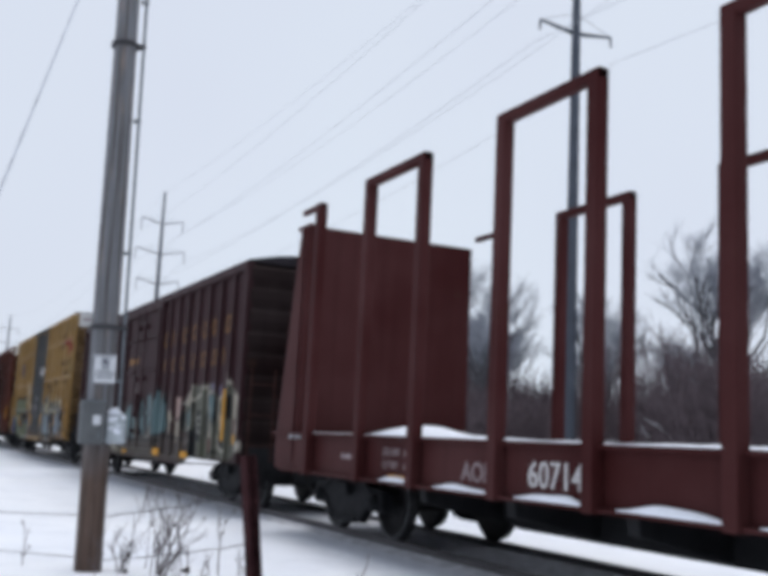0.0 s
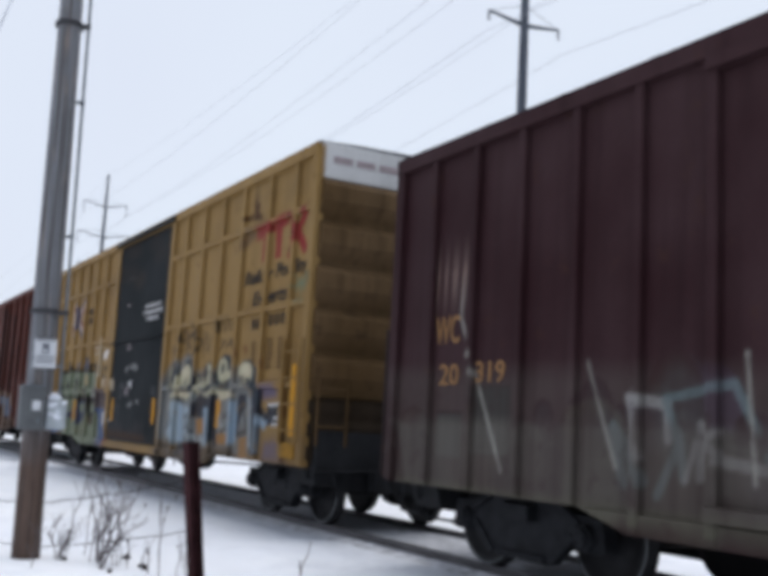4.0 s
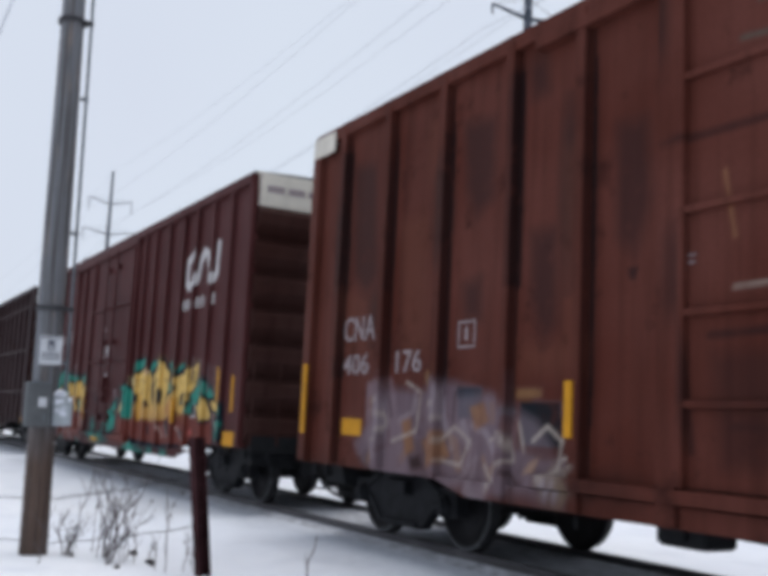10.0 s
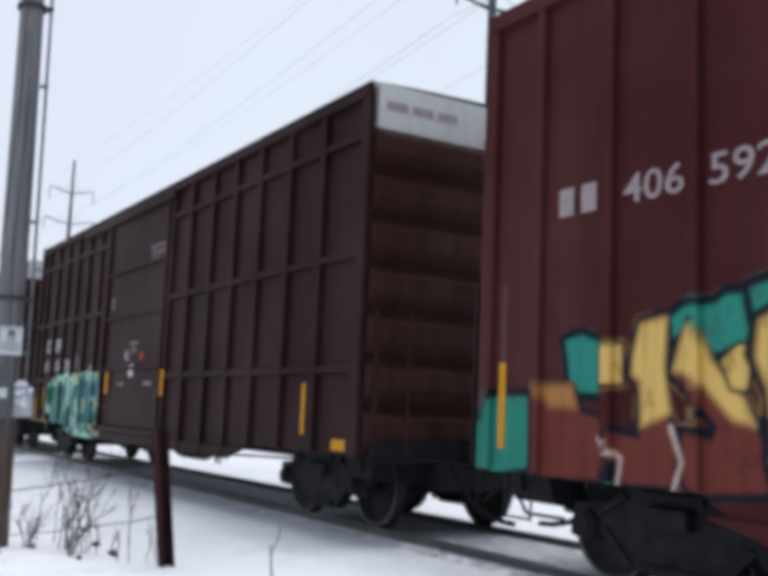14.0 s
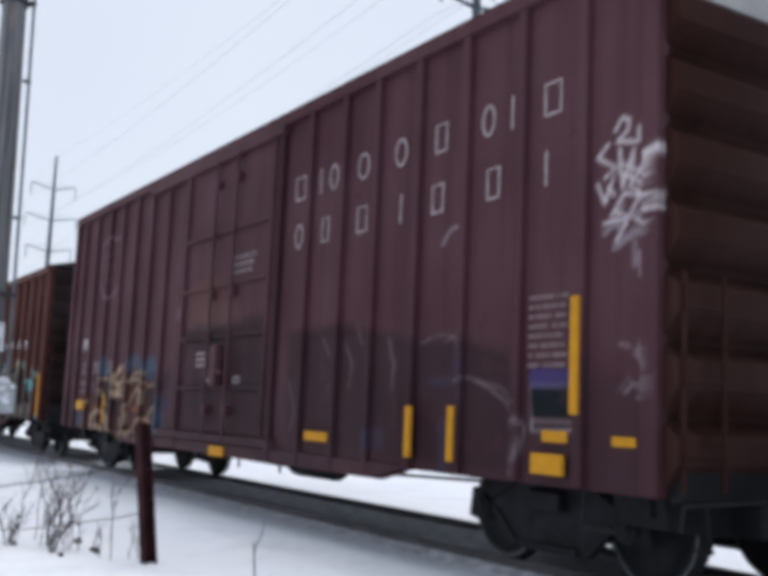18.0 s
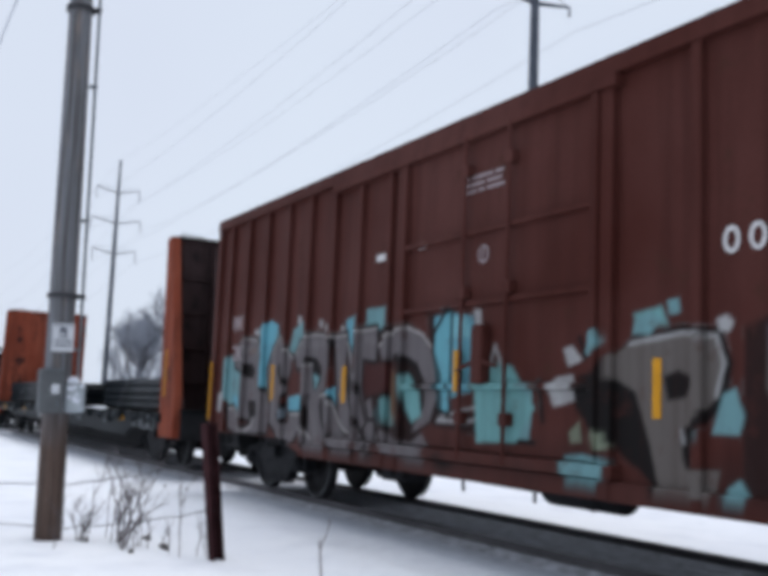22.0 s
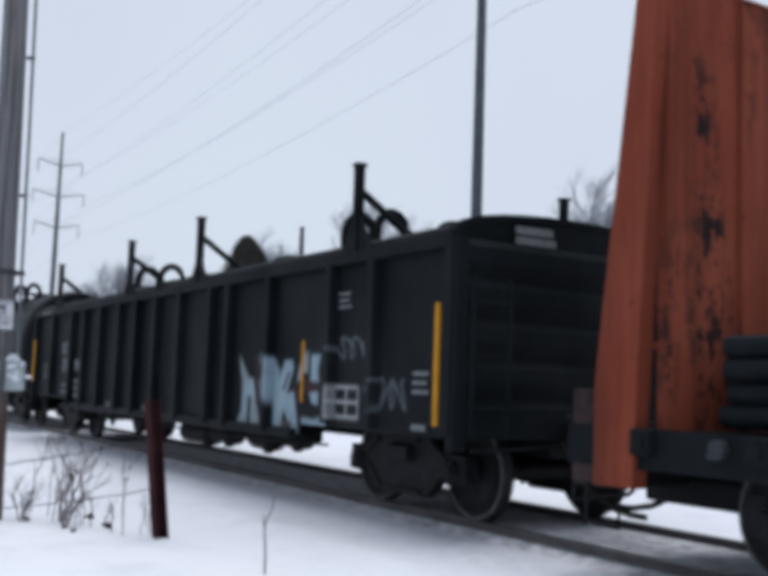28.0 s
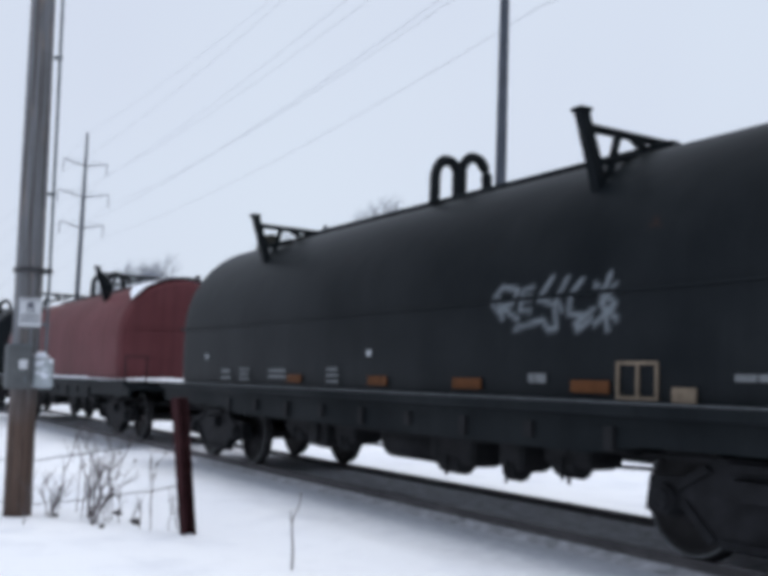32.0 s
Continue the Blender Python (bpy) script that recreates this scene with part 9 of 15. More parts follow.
def piece_front_letter(c, X):
    """Grey letter with a pale edge behind the front truck of the red-brown car."""
    shape(c, X, [(-128.91, 1.5), (-128.55, 1.59), (-128.44, 1.76), (-128.23, 1.89), (-127.73, 1.95), (-127.36, 1.91), (-127.26, 1.66), (-127.32, 1.39), (-127.54, 1.19), (-127.63, 1.01), (-127.54, 0.75), (-127.91, 0.61), (-128.06, 0.79), (-128.27, 0.94), (-128.49, 1.08), (-128.87, 1.3)], INK, soft=0.03)
    shape(c, X, [(-128.5, 1.73), (-128.23, 1.86), (-127.72, 1.9), (-127.41, 1.86), (-127.33, 1.66), (-127.39, 1.43), (-127.59, 1.26), (-127.75, 1.18), (-127.72, 0.97), (-127.63, 0.8), (-127.72, 0.76), (-127.97, 0.8), (-128.06, 1.09), (-128.21, 1.46), (-128.46, 1.57)], GREYF2)
    shape(c, X, [(-128.0, 0.88), (-127.37, 0.93), (-127.41, 0.72), (-127.91, 0.65)], GREYF2)
    shape(c, X, [(-127.92, 1.57), (-127.77, 1.62), (-127.62, 1.56), (-127.69, 1.42), (-127.87, 1.39)], INK)
    line(c, X, [(-128.28, 1.83), (-127.72, 1.89), (-127.41, 1.85), (-127.34, 1.66), (-127.41, 1.43)], 0.03, PALEG)
    line(c, X, [(-127.74, 1.18), (-127.71, 1.09)], 0.025, PALEG)
    shape(c, X, [(-128.25, 1.9), (-128.23, 2.01), (-128.07, 2.07), (-127.91, 2.0), (-128.06, 1.89)], AQUAG)
    shape(c, X, [(-127.88, 2.14), (-127.77, 2.15), (-127.75, 2.04), (-127.86, 2.03)], AQUAG)
    shape(c, X, [(-127.41, 1.97), (-127.32, 2.0), (-127.25, 1.94), (-127.3, 1.87), (-127.38, 1.88)], PALEG)
    shape(c, X, [(-127.35, 1.45), (-127.24, 1.49), (-127.16, 1.3), (-127.2, 1.17), (-127.45, 1.17)], AQUAG)
    shape(c, X, [(-127.32, 0.8), (-127.2, 0.88), (-127.07, 0.7), (-127.32, 0.67)], AQUAG)


def tags_yellow_rear(c, X):
    """Dark crisp tags and rust behind the black door of the yellow car."""
    line(c, X, [(-45.77, 2.34), (-45.72, 2.51), (-45.62, 2.56), (-45.55, 2.33), (-45.43, 2.59), (-45.36, 2.31), (-45.24, 2.59), (-45.16, 2.3)], 0.03, INK)
    line(c, X, [(-44.97, 2.28), (-44.89, 2.39), (-44.83, 2.27), (-44.75, 2.4), (-44.69, 2.26), (-44.61, 2.36), (-44.56, 2.25), (-44.46, 2.37), (-44.4, 2.24), (-44.31, 2.32)], 0.03, INK)
    line(c, X, [(-44.0, 2.22), (-43.88, 2.3), (-43.97, 2.2), (-43.86, 2.25), (-43.8, 2.31), (-43.77, 2.19), (-43.67, 2.31), (-43.69, 2.18), (-43.59, 2.29)], 0.03, INK)
    line(c, X, [(-43.97, 2.06), (-43.88, 2.13), (-43.91, 2.02), (-43.8, 2.14), (-43.75, 2.02), (-43.67, 2.11), (-43.63, 2.01)], 0.03, INK)
    line(c, X, [(-45.79, 2.52), (-45.12, 2.49)], 0.03, INK)
    line(c, X, [(-45.0, 2.37), (-44.33, 2.33)], 0.03, INK)
    line(c, X, [(-43.85, 4.13), (-43.8, 3.74), (-43.82, 3.28)], 0.05, RUSTY, 0.55)
    line(c, X, [(-43.99, 4.09), (-43.97, 3.86)], 0.05, RUSTY, 0.55)
    line(c, X, [(-43.71, 3.86), (-43.69, 3.71), (-43.8, 3.63)], 0.05, RUSTY, 0.55)
    line(c, X, [(-43.58, 3.33), (-43.54, 2.91)], 0.05, RUSTY, 0.55)
    line(c, X, [(-44.33, 4.08), (-44.29, 3.04)], 0.05, RUSTY, 0.55)
    line(c, X, [(-44.63, 3.06), (-44.59, 2.71)], 0.05, RUSTY, 0.55)
    line(c, X, [(-46.57, 4.02), (-46.5, 3.43)], 0.05, RUSTY, 0.55)
    line(c, X, [(-47.34, 4.04), (-47.27, 3.51)], 0.05, RUSTY, 0.55)
    shape(c, X, [(-43.63, 2.92), (-43.5, 2.97), (-43.46, 2.43), (-43.58, 2.44)], RUSTY, soft=0.08, alpha=0.6)
    shape(c, X, [(-43.88, 1.99), (-43.46, 2.0), (-43.43, 1.84), (-43.84, 1.85)], RUSTY, soft=0.08, alpha=0.6)
    shape(c, X, [(-43.55, 1.32), (-43.31, 1.33), (-43.32, 1.08), (-43.55, 1.07)], RUSTY, soft=0.08, alpha=0.6)
    # two bent arms, red over blue, with pale seams between them
    shape(c, X, [(-47.31, 3.96), (-46.88, 3.73), (-46.79, 3.60), (-46.79, 3.50), (-46.86, 3.38), (-47.30, 3.12), (-47.30, 3.96)], CROSSW)
    line(c, X, [(-46.60, 3.66), (-46.16, 3.92)], 0.06, CROSSW)
    line(c, X, [(-46.60, 3.38), (-46.14, 3.13)], 0.06, CROSSW)
    line(c, X, [(-46.68, 3.76), (-46.59, 3.62), (-46.58, 3.44), (-46.68, 3.30)], 0.06, CROSSW)
    shape(c, X, [(-47.27, 3.93), (-47.19, 4.04), (-46.85, 3.87), (-46.71, 3.77), (-46.62, 3.59), (-46.62, 3.42), (-46.71, 3.32), (-46.85, 3.22), (-47.12, 3.07), (-47.09, 3.0), (-47.28, 3.13), (-46.88, 3.38), (-46.79, 3.54), (-46.81, 3.66), (-46.9, 3.73)], CROSSB)
    shape(c, X, [(-47.31, 3.90), (-46.92, 3.68), (-46.84, 3.58), (-46.85, 3.48), (-46.91, 3.41), (-47.30, 3.17), (-47.32, 3.39), (-47.26, 3.32), (-46.92, 3.52), (-47.28, 3.74), (-47.31, 3.70)], CROSSR)
    shape(c, X, [(-46.66, 3.78), (-46.37, 3.92), (-46.36, 4.0), (-46.16, 3.97), (-46.60, 3.71)], CROSSB)
    shape(c, X, [(-46.57, 3.64), (-46.18, 3.87), (-46.12, 3.90), (-46.12, 3.68), (-46.17, 3.72), (-46.52, 3.53)], CROSSR)
    shape(c, X, [(-46.54, 3.52), (-46.17, 3.33), (-46.12, 3.39), (-46.11, 3.16), (-46.56, 3.40)], CROSSR)
    shape(c, X, [(-46.60, 3.33), (-46.15, 3.09), (-46.33, 2.99), (-46.32, 3.07), (-46.68, 3.26)], CROSSB)

def piece_rear_letters(c, X):
    """Four fat grey letters with black rims, pale edges and aqua shapes at the rear of the red-brown car."""
    shape(c, X, [(-135.86, 2.38), (-135.59, 2.45), (-135.31, 2.36), (-135.45, 2.14), (-135.67, 1.83), (-135.72, 1.46), (-135.87, 1.53), (-135.86, 1.98)], AQUAD)
    shape(c, X, [(-134.90, 2.02), (-134.78, 2.27), (-134.49, 2.38), (-134.48, 2.17), (-134.70, 1.97), (-134.83, 1.94)], AQUAG)
    shape(c, X, [(-133.22, 2.30), (-132.95, 2.33), (-132.89, 2.17), (-132.95, 1.86), (-133.03, 1.81), (-133.15, 2.04)], AQUAD)
    shape(c, X, [(-134.87, 1.36), (-134.44, 1.40), (-134.43, 1.18), (-134.84, 1.15)], AQUAD)
    shape(c, X, [(-137.46, 1.88), (-137.12, 2.00), (-137.02, 1.58), (-137.36, 1.53)], AQUAG, soft=0.06)
    shape(c, X, [(-137.02, 1.38), (-136.70, 1.36), (-136.72, 1.12), (-136.96, 1.25)], AQUAD)
    shape(c, X, [(-133.60, 1.44), (-133.42, 1.53), (-133.39, 1.23)], AQUAD)
    shape(c, X, [(-132.71, 2.25), (-132.43, 2.33), (-132.43, 2.18), (-132.63, 2.18)], AQUAG, soft=0.05)
    shape(c, X, [(-136.20, 2.36), (-136.03, 2.32), (-136.06, 2.23), (-136.22, 2.28)], PALEG)
    shape(c, X, [(-134.66, 2.46), (-134.54, 2.42), (-134.57, 2.32), (-134.66, 2.35)], PALEG)
    shape(c, X, [(-133.99, 2.37), (-133.86, 2.34), (-133.88, 2.25), (-133.98, 2.27)], PALEG)
    shape(c, X, [(-133.81, 2.29), (-133.65, 2.30), (-133.66, 2.21), (-133.80, 2.20)], PALEG)
    shape(c, X, [(-133.34, 2.26), (-133.25, 2.23), (-133.27, 2.16), (-133.35, 2.18)], PALEG)
    shape(c, X, [(-137.65, 1.40), (-137.44, 1.45), (-137.46, 1.13), (-137.65, 1.12)], PALEG)
    shape(c, X, [(-132.92, 2.17), (-132.43, 2.18), (-132.43, 1.80), (-132.75, 1.83), (-132.75, 1.48), (-132.57, 1.10), (-132.42, 1.10), (-132.42, 0.76), (-132.61, 0.93), (-132.80, 1.38), (-132.87, 1.89)], GREYF, 0.05, INK)
    shape(c, X, [(-133.92, 1.38), (-133.78, 1.42), (-133.61, 1.41), (-133.39, 1.20), (-133.20, 1.00), (-132.95, 0.98), (-132.83, 1.18), (-132.70, 0.92), (-132.90, 0.70), (-133.27, 0.68), (-133.46, 0.83), (-133.61, 1.04)], GREYF, 0.05, INK)
    shape(c, X, [(-133.52, 2.12), (-133.17, 2.14), (-133.16, 1.97), (-133.20, 1.69), (-133.09, 1.34), (-132.92, 0.99), (-133.10, 0.96), (-133.22, 1.01), (-133.32, 1.19), (-133.40, 1.55), (-133.46, 1.88)], GREYF, 0.05, INK)
    shape(c, X, [(-133.14, 2.03), (-133.03, 1.83), (-132.89, 1.60), (-132.78, 1.35), (-132.63, 1.09), (-132.73, 1.00), (-132.91, 1.31), (-133.07, 1.69)], GREYF, 0.05, INK)
    shape(c, X, [(-134.70, 1.92), (-134.57, 2.06), (-134.42, 2.15), (-134.15, 2.18), (-133.86, 2.16), (-133.67, 2.10), (-133.58, 2.01), (-133.57, 1.77), (-133.63, 1.59), (-133.76, 1.46), (-133.92, 1.40), (-133.73, 1.18), (-133.58, 0.86), (-133.60, 0.76), (-133.76, 0.71), (-134.15, 0.71), (-134.33, 0.82), (-134.46, 1.05), (-134.39, 1.39), (-134.43, 1.75), (-134.62, 1.75)], GREYF, 0.05, INK)
    shape(c, X, [(-135.66, 1.74), (-135.52, 1.98), (-135.34, 2.14), (-135.23, 2.20), (-135.10, 2.12), (-134.91, 1.96), (-134.77, 1.89), (-134.82, 1.76), (-134.93, 1.57), (-134.93, 1.45), (-135.07, 1.34), (-135.24, 1.14), (-135.11, 1.01), (-134.86, 1.01), (-134.80, 1.14), (-134.45, 1.14), (-134.39, 1.03), (-134.64, 0.81), (-134.77, 0.71), (-135.08, 0.71), (-135.27, 0.90), (-135.62, 1.08), (-135.53, 1.33), (-135.61, 1.56)], GREYF, 0.05, INK)
    shape(c, X, [(-136.99, 1.95), (-136.86, 2.12), (-136.68, 2.19), (-136.37, 2.22), (-136.10, 2.19), (-135.93, 2.09), (-135.86, 1.93), (-135.90, 1.72), (-135.98, 1.58), (-135.83, 1.47), (-135.64, 1.42), (-135.53, 1.22), (-135.56, 1.01), (-135.60, 0.86), (-136.77, 0.82), (-137.12, 0.88), (-137.18, 1.18), (-136.92, 1.21), (-136.69, 1.01), (-136.50, 0.90), (-136.27, 0.94), (-136.15, 1.03), (-136.58, 1.05), (-136.70, 1.36), (-136.68, 1.75), (-136.96, 1.82)], GREYF, 0.05, INK)
    shape(c, X, [(-136.57, 1.85), (-136.25, 1.85), (-136.12, 1.75), (-136.16, 1.63), (-136.48, 1.64)], INK)
    shape(c, X, [(-136.35, 1.31), (-136.04, 1.30), (-136.01, 1.09), (-136.28, 1.04)], INK)
    shape(c, X, [(-135.25, 1.84), (-135.16, 1.86), (-135.01, 1.73), (-134.93, 1.52), (-135.14, 1.55), (-135.31, 1.70)], INK)
    shape(c, X, [(-135.07, 1.29), (-134.89, 1.30), (-134.89, 1.08), (-135.13, 1.03), (-135.29, 1.11)], INK)
    shape(c, X, [(-134.38, 1.80), (-134.25, 1.89), (-134.01, 1.87), (-133.85, 1.74), (-133.86, 1.59), (-134.02, 1.43), (-134.11, 1.55), (-134.13, 1.77)], INK)
    shape(c, X, [(-133.92, 1.32), (-133.82, 1.27), (-133.61, 0.94), (-133.65, 0.87), (-133.80, 1.03)], INK)
    shape(c, X, [(-134.38, 1.35), (-134.18, 1.43), (-134.19, 0.91), (-134.34, 1.03)], INK)
    shape(c, X, [(-133.17, 1.90), (-133.08, 1.62), (-132.91, 1.24), (-132.82, 1.08), (-132.95, 1.07), (-133.09, 1.41), (-133.18, 1.69)], INK)
    shape(c, X, [(-134.10, 1.68), (-133.90, 1.62), (-134.02, 1.45)], AQUAG)
    shape(c, X, [(-135.07, 1.19), (-134.93, 1.21), (-134.94, 1.09), (-135.12, 1.05)], SLATE)
    line(c, X, [(-136.90, 2.07), (-136.69, 2.19), (-136.37, 2.22), (-136.08, 2.18)], 0.022, SHINE2)
    line(c, X, [(-135.53, 1.95), (-135.34, 2.14), (-135.23, 2.20), (-135.10, 2.12), (-134.91, 1.96), (-134.77, 1.89)], 0.022, SHINE2)
    line(c, X, [(-134.68, 1.93), (-134.56, 2.07), (-134.41, 2.15), (-134.14, 2.18), (-133.85, 2.16), (-133.67, 2.10)], 0.022, SHINE2)
    line(c, X, [(-133.52, 2.12), (-133.18, 2.13)], 0.022, SHINE2)
    line(c, X, [(-132.91, 2.16), (-132.44, 2.17)], 0.022, SHINE2)
    line(c, X, [(-133.16, 2.04), (-133.02, 1.81), (-132.90, 1.61)], 0.022, SHINE2)
    line(c, X, [(-137.16, 1.18), (-136.90, 1.19), (-136.69, 1.01)], 0.022, SHINE2)
    line(c, X, [(-136.68, 0.92), (-136.45, 0.85), (-136.21, 0.92), (-136.13, 1.02)], 0.022, SHINE2)
    line(c, X, [(-134.79, 1.14), (-134.47, 1.15), (-134.37, 0.99), (-134.12, 0.84)], 0.022, SHINE2)
    line(c, X, [(-133.89, 1.38), (-133.77, 1.42), (-133.62, 1.40), (-133.39, 1.18), (-133.21, 1.00), (-133.08, 0.96), (-132.92, 0.98)], 0.022, SHINE2)
    line(c, X, [(-134.43, 1.79), (-134.14, 1.79)], 0.022, SHINE2)
    line(c, X, [(-136.71, 1.81), (-136.57, 1.76)], 0.022, SHINE2)
    line(c, X, [(-134.31, 1.71), (-134.29, 1.39), (-134.02, 1.05), (-133.93, 0.79)], 0.1, GREYP, 0.4)
    line(c, X, [(-133.41, 1.99), (-133.27, 1.41)], 0.1, GREYP, 0.4)
    line(c, X, [(-135.41, 2.00), (-135.45, 1.55), (-135.39, 1.11)], 0.1, GREYP, 0.4)
    line(c, X, [(-136.64, 2.06), (-136.14, 2.04)], 0.1, GREYP, 0.4)
    line(c, X, [(-134.26, 2.05), (-133.80, 2.05)], 0.1, GREYP, 0.4)
    line(c, X, [(-135.05, 0.85), (-134.71, 0.87)], 0.1, GREYP, 0.4)
    line(c, X, [(-133.21, 0.82), (-132.90, 0.86)], 0.1, GREYP, 0.4)
    line(c, X, [(-132.66, 2.05), (-132.46, 2.03)], 0.1, GREYP, 0.4)
    line(c, X, [(-135.20, 1.64), (-135.29, 1.33)], 0.06, TAN2, 0.5)
    line(c, X, [(-133.14, 1.69), (-133.20, 1.29)], 0.06, TAN2, 0.5)
    line(c, X, [(-136.36, 2.02), (-136.14, 2.04)], 0.06, TAN2, 0.5)


def piece_tangle(c, X):
    """Olive, teal and cream tangle of old letters along the foot of the maroon car."""
    shape(c, X, [(-31.38, 1.39), (-25.9, 1.43), (-21.55, 1.29), (-18.91, 1.12), (-18.29, 0.97), (-18.27, 0.67), (-18.96, 0.66), (-21.48, 0.73), (-25.96, 0.64), (-31.16, 0.69)], DUSTP, soft=0.12, alpha=0.6)
    shape(c, X, [(-31.54, 1.89), (-25.97, 1.77), (-25.81, 0.98), (-31.23, 0.9)], DUSTP, soft=0.2, alpha=0.25)
    shape(c, X, [(-19.65, 1.75), (-18.98, 2.12), (-18.21, 2.13), (-17.8, 2.15), (-17.41, 1.87), (-16.96, 2.06), (-16.75, 2.09), (-16.25, 1.85), (-16.1, 1.17), (-16.09, 0.92), (-16.71, 0.77), (-18.28, 0.78), (-18.91, 1.12), (-19.61, 1.23)], OLIVEP, soft=0.04, alpha=0.9)
    shape(c, X, [(-17.46, 1.49), (-16.84, 1.57), (-16.77, 0.91), (-17.37, 0.87)], OLIVEQ, soft=0.1, alpha=0.7)
    shape(c, X, [(-18.9, 1.03), (-17.88, 1.08), (-17.87, 0.75), (-18.88, 0.69)], OLIVEQ, soft=0.08, alpha=0.7)
    shape(c, X, [(-24.82, 1.72), (-24.19, 1.89), (-23.9, 1.71), (-23.86, 0.98), (-24.59, 1.02)], TEALQ, 0.04, DARKP)
    shape(c, X, [(-23.41, 1.84), (-23.18, 1.9), (-22.91, 1.14), (-23.3, 1.09)], TEALQ, 0.04, DARKP)
    shape(c, X, [(-22.73, 1.98), (-22.44, 2.01), (-22.37, 1.46), (-22.61, 1.15)], TEALQ, 0.04, DARKP)
    shape(c, X, [(-22.17, 1.58), (-21.77, 2.1), (-21.53, 1.18), (-22.04, 1.1)], TEALQ, 0.04, DARKP)
    shape(c, X, [(-21.62, 1.86), (-21.2, 2.02), (-21.06, 1.25), (-21.46, 1.12)], TEALQ, 0.04, DARKP)
    shape(c, X, [(-18.06, 1.91), (-17.66, 1.94), (-17.5, 1.81), (-17.52, 1.49), (-17.77, 1.41), (-18.01, 1.57)], TEALQ, 0.04, DARKP)
    shape(c, X, [(-19.45, 1.57), (-19.16, 1.76), (-19.1, 1.48), (-19.34, 1.24)], TEALQ, 0.04, DARKP)
    shape(c, X, [(-26.19, 1.73), (-25.63, 1.73), (-25.38, 0.99), (-25.79, 0.91)], TEALQ, 0.04, DARKP)
    shape(c, X, [(-16.59, 1.9), (-16.39, 1.96), (-16.39, 1.5), (-16.55, 1.5)], CREAMP)
    shape(c, X, [(-19.23, 2.1), (-18.98, 2.13), (-19.0, 1.85), (-19.38, 1.72), (-19.6, 1.77)], CREAMP)
    shape(c, X, [(-18.65, 1.98), (-18.21, 2.11), (-18.21, 2.04), (-18.57, 1.92)], CREAMP)
    shape(c, X, [(-21.04, 1.63), (-20.54, 1.68), (-20.41, 1.47), (-20.82, 1.14)], CREAMP)
    shape(c, X, [(-20.31, 1.42), (-19.91, 1.47), (-19.83, 1.08), (-20.22, 1.01)], CREAMP)
    shape(c, X, [(-17.99, 1.24), (-17.76, 1.29), (-17.63, 1.17), (-17.75, 1.0)], CREAMP)
    shape(c, X, [(-26.22, 0.81), (-25.58, 0.91), (-25.42, 0.66), (-26.18, 0.63)], CREAMP)
    shape(c, X, [(-17.34, 1.53), (-17.2, 1.61), (-17.16, 1.3), (-17.3, 1.26)], CREAMP)
    shape(c, X, [(-20.35, 1.91), (-19.95, 1.92), (-19.93, 1.67), (-20.11, 1.47), (-20.29, 1.52)], PINKP)
    shape(c, X, [(-18.0, 2.12), (-17.74, 2.17), (-17.54, 2.06), (-17.79, 1.94)], VIOLP, soft=0.04)
    shape(c, X, [(-17.42, 2.05), (-17.3, 2.12), (-17.27, 1.92), (-17.38, 1.89)], VIOLP, soft=0.04)
    shape(c, X, [(-17.95, 1.11), (-17.76, 1.16), (-17.74, 0.88), (-17.91, 0.87)], BRICKP, soft=0.03)
    shape(c, X, [(-16.58, 1.5), (-16.34, 1.47), (-16.38, 1.15), (-16.55, 1.18)], BRICKP, soft=0.06, alpha=0.6)
    shape(c, X, [(-19.16, 1.2), (-18.84, 1.34), (-18.77, 1.48), (-18.69, 0.77), (-18.88, 0.64), (-19.06, 0.88)], DARKP)
    shape(c, X, [(-17.33, 1.14), (-17.04, 1.17), (-16.77, 1.02), (-17.03, 0.93), (-17.26, 1.01)], DARKP)
    shape(c, X, [(-16.79, 1.9), (-16.59, 1.9), (-16.58, 1.46), (-16.78, 1.5)], DARKP)
    shape(c, X, [(-17.77, 1.53), (-17.55, 1.57), (-17.57, 1.21), (-17.69, 1.17)], DARKP)
    shape(c, X, [(-21.1, 1.63), (-20.96, 1.63), (-20.87, 1.2), (-20.99, 1.14)], DARKP)
    shape(c, X, [(-19.83, 1.67), (-19.64, 1.62), (-19.61, 1.23), (-19.75, 1.23)], DARKP)
    shape(c, X, [(-18.18, 1.57), (-18.08, 1.57), (-18.02, 1.19), (-18.14, 1.15)], DARKP)
    shape(c, X, [(-23.75, 1.85), (-23.56, 1.84), (-23.44, 1.06), (-23.6, 1.05)], DARKP)
    shape(c, X, [(-22.92, 1.7), (-22.75, 1.7), (-22.67, 1.14), (-22.82, 1.14)], DARKP)
    shape(c, X, [(-18.77, 1.64), (-18.27, 1.65), (-18.24, 1.06), (-18.73, 1.07)], DARKP)
    line(c, X, [(-18.74, 1.5), (-18.29, 1.52), (-18.28, 1.25), (-18.71, 1.24), (-18.74, 1.5)], 0.035, PALEP)
    line(c, X, [(-18.72, 1.37), (-18.29, 1.39)], 0.025, PALEP)
    line(c, X, [(-18.51, 1.5), (-18.51, 1.38)], 0.025, PALEP)
    line(c, X, [(-19.65, 1.8), (-19.23, 2.05), (-18.98, 2.11)], 0.045, SHINEP)
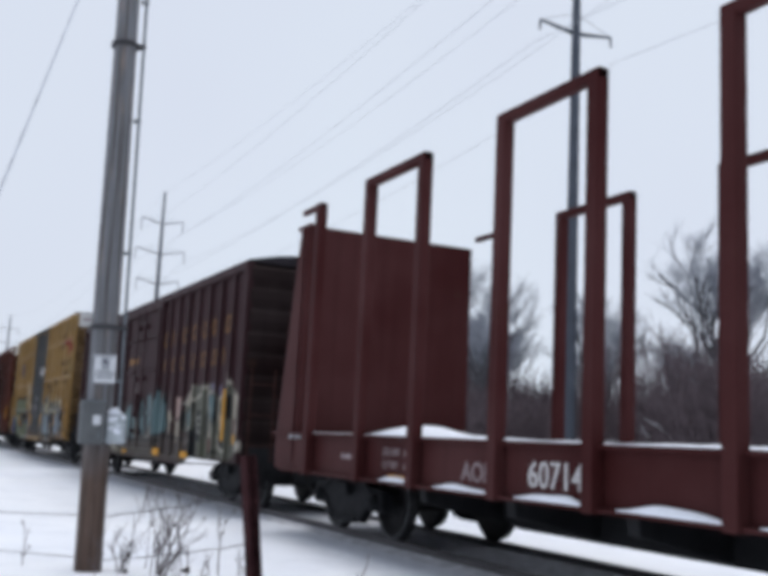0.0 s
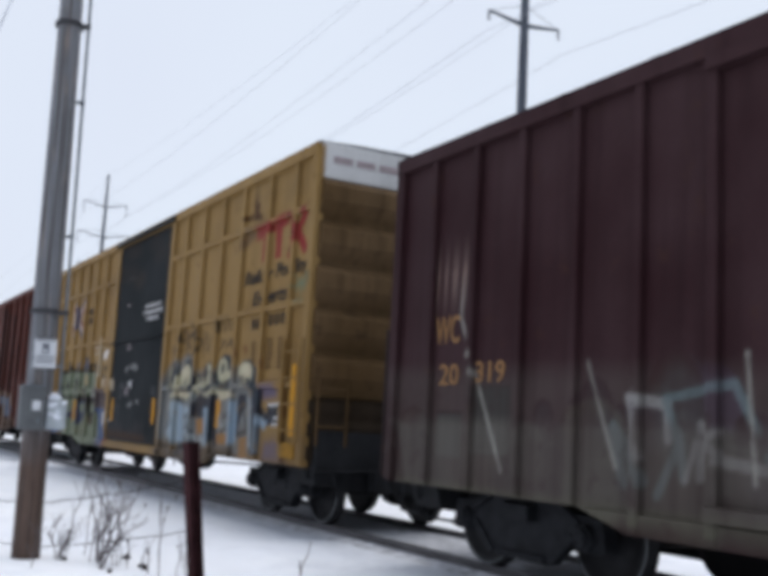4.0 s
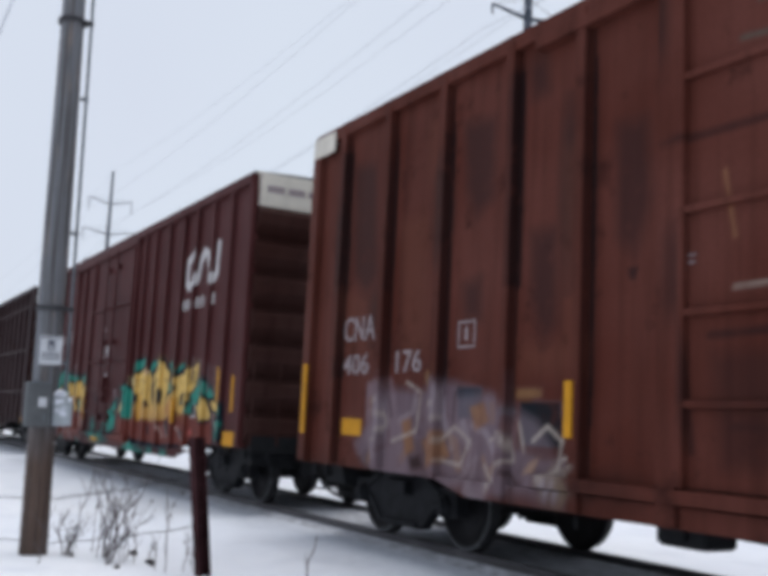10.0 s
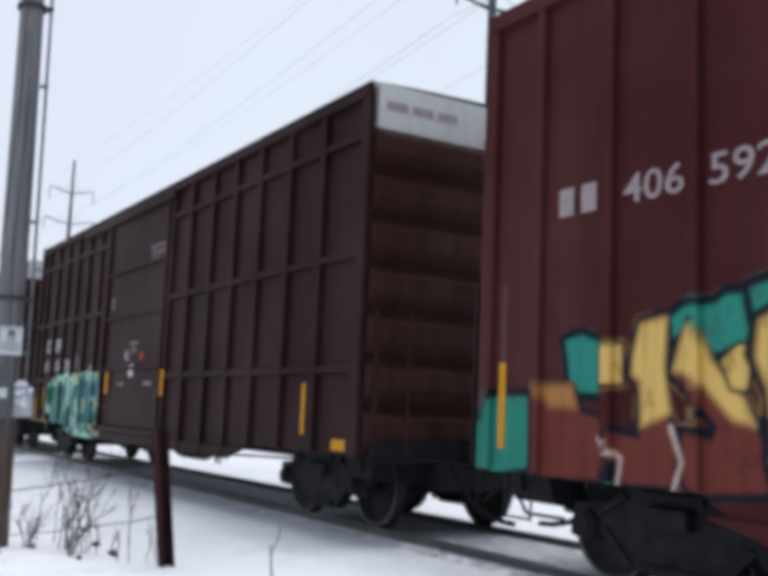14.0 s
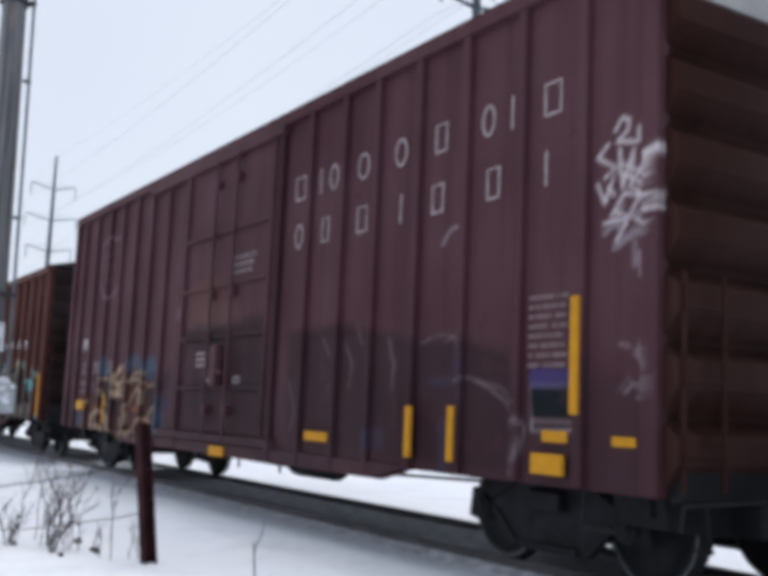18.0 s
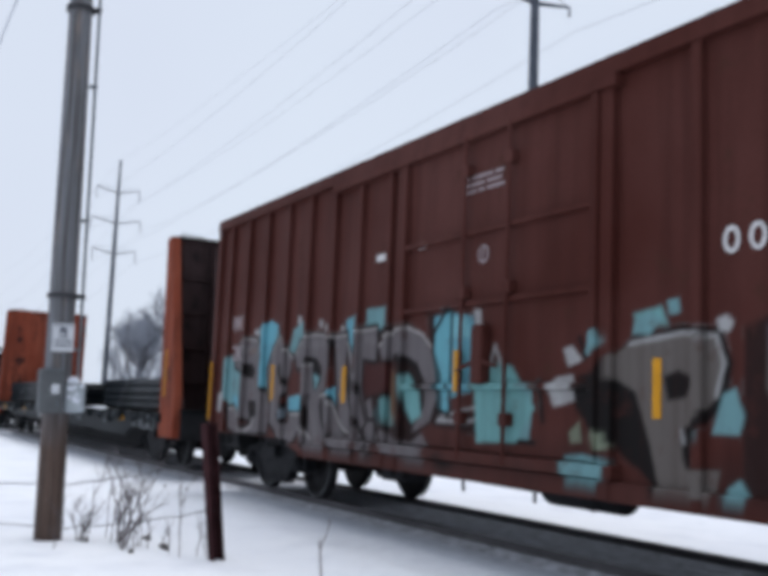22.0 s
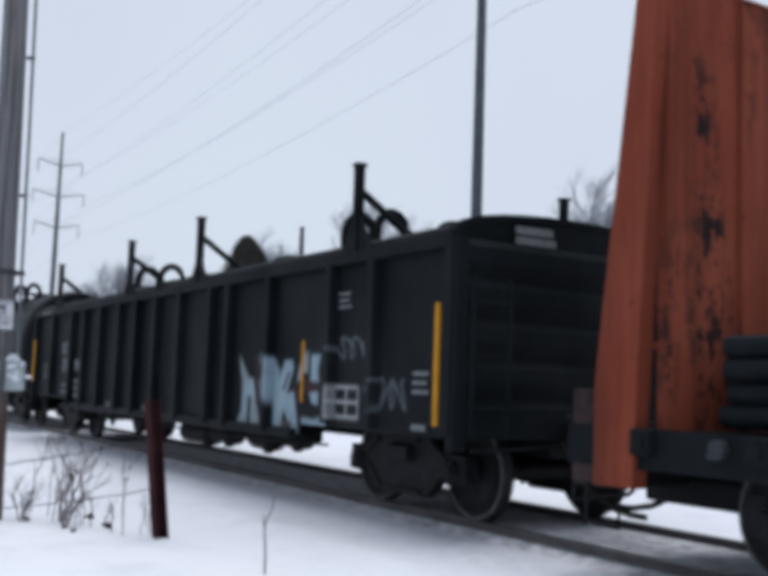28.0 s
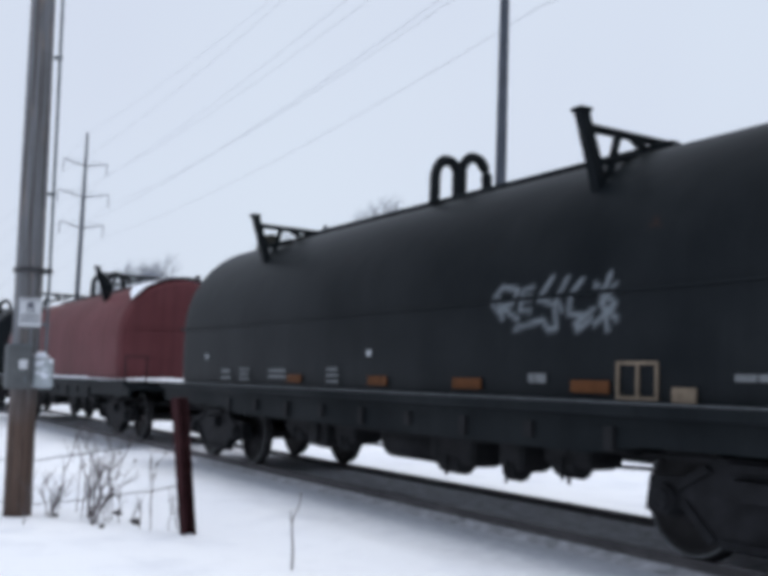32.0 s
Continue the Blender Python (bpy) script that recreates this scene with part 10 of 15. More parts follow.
    line(c, X, [(-18.96, 1.85), (-18.57, 1.95), (-18.22, 2.08)], 0.045, SHINEP)
    line(c, X, [(-17.47, 1.83), (-17.12, 1.92), (-16.95, 2.08)], 0.045, SHINEP)
    line(c, X, [(-18.06, 1.95), (-17.93, 1.99), (-17.66, 1.94)], 0.045, SHINEP)
    line(c, X, [(-17.39, 1.18), (-17.29, 0.99), (-16.98, 0.88), (-16.79, 0.95)], 0.045, SHINEP)
    line(c, X, [(-16.75, 2.09), (-16.83, 2.25)], 0.045, SHINEP)
    line(c, X, [(-16.39, 1.92), (-16.21, 1.85), (-16.29, 1.67), (-16.16, 1.78)], 0.045, SHINEP)
    line(c, X, [(-16.27, 1.5), (-16.2, 1.26), (-16.08, 1.07), (-16.12, 0.91)], 0.045, SHINEP)
    line(c, X, [(-18.14, 2.09), (-18.08, 1.66)], 0.045, SHINEP)
    line(c, X, [(-17.95, 1.7), (-17.9, 1.36), (-17.69, 1.17)], 0.045, SHINEP)
    line(c, X, [(-17.44, 1.81), (-17.4, 1.49)], 0.045, SHINEP)
    line(c, X, [(-19.43, 1.24), (-19.1, 1.48), (-19.07, 1.71)], 0.045, SHINEP)
    line(c, X, [(-17.06, 1.65), (-17.16, 1.38)], 0.045, SHINEP)
    line(c, X, [(-21.64, 2.04), (-21.47, 1.92), (-21.46, 1.24)], 0.03, PALEP, 0.8)
    line(c, X, [(-23.97, 2.19), (-23.87, 1.04)], 0.03, PALEP, 0.8)
    line(c, X, [(-22.45, 2.04), (-22.42, 1.45)], 0.03, PALEP, 0.8)
    line(c, X, [(-20.91, 2.01), (-20.93, 1.63)], 0.03, PALEP, 0.8)
    line(c, X, [(-25.14, 1.87), (-24.9, 1.01)], 0.03, PALEP, 0.8)
    line(c, X, [(-19.84, 1.77), (-19.43, 1.79)], 0.03, PALEP, 0.8)
    line(c, X, [(-20.55, 1.79), (-20.75, 1.57)], 0.03, PALEP, 0.8)
    line(c, X, [(-19.5, 1.0), (-19.16, 1.11)], 0.03, PALEP, 0.8)
    line(c, X, [(-22.89, 1.01), (-22.33, 1.15)], 0.03, PALEP, 0.8)
    line(c, X, [(-30.26, 2.44), (-29.51, 0.95)], 0.03, PALEP, 0.8)
    line(c, X, [(-28.39, 1.89), (-28.05, 1.07)], 0.03, PALEP, 0.8)
    line(c, X, [(-26.81, 1.9), (-26.74, 1.03)], 0.03, PALEP, 0.8)
    line(c, X, [(-18.95, 1.76), (-18.88, 1.34)], 0.05, DARKP)
    line(c, X, [(-17.51, 1.89), (-17.45, 1.18)], 0.05, DARKP)
    line(c, X, [(-19.64, 1.62), (-19.42, 1.19)], 0.05, DARKP)
    line(c, X, [(-17.94, 0.83), (-17.38, 0.91)], 0.05, DARKP)
    line(c, X, [(-16.68, 1.39), (-16.62, 0.93)], 0.05, DARKP)
    line(c, X, [(-21.53, 1.12), (-19.59, 1.09)], 0.05, DARKP)
    line(c, X, [(-25.59, 0.99), (-21.51, 1.01)], 0.05, DARKP)


def marks_rust(c, X):
    """Near-black lines beside the posts, worn marks on the door and pale outlines round the block letters of the rusty
    car.
    """
    line(c, X, [(-56.79, 4.68), (-56.79, 3.03)], 0.06, NEARBLACK, 0.6)
    line(c, X, [(-55.66, 4.63), (-55.64, 2.63)], 0.06, NEARBLACK, 0.6)
    line(c, X, [(-55.13, 4.17), (-55.18, 3.44)], 0.06, NEARBLACK, 0.6)
    line(c, X, [(-61.01, 4.57), (-60.71, 1.17)], 0.06, NEARBLACK, 0.6)
    line(c, X, [(-57.98, 4.81), (-57.78, 2.44)], 0.06, NEARBLACK, 0.6)
    line(c, X, [(-59.24, 3.74), (-59.13, 2.55)], 0.06, NEARBLACK, 0.6)
    line(c, X, [(-60.96, 3.44), (-58.9, 3.42)], 0.06, NEARBLACK, 0.6)
    line(c, X, [(-60.54, 1.98), (-58.09, 2.04)], 0.06, NEARBLACK, 0.6)
    line(c, X, [(-60.35, 1.35), (-58.05, 1.34)], 0.06, NEARBLACK, 0.6)
    shape(c, X, [(-60.53, 1.86), (-57.83, 1.89), (-57.71, 1.08), (-60.45, 1.07)], NEARBLACK, soft=0.15, alpha=0.4)
    shape(c, X, [(-57.35, 3.03), (-56.85, 3.04), (-56.82, 2.1), (-57.3, 1.96)], NEARBLACK, soft=0.2, alpha=0.3)
    line(c, X, [(-57.46, 3.89), (-57.47, 3.51)], 0.03, TANR, 0.6)
    line(c, X, [(-57.36, 3.4), (-57.38, 3.03)], 0.03, TANR, 0.6)
    line(c, X, [(-55.73, 3.77), (-55.72, 3.45)], 0.03, TANR, 0.6)
    line(c, X, [(-57.83, 3.49), (-57.82, 3.01)], 0.03, TANR, 0.6)
    line(c, X, [(-60.41, 3.13), (-60.32, 2.65)], 0.03, TANR, 0.6)
    line(c, X, [(-60.33, 2.3), (-58.63, 2.33)], 0.022, PALER, 0.8)
    line(c, X, [(-59.63, 2.18), (-58.91, 2.21)], 0.02, PALER, 0.7)
    shape(c, X, [(-59.45, 2.66), (-59.33, 2.66), (-59.3, 2.54), (-59.42, 2.53)], PALER)
    line(c, X, [(-60.1, 4.28), (-59.81, 4.31), (-59.61, 3.87), (-59.41, 4.11), (-59.22, 3.74), (-59.05, 3.92)], 0.035, TEALR, 0.7)
    line(c, X, [(-60.26, 4.05), (-59.14, 3.94)], 0.035, TEALR, 0.7)
    line(c, X, [(-57.75, 1.86), (-57.51, 1.73), (-57.15, 1.79), (-56.82, 1.89), (-56.62, 1.8), (-56.09, 1.87), (-55.87, 1.81), (-55.66, 1.67)], 0.024, PALER, 0.9)
    line(c, X, [(-55.76, 1.67), (-55.81, 1.3), (-55.65, 0.95), (-55.32, 0.81)], 0.024, PALER, 0.9)
    line(c, X, [(-55.39, 1.66), (-55.14, 1.76), (-54.8, 1.84), (-54.6, 1.84)], 0.024, PALER, 0.9)
    line(c, X, [(-54.89, 1.13), (-54.76, 1.33), (-54.72, 1.46)], 0.024, PALER, 0.9)
    line(c, X, [(-57.4, 0.83), (-56.98, 0.66), (-55.81, 0.64)], 0.024, PALER, 0.9)
    line(c, X, [(-57.72, 1.81), (-57.48, 1.69), (-57.12, 1.75), (-56.79, 1.85), (-56.6, 1.76), (-56.09, 1.82)], 0.03, NEARBLACK, 0.8)
    line(c, X, [(-56.88, 1.69), (-56.92, 1.03)], 0.03, NEARBLACK, 0.8)
    line(c, X, [(-56.38, 1.72), (-56.31, 1.18)], 0.03, NEARBLACK, 0.8)
    line(c, X, [(-55.87, 1.67), (-55.89, 1.08)], 0.03, NEARBLACK, 0.8)
    line(c, X, [(-55.23, 1.56), (-55.32, 1.21)], 0.03, NEARBLACK, 0.8)
    line(c, X, [(-57.43, 1.61), (-57.34, 1.13)], 0.03, NEARBLACK, 0.8)
    shape(c, X, [(-65.57, 1.72), (-65.02, 1.77), (-64.77, 1.3), (-64.51, 0.61), (-65.13, 0.67), (-65.56, 1.07)], PALEV, soft=0.06, alpha=0.5)
    shape(c, X, [(-64.39, 1.51), (-63.2, 1.6), (-62.47, 1.35), (-62.08, 0.96), (-62.13, 0.68), (-63.96, 0.66)], PALEV, soft=0.1, alpha=0.35)
    shape(c, X, [(-64.36, 1.11), (-64.0, 1.22), (-63.81, 0.99), (-64.15, 0.83)], TANR, soft=0.04, alpha=0.8)
    shape(c, X, [(-63.51, 1.46), (-63.27, 1.51), (-63.18, 1.33), (-63.41, 1.24)], TANR, soft=0.04, alpha=0.8)
    shape(c, X, [(-64.77, 1.3), (-64.58, 1.35), (-64.49, 1.01), (-64.68, 0.95)], TANR, soft=0.04, alpha=0.8)
    line(c, X, [(-65.33, 1.61), (-65.08, 1.29), (-65.38, 0.97)], 0.035, CREAMR, 0.85)
    line(c, X, [(-64.7, 1.71), (-64.4, 1.61), (-64.47, 1.21), (-64.96, 1.09)], 0.035, CREAMR, 0.85)
    line(c, X, [(-64.0, 1.13), (-63.75, 1.27), (-63.49, 1.14), (-63.64, 0.91), (-63.98, 0.94)], 0.035, CREAMR, 0.85)
    line(c, X, [(-63.17, 1.16), (-62.88, 1.25), (-62.8, 1.0), (-63.09, 0.9)], 0.035, CREAMR, 0.85)
    line(c, X, [(-62.53, 1.18), (-62.34, 1.31), (-62.14, 1.19), (-62.2, 0.95), (-62.39, 0.86)], 0.035, CREAMR, 0.85)
    line(c, X, [(-61.96, 0.97), (-62.02, 1.08), (-62.14, 1.04)], 0.035, CREAMR, 0.85)
    line(c, X, [(-64.21, 1.61), (-64.01, 1.36), (-64.09, 1.17)], 0.035, CREAMR, 0.85)
    line(c, X, [(-63.24, 0.93), (-63.08, 0.73)], 0.035, CREAMR, 0.85)
    line(c, X, [(-62.74, 1.34), (-62.66, 1.09)], 0.035, CREAMR, 0.85)
    line(c, X, [(-65.12, 1.72), (-64.98, 1.35)], 0.04, NEARBLACK, 0.7)
    line(c, X, [(-63.77, 1.6), (-63.79, 1.32)], 0.04, NEARBLACK, 0.7)
    line(c, X, [(-62.87, 0.91), (-62.72, 0.75)], 0.04, NEARBLACK, 0.7)
    line(c, X, [(-64.25, 0.83), (-63.96, 0.66)], 0.04, NEARBLACK, 0.7)


def accents_yellow_front(c, X):
    """Dark gaps, cream, orange and blue accents of the bubble letters, a teal tag by the corner and stains."""
    shape(c, X, [(-39.22, 1.93), (-39.14, 2.16), (-38.78, 2.24), (-38.93, 2.04), (-39.03, 1.79)], DARKC)
    shape(c, X, [(-37.86, 1.51), (-37.65, 1.68), (-37.2, 1.62), (-37.03, 1.47), (-37.38, 1.3), (-37.83, 1.29)], DARKC)
    shape(c, X, [(-36.04, 1.52), (-35.88, 1.67), (-35.63, 1.66), (-35.58, 1.48), (-35.76, 1.39), (-35.88, 1.15), (-35.78, 1.02), (-36.0, 1.1)], DARKC)
    shape(c, X, [(-35.42, 1.48), (-35.2, 1.57), (-34.79, 1.36), (-34.85, 1.28), (-35.18, 1.4), (-35.12, 0.93), (-35.34, 0.96)], DARKC)
    shape(c, X, [(-36.98, 1.67), (-36.8, 1.67), (-36.72, 0.87), (-36.86, 0.86)], DARKC)
    shape(c, X, [(-38.03, 1.9), (-37.87, 2.07), (-37.76, 1.84), (-37.88, 1.68)], DARKC)
    shape(c, X, [(-37.58, 2.0), (-37.39, 2.15), (-37.29, 1.99), (-37.4, 1.83)], DARKC)
    shape(c, X, [(-36.8, 1.67), (-36.15, 1.74), (-36.05, 1.64), (-36.69, 1.57)], CREAMC)
    shape(c, X, [(-38.69, 2.06), (-38.38, 2.17), (-38.22, 2.02), (-38.47, 1.91)], CREAMC)
    shape(c, X, [(-35.87, 2.07), (-35.58, 2.1), (-35.49, 1.94), (-35.77, 1.88)], CREAMC)
    shape(c, X, [(-39.02, 1.73), (-38.01, 1.7), (-38.0, 1.63), (-39.01, 1.65)], CREAMC)
    shape(c, X, [(-37.71, 1.27), (-37.17, 1.28), (-37.09, 1.08), (-37.63, 1.06)], ORC, soft=0.03)
    shape(c, X, [(-36.74, 1.07), (-36.18, 1.09), (-36.16, 0.95), (-36.72, 0.92)], ORC, soft=0.03)
    shape(c, X, [(-36.84, 1.57), (-36.64, 1.57), (-36.62, 1.37), (-36.8, 1.37)], ORC, soft=0.03)
    shape(c, X, [(-39.16, 1.56), (-38.95, 1.56), (-38.72, 0.92), (-38.99, 0.91)], BLUEGW, soft=0.03)
    shape(c, X, [(-38.61, 1.51), (-38.41, 1.51), (-38.26, 0.89), (-38.51, 0.88)], BLUEGW, soft=0.03)
    shape(c, X, [(-37.4, 1.46), (-37.13, 1.46), (-37.02, 0.88), (-37.28, 0.86)], BLUEGW, soft=0.03)
    shape(c, X, [(-36.18, 1.57), (-35.96, 1.57), (-35.95, 0.94), (-36.16, 0.93)], BLUEGW, soft=0.03)
    shape(c, X, [(-35.07, 1.36), (-34.85, 1.26), (-34.91, 1.15), (-35.14, 1.27)], BLUEGW, soft=0.03)
    shape(c, X, [(-39.39, 0.74), (-36.07, 0.87), (-35.81, 0.79), (-36.06, 0.73), (-39.37, 0.65)], DARKC, soft=0.05, alpha=0.5)
    line(c, X, [(-34.19, 3.24), (-34.09, 3.12), (-34.15, 3.0), (-34.0, 3.19), (-34.02, 2.94), (-33.88, 3.21), (-33.91, 3.01), (-33.74, 3.22), (-33.76, 3.06)], 0.03, TEALC, 0.8)
    line(c, X, [(-34.14, 2.92), (-33.96, 2.85), (-33.79, 2.91)], 0.03, TEALC, 0.8)
    line(c, X, [(-34.21, 3.09), (-33.74, 3.12)], 0.03, TEALC, 0.8)
    shape(c, X, [(-35.85, 4.51), (-35.63, 4.48), (-35.62, 4.32), (-35.49, 4.27), (-35.49, 4.19), (-36.09, 4.26), (-36.11, 4.32), (-35.83, 4.35)], STAINC)
    line(c, X, [(-36.53, 3.91), (-36.46, 3.84)], 0.04, RUSTY, 0.6)
    line(c, X, [(-38.29, 3.88), (-38.13, 3.8)], 0.04, RUSTY, 0.6)
    line(c, X, [(-35.13, 2.24), (-35.04, 1.97)], 0.04, RUSTY, 0.6)
    line(c, X, [(-34.28, 2.43), (-34.2, 1.38)], 0.04, RUSTY, 0.6)
    line(c, X, [(-34.43, 2.24), (-34.39, 1.94)], 0.04, RUSTY, 0.6)
    line(c, X, [(-36.11, 2.39), (-36.06, 2.2)], 0.04, RUSTY, 0.6)
    line(c, X, [(-38.53, 2.8), (-38.47, 2.56)], 0.04, RUSTY, 0.6)
    shape(c, X, [(-33.96, 2.09), (-33.75, 2.08), (-33.7, 1.09), (-33.94, 1.08)], RUSTY, soft=0.04, alpha=0.45)
    shape(c, X, [(-34.79, 1.49), (-34.66, 1.5), (-34.63, 1.29), (-34.77, 1.27)], DARKC)

# ---- running gear shared by all cars
WHEEL_R = 0.457
WHEELSETS = []          # (wheelset, its place along the truck)
CARS = []               # (car, its middle at the start)
SHARED = {}


def shared_gear():
    bm = bmesh.new()
    for side in (-1, 1):
        y = side * 0.7525
        prof = [(y - 0.068 * side, 0.10), (y - 0.068 * side, WHEEL_R - 0.07), (y - 0.060 * side, WHEEL_R + 0.0), (y - 0.035 * side, WHEEL_R + 0.026), (y - 0.022 * side, WHEEL_R), (y + 0.068 * side, WHEEL_R - 0.006), (y + 0.068 * side, WHEEL_R - 0.07), (y + 0.045 * side, WHEEL_R - 0.08), (y + 0.02 * side, 0.16), (y + 0.07 * side, 0.13), (y + 0.07 * side, 0.08)]
        lathe(bm, prof, 32, "y")
    lathe(bm, [(-1.08, 0.07), (-0.7, 0.085), (0.7, 0.085), (1.08, 0.07)], 12, "y")
    SHARED["wheelset"] = part("wheelset", bm, M_WHEEL, None, smooth=True)
    bm = bmesh.new()
    ring = ((WHEEL_R - 0.028, -0.816), (WHEEL_R - 0.026, -0.824), (WHEEL_R - 0.015, -0.824), (WHEEL_R - 0.013, -0.816))
    quad_faces(bm, [[bm.verts.new((r * math.cos(a), y, r * math.sin(a))) for a in np.linspace(0, math.tau, 33)[:-1]] for r, y in ring])
    SHARED["rim"] = part("rim", bm, M_DIM, None, "worn bright edge of the tread")
    bm = bmesh.new()
    outline = [(-1.10, 0.36), (-1.06, 0.62), (-0.72, 0.64), (-0.40, 0.80), (0.40, 0.80), (0.72, 0.64), (1.06, 0.62), (1.10, 0.36), (0.98, 0.34), (0.72, 0.46), (0.52, 0.30), (0.36, 0.16), (-0.36, 0.16), (-0.52, 0.30), (-0.72, 0.46), (-0.98, 0.34)]
    prism(bm, outline, "y", -0.075, 0.075)
    for sx in (-1, 1):
        lathe(bm, [(-0.13, 0.05), (-0.13, 0.11), (-0.03, 0.13), (0.05, 0.13)], 14, "y", (sx * 0.875, 0, WHEEL_R))
    for sx in (-1, 1):                                             # ribs round the windows, pedestal jaws and caps
        prism(bm, [(sx * 0.44, 0.70), (sx * 0.50, 0.74), (sx * 0.80, 0.58), (sx * 0.76, 0.53)][::sx], "y", -0.105, -0.07)
        prism(bm, [(sx * 0.40, 0.22), (sx * 0.46, 0.18), (sx * 0.74, 0.44), (sx * 0.68, 0.47)][::sx], "y", -0.105, -0.07)
        lathe(bm, [(-0.165, 0.03), (-0.165, 0.075), (-0.125, 0.085)], 12, "y", (sx * 0.875, 0, WHEEL_R))
        for a in range(3):
            lathe(bm, [(-0.18, 0.010), (-0.18, 0.016), (-0.16, 0.016)], 6, "y", (sx * 0.875 + 0.045 * math.cos(a * 2.1), 0, WHEEL_R + 0.045 * math.sin(a * 2.1)))
    box(bm, -0.30, 0.30, -0.115, -0.07, 0.70, 0.78, 0.012)
    box(bm, -0.34, 0.34, -0.115, -0.07, 0.17, 0.24, 0.012)
    SHARED["side_frame"] = part("side_frame", bm, M_TRUCK, None)
    bm = bmesh.new()
    for k in range(3):
        pts = [Vector((0.16 * (k - 1) + 0.06 * math.cos(a), 0.06 * math.sin(a), 0.26 + 0.25 * a / (5 * math.tau))) for a in np.linspace(0, 5 * math.tau, 41)]
        tube(bm, pts, 0.017, 5)
    SHARED["springs"] = part("springs", bm, M_TRUCK, None)
    bm = bmesh.new()
    prism(bm, [(-1.18, 0.52), (1.18, 0.52), (1.18, 0.66), (0.6, 0.76), (-0.6, 0.76), (-1.18, 0.66)], "x", -0.2, 0.2)
    box(bm, -0.7, 0.7, -0.35, 0.35, 0.40, 0.55, 0.02)
    SHARED["truck"] = part("truck", bm, M_TRUCK, None)
    bm = bmesh.new()
    for sx in (-1, 1):
        box(bm, sx * 0.36 - 0.03, sx * 0.36 + 0.03, -0.8, 0.8, 0.34, 0.46, 0.01)
        for sy in (-1, 1):
            box(bm, sx * 0.40 - 0.03, sx * 0.40 + 0.03, sy * 0.75 - 0.05, sy * 0.75 + 0.05, 0.28, 0.58, 0.01)
    SHARED["brake_beam"] = part("brake_beam", bm, M_TRUCK, None)
    bm = bmesh.new()
    box(bm, 0, 0.55, -0.10, 0.10, 0.72, 0.95, 0.02)
    box(bm, 0.50, 0.80, -0.14, 0.14, 0.68, 0.98, 0.04)
    box(bm, 0.72, 0.88, -0.14, 0.02, 0.70, 0.96, 0.03)
    tube(bm, [(0.1, -0.1, 0.75), (0.12, -0.7, 0.72), (0.12, -1.25, 0.70)], 0.018, 6)
    SHARED["coupler"] = part("coupler", bm, M_TRUCK, None)
    bm = bmesh.new()
    tube(bm, [(0.25, -0.32, 0.78), (0.42, -0.33, 0.62), (0.60, -0.30, 0.38), (0.82, -0.24, 0.26), (1.03, -0.20, 0.215), (1.2, -0.18, 0.21)], 0.028, 8)
    SHARED["brake_hose"] = part("brake_hose", bm, M_HOSE, None, "black rubber brake hose")
    for ob in SHARED.values():
        scene.collection.objects.unlink(ob)


def running_gear(car, half, truck_x, ahead=0.0):
    """Trucks under both ends, the front one set ahead, with couplers and hoses."""
    for sx in (-1, 1):
        truck = again(SHARED["truck"], car, pose(sx * truck_x + (ahead if sx > 0 else 0.0), 0, 0))
        for sy in (-1, 1):
            again(SHARED["side_frame"], truck, pose(0, sy * 1.0, 0))
            again(SHARED["springs"], truck, pose(0, sy * 1.0, 0))
        again(SHARED["brake_beam"], truck, pose(0, 0, 0))
        for ax in (-0.875, 0.875):
            w = again(SHARED["wheelset"], truck, pose(ax, 0, WHEEL_R))
            WHEELSETS.append((w, ax))
            again(SHARED["rim"], w, pose(0, 0, 0))
        turn = 0 if sx > 0 else 180
        again(SHARED["coupler"], car, pose(sx * (half - 0.15), 0, 0, 0, 0, turn))
        again(SHARED["brake_hose"], car, pose(sx * (half - 0.1), 0, 0, 0, 0, turn))


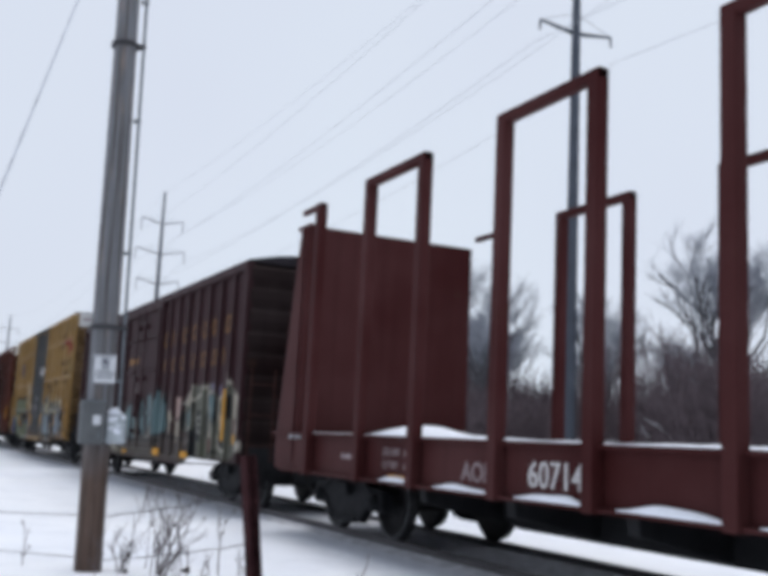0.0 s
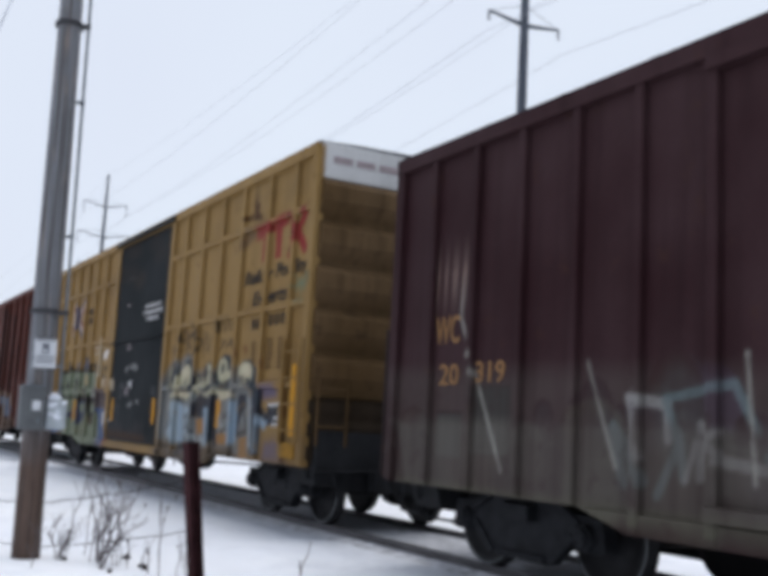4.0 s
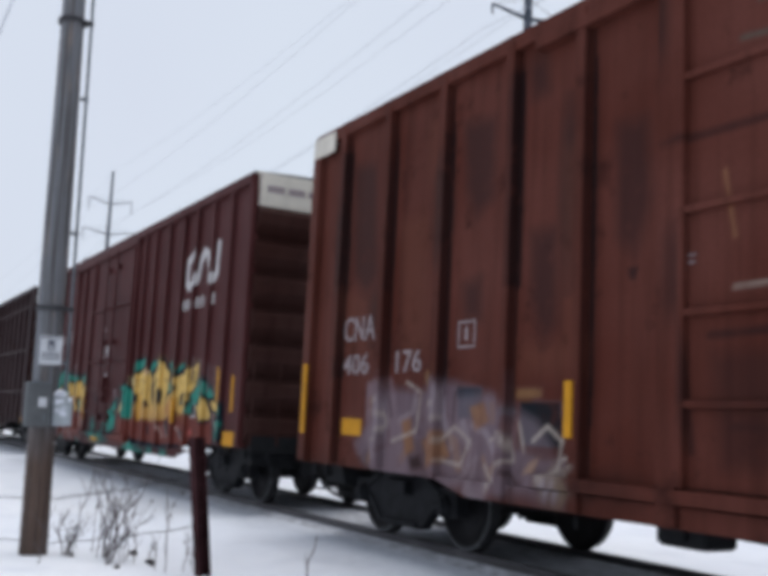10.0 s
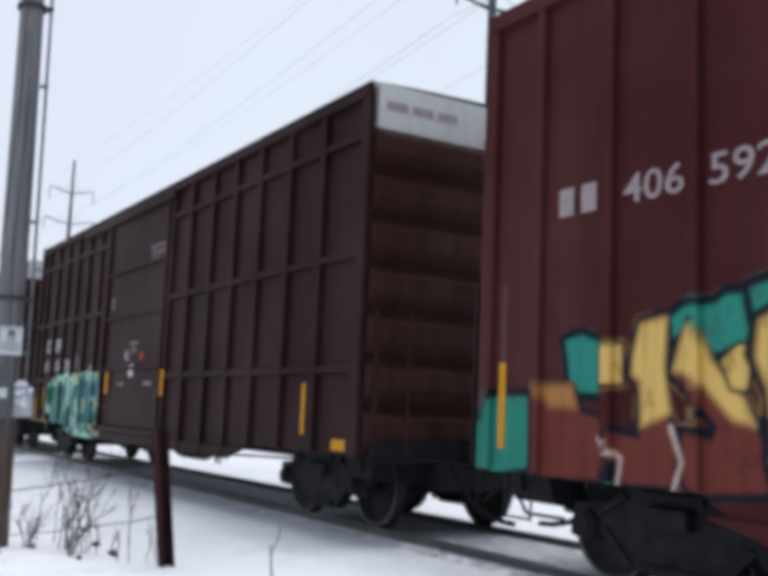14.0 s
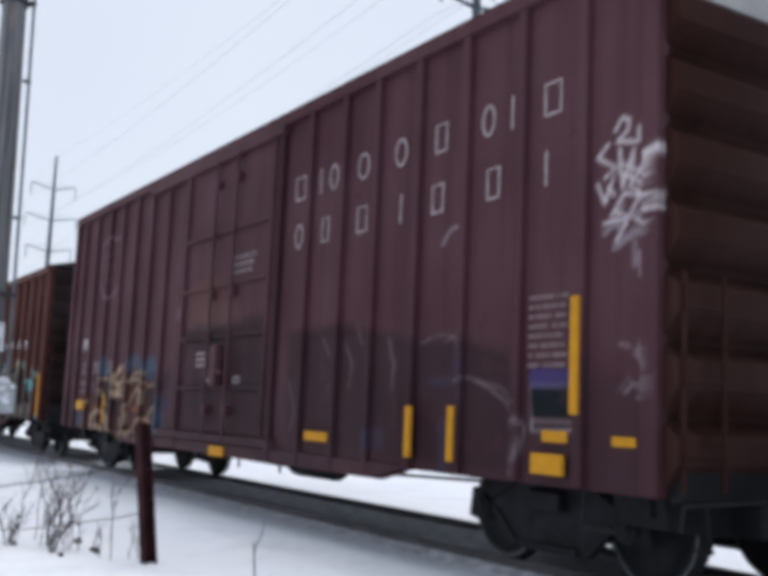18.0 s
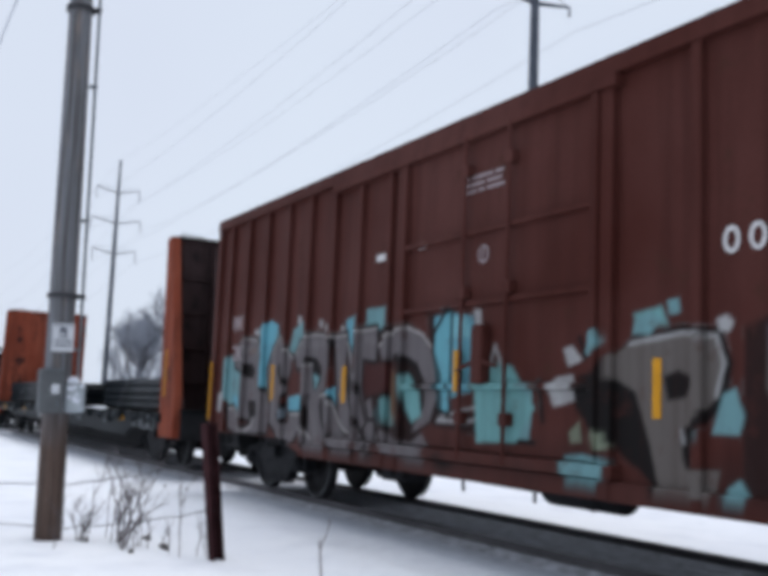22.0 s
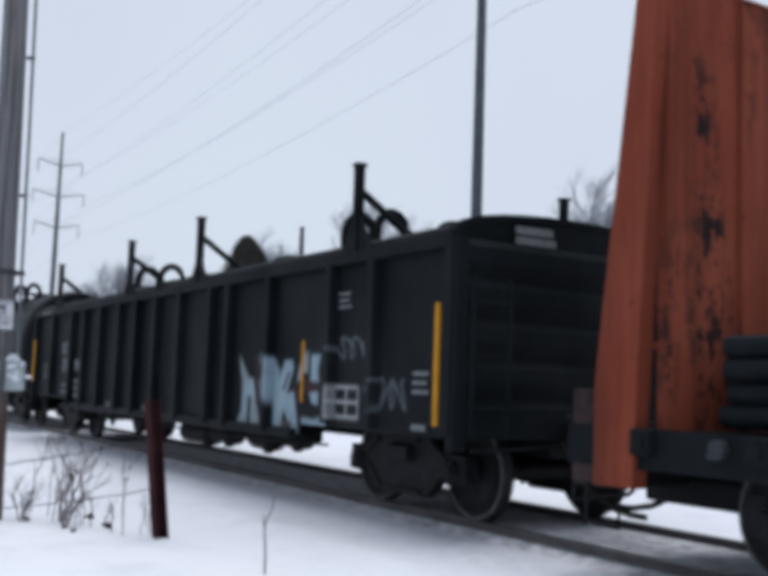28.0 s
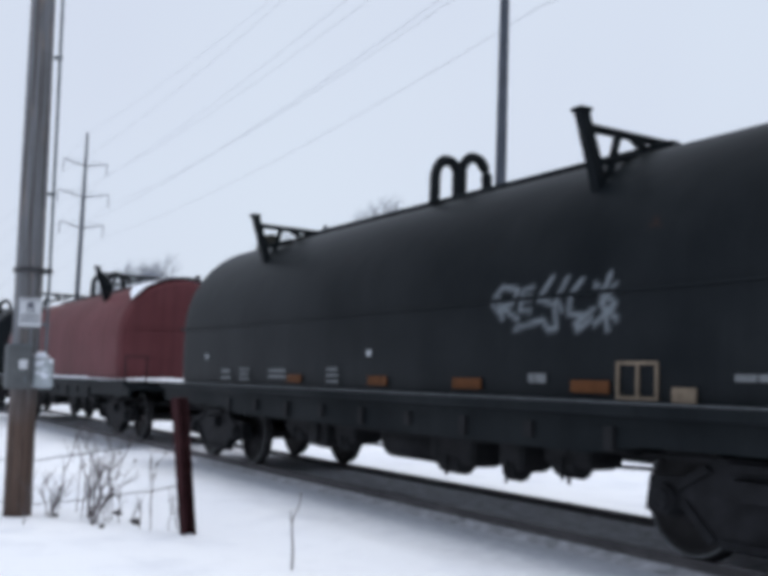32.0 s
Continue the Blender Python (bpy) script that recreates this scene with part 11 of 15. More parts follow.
def underframe(car, half, truck_x, seed, gear=True):
    """Centre sill, cross-bearers, brake gear hanging under the floor."""
    rnd = random.Random(seed)
    bm = bmesh.new()
    box(bm, -half + 0.1, half - 0.1, -0.22, 0.22, 0.62, 1.0)
    part("centre_sill", bm, M_UNDER, car)
    for k in range(9):
        x = -truck_x + 1.2 + k * (2 * truck_x - 2.4) / 8
        bm = bmesh.new()
        prism(bm, [(-1.38, 0.84), (1.38, 0.84), (1.38, 0.98), (-1.38, 0.98)] if k % 2 else [(-1.38, 0.80), (-0.3, 0.64), (0.3, 0.64), (1.38, 0.80), (1.38, 0.98), (-1.38, 0.98)], "x", x - 0.05, x + 0.05)
        part("cross_bearer", bm, M_UNDER, car)
    if not gear:
        return
    x = rnd.uniform(-0.5, 1.5)
    bm = bmesh.new()
    lathe(bm, [(x, 0.05), (x + 0.05, 0.2), (x + 1.0, 0.2), (x + 1.05, 0.05)], 16, "x", (0, -0.75, 0.62))
    part("air_tank", bm, M_UNDER, car, smooth=True)
    bm = bmesh.new()
    x = rnd.uniform(-2.8, -1.4)
    box(bm, x, x + 0.5, -1.1, -0.75, 0.45, 0.85, 0.03)
    box(bm, x + 0.12, x + 0.34, -1.16, -1.1, 0.5, 0.75, 0.02)
    part("brake_valve", bm, M_UNDER, car)
    bm = bmesh.new()
    tube(bm, [(-truck_x + 1.3, -0.5, 0.62), (-1.2, -0.6, 0.52), (0.5, -0.6, 0.5), (truck_x - 1.3, -0.5, 0.62)], 0.02, 6)
    tube(bm, [(-half + 0.6, -1.05, 0.8), (0, -1.05, 0.72), (half - 0.6, -1.05, 0.8)], 0.022, 6)
    for k in range(4):
        x = rnd.uniform(-3.5, 3.5)
        tube(bm, [(x, -1.05, 0.75), (x + 0.02, -1.05, 0.45)], 0.018, 5)
    part("brake_rigging", bm, M_UNDER, car)


def reflector(car, x, z0, z1, width=0.10, y=-1.505):
    bm = bmesh.new()
    box(bm, x - width / 2, x + width / 2, y - 0.004, y + 0.03, z0, z1)
    return part("reflector_strip", bm, M_YELLOW, car, "yellow reflective strip")


def end_wall(car, name, x, sx, z0, z1, pitch, material, depth=0.085, crown=0.0):
    """Corrugated steel end: level ribs across the car."""
    n = max(3, round((z1 - z0) / pitch))
    p = (z1 - z0) / n
    prof = [(x - sx * 0.04, z0)]
    for k in range(n):
        b = z0 + k * p
        prof += [(x, b + 0.03 * p), (x + sx * depth * 0.12, b + 0.12 * p), (x + sx * depth * 0.9, b + 0.41 * p), (x + sx * depth, b + 0.44 * p), (x + sx * depth, b + 0.80 * p), (x + sx * depth * 0.4, b + 0.93 * p)]
    prof += [(x, z1), (x - sx * 0.04, z1)]
    bm = bmesh.new()
    prism(bm, prof, "y", -1.40, 1.40)
    return part(name, bm, material, car)


def ladder(car, x, y, z0, z1, along, material, width=0.42, rungs=0, label="", rail=0.02):
    """Uprights and rungs; along: 'x' on a side, 'y' on an end."""
    bm = bmesh.new()
    for s in (-1, 1):
        d = s * width / 2
        a = (x + d, y) if along == "x" else (x, y + d)
        box(bm, a[0] - rail, a[0] + rail, a[1] - rail, a[1] + rail, z0, z1)
    lad = part("ladder", bm, material, car, label)
    n = rungs or max(2, int((z1 - z0) / 0.42))
    for k in range(n):
        z = z0 + (k + 0.5) * (z1 - z0) / n
        bm = bmesh.new()
        e = (width / 2, 0) if along == "x" else (0, width / 2)
        tube(bm, [(x - e[0], y - e[1], z), (x + e[0], y + e[1], z)], 0.013, 6)
        part("rung", bm, material, lad)


def boxcar(spec, paint=None):
    """A boxcar. The spec's places along the car are metres from its front end, heights metres above the rail."""
    L, eave = spec["front"] - spec["rear"], spec["eave"]
    half = L / 2
    mid = (spec["front"] + spec["rear"]) / 2
    car = thing("boxcar", spec["label"], "railway wagon", pose(mid, TRACK_Y, RAIL), "wagons of the train")
    CARS.append((car, mid))
    body, end_mat, door_mat = spec["body"], spec.get("end_mat", spec["body"]), spec.get("door_mat", spec["body"])
    low, end_low = spec.get("sill", 0.60), spec.get("end_sill", 0.78)
    fine = spec.get("fine", 2.4)
    canvas = Canvas(-half, half, 0.3, eave)
    if paint:
        paint(canvas, lambda u: u - mid, half)
    tx = half - 1.86
    belly = spec.get("belly", 3.0)

    def z_low(x):
        k = (half - abs(x) - belly) / 0.55
        return end_low + (low - end_low) * max(0.0, min(1.0, k))

    d0, d1 = half - spec["door"][1], half - spec["door"][0]       # door's edges, rear and front
    y = -1.42
    for x0, x1 in ((-half, d0), (d1, half)):
        sheet("side_sheet", car, body, canvas, x0, x1, y, z_low, eave - 0.1, fine)
    bm = bmesh.new()
    box(bm, -half, half, 1.38, 1.42, end_low, eave - 0.1)
    part("side_sheet", bm, body, car)
    bm = bmesh.new()
    box(bm, -half + 0.02, half - 0.02, -1.38, 1.38, 0.98, 1.06)
    part("floor", bm, M_UNDER, car)
    # upright posts
    gaps = spec.get("posts", (7, 7))
    pw, pd = spec.get("post_width", 0.11), spec.get("post_depth", 0.065)
    for (x0, x1), n in (((d1, half), gaps[0]), ((-half, d0), gaps[1])):
        inner = [u - mid for u in spec.get("bays", ()) if x0 + 0.2 < u - mid < x1 - 0.2] or [x0 + (x1 - x0) * k / n for k in range(1, n)]
        for x in [x0] + inner + [x1]:
            w = pw * (1.0 if x in inner else 1.5)
            x = min(max(x, -half + pw / 2), half - pw / 2)
            bm = bmesh.new()
            tall_bar(bm, x - w / 2, x + w / 2, y - pd, y + 0.01, z_low(x) + 0.02, eave - 0.08, fine)
            spray(part("side_post", bm, body, car), canvas)
    # level girts between the posts
    for z in spec.get("girts", ()):
        for x0, x1 in ((d1, half), (-half, d0)):
            bm = bmesh.new()
            long_bar(bm, x0, x1, y - pd * 0.85, y + 0.005, z - 0.05, z + 0.05)
            spray(part("girt", bm, body, car), canvas)
    bm = bmesh.new()
    long_bar(bm, -half, half, -1.50, -1.38, eave - 0.17, eave, 0.4)
    part("top_chord", bm, spec.get("chord_mat", body), car)
    bm = bmesh.new()
    long_bar(bm, -half + belly + 0.1, half - belly - 0.1, -1.47, -1.40, low, low + 0.17, 0.06, 0.6)
    spray(part("side_sill", bm, body, car), canvas)
    # roof
    peak = spec.get("peak", 0.10)
    bm = bmesh.new()
    prism(bm, [(-1.46, eave - 0.02), (-1.46, eave + 0.02), (-0.9, eave + 0.02 + peak * 0.55), (0, eave + 0.02 + peak), (0.9, eave + 0.02 + peak * 0.55), (1.46, eave + 0.02), (1.46, eave - 0.02)], "x", -half, half)
    part("roof", bm, spec.get("roof_mat", M_ROOF), car)
    rib = None
    for k in range(spec.get("roof_ribs", 13)):
        x = -half + 0.5 + k * (L - 1.0) / (spec.get("roof_ribs", 13) - 1)
        if rib is None:
            bm = bmesh.new()
            prism(bm, [(-1.455, eave - 0.01), (-1.455, eave + 0.026), (-0.9, eave + 0.035 + peak * 0.55), (0, eave + 0.035 + peak), (0.9, eave + 0.035 + peak * 0.55), (1.455, eave + 0.026), (1.455, eave - 0.01)], "x", -0.06, 0.06)
            rib = part("roof_rib", bm, spec.get("roof_mat", M_ROOF), car)
            rib.matrix_basis = pose(x, 0, 0)
        else:
            again(rib, car, pose(x, 0, 0))
    # ends
    top = spec.get("white_top", 0.0)
    for sx in (-1, 1):
        x = sx * (half - 0.02)
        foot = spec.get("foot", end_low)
        # foot of the end: grime plus the shade between cars, in its colour
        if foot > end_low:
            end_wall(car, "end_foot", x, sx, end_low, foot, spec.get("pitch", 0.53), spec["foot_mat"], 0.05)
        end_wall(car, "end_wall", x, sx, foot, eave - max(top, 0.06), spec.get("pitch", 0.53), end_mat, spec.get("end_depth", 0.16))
        if top:
            bm = bmesh.new()
            box(bm, min(x, x + sx * 0.03), max(x, x + sx * 0.03), -1.42, 1.42, eave - top, eave + peak * 0.4)
            part("end_band", bm, spec["band_mat"], car, "pale painted band across the top of the end")
            bm = bmesh.new()
            x2 = x + sx * 0.034
            for q in range(3):
                box(bm, min(x2, x2 + sx * 0.004), max(x2, x2 + sx * 0.004), -1.25 + 0.34 * q, -0.97 + 0.34 * q, eave - top * 0.55, eave - top * 0.35)
            part("end_lettering", bm, M_FAINT, car)
        bm = bmesh.new()
        tall_bar(bm, x - 0.07 if sx > 0 else x - 0.03, x + 0.03 if sx > 0 else x + 0.07, -1.455, -1.36, end_low, eave - 0.02, 0)
        part("corner_post", bm, body, car)
        bm = bmesh.new()
        box(bm, min(x, x + sx * 0.12), max(x, x + sx * 0.12), -1.3, 1.3, end_low - 0.02, end_low + spec.get("end_sill_h", 0.32), 0.01)
        part("end_sill", bm, M_UNDER, car)
        bm = bmesh.new()
        tube(bm, [(x + sx * 0.16, -1.36, 0.52), (x + sx * 0.17, -1.34, end_low - 0.04), (x + sx * 0.20, -0.5, end_low - 0.02), (x + sx * 0.32, -0.12, end_low - 0.06)], 0.016, 6)
        part("uncoupling_lever", bm, M_UNDER, car)
        bm = bmesh.new()
        a, b = sorted((x - sx * 0.75, x + sx * 0.10))
        box(bm, a, b, -0.42, 0.42, 0.44, end_low, 0.02)
        part("draft_sill", bm, M_UNDER, car)
        bm = bmesh.new()
        a, b = sorted((x - sx * 0.30, x - sx * 0.22))
        box(bm, a, b, -1.25, 1.25, end_low - 0.16, end_low, 0.01)
        part("end_crossbearer", bm, M_UNDER, car)
        bm = bmesh.new()
        a, b = sorted((x - sx * 0.62, x - sx * 0.12))
        prism(bm, [(-1.22, end_low - 0.02), (-1.16, end_low - 0.24), (-0.7, end_low - 0.30), (0.75, end_low - 0.34), (1.1, end_low - 0.2), (1.2, end_low - 0.02)], "x", a, b)
        part("end_brake_gear", bm, M_UNDER, car)
        bm = bmesh.new()
        tube(bm, [(x + sx * 0.02, -1.05, end_low + 0.2), (x + sx * 0.10, -1.02, end_low - 0.1), (x + sx * 0.04, -0.9, end_low - 0.38), (x - sx * 0.3, -0.75, end_low - 0.40)], 0.018, 6)
        part("brake_pipe", bm, M_UNDER, car)
        bm = bmesh.new()
        tube(bm, [(x + sx * 0.12, 0.35, end_low + 0.1), (x + sx * 0.30, 0.3, end_low - 0.25), (x + sx * 0.22, 0.1, end_low - 0.45)], 0.02, 6)
        part("brake_pipe", bm, M_UNDER, car)
    ladder(car, half + 0.14, -1.12, end_low + spec.get("ladder_low", 0.05), end_low + spec.get("ladder_h", 1.6), "y", spec.get("ladder_mat", M_MAROONEND), 0.42, rail=0.013)
    ladder(car, -half - 0.14, -1.25, end_low + 0.05, end_low + spec.get("ladder_h", 1.6), "y", spec.get("ladder_mat", M_DARKEND), 0.34)
    bm = bmesh.new()
    tube(bm, [(half - 0.70, -1.44, end_low), (half - 0.70, -1.46, 0.47), (half - 0.36, -1.46, 0.47), (half - 0.36, -1.44, end_low)], 0.016, 6)
    part("sill_step", bm, M_UNDER, car)
    bm = bmesh.new()
    tube(bm, [(-half + 0.36, -1.44, end_low), (-half + 0.36, -1.46, 0.47), (-half + 0.70, -1.46, 0.47), (-half + 0.70, -1.44, end_low)], 0.016, 6)
    part("sill_step", bm, M_UNDER, car)
    for x, z0, z1 in spec.get("side_ladders", ()):
        ladder(car, x - mid, -1.545, z0, z1, "x", body, 0.50, 4, "side ladder in the colour of the car")
    boxcar_door(car, spec, canvas, d0, d1, low, eave, door_mat, fine)
    underframe(car, half, tx, spec["seed"])
    running_gear(car, half, tx, 0.38)
    posts = [u - mid for u in spec["bays"]] + [d0, d1, -half, half]
    for x, z0, z1, *w in spec.get("strips", ()) + spec.get("plates", ()):
        wide = w[0] if w else 0.085
        on_post = min(abs(x - mid - q) for q in posts) < (wide + 1.5 * pw) / 2 + 0.04 or (z0 < low + 0.18 and abs(x - mid) < half - belly)
        on_door = d0 < x - mid < d1
        on_girt = any(z0 < g < z1 for g in spec.get("girts", ()))
        reflector(car, x - mid, z0, z1, wide, min(-1.505, y - pd - 0.02) if on_post or on_door or on_girt else y - 0.004)
    return car, mid, canvas


def boxcar_door(car, spec, canvas, d0, d1, low, eave, material, fine):
    y = -1.455
    sets = spec.get("leaves", 1)
    z0, z1 = low + spec.get("door_foot", 0.30), eave - spec.get("door_head", 0.28)
    for n in range(sets):
        x0, x1 = d0 + (d1 - d0) * n / sets, d0 + (d1 - d0) * (n + 1) / sets
        door = sheet("door", car, material, canvas, x0 + 0.09, x1 - 0.09, y, lambda v: z0, z1, fine, label="steel plug door")
        for z in spec.get("door_ribs", (1.45, 2.1, 2.9, 3.7)):
            bm = bmesh.new()
            long_bar(bm, x0 + 0.09, x1 - 0.09, y - 0.05, y + 0.002, z - 0.035, z + 0.035)
            spray(part("door_rib", bm, material, door), canvas)
        for x in () if spec.get("flat_door") else (x0 + 0.12, x1 - 0.12):
            bm = bmesh.new()
            tall_bar(bm, x - 0.045, x + 0.045, y - 0.065, y + 0.005, z0, z1, fine)
            spray(part("door_stile", bm, material, door), canvas)
        for x in () if spec.get("flat_door") else (x0 + 0.035, x1 - 0.035):
            bm = bmesh.new()
            box(bm, x - 0.03, x + 0.03, y - 0.012, y + 0.01, z0, z1)
            part("door_gasket", bm, M_HOSE, door, "black rubber door seal")
        if spec.get("rods", True):
            for f in (0.40, 0.62):
                x = x0 + (x1 - x0) * f
                bm = bmesh.new()
                tube(bm, [(x, y - 0.07, z0 - 0.1), (x, y - 0.07, z1 + 0.05)], 0.022, 7)
                for z in (z0 + 0.3, (z0 + z1) / 2, z1 - 0.3):
                    box(bm, x - 0.06, x + 0.06, y - 0.09, y - 0.002, z - 0.06, z + 0.06, 0.008)
                part("lock_rod", bm, material, door)
            bm = bmesh.new()
            x = x0 + (x1 - x0) * 0.5
            tube(bm, [(x - 0.35, y - 0.09, z0 + 0.75), (x, y - 0.10, z0 + 0.85), (x + 0.3, y - 0.09, z0 + 0.78)], 0.02, 6)
            box(bm, x - 0.09, x + 0.09, y - 0.12, y, z0 + 0.62, z0 + 1.18, 0.02)
            part("door_handle", bm, material, door)
    for z, h, name in ((z1, 0.12, "upper_door_track"), (z0 - 0.13, 0.12, "lower_door_track")):
        bm = bmesh.new()
        reach = (d1 - d0) * 0.5 if spec.get("track_reach", True) else 0.1
        long_bar(bm, d0 - reach, d1 + 0.15, -1.53, -1.42, z, z + h)
        spray(part(name, bm, material if "upper" in name else spec["body"], car), canvas)
    bm = bmesh.new()
    box(bm, d0, d1, -1.40, -1.36, low, eave - 0.1)
    part("door_backing", bm, M_UNDER, car)


shared_gear()

# ---- painted marks and spray paint of each boxcar
def scribble(c, x0, x1, z0, z1, width, colour, seed, loops=5, alpha=0.9):
    """A quick tag: one looping line."""
    rnd = random.Random(seed)
    pts = []
    n = loops * 7
    ph = rnd.uniform(0, 6)
    for k in range(n + 1):
        f = k / n
        a = f * loops * math.tau
        pts.append((x0 + (x1 - x0) * (f + 0.5 / loops * math.cos(a + ph) * 0.9), (z0 + z1) / 2 + (z1 - z0) / 2 * math.sin(a * (1 + 0.15 * math.sin(f * 5 + ph))) * rnd.uniform(0.75, 1.0)))
    c.stroke(pts, width, colour, alpha=alpha)


def cloudy(c, x0, x1, z0, z1, colours, count, seed, size=0.25, soft=0.12, alpha=0.9):
    """Half-faded clouds of old spray paint."""
    rnd = random.Random(seed)
    for _ in range(count):
        s = size * rnd.uniform(0.5, 1.4)
        c.blob(rnd.uniform(x0, x1), rnd.uniform(z0, z1), s, s * rnd.uniform(0.6, 1.5), rnd.choice(colours), soft, alpha * rnd.uniform(0.6, 1))


def grime(c, half, z0, z1, seed, count=60, colour=(0.02, 0.018, 0.018), alpha=0.35):
    """Road dirt thrown up along the foot of the side, and long soot runs."""
    rnd = random.Random(seed)
    for _ in range(count):
        c.blob(rnd.uniform(-half, half), rnd.uniform(z0, z1), rnd.uniform(0.1, 0.5), rnd.uniform(0.05, 0.2), colour, 0.2, alpha * rnd.uniform(0.3, 1))


def paint_wc_dark(c, X, half):
    """Pale, tangled pieces along the whole lower side."""
    rnd = random.Random(5)
    grime(c, half, 0.5, 1.0, 3)
    cloudy(c, X(-31.3), X(-21.6), 0.62, 1.05, [OLIVEB, DUSTGR, OLIVEB2], 50, 2, 0.28, 0.2, 0.45)
    cloudy(c, X(-31.2), X(-26.0), 0.9, 1.45, [DUSTGR, OLIVEB, (0.03, 0.028, 0.03)], 60, 12, 0.16, 0.06, 0.5)
    cloudy(c, X(-28.6), X(-21.6), 1.0, 1.65, [OLIVEB, BLUEB, LILACB, INKB, DUSTGR], 45, 3, 0.2, 0.12, 0.35)
    for k in range(22):
        x, z = X(rnd.uniform(-28.4, -21.8)), rnd.uniform(0.75, 1.35)
        pts = [(x, z), (x + rnd.uniform(-0.3, 0.3), z + rnd.uniform(0.2, 0.5)), (x + rnd.uniform(-0.1, 0.5), z + rnd.uniform(0.1, 0.5)), (x + rnd.uniform(0.1, 0.7), z + rnd.uniform(-0.1, 0.4))]
        c.stroke(pts, rnd.uniform(0.04, 0.12), rnd.choice([SHINEB, INKB, BLUEB, PINKB, INKB]), alpha=0.8)
    scribble(c, X(-30.7), X(-30.2), 2.45, 3.2, 0.05, PINKB, 4, 3, 0.5)
    for u0, u1, z0, z1 in ((-30.59, -30.15, 1.03, 1.46), (-29.96, -29.40, 1.08, 1.71)):
        c.patch([(X(u0), z0), (X(u1), z0), (X(u1), z1), (X(u0), z1)], INKB)
    piece_tangle(c, X)
    c.patch([(X(-31.3), 0.62), (X(-16.2), 0.62), (X(-16.2), 0.74), (X(-31.3), 0.78)], OLIVEB2, 0.1, 0.6)


def paint_yellow(c, X, half):
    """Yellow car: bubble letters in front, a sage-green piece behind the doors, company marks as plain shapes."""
    grime(c, half, 0.55, 1.1, 4, 90, (0.05, 0.045, 0.045), 0.55)
    grime(c, half, 3.9, 4.7, 7, 40, (0.06, 0.04, 0.025), 0.35)
    red = (0.20, 0.03, 0.028)
    c.patch([(X(-35.67), 4.06), (X(-34.52), 4.16), (X(-34.52), 3.98), (X(-35.67), 3.88)], red)
    c.patch([(X(-35.42), 3.92), (X(-35.20), 3.94), (X(-35.24), 3.54), (X(-35.40), 3.54)], red)
    c.patch([(X(-34.95), 4.0), (X(-34.72), 4.02), (X(-34.75), 3.54), (X(-34.93), 3.54)], red)
    c.stroke([(X(-34.45), 3.56), (X(-33.95), 4.10)], 0.16, red)
    c.stroke([(X(-34.43), 4.08), (X(-33.97), 3.58)], 0.16, red)
    c.stroke([(X(-34.50), 4.10), (X(-34.30), 3.80), (X(-34.48), 3.60)], 0.04, INK)
    c.patch([(X(-36.3), 3.75), (X(-35.7), 3.95), (X(-35.75), 4.1), (X(-36.0), 4.15)], (0.10, 0.06, 0.04), 0.08, 0.7)
    piece_grey_front(c, X)
    accents_yellow_front(c, X)
    piece_sage_rear(c, X)
    marks_yellow_door(c, X)
    tags_yellow_rear(c, X)


def paint_rust(c, X, half):
    """Red-brown car: pale worn letters at the rear, blocks in blue and sand towards the front, dark rust stains."""
    grime(c, half, 0.5, 1.0, 5)
    for x, z, w, h in ((-66.3, 3.4, 0.18, 0.6), (-64.1, 3.45, 0.2, 0.55), (-62.1, 3.3, 0.16, 0.8), (-65.5, 2.5, 0.12, 0.3), (-56.2, 3.2, 0.12, 0.9), (-54.6, 2.9, 0.25, 0.7), (-52.9, 3.4, 0.2, 0.6)):
        c.blob(X(x), z, w, h, (0.028, 0.018, 0.017), 0.14, 0.7)
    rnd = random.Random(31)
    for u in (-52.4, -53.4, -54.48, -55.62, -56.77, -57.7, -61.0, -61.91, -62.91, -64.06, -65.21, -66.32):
        for _ in range(2):                                         # near-black lines along the post flanges
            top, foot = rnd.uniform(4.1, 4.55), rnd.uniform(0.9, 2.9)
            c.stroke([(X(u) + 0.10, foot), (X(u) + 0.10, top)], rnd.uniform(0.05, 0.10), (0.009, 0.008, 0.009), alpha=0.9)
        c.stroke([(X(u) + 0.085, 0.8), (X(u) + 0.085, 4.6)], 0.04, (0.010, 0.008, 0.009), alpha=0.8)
    stains_rust(c, X)
    piece_faded(c, X)
    piece_blocks(c, X)
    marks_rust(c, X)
    scribble(c, X(-58.8), X(-58.2), 3.3, 3.7, 0.03, (0.15, 0.10, 0.06), 78, 3, 0.6)


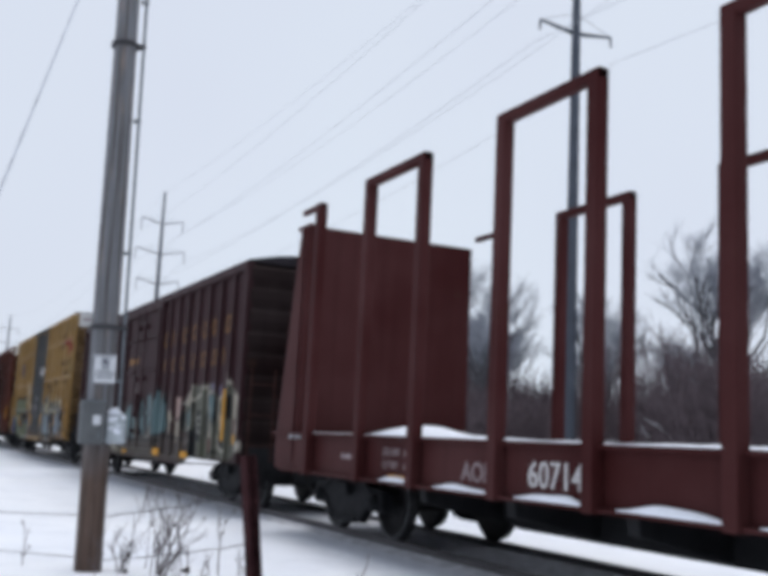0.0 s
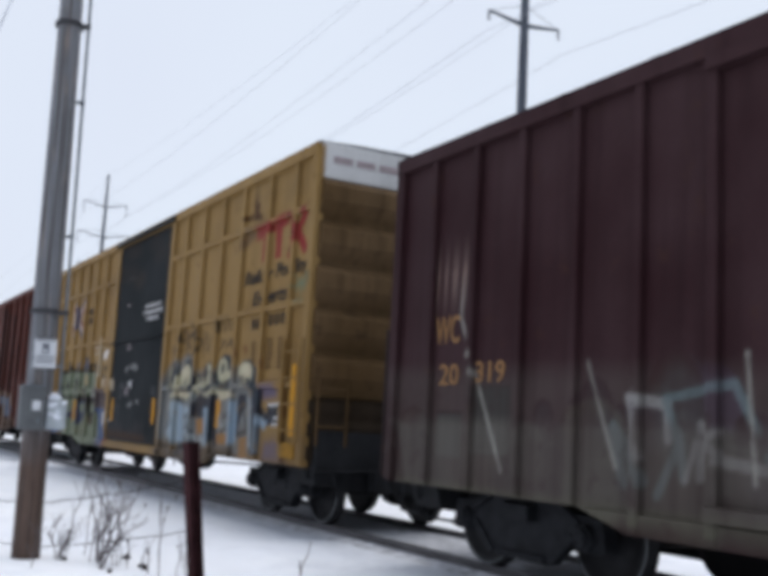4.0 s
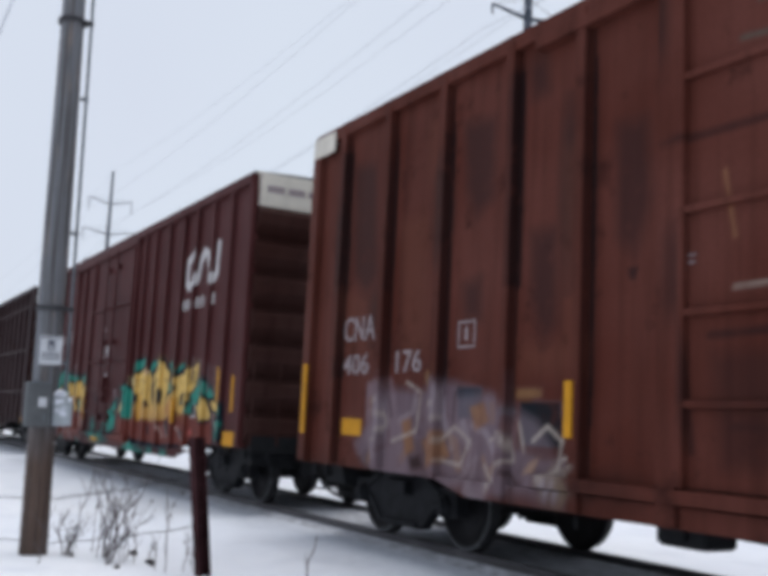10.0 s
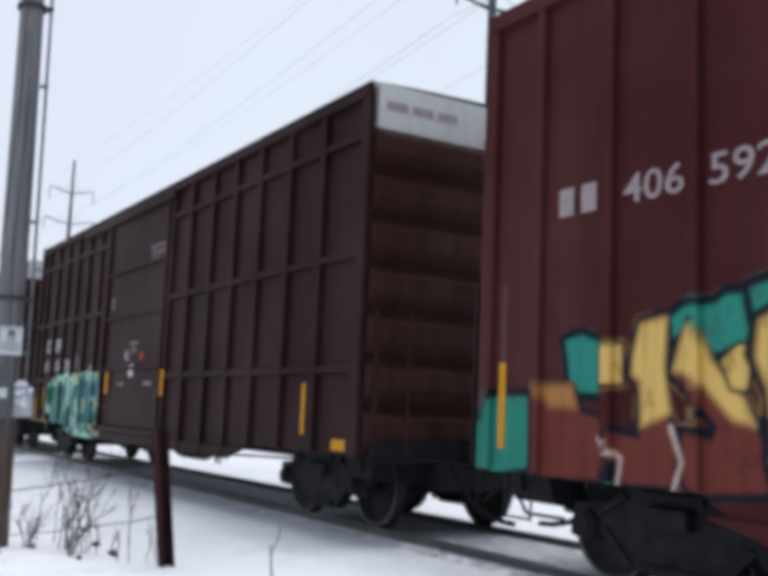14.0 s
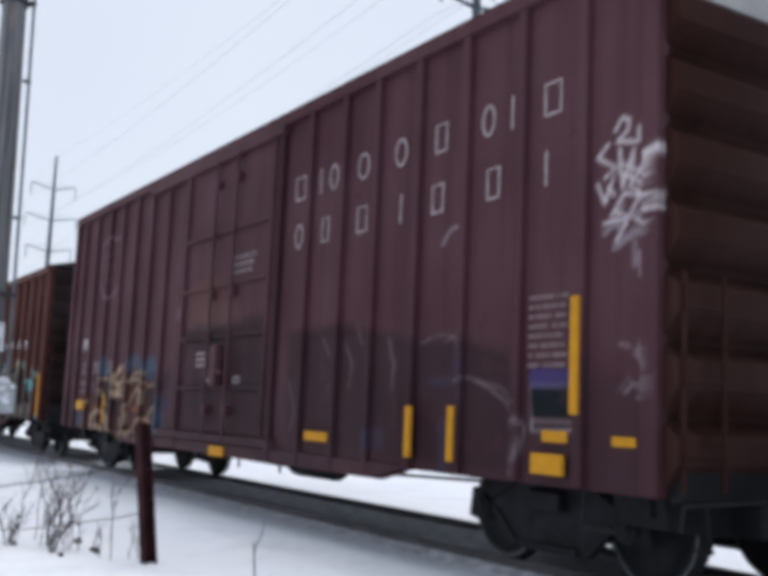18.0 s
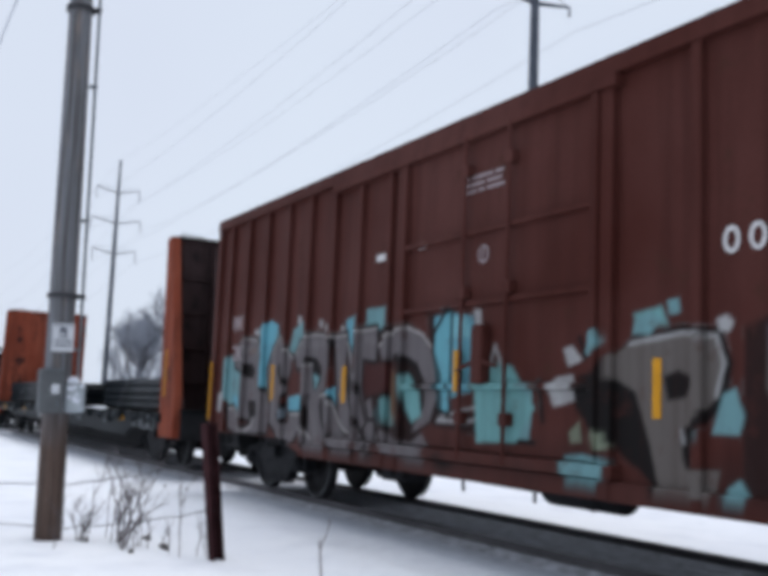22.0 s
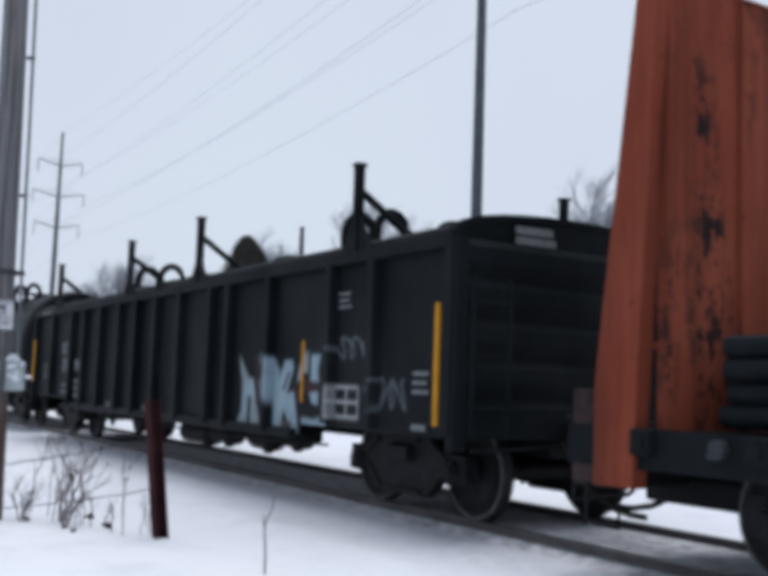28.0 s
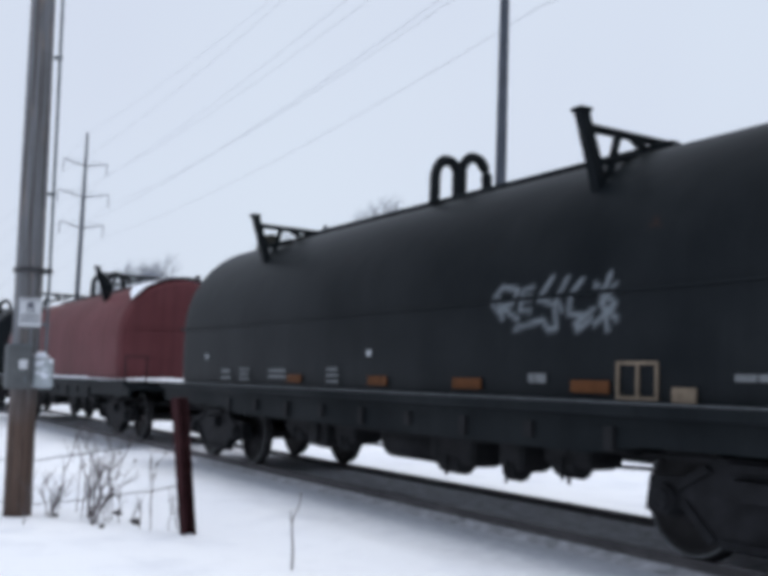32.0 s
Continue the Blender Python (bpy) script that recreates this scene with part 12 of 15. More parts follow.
def paint_cn(c, X, half):
    """Two pieces in sand and brick with teal clouds and dark rims; the company's mark is one bent white band."""
    grime(c, half, 0.5, 1.0, 6)
    piece_teal_door(c, X)
    piece_sand_rear(c, X)
    piece_sand_front(c, X)
    band = [(-71.92, 4.0), (-72.1, 4.0), (-72.34, 3.92), (-72.36, 3.55), (-72.25, 3.46), (-71.95, 3.47), (-71.78, 3.58), (-71.68, 3.85), (-71.52, 4.0), (-71.35, 3.93), (-71.18, 3.58), (-71.05, 3.46), (-70.88, 3.56), (-70.84, 4.04)]
    c.stroke([(X(u), z) for u, z in band], 0.15, (0.55, 0.53, 0.53))
    c.stroke([(X(-84.72), 1.2), (X(-84.72), 2.4)], 0.06, (0.12, 0.09, 0.09), alpha=0.5)


def paint_coer(c, X, half):
    """Dark car with one blue and green word over the rear truck."""
    grime(c, half, 0.55, 1.0, 8)
    piece_blue_word(c, X)
    c.stroke([(X(-97.5), 1.3), (X(-97.2), 1.22), (X(-96.6), 1.2)], 0.025, (0.2, 0.16, 0.16), alpha=0.7)


def paint_wc_purple(c, X, half):
    """Purple-brown car: brown piece with tan edges at the rear, worn scrawls along the foot."""
    grime(c, half, 0.55, 1.1, 9)
    cloudy(c, X(-114.0), X(-105.2), 0.75, 1.5, [PLUM2, (0.04, 0.03, 0.035)], 60, 8, 0.25, 0.2, 0.5)
    c.patch([(X(-114.2), 0.7), (X(-111.3), 0.7), (X(-111.3), 1.5), (X(-114.2), 1.6)], (0.018, 0.013, 0.014), 0.4, 0.6)
    piece_brown_rear(c, X)
    scrawls_purple(c, X)
    tags_purple(c, X)
    for u, w in ((-111.12, 0.09), (-114.36, 0.09), (-112.5, 0.03)):
        c.stroke([(X(u), 0.9), (X(u), 4.55)], w, (0.012, 0.009, 0.010), alpha=0.6)
    # shield outline, a plain shape
    outline = [(-118.70, 4.01), (-118.71, 4.1), (-118.76, 4.18), (-118.67, 4.25), (-118.55, 4.24), (-118.42, 4.17), (-118.32, 4.18), (-118.26, 4.25), (-118.12, 4.26), (-117.93, 4.18), (-117.82, 4.21), (-117.69, 4.26), (-117.59, 4.14), (-117.69, 4.0), (-117.67, 3.82), (-117.57, 3.60), (-117.61, 3.41), (-117.77, 3.25), (-118.02, 3.16), (-118.20, 3.14), (-118.26, 3.09), (-118.33, 3.15), (-118.52, 3.2), (-118.73, 3.40), (-118.78, 3.58), (-118.70, 3.82), (-118.70, 4.01)]
    c.stroke([(X(u), z) for u, z in outline], 0.022, (0.30, 0.24, 0.26))
    for k, w in enumerate((0.30, 0.62, 0.75)):
        c.stroke([(X(-118.21) - w / 2, 3.45 + 0.24 * k), (X(-118.21) + w / 2, 3.47 + 0.24 * k)], 0.07, (0.10, 0.07, 0.078), alpha=0.5)


def paint_bern(c, X, half):
    """Grey fat letters with aqua bubbles along the whole lower side."""
    grime(c, half, 0.55, 1.0, 10)
    rnd = random.Random(8)
    for k in range(14):
        r = rnd.uniform(0.06, 0.15)
        c.blob(X(rnd.uniform(-124.0, -122.8)), rnd.uniform(0.75, 1.9), r, r, AQUA2, 0.04, 0.7)
    piece_aqua_door(c, X)
    piece_grey_rear(c, X)
    piece_rear_letters(c, X)
    piece_grey_front2(c, X)
    piece_front_letter(c, X)


M_WC = painted_steel("maroon_brown_paint", (0.029, 0.0125, 0.0145), 1, 0.3, streak=0.4)
M_TTX = painted_steel("yellow_car_paint", (0.215, 0.130, 0.048), 2, 0.10, rust_colour=(0.07, 0.04, 0.02), faded=(0.27, 0.172, 0.070), streak=0.24)
# yellow end's foot: road grime, with the shade there mixed into the colour
M_TTXFOOTSHADE = painted_steel("shaded_grimy_yellow", (0.026, 0.0175, 0.0105), 12, 0.8, rust_colour=(0.018, 0.012, 0.009), streak=0.6)
M_TTXDOOR = painted_steel("black_door_paint", (0.004, 0.006, 0.0075), 3, 0.0, streak=0.2, gloss=0.015)
M_TTXTOP = painted_steel("pale_grey_band", (0.42, 0.42, 0.42), 4, 0.1, streak=0.3)
M_CNA = painted_steel("rusty_red_brown_paint", (0.080, 0.0215, 0.0145), 5, 0.55, (0.03, 0.012, 0.010), streak=0.5)
M_CNEND = painted_steel("cream_band_paint", (0.60, 0.56, 0.49), 6, 0.3, streak=0.3)
M_CN = painted_steel("oxide_red_paint", (0.055, 0.0145, 0.0145), 7, 0.12, streak=0.35)
M_COER = painted_steel("dark_oxide_paint", (0.0215, 0.0082, 0.0088), 8, 0.15, streak=0.35)
M_WCP = painted_steel("purple_brown_paint", (0.066, 0.028, 0.034), 9, 0.2, streak=0.4)
M_WCN = painted_steel("red_brown_paint", (0.062, 0.0185, 0.0145), 10, 0.3, streak=0.45)
# end paints, darker than the sides of the same cars
M_MAROONEND = painted_steel("dark_maroon_end", (0.037, 0.0150, 0.0125), 13, 0.35, (0.014, 0.009, 0.008), streak=0.6)
# yellow end: dirt, and its dimmer light painted into the colour
M_TTXENDSHADE = painted_steel("shaded_dirty_yellow_end", (0.084, 0.051, 0.0235), 14, 0.45, (0.028, 0.017, 0.012), streak=0.6)
M_DARKEND = painted_steel("dark_end_paint", (0.014, 0.008, 0.008), 11, 0.3, streak=0.4)

WAGONS = [
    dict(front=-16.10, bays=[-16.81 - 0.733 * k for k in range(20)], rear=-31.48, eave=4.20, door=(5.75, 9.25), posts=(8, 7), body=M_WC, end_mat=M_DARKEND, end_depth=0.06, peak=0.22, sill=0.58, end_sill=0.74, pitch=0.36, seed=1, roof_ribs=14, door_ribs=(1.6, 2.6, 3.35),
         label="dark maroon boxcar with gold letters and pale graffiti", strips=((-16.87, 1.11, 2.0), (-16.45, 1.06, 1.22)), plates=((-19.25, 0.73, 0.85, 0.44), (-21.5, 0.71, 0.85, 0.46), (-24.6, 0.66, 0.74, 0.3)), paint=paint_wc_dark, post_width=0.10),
    dict(front=-33.62, bays=[-34.26, -35.13, -36.13, -36.99, -37.88, -38.77, -44.2, -45.03, -45.9, -46.83, -47.69, -48.54], flat_door=True, rods=False, track_reach=False, foot=1.62, foot_mat=M_TTXFOOTSHADE, end_sill_h=0.46, door_foot=0.15, door_head=0.16, rear=-49.22, eave=4.93, door=(5.91, 9.58), posts=(7, 6), body=M_TTX, end_mat=M_TTXENDSHADE, door_mat=M_TTXDOOR, ladder_low=0.27, ladder_h=1.22, side_ladders=((-33.88, 1.02, 2.36), (-48.95, 1.02, 2.42)), girts=(4.10, 2.845, 1.78), white_top=0.46, band_mat=M_TTXTOP, seed=2, sill=0.60, end_sill=0.75, leaves=1, peak=0.05,
         label="yellow high-cube boxcar with black plug doors and graffiti", strips=((-33.87, 1.12, 2.03), (-36.75, 1.15, 1.58), (-46.05, 1.10, 1.57)), plates=(), paint=paint_yellow, fine=4.5, door_ribs=(2.75,), ladder_mat=M_TTXENDSHADE),
    dict(front=-51.61, bays=[-52.4, -53.4, -54.48, -55.62, -56.77, -61.91, -62.91, -64.06, -65.21, -66.32], rear=-67.13, eave=4.93, door=(6.10, 9.30), posts=(6, 6), body=M_CNA, end_mat=M_MAROONEND, white_top=0.42, band_mat=M_CNEND, seed=3, sill=0.62, end_sill=0.76, peak=0.05, post_width=0.13, post_depth=0.095, fine=4.6,
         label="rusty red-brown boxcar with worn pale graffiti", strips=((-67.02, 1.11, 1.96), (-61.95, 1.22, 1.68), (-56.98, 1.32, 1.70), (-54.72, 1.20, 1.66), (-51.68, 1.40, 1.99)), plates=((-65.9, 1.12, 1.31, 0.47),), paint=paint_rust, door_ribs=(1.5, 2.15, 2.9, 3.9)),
    dict(front=-69.36, bays=[-70.22, -71.05, -71.88, -72.6, -73.45, -74.3, -75.0, -80.1, -80.86, -81.72, -82.60, -83.43, -84.25], rear=-84.97, eave=4.93, door=(6.19, 9.79), posts=(8, 7), body=M_CN, end_mat=M_MAROONEND, white_top=0.50, band_mat=M_CNEND, seed=4, sill=0.52, end_sill=0.82, peak=0.05, belly=2.4,
         label="oxide-red boxcar with sand, brick and teal graffiti", strips=((-84.72, 1.02, 1.75), (-81.96, 1.07, 1.51), (-79.5, 1.05, 1.51), (-74.79, 1.12, 1.61), (-72.47, 1.11, 1.56), (-70.46, 1.49, 2.02), (-69.81, 1.34, 1.88)), plates=((-77.9, 0.62, 0.74, 0.5), (-69.86, 0.83, 1.04, 0.46)), paint=paint_cn, fine=4.45, door_ribs=(1.25, 1.75, 2.35, 3.5)),
    dict(front=-87.15, bays=[-88.2, -89.1, -90.0, -90.85, -91.7, -92.6, -97.68, -98.56, -99.43, -100.3, -101.2, -102.15], rear=-102.83, eave=4.93, door=(6.30, 9.90), posts=(7, 6), body=M_COER, end_mat=M_MAROONEND, white_top=0.50, band_mat=M_TTXTOP, girts=(4.35, 3.02, 1.75), seed=5, sill=0.58, end_sill=0.80, peak=0.05, post_width=0.12,
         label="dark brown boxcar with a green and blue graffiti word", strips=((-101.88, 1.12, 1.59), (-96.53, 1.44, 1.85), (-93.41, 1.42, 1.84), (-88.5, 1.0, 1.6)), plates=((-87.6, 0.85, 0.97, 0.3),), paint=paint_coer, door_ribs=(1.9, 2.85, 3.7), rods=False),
    dict(front=-105.03, bays=[-105.8, -106.55, -107.34, -108.12, -108.9, -109.6, -110.39, -115.14, -115.91, -116.69, -117.45, -118.2, -119.0, -119.8], rear=-120.46, eave=4.93, door=(6.14, 9.29), posts=(8, 7), body=M_WCP, end_mat=M_MAROONEND, white_top=0.45, band_mat=M_TTXTOP, seed=6, sill=0.60, end_sill=0.74, peak=0.05,
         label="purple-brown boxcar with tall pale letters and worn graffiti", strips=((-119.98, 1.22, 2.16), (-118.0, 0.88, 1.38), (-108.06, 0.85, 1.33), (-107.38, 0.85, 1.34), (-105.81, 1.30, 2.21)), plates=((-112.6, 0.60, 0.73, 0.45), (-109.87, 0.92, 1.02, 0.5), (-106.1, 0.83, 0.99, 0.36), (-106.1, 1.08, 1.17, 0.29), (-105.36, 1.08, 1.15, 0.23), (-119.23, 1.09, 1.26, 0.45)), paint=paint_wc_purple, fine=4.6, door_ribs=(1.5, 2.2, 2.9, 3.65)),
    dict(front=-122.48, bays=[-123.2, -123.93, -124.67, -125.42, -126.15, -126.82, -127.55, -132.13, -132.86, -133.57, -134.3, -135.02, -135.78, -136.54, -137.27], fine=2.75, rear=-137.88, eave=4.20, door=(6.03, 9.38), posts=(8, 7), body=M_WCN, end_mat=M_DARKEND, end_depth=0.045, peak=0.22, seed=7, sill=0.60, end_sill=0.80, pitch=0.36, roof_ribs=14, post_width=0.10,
         label="red-brown boxcar with grey and aqua graffiti letters", strips=((-137.85, 0.99, 1.90, 0.03), (-122.60, 0.90, 1.82), (-135.45, 1.32, 1.81), (-133.21, 1.31, 1.75), (-130.61, 1.45, 1.85), (-127.98, 1.26, 1.71)), paint=paint_bern, door_ribs=(1.5, 2.3, 3.0)),
]
BUILT = [boxcar(spec, spec["paint"]) for spec in WAGONS]


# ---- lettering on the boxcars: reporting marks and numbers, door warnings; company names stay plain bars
def letter(n, words, material):
    """Words as (text, start, end, foot, head) on wagon n, along the train and above the rail."""
    car, mid, _ = BUILT[n]
    for body, u0, u1, z0, z1 in words:
        text_part("lettering", body, car, u0 - mid, -1.427, z0, z1 - z0, material, u1 - u0, 0.22 if n == 1 else 0.0, bold=0.025 if n == 1 else 0.006)


def bars(n, spots, material, rows=1, words=1, y=-1.427):
    car, mid, _ = BUILT[n]
    for k, (u0, u1, z0, z1) in enumerate(spots):
        bars_part("lettering_bar", car, u0 - mid, y, z0, u1 - u0, z1 - z0, material, rows, words, k + 3)


def frame_mark(n, u0, u1, z0, z1, material):
    """An outlined little panel with a blot in it."""
    car, mid, _ = BUILT[n]
    bm = bmesh.new()
    a, b, y = u0 - mid, u1 - mid, -1.425
    for x0, x1, za, zb in ((a, b, z0, z0 + 0.02), (a, b, z1 - 0.02, z1), (a, a + 0.02, z0 + 0.02, z1 - 0.02), (b - 0.02, b, z0 + 0.02, z1 - 0.02), ((a + b) / 2 - 0.03, (a + b) / 2 + 0.02, z0 + 0.07, z1 - 0.06)):
        box(bm, x0, x1, y - 0.004, y, za, zb)
    part("panel_mark", bm, material, car)


def ribbon(bm, path, width, y, thick=0.004):
    """A flat painted band along a bent line, standing on the side of a car."""
    rows = []
    for k, (px, pz) in enumerate(path):
        d = Vector(path[min(k + 1, len(path) - 1)]) - Vector(path[max(k - 1, 0)])
        d.normalize()
        n = Vector((-d.y, d.x)) * width / 2
        rows.append([bm.verts.new((px + s * n.x, yy, pz + s * n.y)) for s, yy in ((1, y), (1, y - thick), (-1, y - thick), (-1, y))])
    quad_faces(bm, rows)


def rings(n, u0, u1, count, z0, z1, material, stroke=0.05):
    """A row of plain hollow shapes where a company's name is painted."""
    width = min(0.20, (u1 - u0) / count * 0.80)
    for k in range(count):
        a = u0 + (u1 - u0 - width) * k / max(1, count - 1)
        name_shape(n, a, a + width, z0, z1, "round", material, stroke)


def name_shape(n, u0, u1, z0, z1, kind, material, stroke):
    """One plain shape of a company's name: a bar, a hollow round or a hollow box."""
    car, mid, _ = BUILT[n]
    a, b = u0 - mid + stroke / 2, u1 - mid - stroke / 2
    mx, zm, wide, high = (a + b) / 2, (z0 + z1) / 2, (b - a) / 2, (z1 - z0 - stroke) / 2
    if kind == "bar":
        path = [(mx, z0), (mx, z1)]
    elif kind == "box":
        path = [(mx - wide, zm - high), (mx + wide, zm - high * 0.96), (mx + wide, zm + high), (mx - wide, zm + high * 0.96), (mx - wide, zm - high)]
    else:
        path = [(mx + wide * math.cos(math.tau * q / 16), zm + high * math.sin(math.tau * q / 16)) for q in range(17)]
    bm = bmesh.new()
    ribbon(bm, path, stroke, -1.427)
    part("name_shape", bm, material, car)


def name_row(n, z0, z1, places, material, stroke):
    for u0, u1, kind in places:
        name_shape(n, u0, u1, z0, z1, kind, material, stroke)


def placard(n, name, u0, u1, z0, z1, material, label, y=-1.458):
    car, mid, _ = BUILT[n]
    bm = bmesh.new()
    box(bm, u0 - mid, u1 - mid, y - 0.006, y + 0.002, z0, z1)
    return part(name, bm, material, car, label)


def round_mark(n, u, z, r, material, y=-1.459):
    car, mid, _ = BUILT[n]
    bm = bmesh.new()
    ribbon(bm, [(u - mid + r * 0.85 * math.cos(math.tau * q / 20), z + r * 0.85 * math.sin(math.tau * q / 20)) for q in range(21)], r * 0.3, y)
    box(bm, u - mid - r * 0.13, u - mid + r * 0.13, y - 0.004, y, z - r * 0.5, z + r * 0.5)
    part("round_mark", bm, material, car)


letter(0, [("WC", -30.66, -30.24, 2.14, 2.42), ("20", -30.56, -30.23, 1.73, 1.94), ("319", -29.94, -29.49, 1.75, 1.95)], M_GOLD)
name_row(0, 3.03, 3.35, [(-21.64, -21.30, "box"), (-20.98, -20.93, "bar"), (-20.75, -20.56, "round"), (-20.18, -19.94, "round"), (-19.43, -19.20, "round"), (-18.71, -18.48, "box"), (-18.10, -17.89, "round"), (-17.69, -17.64, "bar"), (-17.28, -17.04, "box")], M_GOLD, 0.040)
name_row(0, 2.47, 2.77, [(-21.55, -21.32, "round"), (-20.87, -20.70, "box"), (-20.15, -19.94, "box"), (-19.34, -19.29, "bar"), (-18.70, -18.50, "box"), (-17.97, -17.77, "box"), (-17.33, -17.28, "bar")], M_GOLD, 0.040)
bars(0, [(-24.87, -23.75, 2.78, 2.92)], M_GOLD, 1, 3, -1.46)
letter(1, [("Railcar", -35.98, -34.95, 3.26, 3.46), ("Pooling", -34.85, -33.76, 3.27, 3.47), ("Experts", -35.63, -34.43, 2.94, 3.14), ("any", -45.73, -45.24, 3.56, 3.74), ("road", -45.73, -45.17, 3.33, 3.53), ("next", -48.46, -47.86, 3.56, 3.74), ("load", -48.46, -47.82, 3.35, 3.53),
           ("FB", -48.39, -47.80, 2.26, 2.50), ("OX", -47.42, -46.85, 2.27, 2.51), ("50", -48.34, -47.71, 1.79, 2.05), ("48", -47.43, -46.87, 1.80, 2.06), ("29", -46.56, -46.06, 1.81, 2.07)], M_BLACKINK)
rings(1, -35.59, -35.20, 3, 2.58, 2.74, M_BLACKINK, 0.035)
rings(1, -34.98, -34.45, 3, 2.60, 2.76, M_BLACKINK, 0.035)
bars(1, [(-35.55, -35.38, 2.10, 2.40), (-35.0, -34.75, 2.01, 2.42), (-34.62, -34.47, 2.01, 2.42)], M_WORNBLACK, 7, 2)
letter(2, [("CNA", -66.18, -65.44, 2.21, 2.50), ("406", -66.17, -65.55, 1.82, 2.06), ("176", -64.93, -64.41, 1.82, 2.06)], M_FAINT)
frame_mark(2, -63.74, -63.45, 2.03, 2.29, M_FAINT)
bars(2, [(-53.16, -52.43, 1.97, 2.08), (-52.95, -52.45, 1.02, 1.06)], M_FAINT, 2, 3)
bars(2, [(-53.18, -52.39, 1.16, 1.26)], M_CREAMBAR, 2, 4)
bars(2, [(-53.15, -53.05, 2.27, 2.44), (-52.56, -52.44, 2.24, 2.46), (-54.35, -54.17, 1.92, 2.26), (-53.74, -53.60, 1.92, 2.17), (-55.2, -54.85, 2.0, 2.2)], M_DATA, 5, 2)
letter(3, [("406", -83.30, -82.71, 2.92, 3.15), ("592", -82.48, -81.91, 2.92, 3.15)], M_FAINT)
bars(3, [(-84.02, -83.81, 2.92, 3.15), (-83.76, -83.55, 2.92, 3.15)], M_FAINT)
frame_mark(3, -81.51, -81.25, 2.87, 3.20, M_FAINT)
bars(3, [(-71.78, -71.62, 1.84, 2.21), (-71.42, -71.27, 1.76, 2.18), (-70.98, -70.84, 1.64, 2.08), (-70.68, -70.54, 1.60, 2.05), (-80.78, -80.27, 2.06, 2.37)], M_DATA, 8, 3)
rings(3, -72.47, -71.95, 3, 3.06, 3.24, M_WHITEPAINT, 0.035)
rings(3, -71.80, -71.38, 2, 3.06, 3.24, M_WHITEPAINT, 0.035)
rings(3, -71.25, -70.86, 2, 3.06, 3.24, M_WHITEPAINT, 0.035)
letter(4, [("CO", -101.89, -101.39, 2.38, 2.66), ("ER", -100.95, -100.48, 2.38, 2.66), ("17", -101.85, -101.5, 1.95, 2.18), ("33", -100.92, -100.54, 1.95, 2.18), ("24", -100.06, -99.66, 1.95, 2.18)], M_WHITEPAINT)
frame_mark(4, -99.19, -98.92, 1.98, 2.24, M_FAINT)
letter(5, [("WC", -119.55, -119.10, 2.20, 2.45)], M_WHITEPAINT)
letter(5, [("21", -119.48, -119.16, 1.77, 1.98), ("55", -118.76, -118.40, 1.77, 1.98), ("3", -117.82, -117.65, 1.77, 1.98)], M_FAINT)
name_row(5, 3.75, 4.05, [(-110.80, -110.54, "box"), (-110.19, -110.15, "bar"), (-109.96, -109.76, "round"), (-109.33, -109.09, "round"), (-108.59, -108.36, "round"), (-107.87, -107.67, "box"), (-107.14, -106.95, "round"), (-106.73, -106.69, "bar"), (-106.30, -106.08, "box")], M_GHOST, 0.028)
name_row(5, 3.16, 3.46, [(-110.76, -110.56, "round"), (-110.10, -109.92, "box"), (-109.31, -109.09, "box"), (-108.46, -108.42, "bar"), (-107.90, -107.70, "box"), (-107.05, -106.86, "box"), (-106.28, -106.24, "bar")], M_GHOST, 0.028)
letter(5, [("LD LMT", -119.52, -119.12, 1.55, 1.63), ("LT WT", -119.50, -119.15, 1.40, 1.48)], M_FAINT)
bars(5, [(-106.43, -105.92, 1.67, 2.26), (-118.78, -118.36, 1.42, 1.60)], M_DATA, 8, 4)
letter(6, [("WC", -137.13, -136.66, 2.36, 2.60), ("20", -137.09, -136.63, 1.91, 2.15)], M_GHOST)
for a, b in ((-127.34, -126.96), (-126.67, -126.30), (-126.0, -125.56), (-125.29, -124.80), (-124.54, -124.03)):
    rings(6, a, b, 2, 2.42, 2.62, M_WHITEPAINT, 0.035)
for n, rows, u0, u1, z0, z1, material in ((1, ("CLOSE AND LOCK", "BOTH DOORS BEFORE", "MOVING CAR"), -41.07, -39.9, 3.06, 3.42, M_WHITEPAINT), (4, ("CLOSE AND LOCK", "DOOR BEFORE", "MOVING CAR"), -94.57, -93.63, 3.69, 4.035, M_FAINT), (5, ("CLOSE AND LOCK", "DOOR BEFORE", "MOVING CAR"), -112.55, -111.75, 3.00, 3.30, M_FAINT)):
    car, mid, _ = BUILT[n]
    h = (z1 - z0) / 3
    for k, row in enumerate(rows):
        wide = (u1 - u0) * len(row) / max(len(r) for r in rows)
        text_part("door_warning", row, car, (u0 + u1 - wide) / 2 - mid, -1.46, z1 - (k + 0.85) * h, h * 0.62, material, wide)
bars(6, [(-130.60, -129.80, 3.40, 3.57)], M_FAINT, 3, 3, -1.46)
round_mark(6, -130.26, 2.77, 0.09, M_FAINT)
placard(6, "stencil_plate", -132.42, -132.20, 2.93, 3.01, M_WHITEPAINT, "small white plate")
placard(6, "stencil_plate", -131.46, -131.34, 2.96, 3.04, M_WHITEPAINT, "small white plate")
bars(2, [(-59.6, -58.9, 2.3, 2.36)], M_FAINT, 1, 3, -1.46)


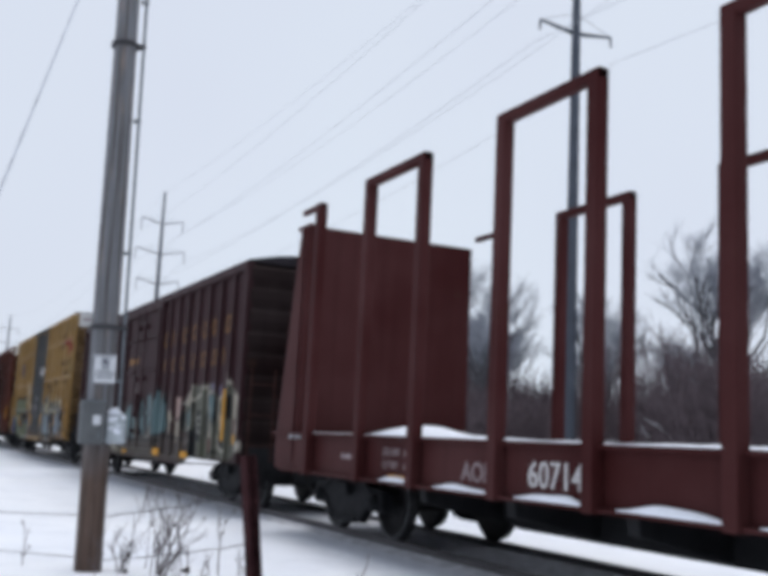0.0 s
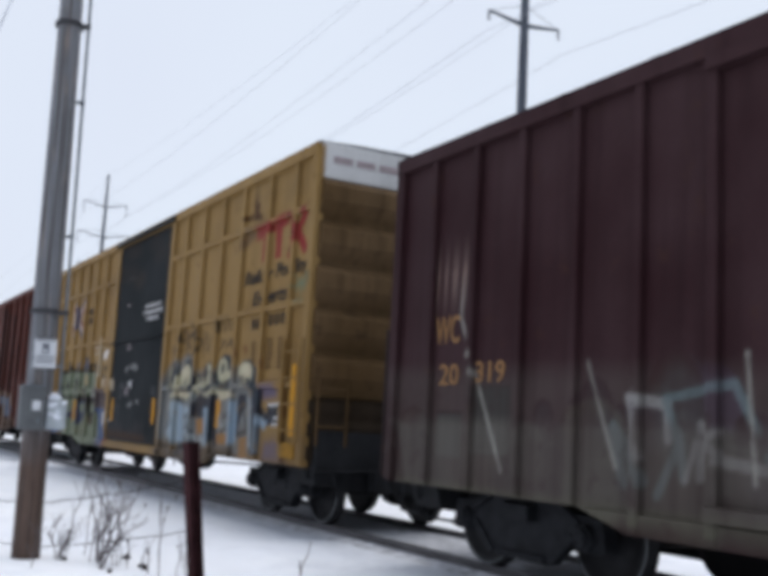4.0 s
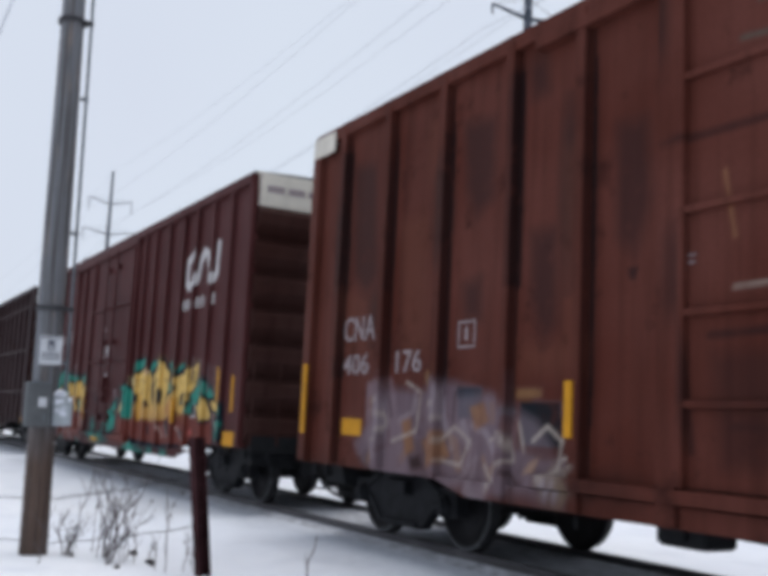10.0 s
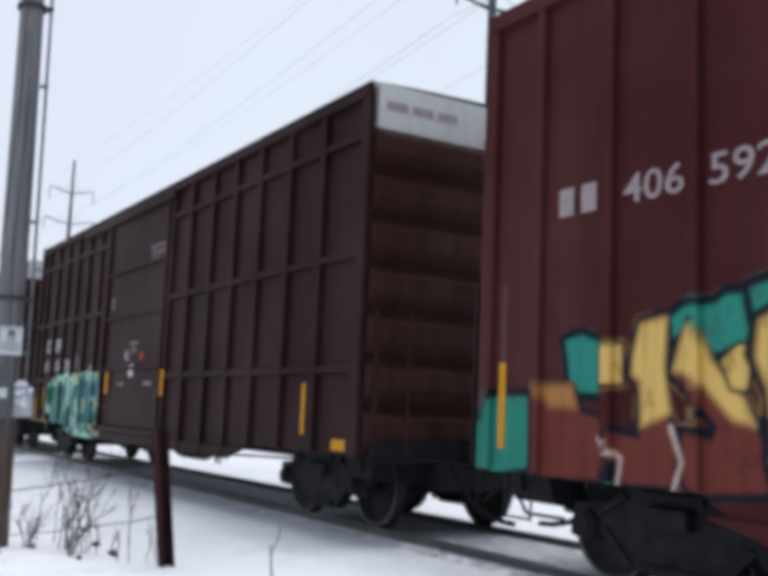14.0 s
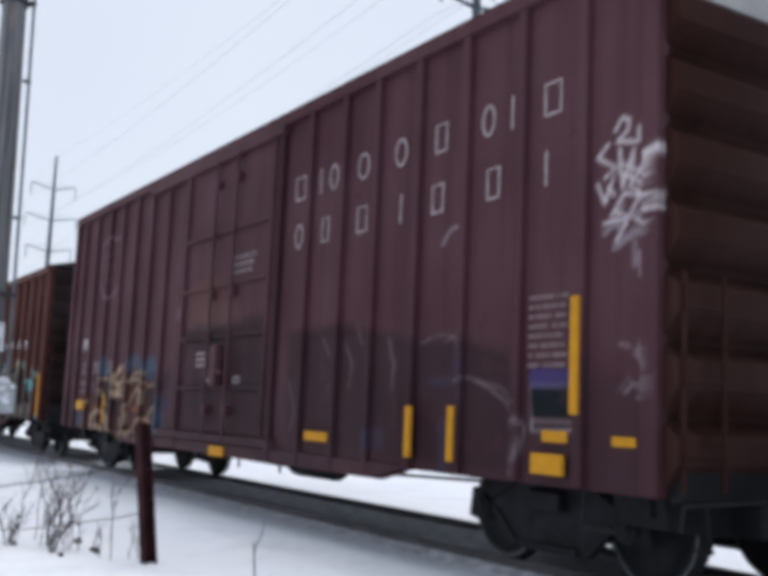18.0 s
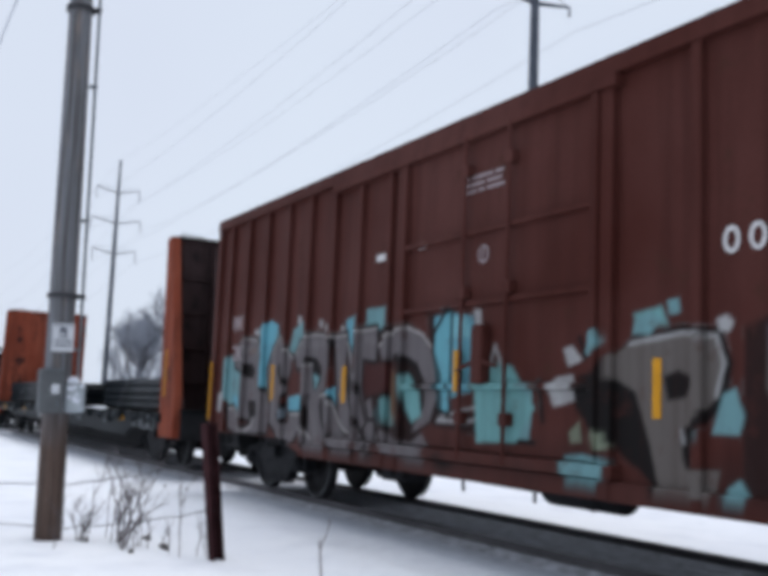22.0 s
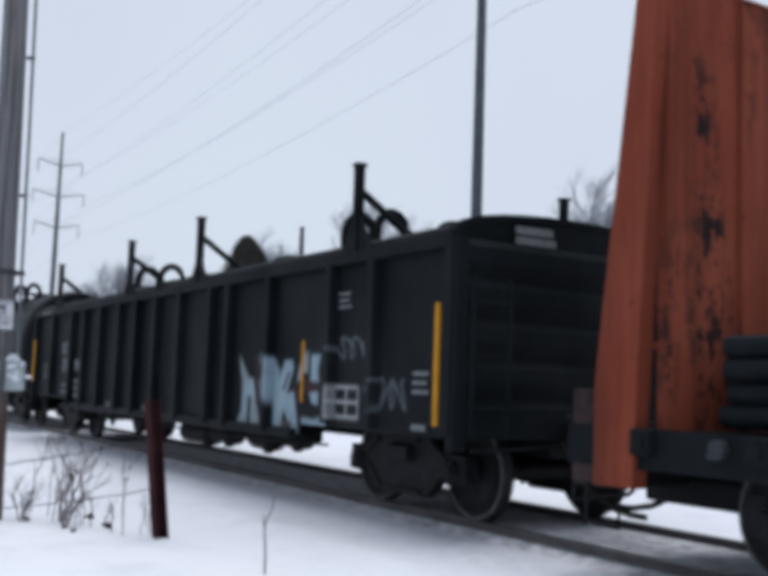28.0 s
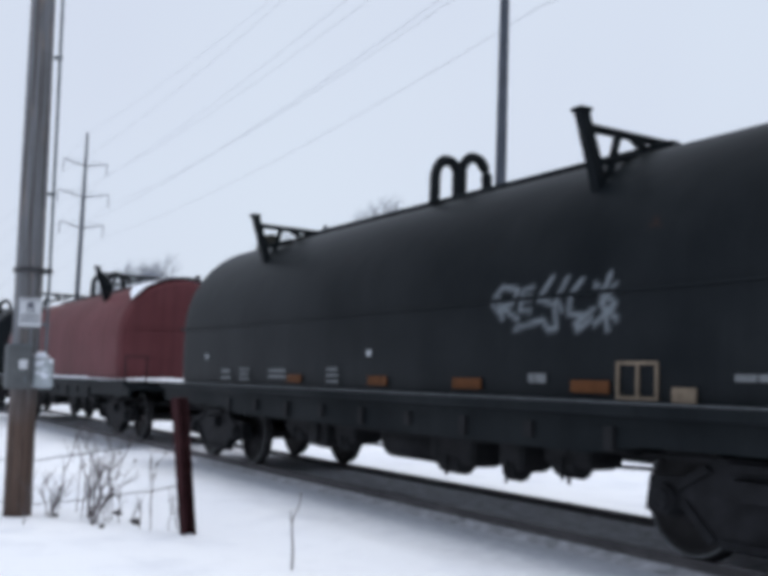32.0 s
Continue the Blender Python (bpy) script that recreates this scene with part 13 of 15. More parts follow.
# seals, waybills and small stencils on the doors
placard(4, "red_placard", -94.73, -94.56, 2.03, 2.18, M_REDPLATE, "faded red placard")
placard(4, "waybill_board", -95.31, -95.08, 1.75, 1.96, M_WHITEPAINT, "white board on the door")
round_mark(4, -95.49, 2.13, 0.09, M_WHITEPAINT)
bars(4, [(-95.35, -94.8, 2.32, 2.36), (-95.95, -95.5, 1.61, 1.65), (-94.45, -94.0, 1.60, 1.66)], M_FAINT, 1, 3, -1.46)
bars(4, [(-96.65, -96.45, 3.05, 3.25), (-93.8, -93.55, 1.4, 1.56), (-95.25, -94.95, 2.18, 2.26)], M_FAINT, 3, 2, -1.46)
round_mark(3, -77.48, 2.58, 0.10, M_WHITEPAINT)
placard(3, "waybill_board", -77.72, -77.58, 1.80, 1.96, M_WHITEPAINT, "white paper on the door")
placard(3, "waybill_board", -77.48, -77.38, 1.94, 2.06, M_WHITEPAINT, "white paper on the door")
bars(3, [(-77.75, -77.0, 2.42, 2.46), (-77.8, -77.4, 1.50, 1.53), (-78.9, -77.6, 1.22, 1.26)], M_FAINT, 1, 4, -1.46)
bars(3, [(-76.65, -76.4, 1.56, 1.70), (-77.45, -77.2, 2.3, 2.38), (-77.8, -77.7, 3.0, 3.08)], M_FAINT, 3, 2, -1.46)
bars(5, [(-113.6, -113.2, 1.8, 2.0), (-112.3, -112.0, 1.5, 1.65)], M_FAINT, 3, 2, -1.46)
placard(5, "waybill_board", -112.92, -112.80, 1.80, 1.94, M_FAINT, "pale worn paper on the door")
bars(2, [(-60.86, -60.64, 2.5, 2.58), (-59.4, -58.2, 2.85, 2.88)], M_DATA, 2, 2, -1.46)
bars(1, [(-42.02, -41.82, 2.57, 2.69), (-41.95, -41.65, 1.70, 1.82), (-42.25, -42.05, 3.45, 3.50)], M_FAINT, 2, 2, -1.46)
placard(1, "waybill_board", -41.67, -41.56, 1.83, 1.95, M_WHITEPAINT, "white paper on the door")
bm = bmesh.new()
box(bm, -33.94 - 0.19 - BUILT[1][1], -33.94 + 0.19 - BUILT[1][1], -1.509, -1.475, 0.84, 1.03)
plate = part("corner_plate", bm, M_DIRTYPLATE, BUILT[1][0], "dirty yellow plate")
bm = bmesh.new()
box(bm, -67.12 - BUILT[2][1], -66.55 - BUILT[2][1], -1.53, -1.50, 4.62, 4.87)
part("corner_patch", bm, M_CNEND, BUILT[2][0], "cream patch at the top of the corner")
bm = bmesh.new()
box(bm, -52.10 - BUILT[2][1], -51.68 - BUILT[2][1], -1.53, -1.50, 4.64, 4.86)
part("corner_patch", bm, M_CNEND, BUILT[2][0], "cream patch at the top of the corner")
for u in (-39.95, -42.8):
    car, mid, _ = BUILT[1]
    reflector(car, u - mid, 1.15, 1.6, 0.10, -1.462)

# ---- open and covered wagons
M_AOK = painted_steel("bulkhead_oxide_paint", (0.047, 0.0125, 0.0125), 21, 0.15, streak=0.3)


def peeled_orange(name, low, high):
    """Faded orange paint, peeled to black rust in upright columns and small flakes."""
    m, t, bsdf = node_mat(name)
    flat = coords(t, 22)
    base = mix_node(t, ramp_node(t, noise_node(t, flat, 0.8, 4), 0.35, 0.7), (0.185, 0.043, 0.024), (0.235, 0.065, 0.038))
    base = mix_node(t, ramp_node(t, noise_node(t, coords(t, 3, (4, 5, 0.3)), 1.2, 5, 0.65), 0.45, 0.7, 0, 0.7), base, (0.085, 0.024, 0.016))
    columns = ramp_node(t, noise_node(t, coords(t, 7.3, (1.0, 1.9, 0.32)), 1.0, 2), low, high)
    flakes = ramp_node(t, noise_node(t, coords(t, 4.1, (3.0, 5.5, 3.2)), 1.3, 6, 0.7), 0.47, 0.56)
    both = t.nodes.new("ShaderNodeMath")
    both.operation = "MULTIPLY"
    t.links.new(columns, both.inputs[0])
    t.links.new(flakes, both.inputs[1])
    base = mix_node(t, both.outputs[0], base, (0.022, 0.014, 0.014))
    specks = ramp_node(t, noise_node(t, flat, 11, 5, 0.7), 0.64, 0.70, 0, 0.8)
    base = mix_node(t, specks, base, (0.030, 0.016, 0.014))
    t.links.new(base, bsdf.inputs["Base Color"])
    bsdf.inputs["Roughness"].default_value = 0.75
    bsdf.inputs["Specular IOR Level"].default_value = 0.05
    bump_node(t, bsdf, both.outputs[0], 0.3, 0.01)
    return m


M_ORANGE = peeled_orange("peeled_orange_paint", 0.43, 0.57)
M_FLANGE = peeled_orange("faded_orange_flange_paint", 0.60, 0.75)
M_SOOT = painted_steel("sooty_brown_steel", (0.046, 0.030, 0.030), 23, 0.95, (0.0145, 0.0130, 0.0140), streak=0.75)
M_BLACKCAR = painted_steel("black_wagon_paint", (0.0066, 0.0090, 0.0110), 24, 0.1, (0.012, 0.009, 0.008), streak=0.3, gloss=0.025)
M_HOOD = painted_steel("black_hood_paint", (0.0068, 0.0090, 0.0112), 25, 0.0, streak=0.25, rough=0.4, gloss=0.03)
M_REDHOOD = painted_steel("dull_red_hood_paint", (0.100, 0.034, 0.038), 26, 0.15, streak=0.4)
M_PALEEDGE = plain_mat("pale_edge_steel", (0.10, 0.11, 0.12), 0.5, vary=0.3, scale=6, spec=0.3)
M_TANPLATE = plain_mat("dusty_tan_plate", (0.20, 0.16, 0.12), 0.7, vary=0.3, scale=9)
M_GREYWHITE = plain_mat("weathered_pale_paint", (0.36, 0.38, 0.40), 0.7, vary=0.25, scale=9)
M_ORANGEPLATE = plain_mat("orange_plate", (0.105, 0.045, 0.020), 0.6, vary=0.2, scale=9)


def snow_lump(name, parent, x0, x1, y0, y1, z, height, seed):
    """A soft heap of snow with an uneven top."""
    bm = bmesh.new()
    nx, ny = max(4, int((x1 - x0) / 0.12)), max(3, int((y1 - y0) / 0.14))
    top = []
    for j in range(ny + 1):
        row = []
        for i in range(nx + 1):
            x, y = x0 + (x1 - x0) * i / nx, y0 + (y1 - y0) * j / ny
            edge = min(1.0, 3.2 * min(i / nx, 1 - i / nx, j / ny, 1 - j / ny) + 0.12)
            h = height * edge * (0.62 + 0.5 * noise.noise((x * 1.9, y * 1.9, seed)))
            row.append(bm.verts.new((x, y, z + max(0.008, h))))
        top.append(row)
    quad_faces(bm, top, False)
    ring = top[0] + [r[-1] for r in top[1:]] + top[-1][-2::-1] + [r[0] for r in top[-2:0:-1]]
    low = [bm.verts.new((v.co.x, v.co.y, z)) for v in ring]
    quad_faces(bm, [low, ring])
    return part(name, bm, M_CAPSNOW, parent, "settled snow", smooth=True)


def stake_car():
    """Oxide-red bulkhead flat with pairs of tall stakes; its front stays out of view."""
    front, rear = 5.2, -14.35
    half, mid = (front - rear) / 2, (front + rear) / 2
    car = thing("bulkhead_flatcar", "oxide-red bulkhead flatcar with tall empty stakes and snow on its deck", "railway wagon", pose(mid, TRACK_Y, RAIL), "wagons of the train")
    CARS.append((car, mid))
    X = lambda u: u - mid
    bm = bmesh.new()
    box(bm, -half, half, -1.42, 1.42, 1.16, 1.27)
    part("deck", bm, M_AOK, car)
    for sy in (-1, 1):
        bm = bmesh.new()
        a, b = sorted((sy * 1.40, sy * 1.43))
        box(bm, -half, half, a, b, 0.78, 1.30)
        part("side_sill", bm, M_AOK, car)
        bm = bmesh.new()
        a, b = sorted((sy * 1.40, sy * 1.52))
        box(bm, -half + 0.4, half - 0.4, a, b, 0.755, 0.79)
        part("lower_flange", bm, M_AOK, car)
        bm = bmesh.new()
        a, b = sorted((sy * 1.38, sy * 1.50))
        box(bm, -half, half, a, b, 1.27, 1.31)
        part("deck_edge", bm, M_AOK, car)
    pairs = [(-11.24, -9.81), (-8.15, -6.69), (-5.13, -3.66), (-2.0, -0.55), (1.1, 2.55)]
    stakes = [-12.88] + [u for p in pairs for u in p]
    for sy in (-1, 1):
        for u in stakes:
            bm = bmesh.new()
            a, b = sorted((sy * 1.435, sy * 1.565))
            box(bm, X(u) - 0.075, X(u) + 0.075, a, b, 0.74, 4.56, 0.012)
            box(bm, X(u) - 0.06, X(u) + 0.06, min(sy * 1.38, sy * 1.46), max(sy * 1.38, sy * 1.46), 0.80, 1.25)
            part("stake", bm, M_AOK, car)
        for a, b in pairs + [(-13.45, -12.88)]:
            bm = bmesh.new()
            y = sy * 1.50
            slim = 0.025 if a < -13 else 0.0
            box(bm, X(a) - 0.08, X(b) + 0.075, y - 0.06 + slim, y + 0.06 - slim, 4.46 + slim, 4.57, 0.015)
            part("stake_tie", bm, M_AOK, car)
    # bulkheads
    for name, x, s in (("rear", X(-13.58), 1), ("front", -X(-13.58), -1)):
        bm = bmesh.new()
        box(bm, x - 0.05, x + 0.05, -1.42, 1.42, 1.28, 4.37, 0.012)
        bulk = part("bulkhead", bm, M_AOK, car, "plain steel bulkhead")
        for y in (-1.42, -0.5, 0.5, 1.42):
            bm = bmesh.new()
            prism(bm, [(x - s * 0.05, 4.36), (x - s * 0.16, 4.36), (x - s * 0.74, 1.2), (x - s * 0.74, 0.9), (x - s * 0.05, 0.9)], "y", y - 0.03, y + 0.03)
            part("gusset", bm, M_AOK, bulk)
        for k in range(6):
            z = 1.5 + 0.5 * k
            bm = bmesh.new()
            back = 0.1 + 0.6 * (4.36 - z) / 3.2
            box(bm, min(x - s * 0.06, x - s * back), max(x - s * 0.06, x - s * back), -1.40, 1.40, z, z + 0.03)
            part("stiffener", bm, M_AOK, bulk)
        bm = bmesh.new()
        box(bm, x - 0.34, x + 0.12, -1.44, -1.34, 4.33, 4.39, 0.01)
        part("cap", bm, M_AOK, bulk)
    # snow on deck and flanges
    for k, (a, b, h) in enumerate(((-13.1, -11.9, 0.02), (-11.0, -9.95, 0.22), (-9.7, -8.3, 0.05), (-7.9, -6.9, 0.03), (-6.5, -5.2, 0.05), (-4.9, -3.6, 0.06))):
        snow_lump("deck_snow", car, X(a), X(b), -1.46, -0.5, 1.31, h, k)
    for k, (a, b) in enumerate(((-10.6, -9.93), (-9.32, -8.26), (-7.80, -6.78), (-6.36, -5.20), (-4.9, -3.8))):
        snow_lump("flange_snow", car, X(a), X(b), -1.522, -1.43, 0.79, 0.085, k + 9)
    snow_lump("deck_snow", car, X(-13.0), X(4.0), -0.4, 1.4, 1.27, 0.10, 31)
    text_part("car_number", "60714", car, X(-7.69), -1.433, 0.90, 0.245, M_WHITEPAINT, 0.80)
    text_part("reporting_mark", "AOK", car, X(-8.88), -1.433, 0.89, 0.20, M_FAINT, 0.60)
    text_part("load_lettering", "LD LMT", car, X(-10.68), -1.433, 1.08, 0.09, M_FAINT, 0.42)
    text_part("load_lettering", "LT WT", car, X(-10.68), -1.433, 0.93, 0.09, M_FAINT, 0.38)
    bars_part("lettering", car, X(-10.15), -1.431, 0.93, 0.3, 0.22, M_FAINT, 2, 1, 3)
    bars_part("lettering", car, X(-11.9), -1.431, 1.0, 0.45, 0.06, M_FAINT, 1, 2, 4)
    reflector(car, X(-10.3), 0.80, 0.86, 0.45, -1.435)
    for u in (-13.75, -13.5):
        bm = bmesh.new()
        box(bm, X(u), X(u) + 0.16, -1.46, -1.43, 1.22, 1.29)
        part("stencil_plate", bm, M_GREYWHITE, car)
    underframe(car, half, half - 1.9, 11, False)
    bm = bmesh.new()
    prism(bm, [(-half + 3.9, 0.70), (-half + 5.0, 0.36), (half - 5.0, 0.36), (half - 3.9, 0.70)], "y", -0.40, 0.40)
    part("fish_belly_sill", bm, M_UNDER, car)
    for k in range(7):
        x = -half + 4.6 + k * (2 * half - 9.2) / 6
        bm = bmesh.new()
        prism(bm, [(-1.40, 0.76), (-1.38, 0.60), (-0.4, 0.40), (0.4, 0.40), (1.38, 0.60), (1.40, 0.76)], "x", x - 0.07, x + 0.07)
        part("floor_rib", bm, M_UNDER, car)
    running_gear(car, half, half - 1.9)


def pipe_flat():
    """Black bulkhead flat with orange bulkheads and two stacks of black pipe."""
    front, rear = -139.75, -161.65
    half, mid = (front - rear) / 2, (front + rear) / 2
    car = thing("bulkhead_flatcar", "black flatcar with tall rusty orange bulkheads", "railway wagon", pose(mid, TRACK_Y, RAIL), "wagons of the train")
    CARS.append((car, mid))
    X = lambda u: u - mid
    bm = bmesh.new()
    box(bm, -half, half, -1.40, 1.40, 0.90, 1.02)
    part("deck", bm, M_BLACKCAR, car)
    for sy in (-1, 1):
        bm = bmesh.new()
        outline = [(-half, 1.03), (half, 1.03), (half, 0.74), (half - 2.9, 0.70), (half - 3.4, 0.52), (half - 8.0, 0.58), (-half + 8.0, 0.58), (-half + 4.0, 0.64), (-half + 3.0, 0.74), (-half, 0.74)]
        a, b = sorted((sy * 1.40, sy * 1.46))
        prism(bm, outline, "y", a, b)
        part("side_sill", bm, M_BLACKCAR, car)
    k = 0
    while k < 22:
        x = -half + 0.8 + k * (2 * half - 1.6) / 21
        bm = bmesh.new()
        box(bm, x - 0.09, x + 0.09, -1.54, -1.45, 0.84, 1.03, 0.015)
        box(bm, x - 0.05, x + 0.05, -1.56, -1.53, 0.88, 0.98, 0.01)
        part("stake_pocket", bm, M_BLACKCAR, car)
        k += 1
    # bulkheads lean outwards on tapering edges
    for s, inner in ((1, X(-140.72)), (-1, X(-160.80))):
        foot = s * half
        bm = bmesh.new()
        box(bm, inner - 0.05, inner + 0.05, -1.36, 1.36, 1.0, 4.33)
        bulk = part("bulkhead", bm, M_ORANGE if s < 0 else M_SOOT, car, "rusty orange steel bulkhead" if s < 0 else "sooty brown outer face of the bulkhead")
        for y0, y1 in ((-1.50, -1.36), (1.24, 1.355)):
            bm = bmesh.new()
            top = 0.27 if s > 0 else 0.13
            base = foot if s > 0 else foot - s * 0.32
            prism(bm, [(inner - s * 0.06, 4.31), (inner + s * top, 4.31), (base, 1.35), (base, 0.60), (inner + s * 0.14, 0.60), (inner + s * 0.12, 1.05)], "y", y0, y1)
            part("side_flange", bm, M_FLANGE if y0 < 0 or s < 0 else M_SOOT, bulk, "tapering side flange")
        bm = bmesh.new()
        tube(bm, [(inner - s * 0.04, -1.44, 4.345), (inner - s * 0.04, 1.33, 4.345)], 0.03, 8)
        box(bm, min(inner, inner + s * 0.22), max(inner, inner + s * 0.22), -1.36, 1.36, 4.325, 4.35)
        part("top_rail", bm, M_ORANGE if s < 0 else M_SOOT, bulk)
        for y in (-0.62, 0.30):
            bm = bmesh.new()
            prism(bm, [(inner + s * 0.05, 4.26), (inner + s * 0.13, 4.26), (foot - s * 0.3, 1.2), (foot - s * 0.12, 1.0), (inner + s * 0.05, 1.0)], "y", y - 0.03, y + 0.03)
            part("brace", bm, M_SOOT if s > 0 else M_ORANGE, bulk)
        for z in (1.6, 2.25, 2.9, 3.55):
            bm = bmesh.new()
            back = 0.09 + 0.06 * (4.3 - z) / 2.5
            box(bm, min(inner + s * 0.04, inner + s * back), max(inner + s * 0.04, inner + s * back), -1.36, 1.36, z, z + 0.05)
            part("crossbeam", bm, M_SOOT if s > 0 else M_ORANGE, bulk)
        for y in (-0.55, 0.45):                                   # upright seams of the inner face
            bm = bmesh.new()
            box(bm, min(inner - s * 0.05, inner - s * 0.085), max(inner - s * 0.05, inner - s * 0.085), y - 0.05, y + 0.05, 1.05, 4.3)
            part("seam", bm, M_ORANGE if s < 0 else M_SOOT, bulk)
        bm = bmesh.new()
        tube(bm, [(inner, -1.30, 4.36), (inner, -1.26, 4.43), (inner, -0.85, 4.41), (inner, -0.8, 4.36)], 0.012, 6)
        part("lifting_bar", bm, M_GREYWHITE, bulk, "pale bent bar on the top edge")
        bm = bmesh.new()
        tube(bm, [(inner, 0.72, 4.36), (inner, 0.76, 4.41), (inner, 1.16, 4.40), (inner, 1.2, 4.35)], 0.012, 6)
        part("lifting_bar", bm, M_GREYWHITE, bulk, "pale bent bar on the top edge")
        bm = bmesh.new()
        a, b = sorted((foot - s * 0.36, foot - s * 0.02))
        box(bm, a, b, -1.44, -1.30, 0.60, 1.30, 0.015)
        part("corner_bracket", bm, M_SOOT, bulk, "rusty corner bracket")
        bm = bmesh.new()
        a, b = sorted((foot - s * 0.30, foot + s * 0.06))
        box(bm, a, b, -1.36, 1.36, 0.56, 1.06, 0.02)
        part("end_sill", bm, M_UNDER, car)
        bm = bmesh.new()
        a, b = sorted((foot - s * 0.05, foot + s * 0.10))
        box(bm, a, b, -1.40, 1.36, 1.06, 1.10, 0.01)
        part("end_platform", bm, M_BLACKCAR, car)
        bm = bmesh.new()
        a, b = sorted((foot - s * 0.9, foot + s * 0.16))
        box(bm, a, b, -0.45, 0.45, 0.40, 0.62, 0.02)
        part("draft_sill", bm, M_UNDER, car)
        bm = bmesh.new()
        tube(bm, [(foot - s * 0.5, -1.40, 0.62), (foot - s * 0.5, -1.42, 0.30), (foot - s * 0.16, -1.42, 0.30), (foot - s * 0.16, -1.40, 0.62)], 0.02, 6)
        part("sill_step", bm, M_UNDER, car)
        bm = bmesh.new()
        tube(bm, [(foot + s * 0.08, -1.30, 0.70), (foot + s * 0.14, -1.28, 0.42), (foot + s * 0.2, -0.6, 0.44), (foot + s * 0.36, -0.14, 0.62)], 0.018, 6)
        part("uncoupling_lever", bm, M_UNDER, car)
    reflector(car, X(-140.36), 1.34, 2.18, 0.05, -1.506)
    for u, z, w, h in ((-159.6, 0.80, 0.45, 0.14), (-155.6, 0.80, 0.46, 0.09), (-151.7, 0.90, 0.46, 0.09), (-143.5, 0.83, 0.42, 0.09), (-146.5, 0.85, 0.45, 0.08), (-149.2, 0.86, 0.4, 0.08)):
        reflector(car, X(u), z, z + h, w, -1.462)
    text_part("reporting_mark", "ICG", car, X(-152.94), -1.464, 0.66, 0.20, M_WHITEPAINT, 0.52)
    text_part("car_number", "97", car, X(-152.10), -1.464, 0.66, 0.20, M_WHITEPAINT, 0.33)
    text_part("car_number", "8", car, X(-151.54), -1.464, 0.66, 0.20, M_WHITEPAINT, 0.16)
    for k, u in enumerate((-158.3, -154.2, -149.6, -147.6, -145.0, -142.6, -141.6)):
        bars_part("lettering", car, X(u), -1.463, 0.74, 0.3, 0.06, M_DIM, 1 + k % 2, 2, k)
    rnd = random.Random(17)
    for k in range(15):
        u = -160.2 + k * 1.36 + rnd.uniform(-0.2, 0.2)
        bm = bmesh.new()
        lathe(bm, [(-1.53, 0.03), (-1.53, 0.065), (-1.46, 0.065), (-1.46, 0.03)], 10, "y", (X(u), 0, 0.93))
        box(bm, X(u) - 0.10, X(u) + 0.03, -1.50, -1.46, 0.86, 0.90)
        part("ratchet", bm, M_STRAP, car, "steel strap ratchet")
        if k % 2:
            bars_part("lettering", car, X(u) + 0.3, -1.463, 0.70 + rnd.uniform(0, 0.05), 0.3, 0.11, M_DIM, 2, 2, k + 40)
    for k, u in enumerate((-141.9, -141.4)):
        bm = bmesh.new()
        for a, b, z0, z1 in ((0, 0.36, 0.70, 0.72), (0, 0.36, 0.90, 0.92), (0, 0.02, 0.72, 0.90), (0.34, 0.36, 0.72, 0.90)):
            box(bm, X(u) + a, X(u) + b, -1.466, -1.46, z0, z1)
        part("data_panel_frame", bm, M_DIM, car)
    for k, u in enumerate((-157.2, -150.2, -144.4)):
        bm = bmesh.new()
        lathe(bm, [(-1.56, 0.06), (-1.56, 0.10), (-1.45, 0.10), (-1.45, 0.06)], 14, "y", (X(u), 0, 0.86))
        part("winch", bm, M_BLACKCAR, car)
    snow_lump("deck_snow", car, X(-148.35), X(-146.4), -1.35, 1.3, 1.02, 0.07, 71)
    underframe(car, half, half - 2.4, 12)
    bm = bmesh.new()
    prism(bm, [(-half + 4.4, 0.62), (-half + 6.2, 0.10), (half - 6.6, 0.10), (half - 4.4, 0.62)], "y", -0.35, 0.35)
    part("fish_belly_sill", bm, M_UNDER, car)
    running_gear(car, half, half - 2.4)
    # pipes: load of its own, riding on the wagon
    for label, x0, x1, rows in (("long stack of black steel pipes strapped on a flatcar", -160.45, -152.66, 4), ("short stack of black steel pipes strapped on a flatcar", -146.31, -141.05, 4), ("low layer of black steel pipes on a flatcar", -152.3, -148.5, 3)):
        m0 = (x0 + x1) / 2
        load = thing("pipe_stack", label, "pipes", pose(m0, TRACK_Y, RAIL), "pipe stacks")
        CARS.append((load, m0))
        r = 0.079
        rnd = random.Random(int(-x0))
        proto = None
        for row in range(rows):
            for k in range(15):
                y = -1.14 + k * 0.163 + (0.03 if row % 2 else 0)
                z = 1.06 + r + row * 0.160
                shift = rnd.uniform(-0.06, 0.06)
                if proto is None:
                    bm = bmesh.new()
                    n, reach = 12, (x1 - x0) / 2 - 0.07
                    outer = [[bm.verts.new((x, r * math.cos(a), r * math.sin(a))) for a in np.linspace(0, math.tau, n, endpoint=False)] for x in (-reach, reach)]
                    inner = [[bm.verts.new((x, 0.82 * r * math.cos(a), 0.82 * r * math.sin(a))) for a in np.linspace(0, math.tau, n, endpoint=False)] for x in (-reach, reach)]
                    quad_faces(bm, outer)
                    quad_faces(bm, inner[::-1])
                    for a, b in ((outer[0], inner[0]), (inner[1], outer[1])):
                        quad_faces(bm, [a, b])
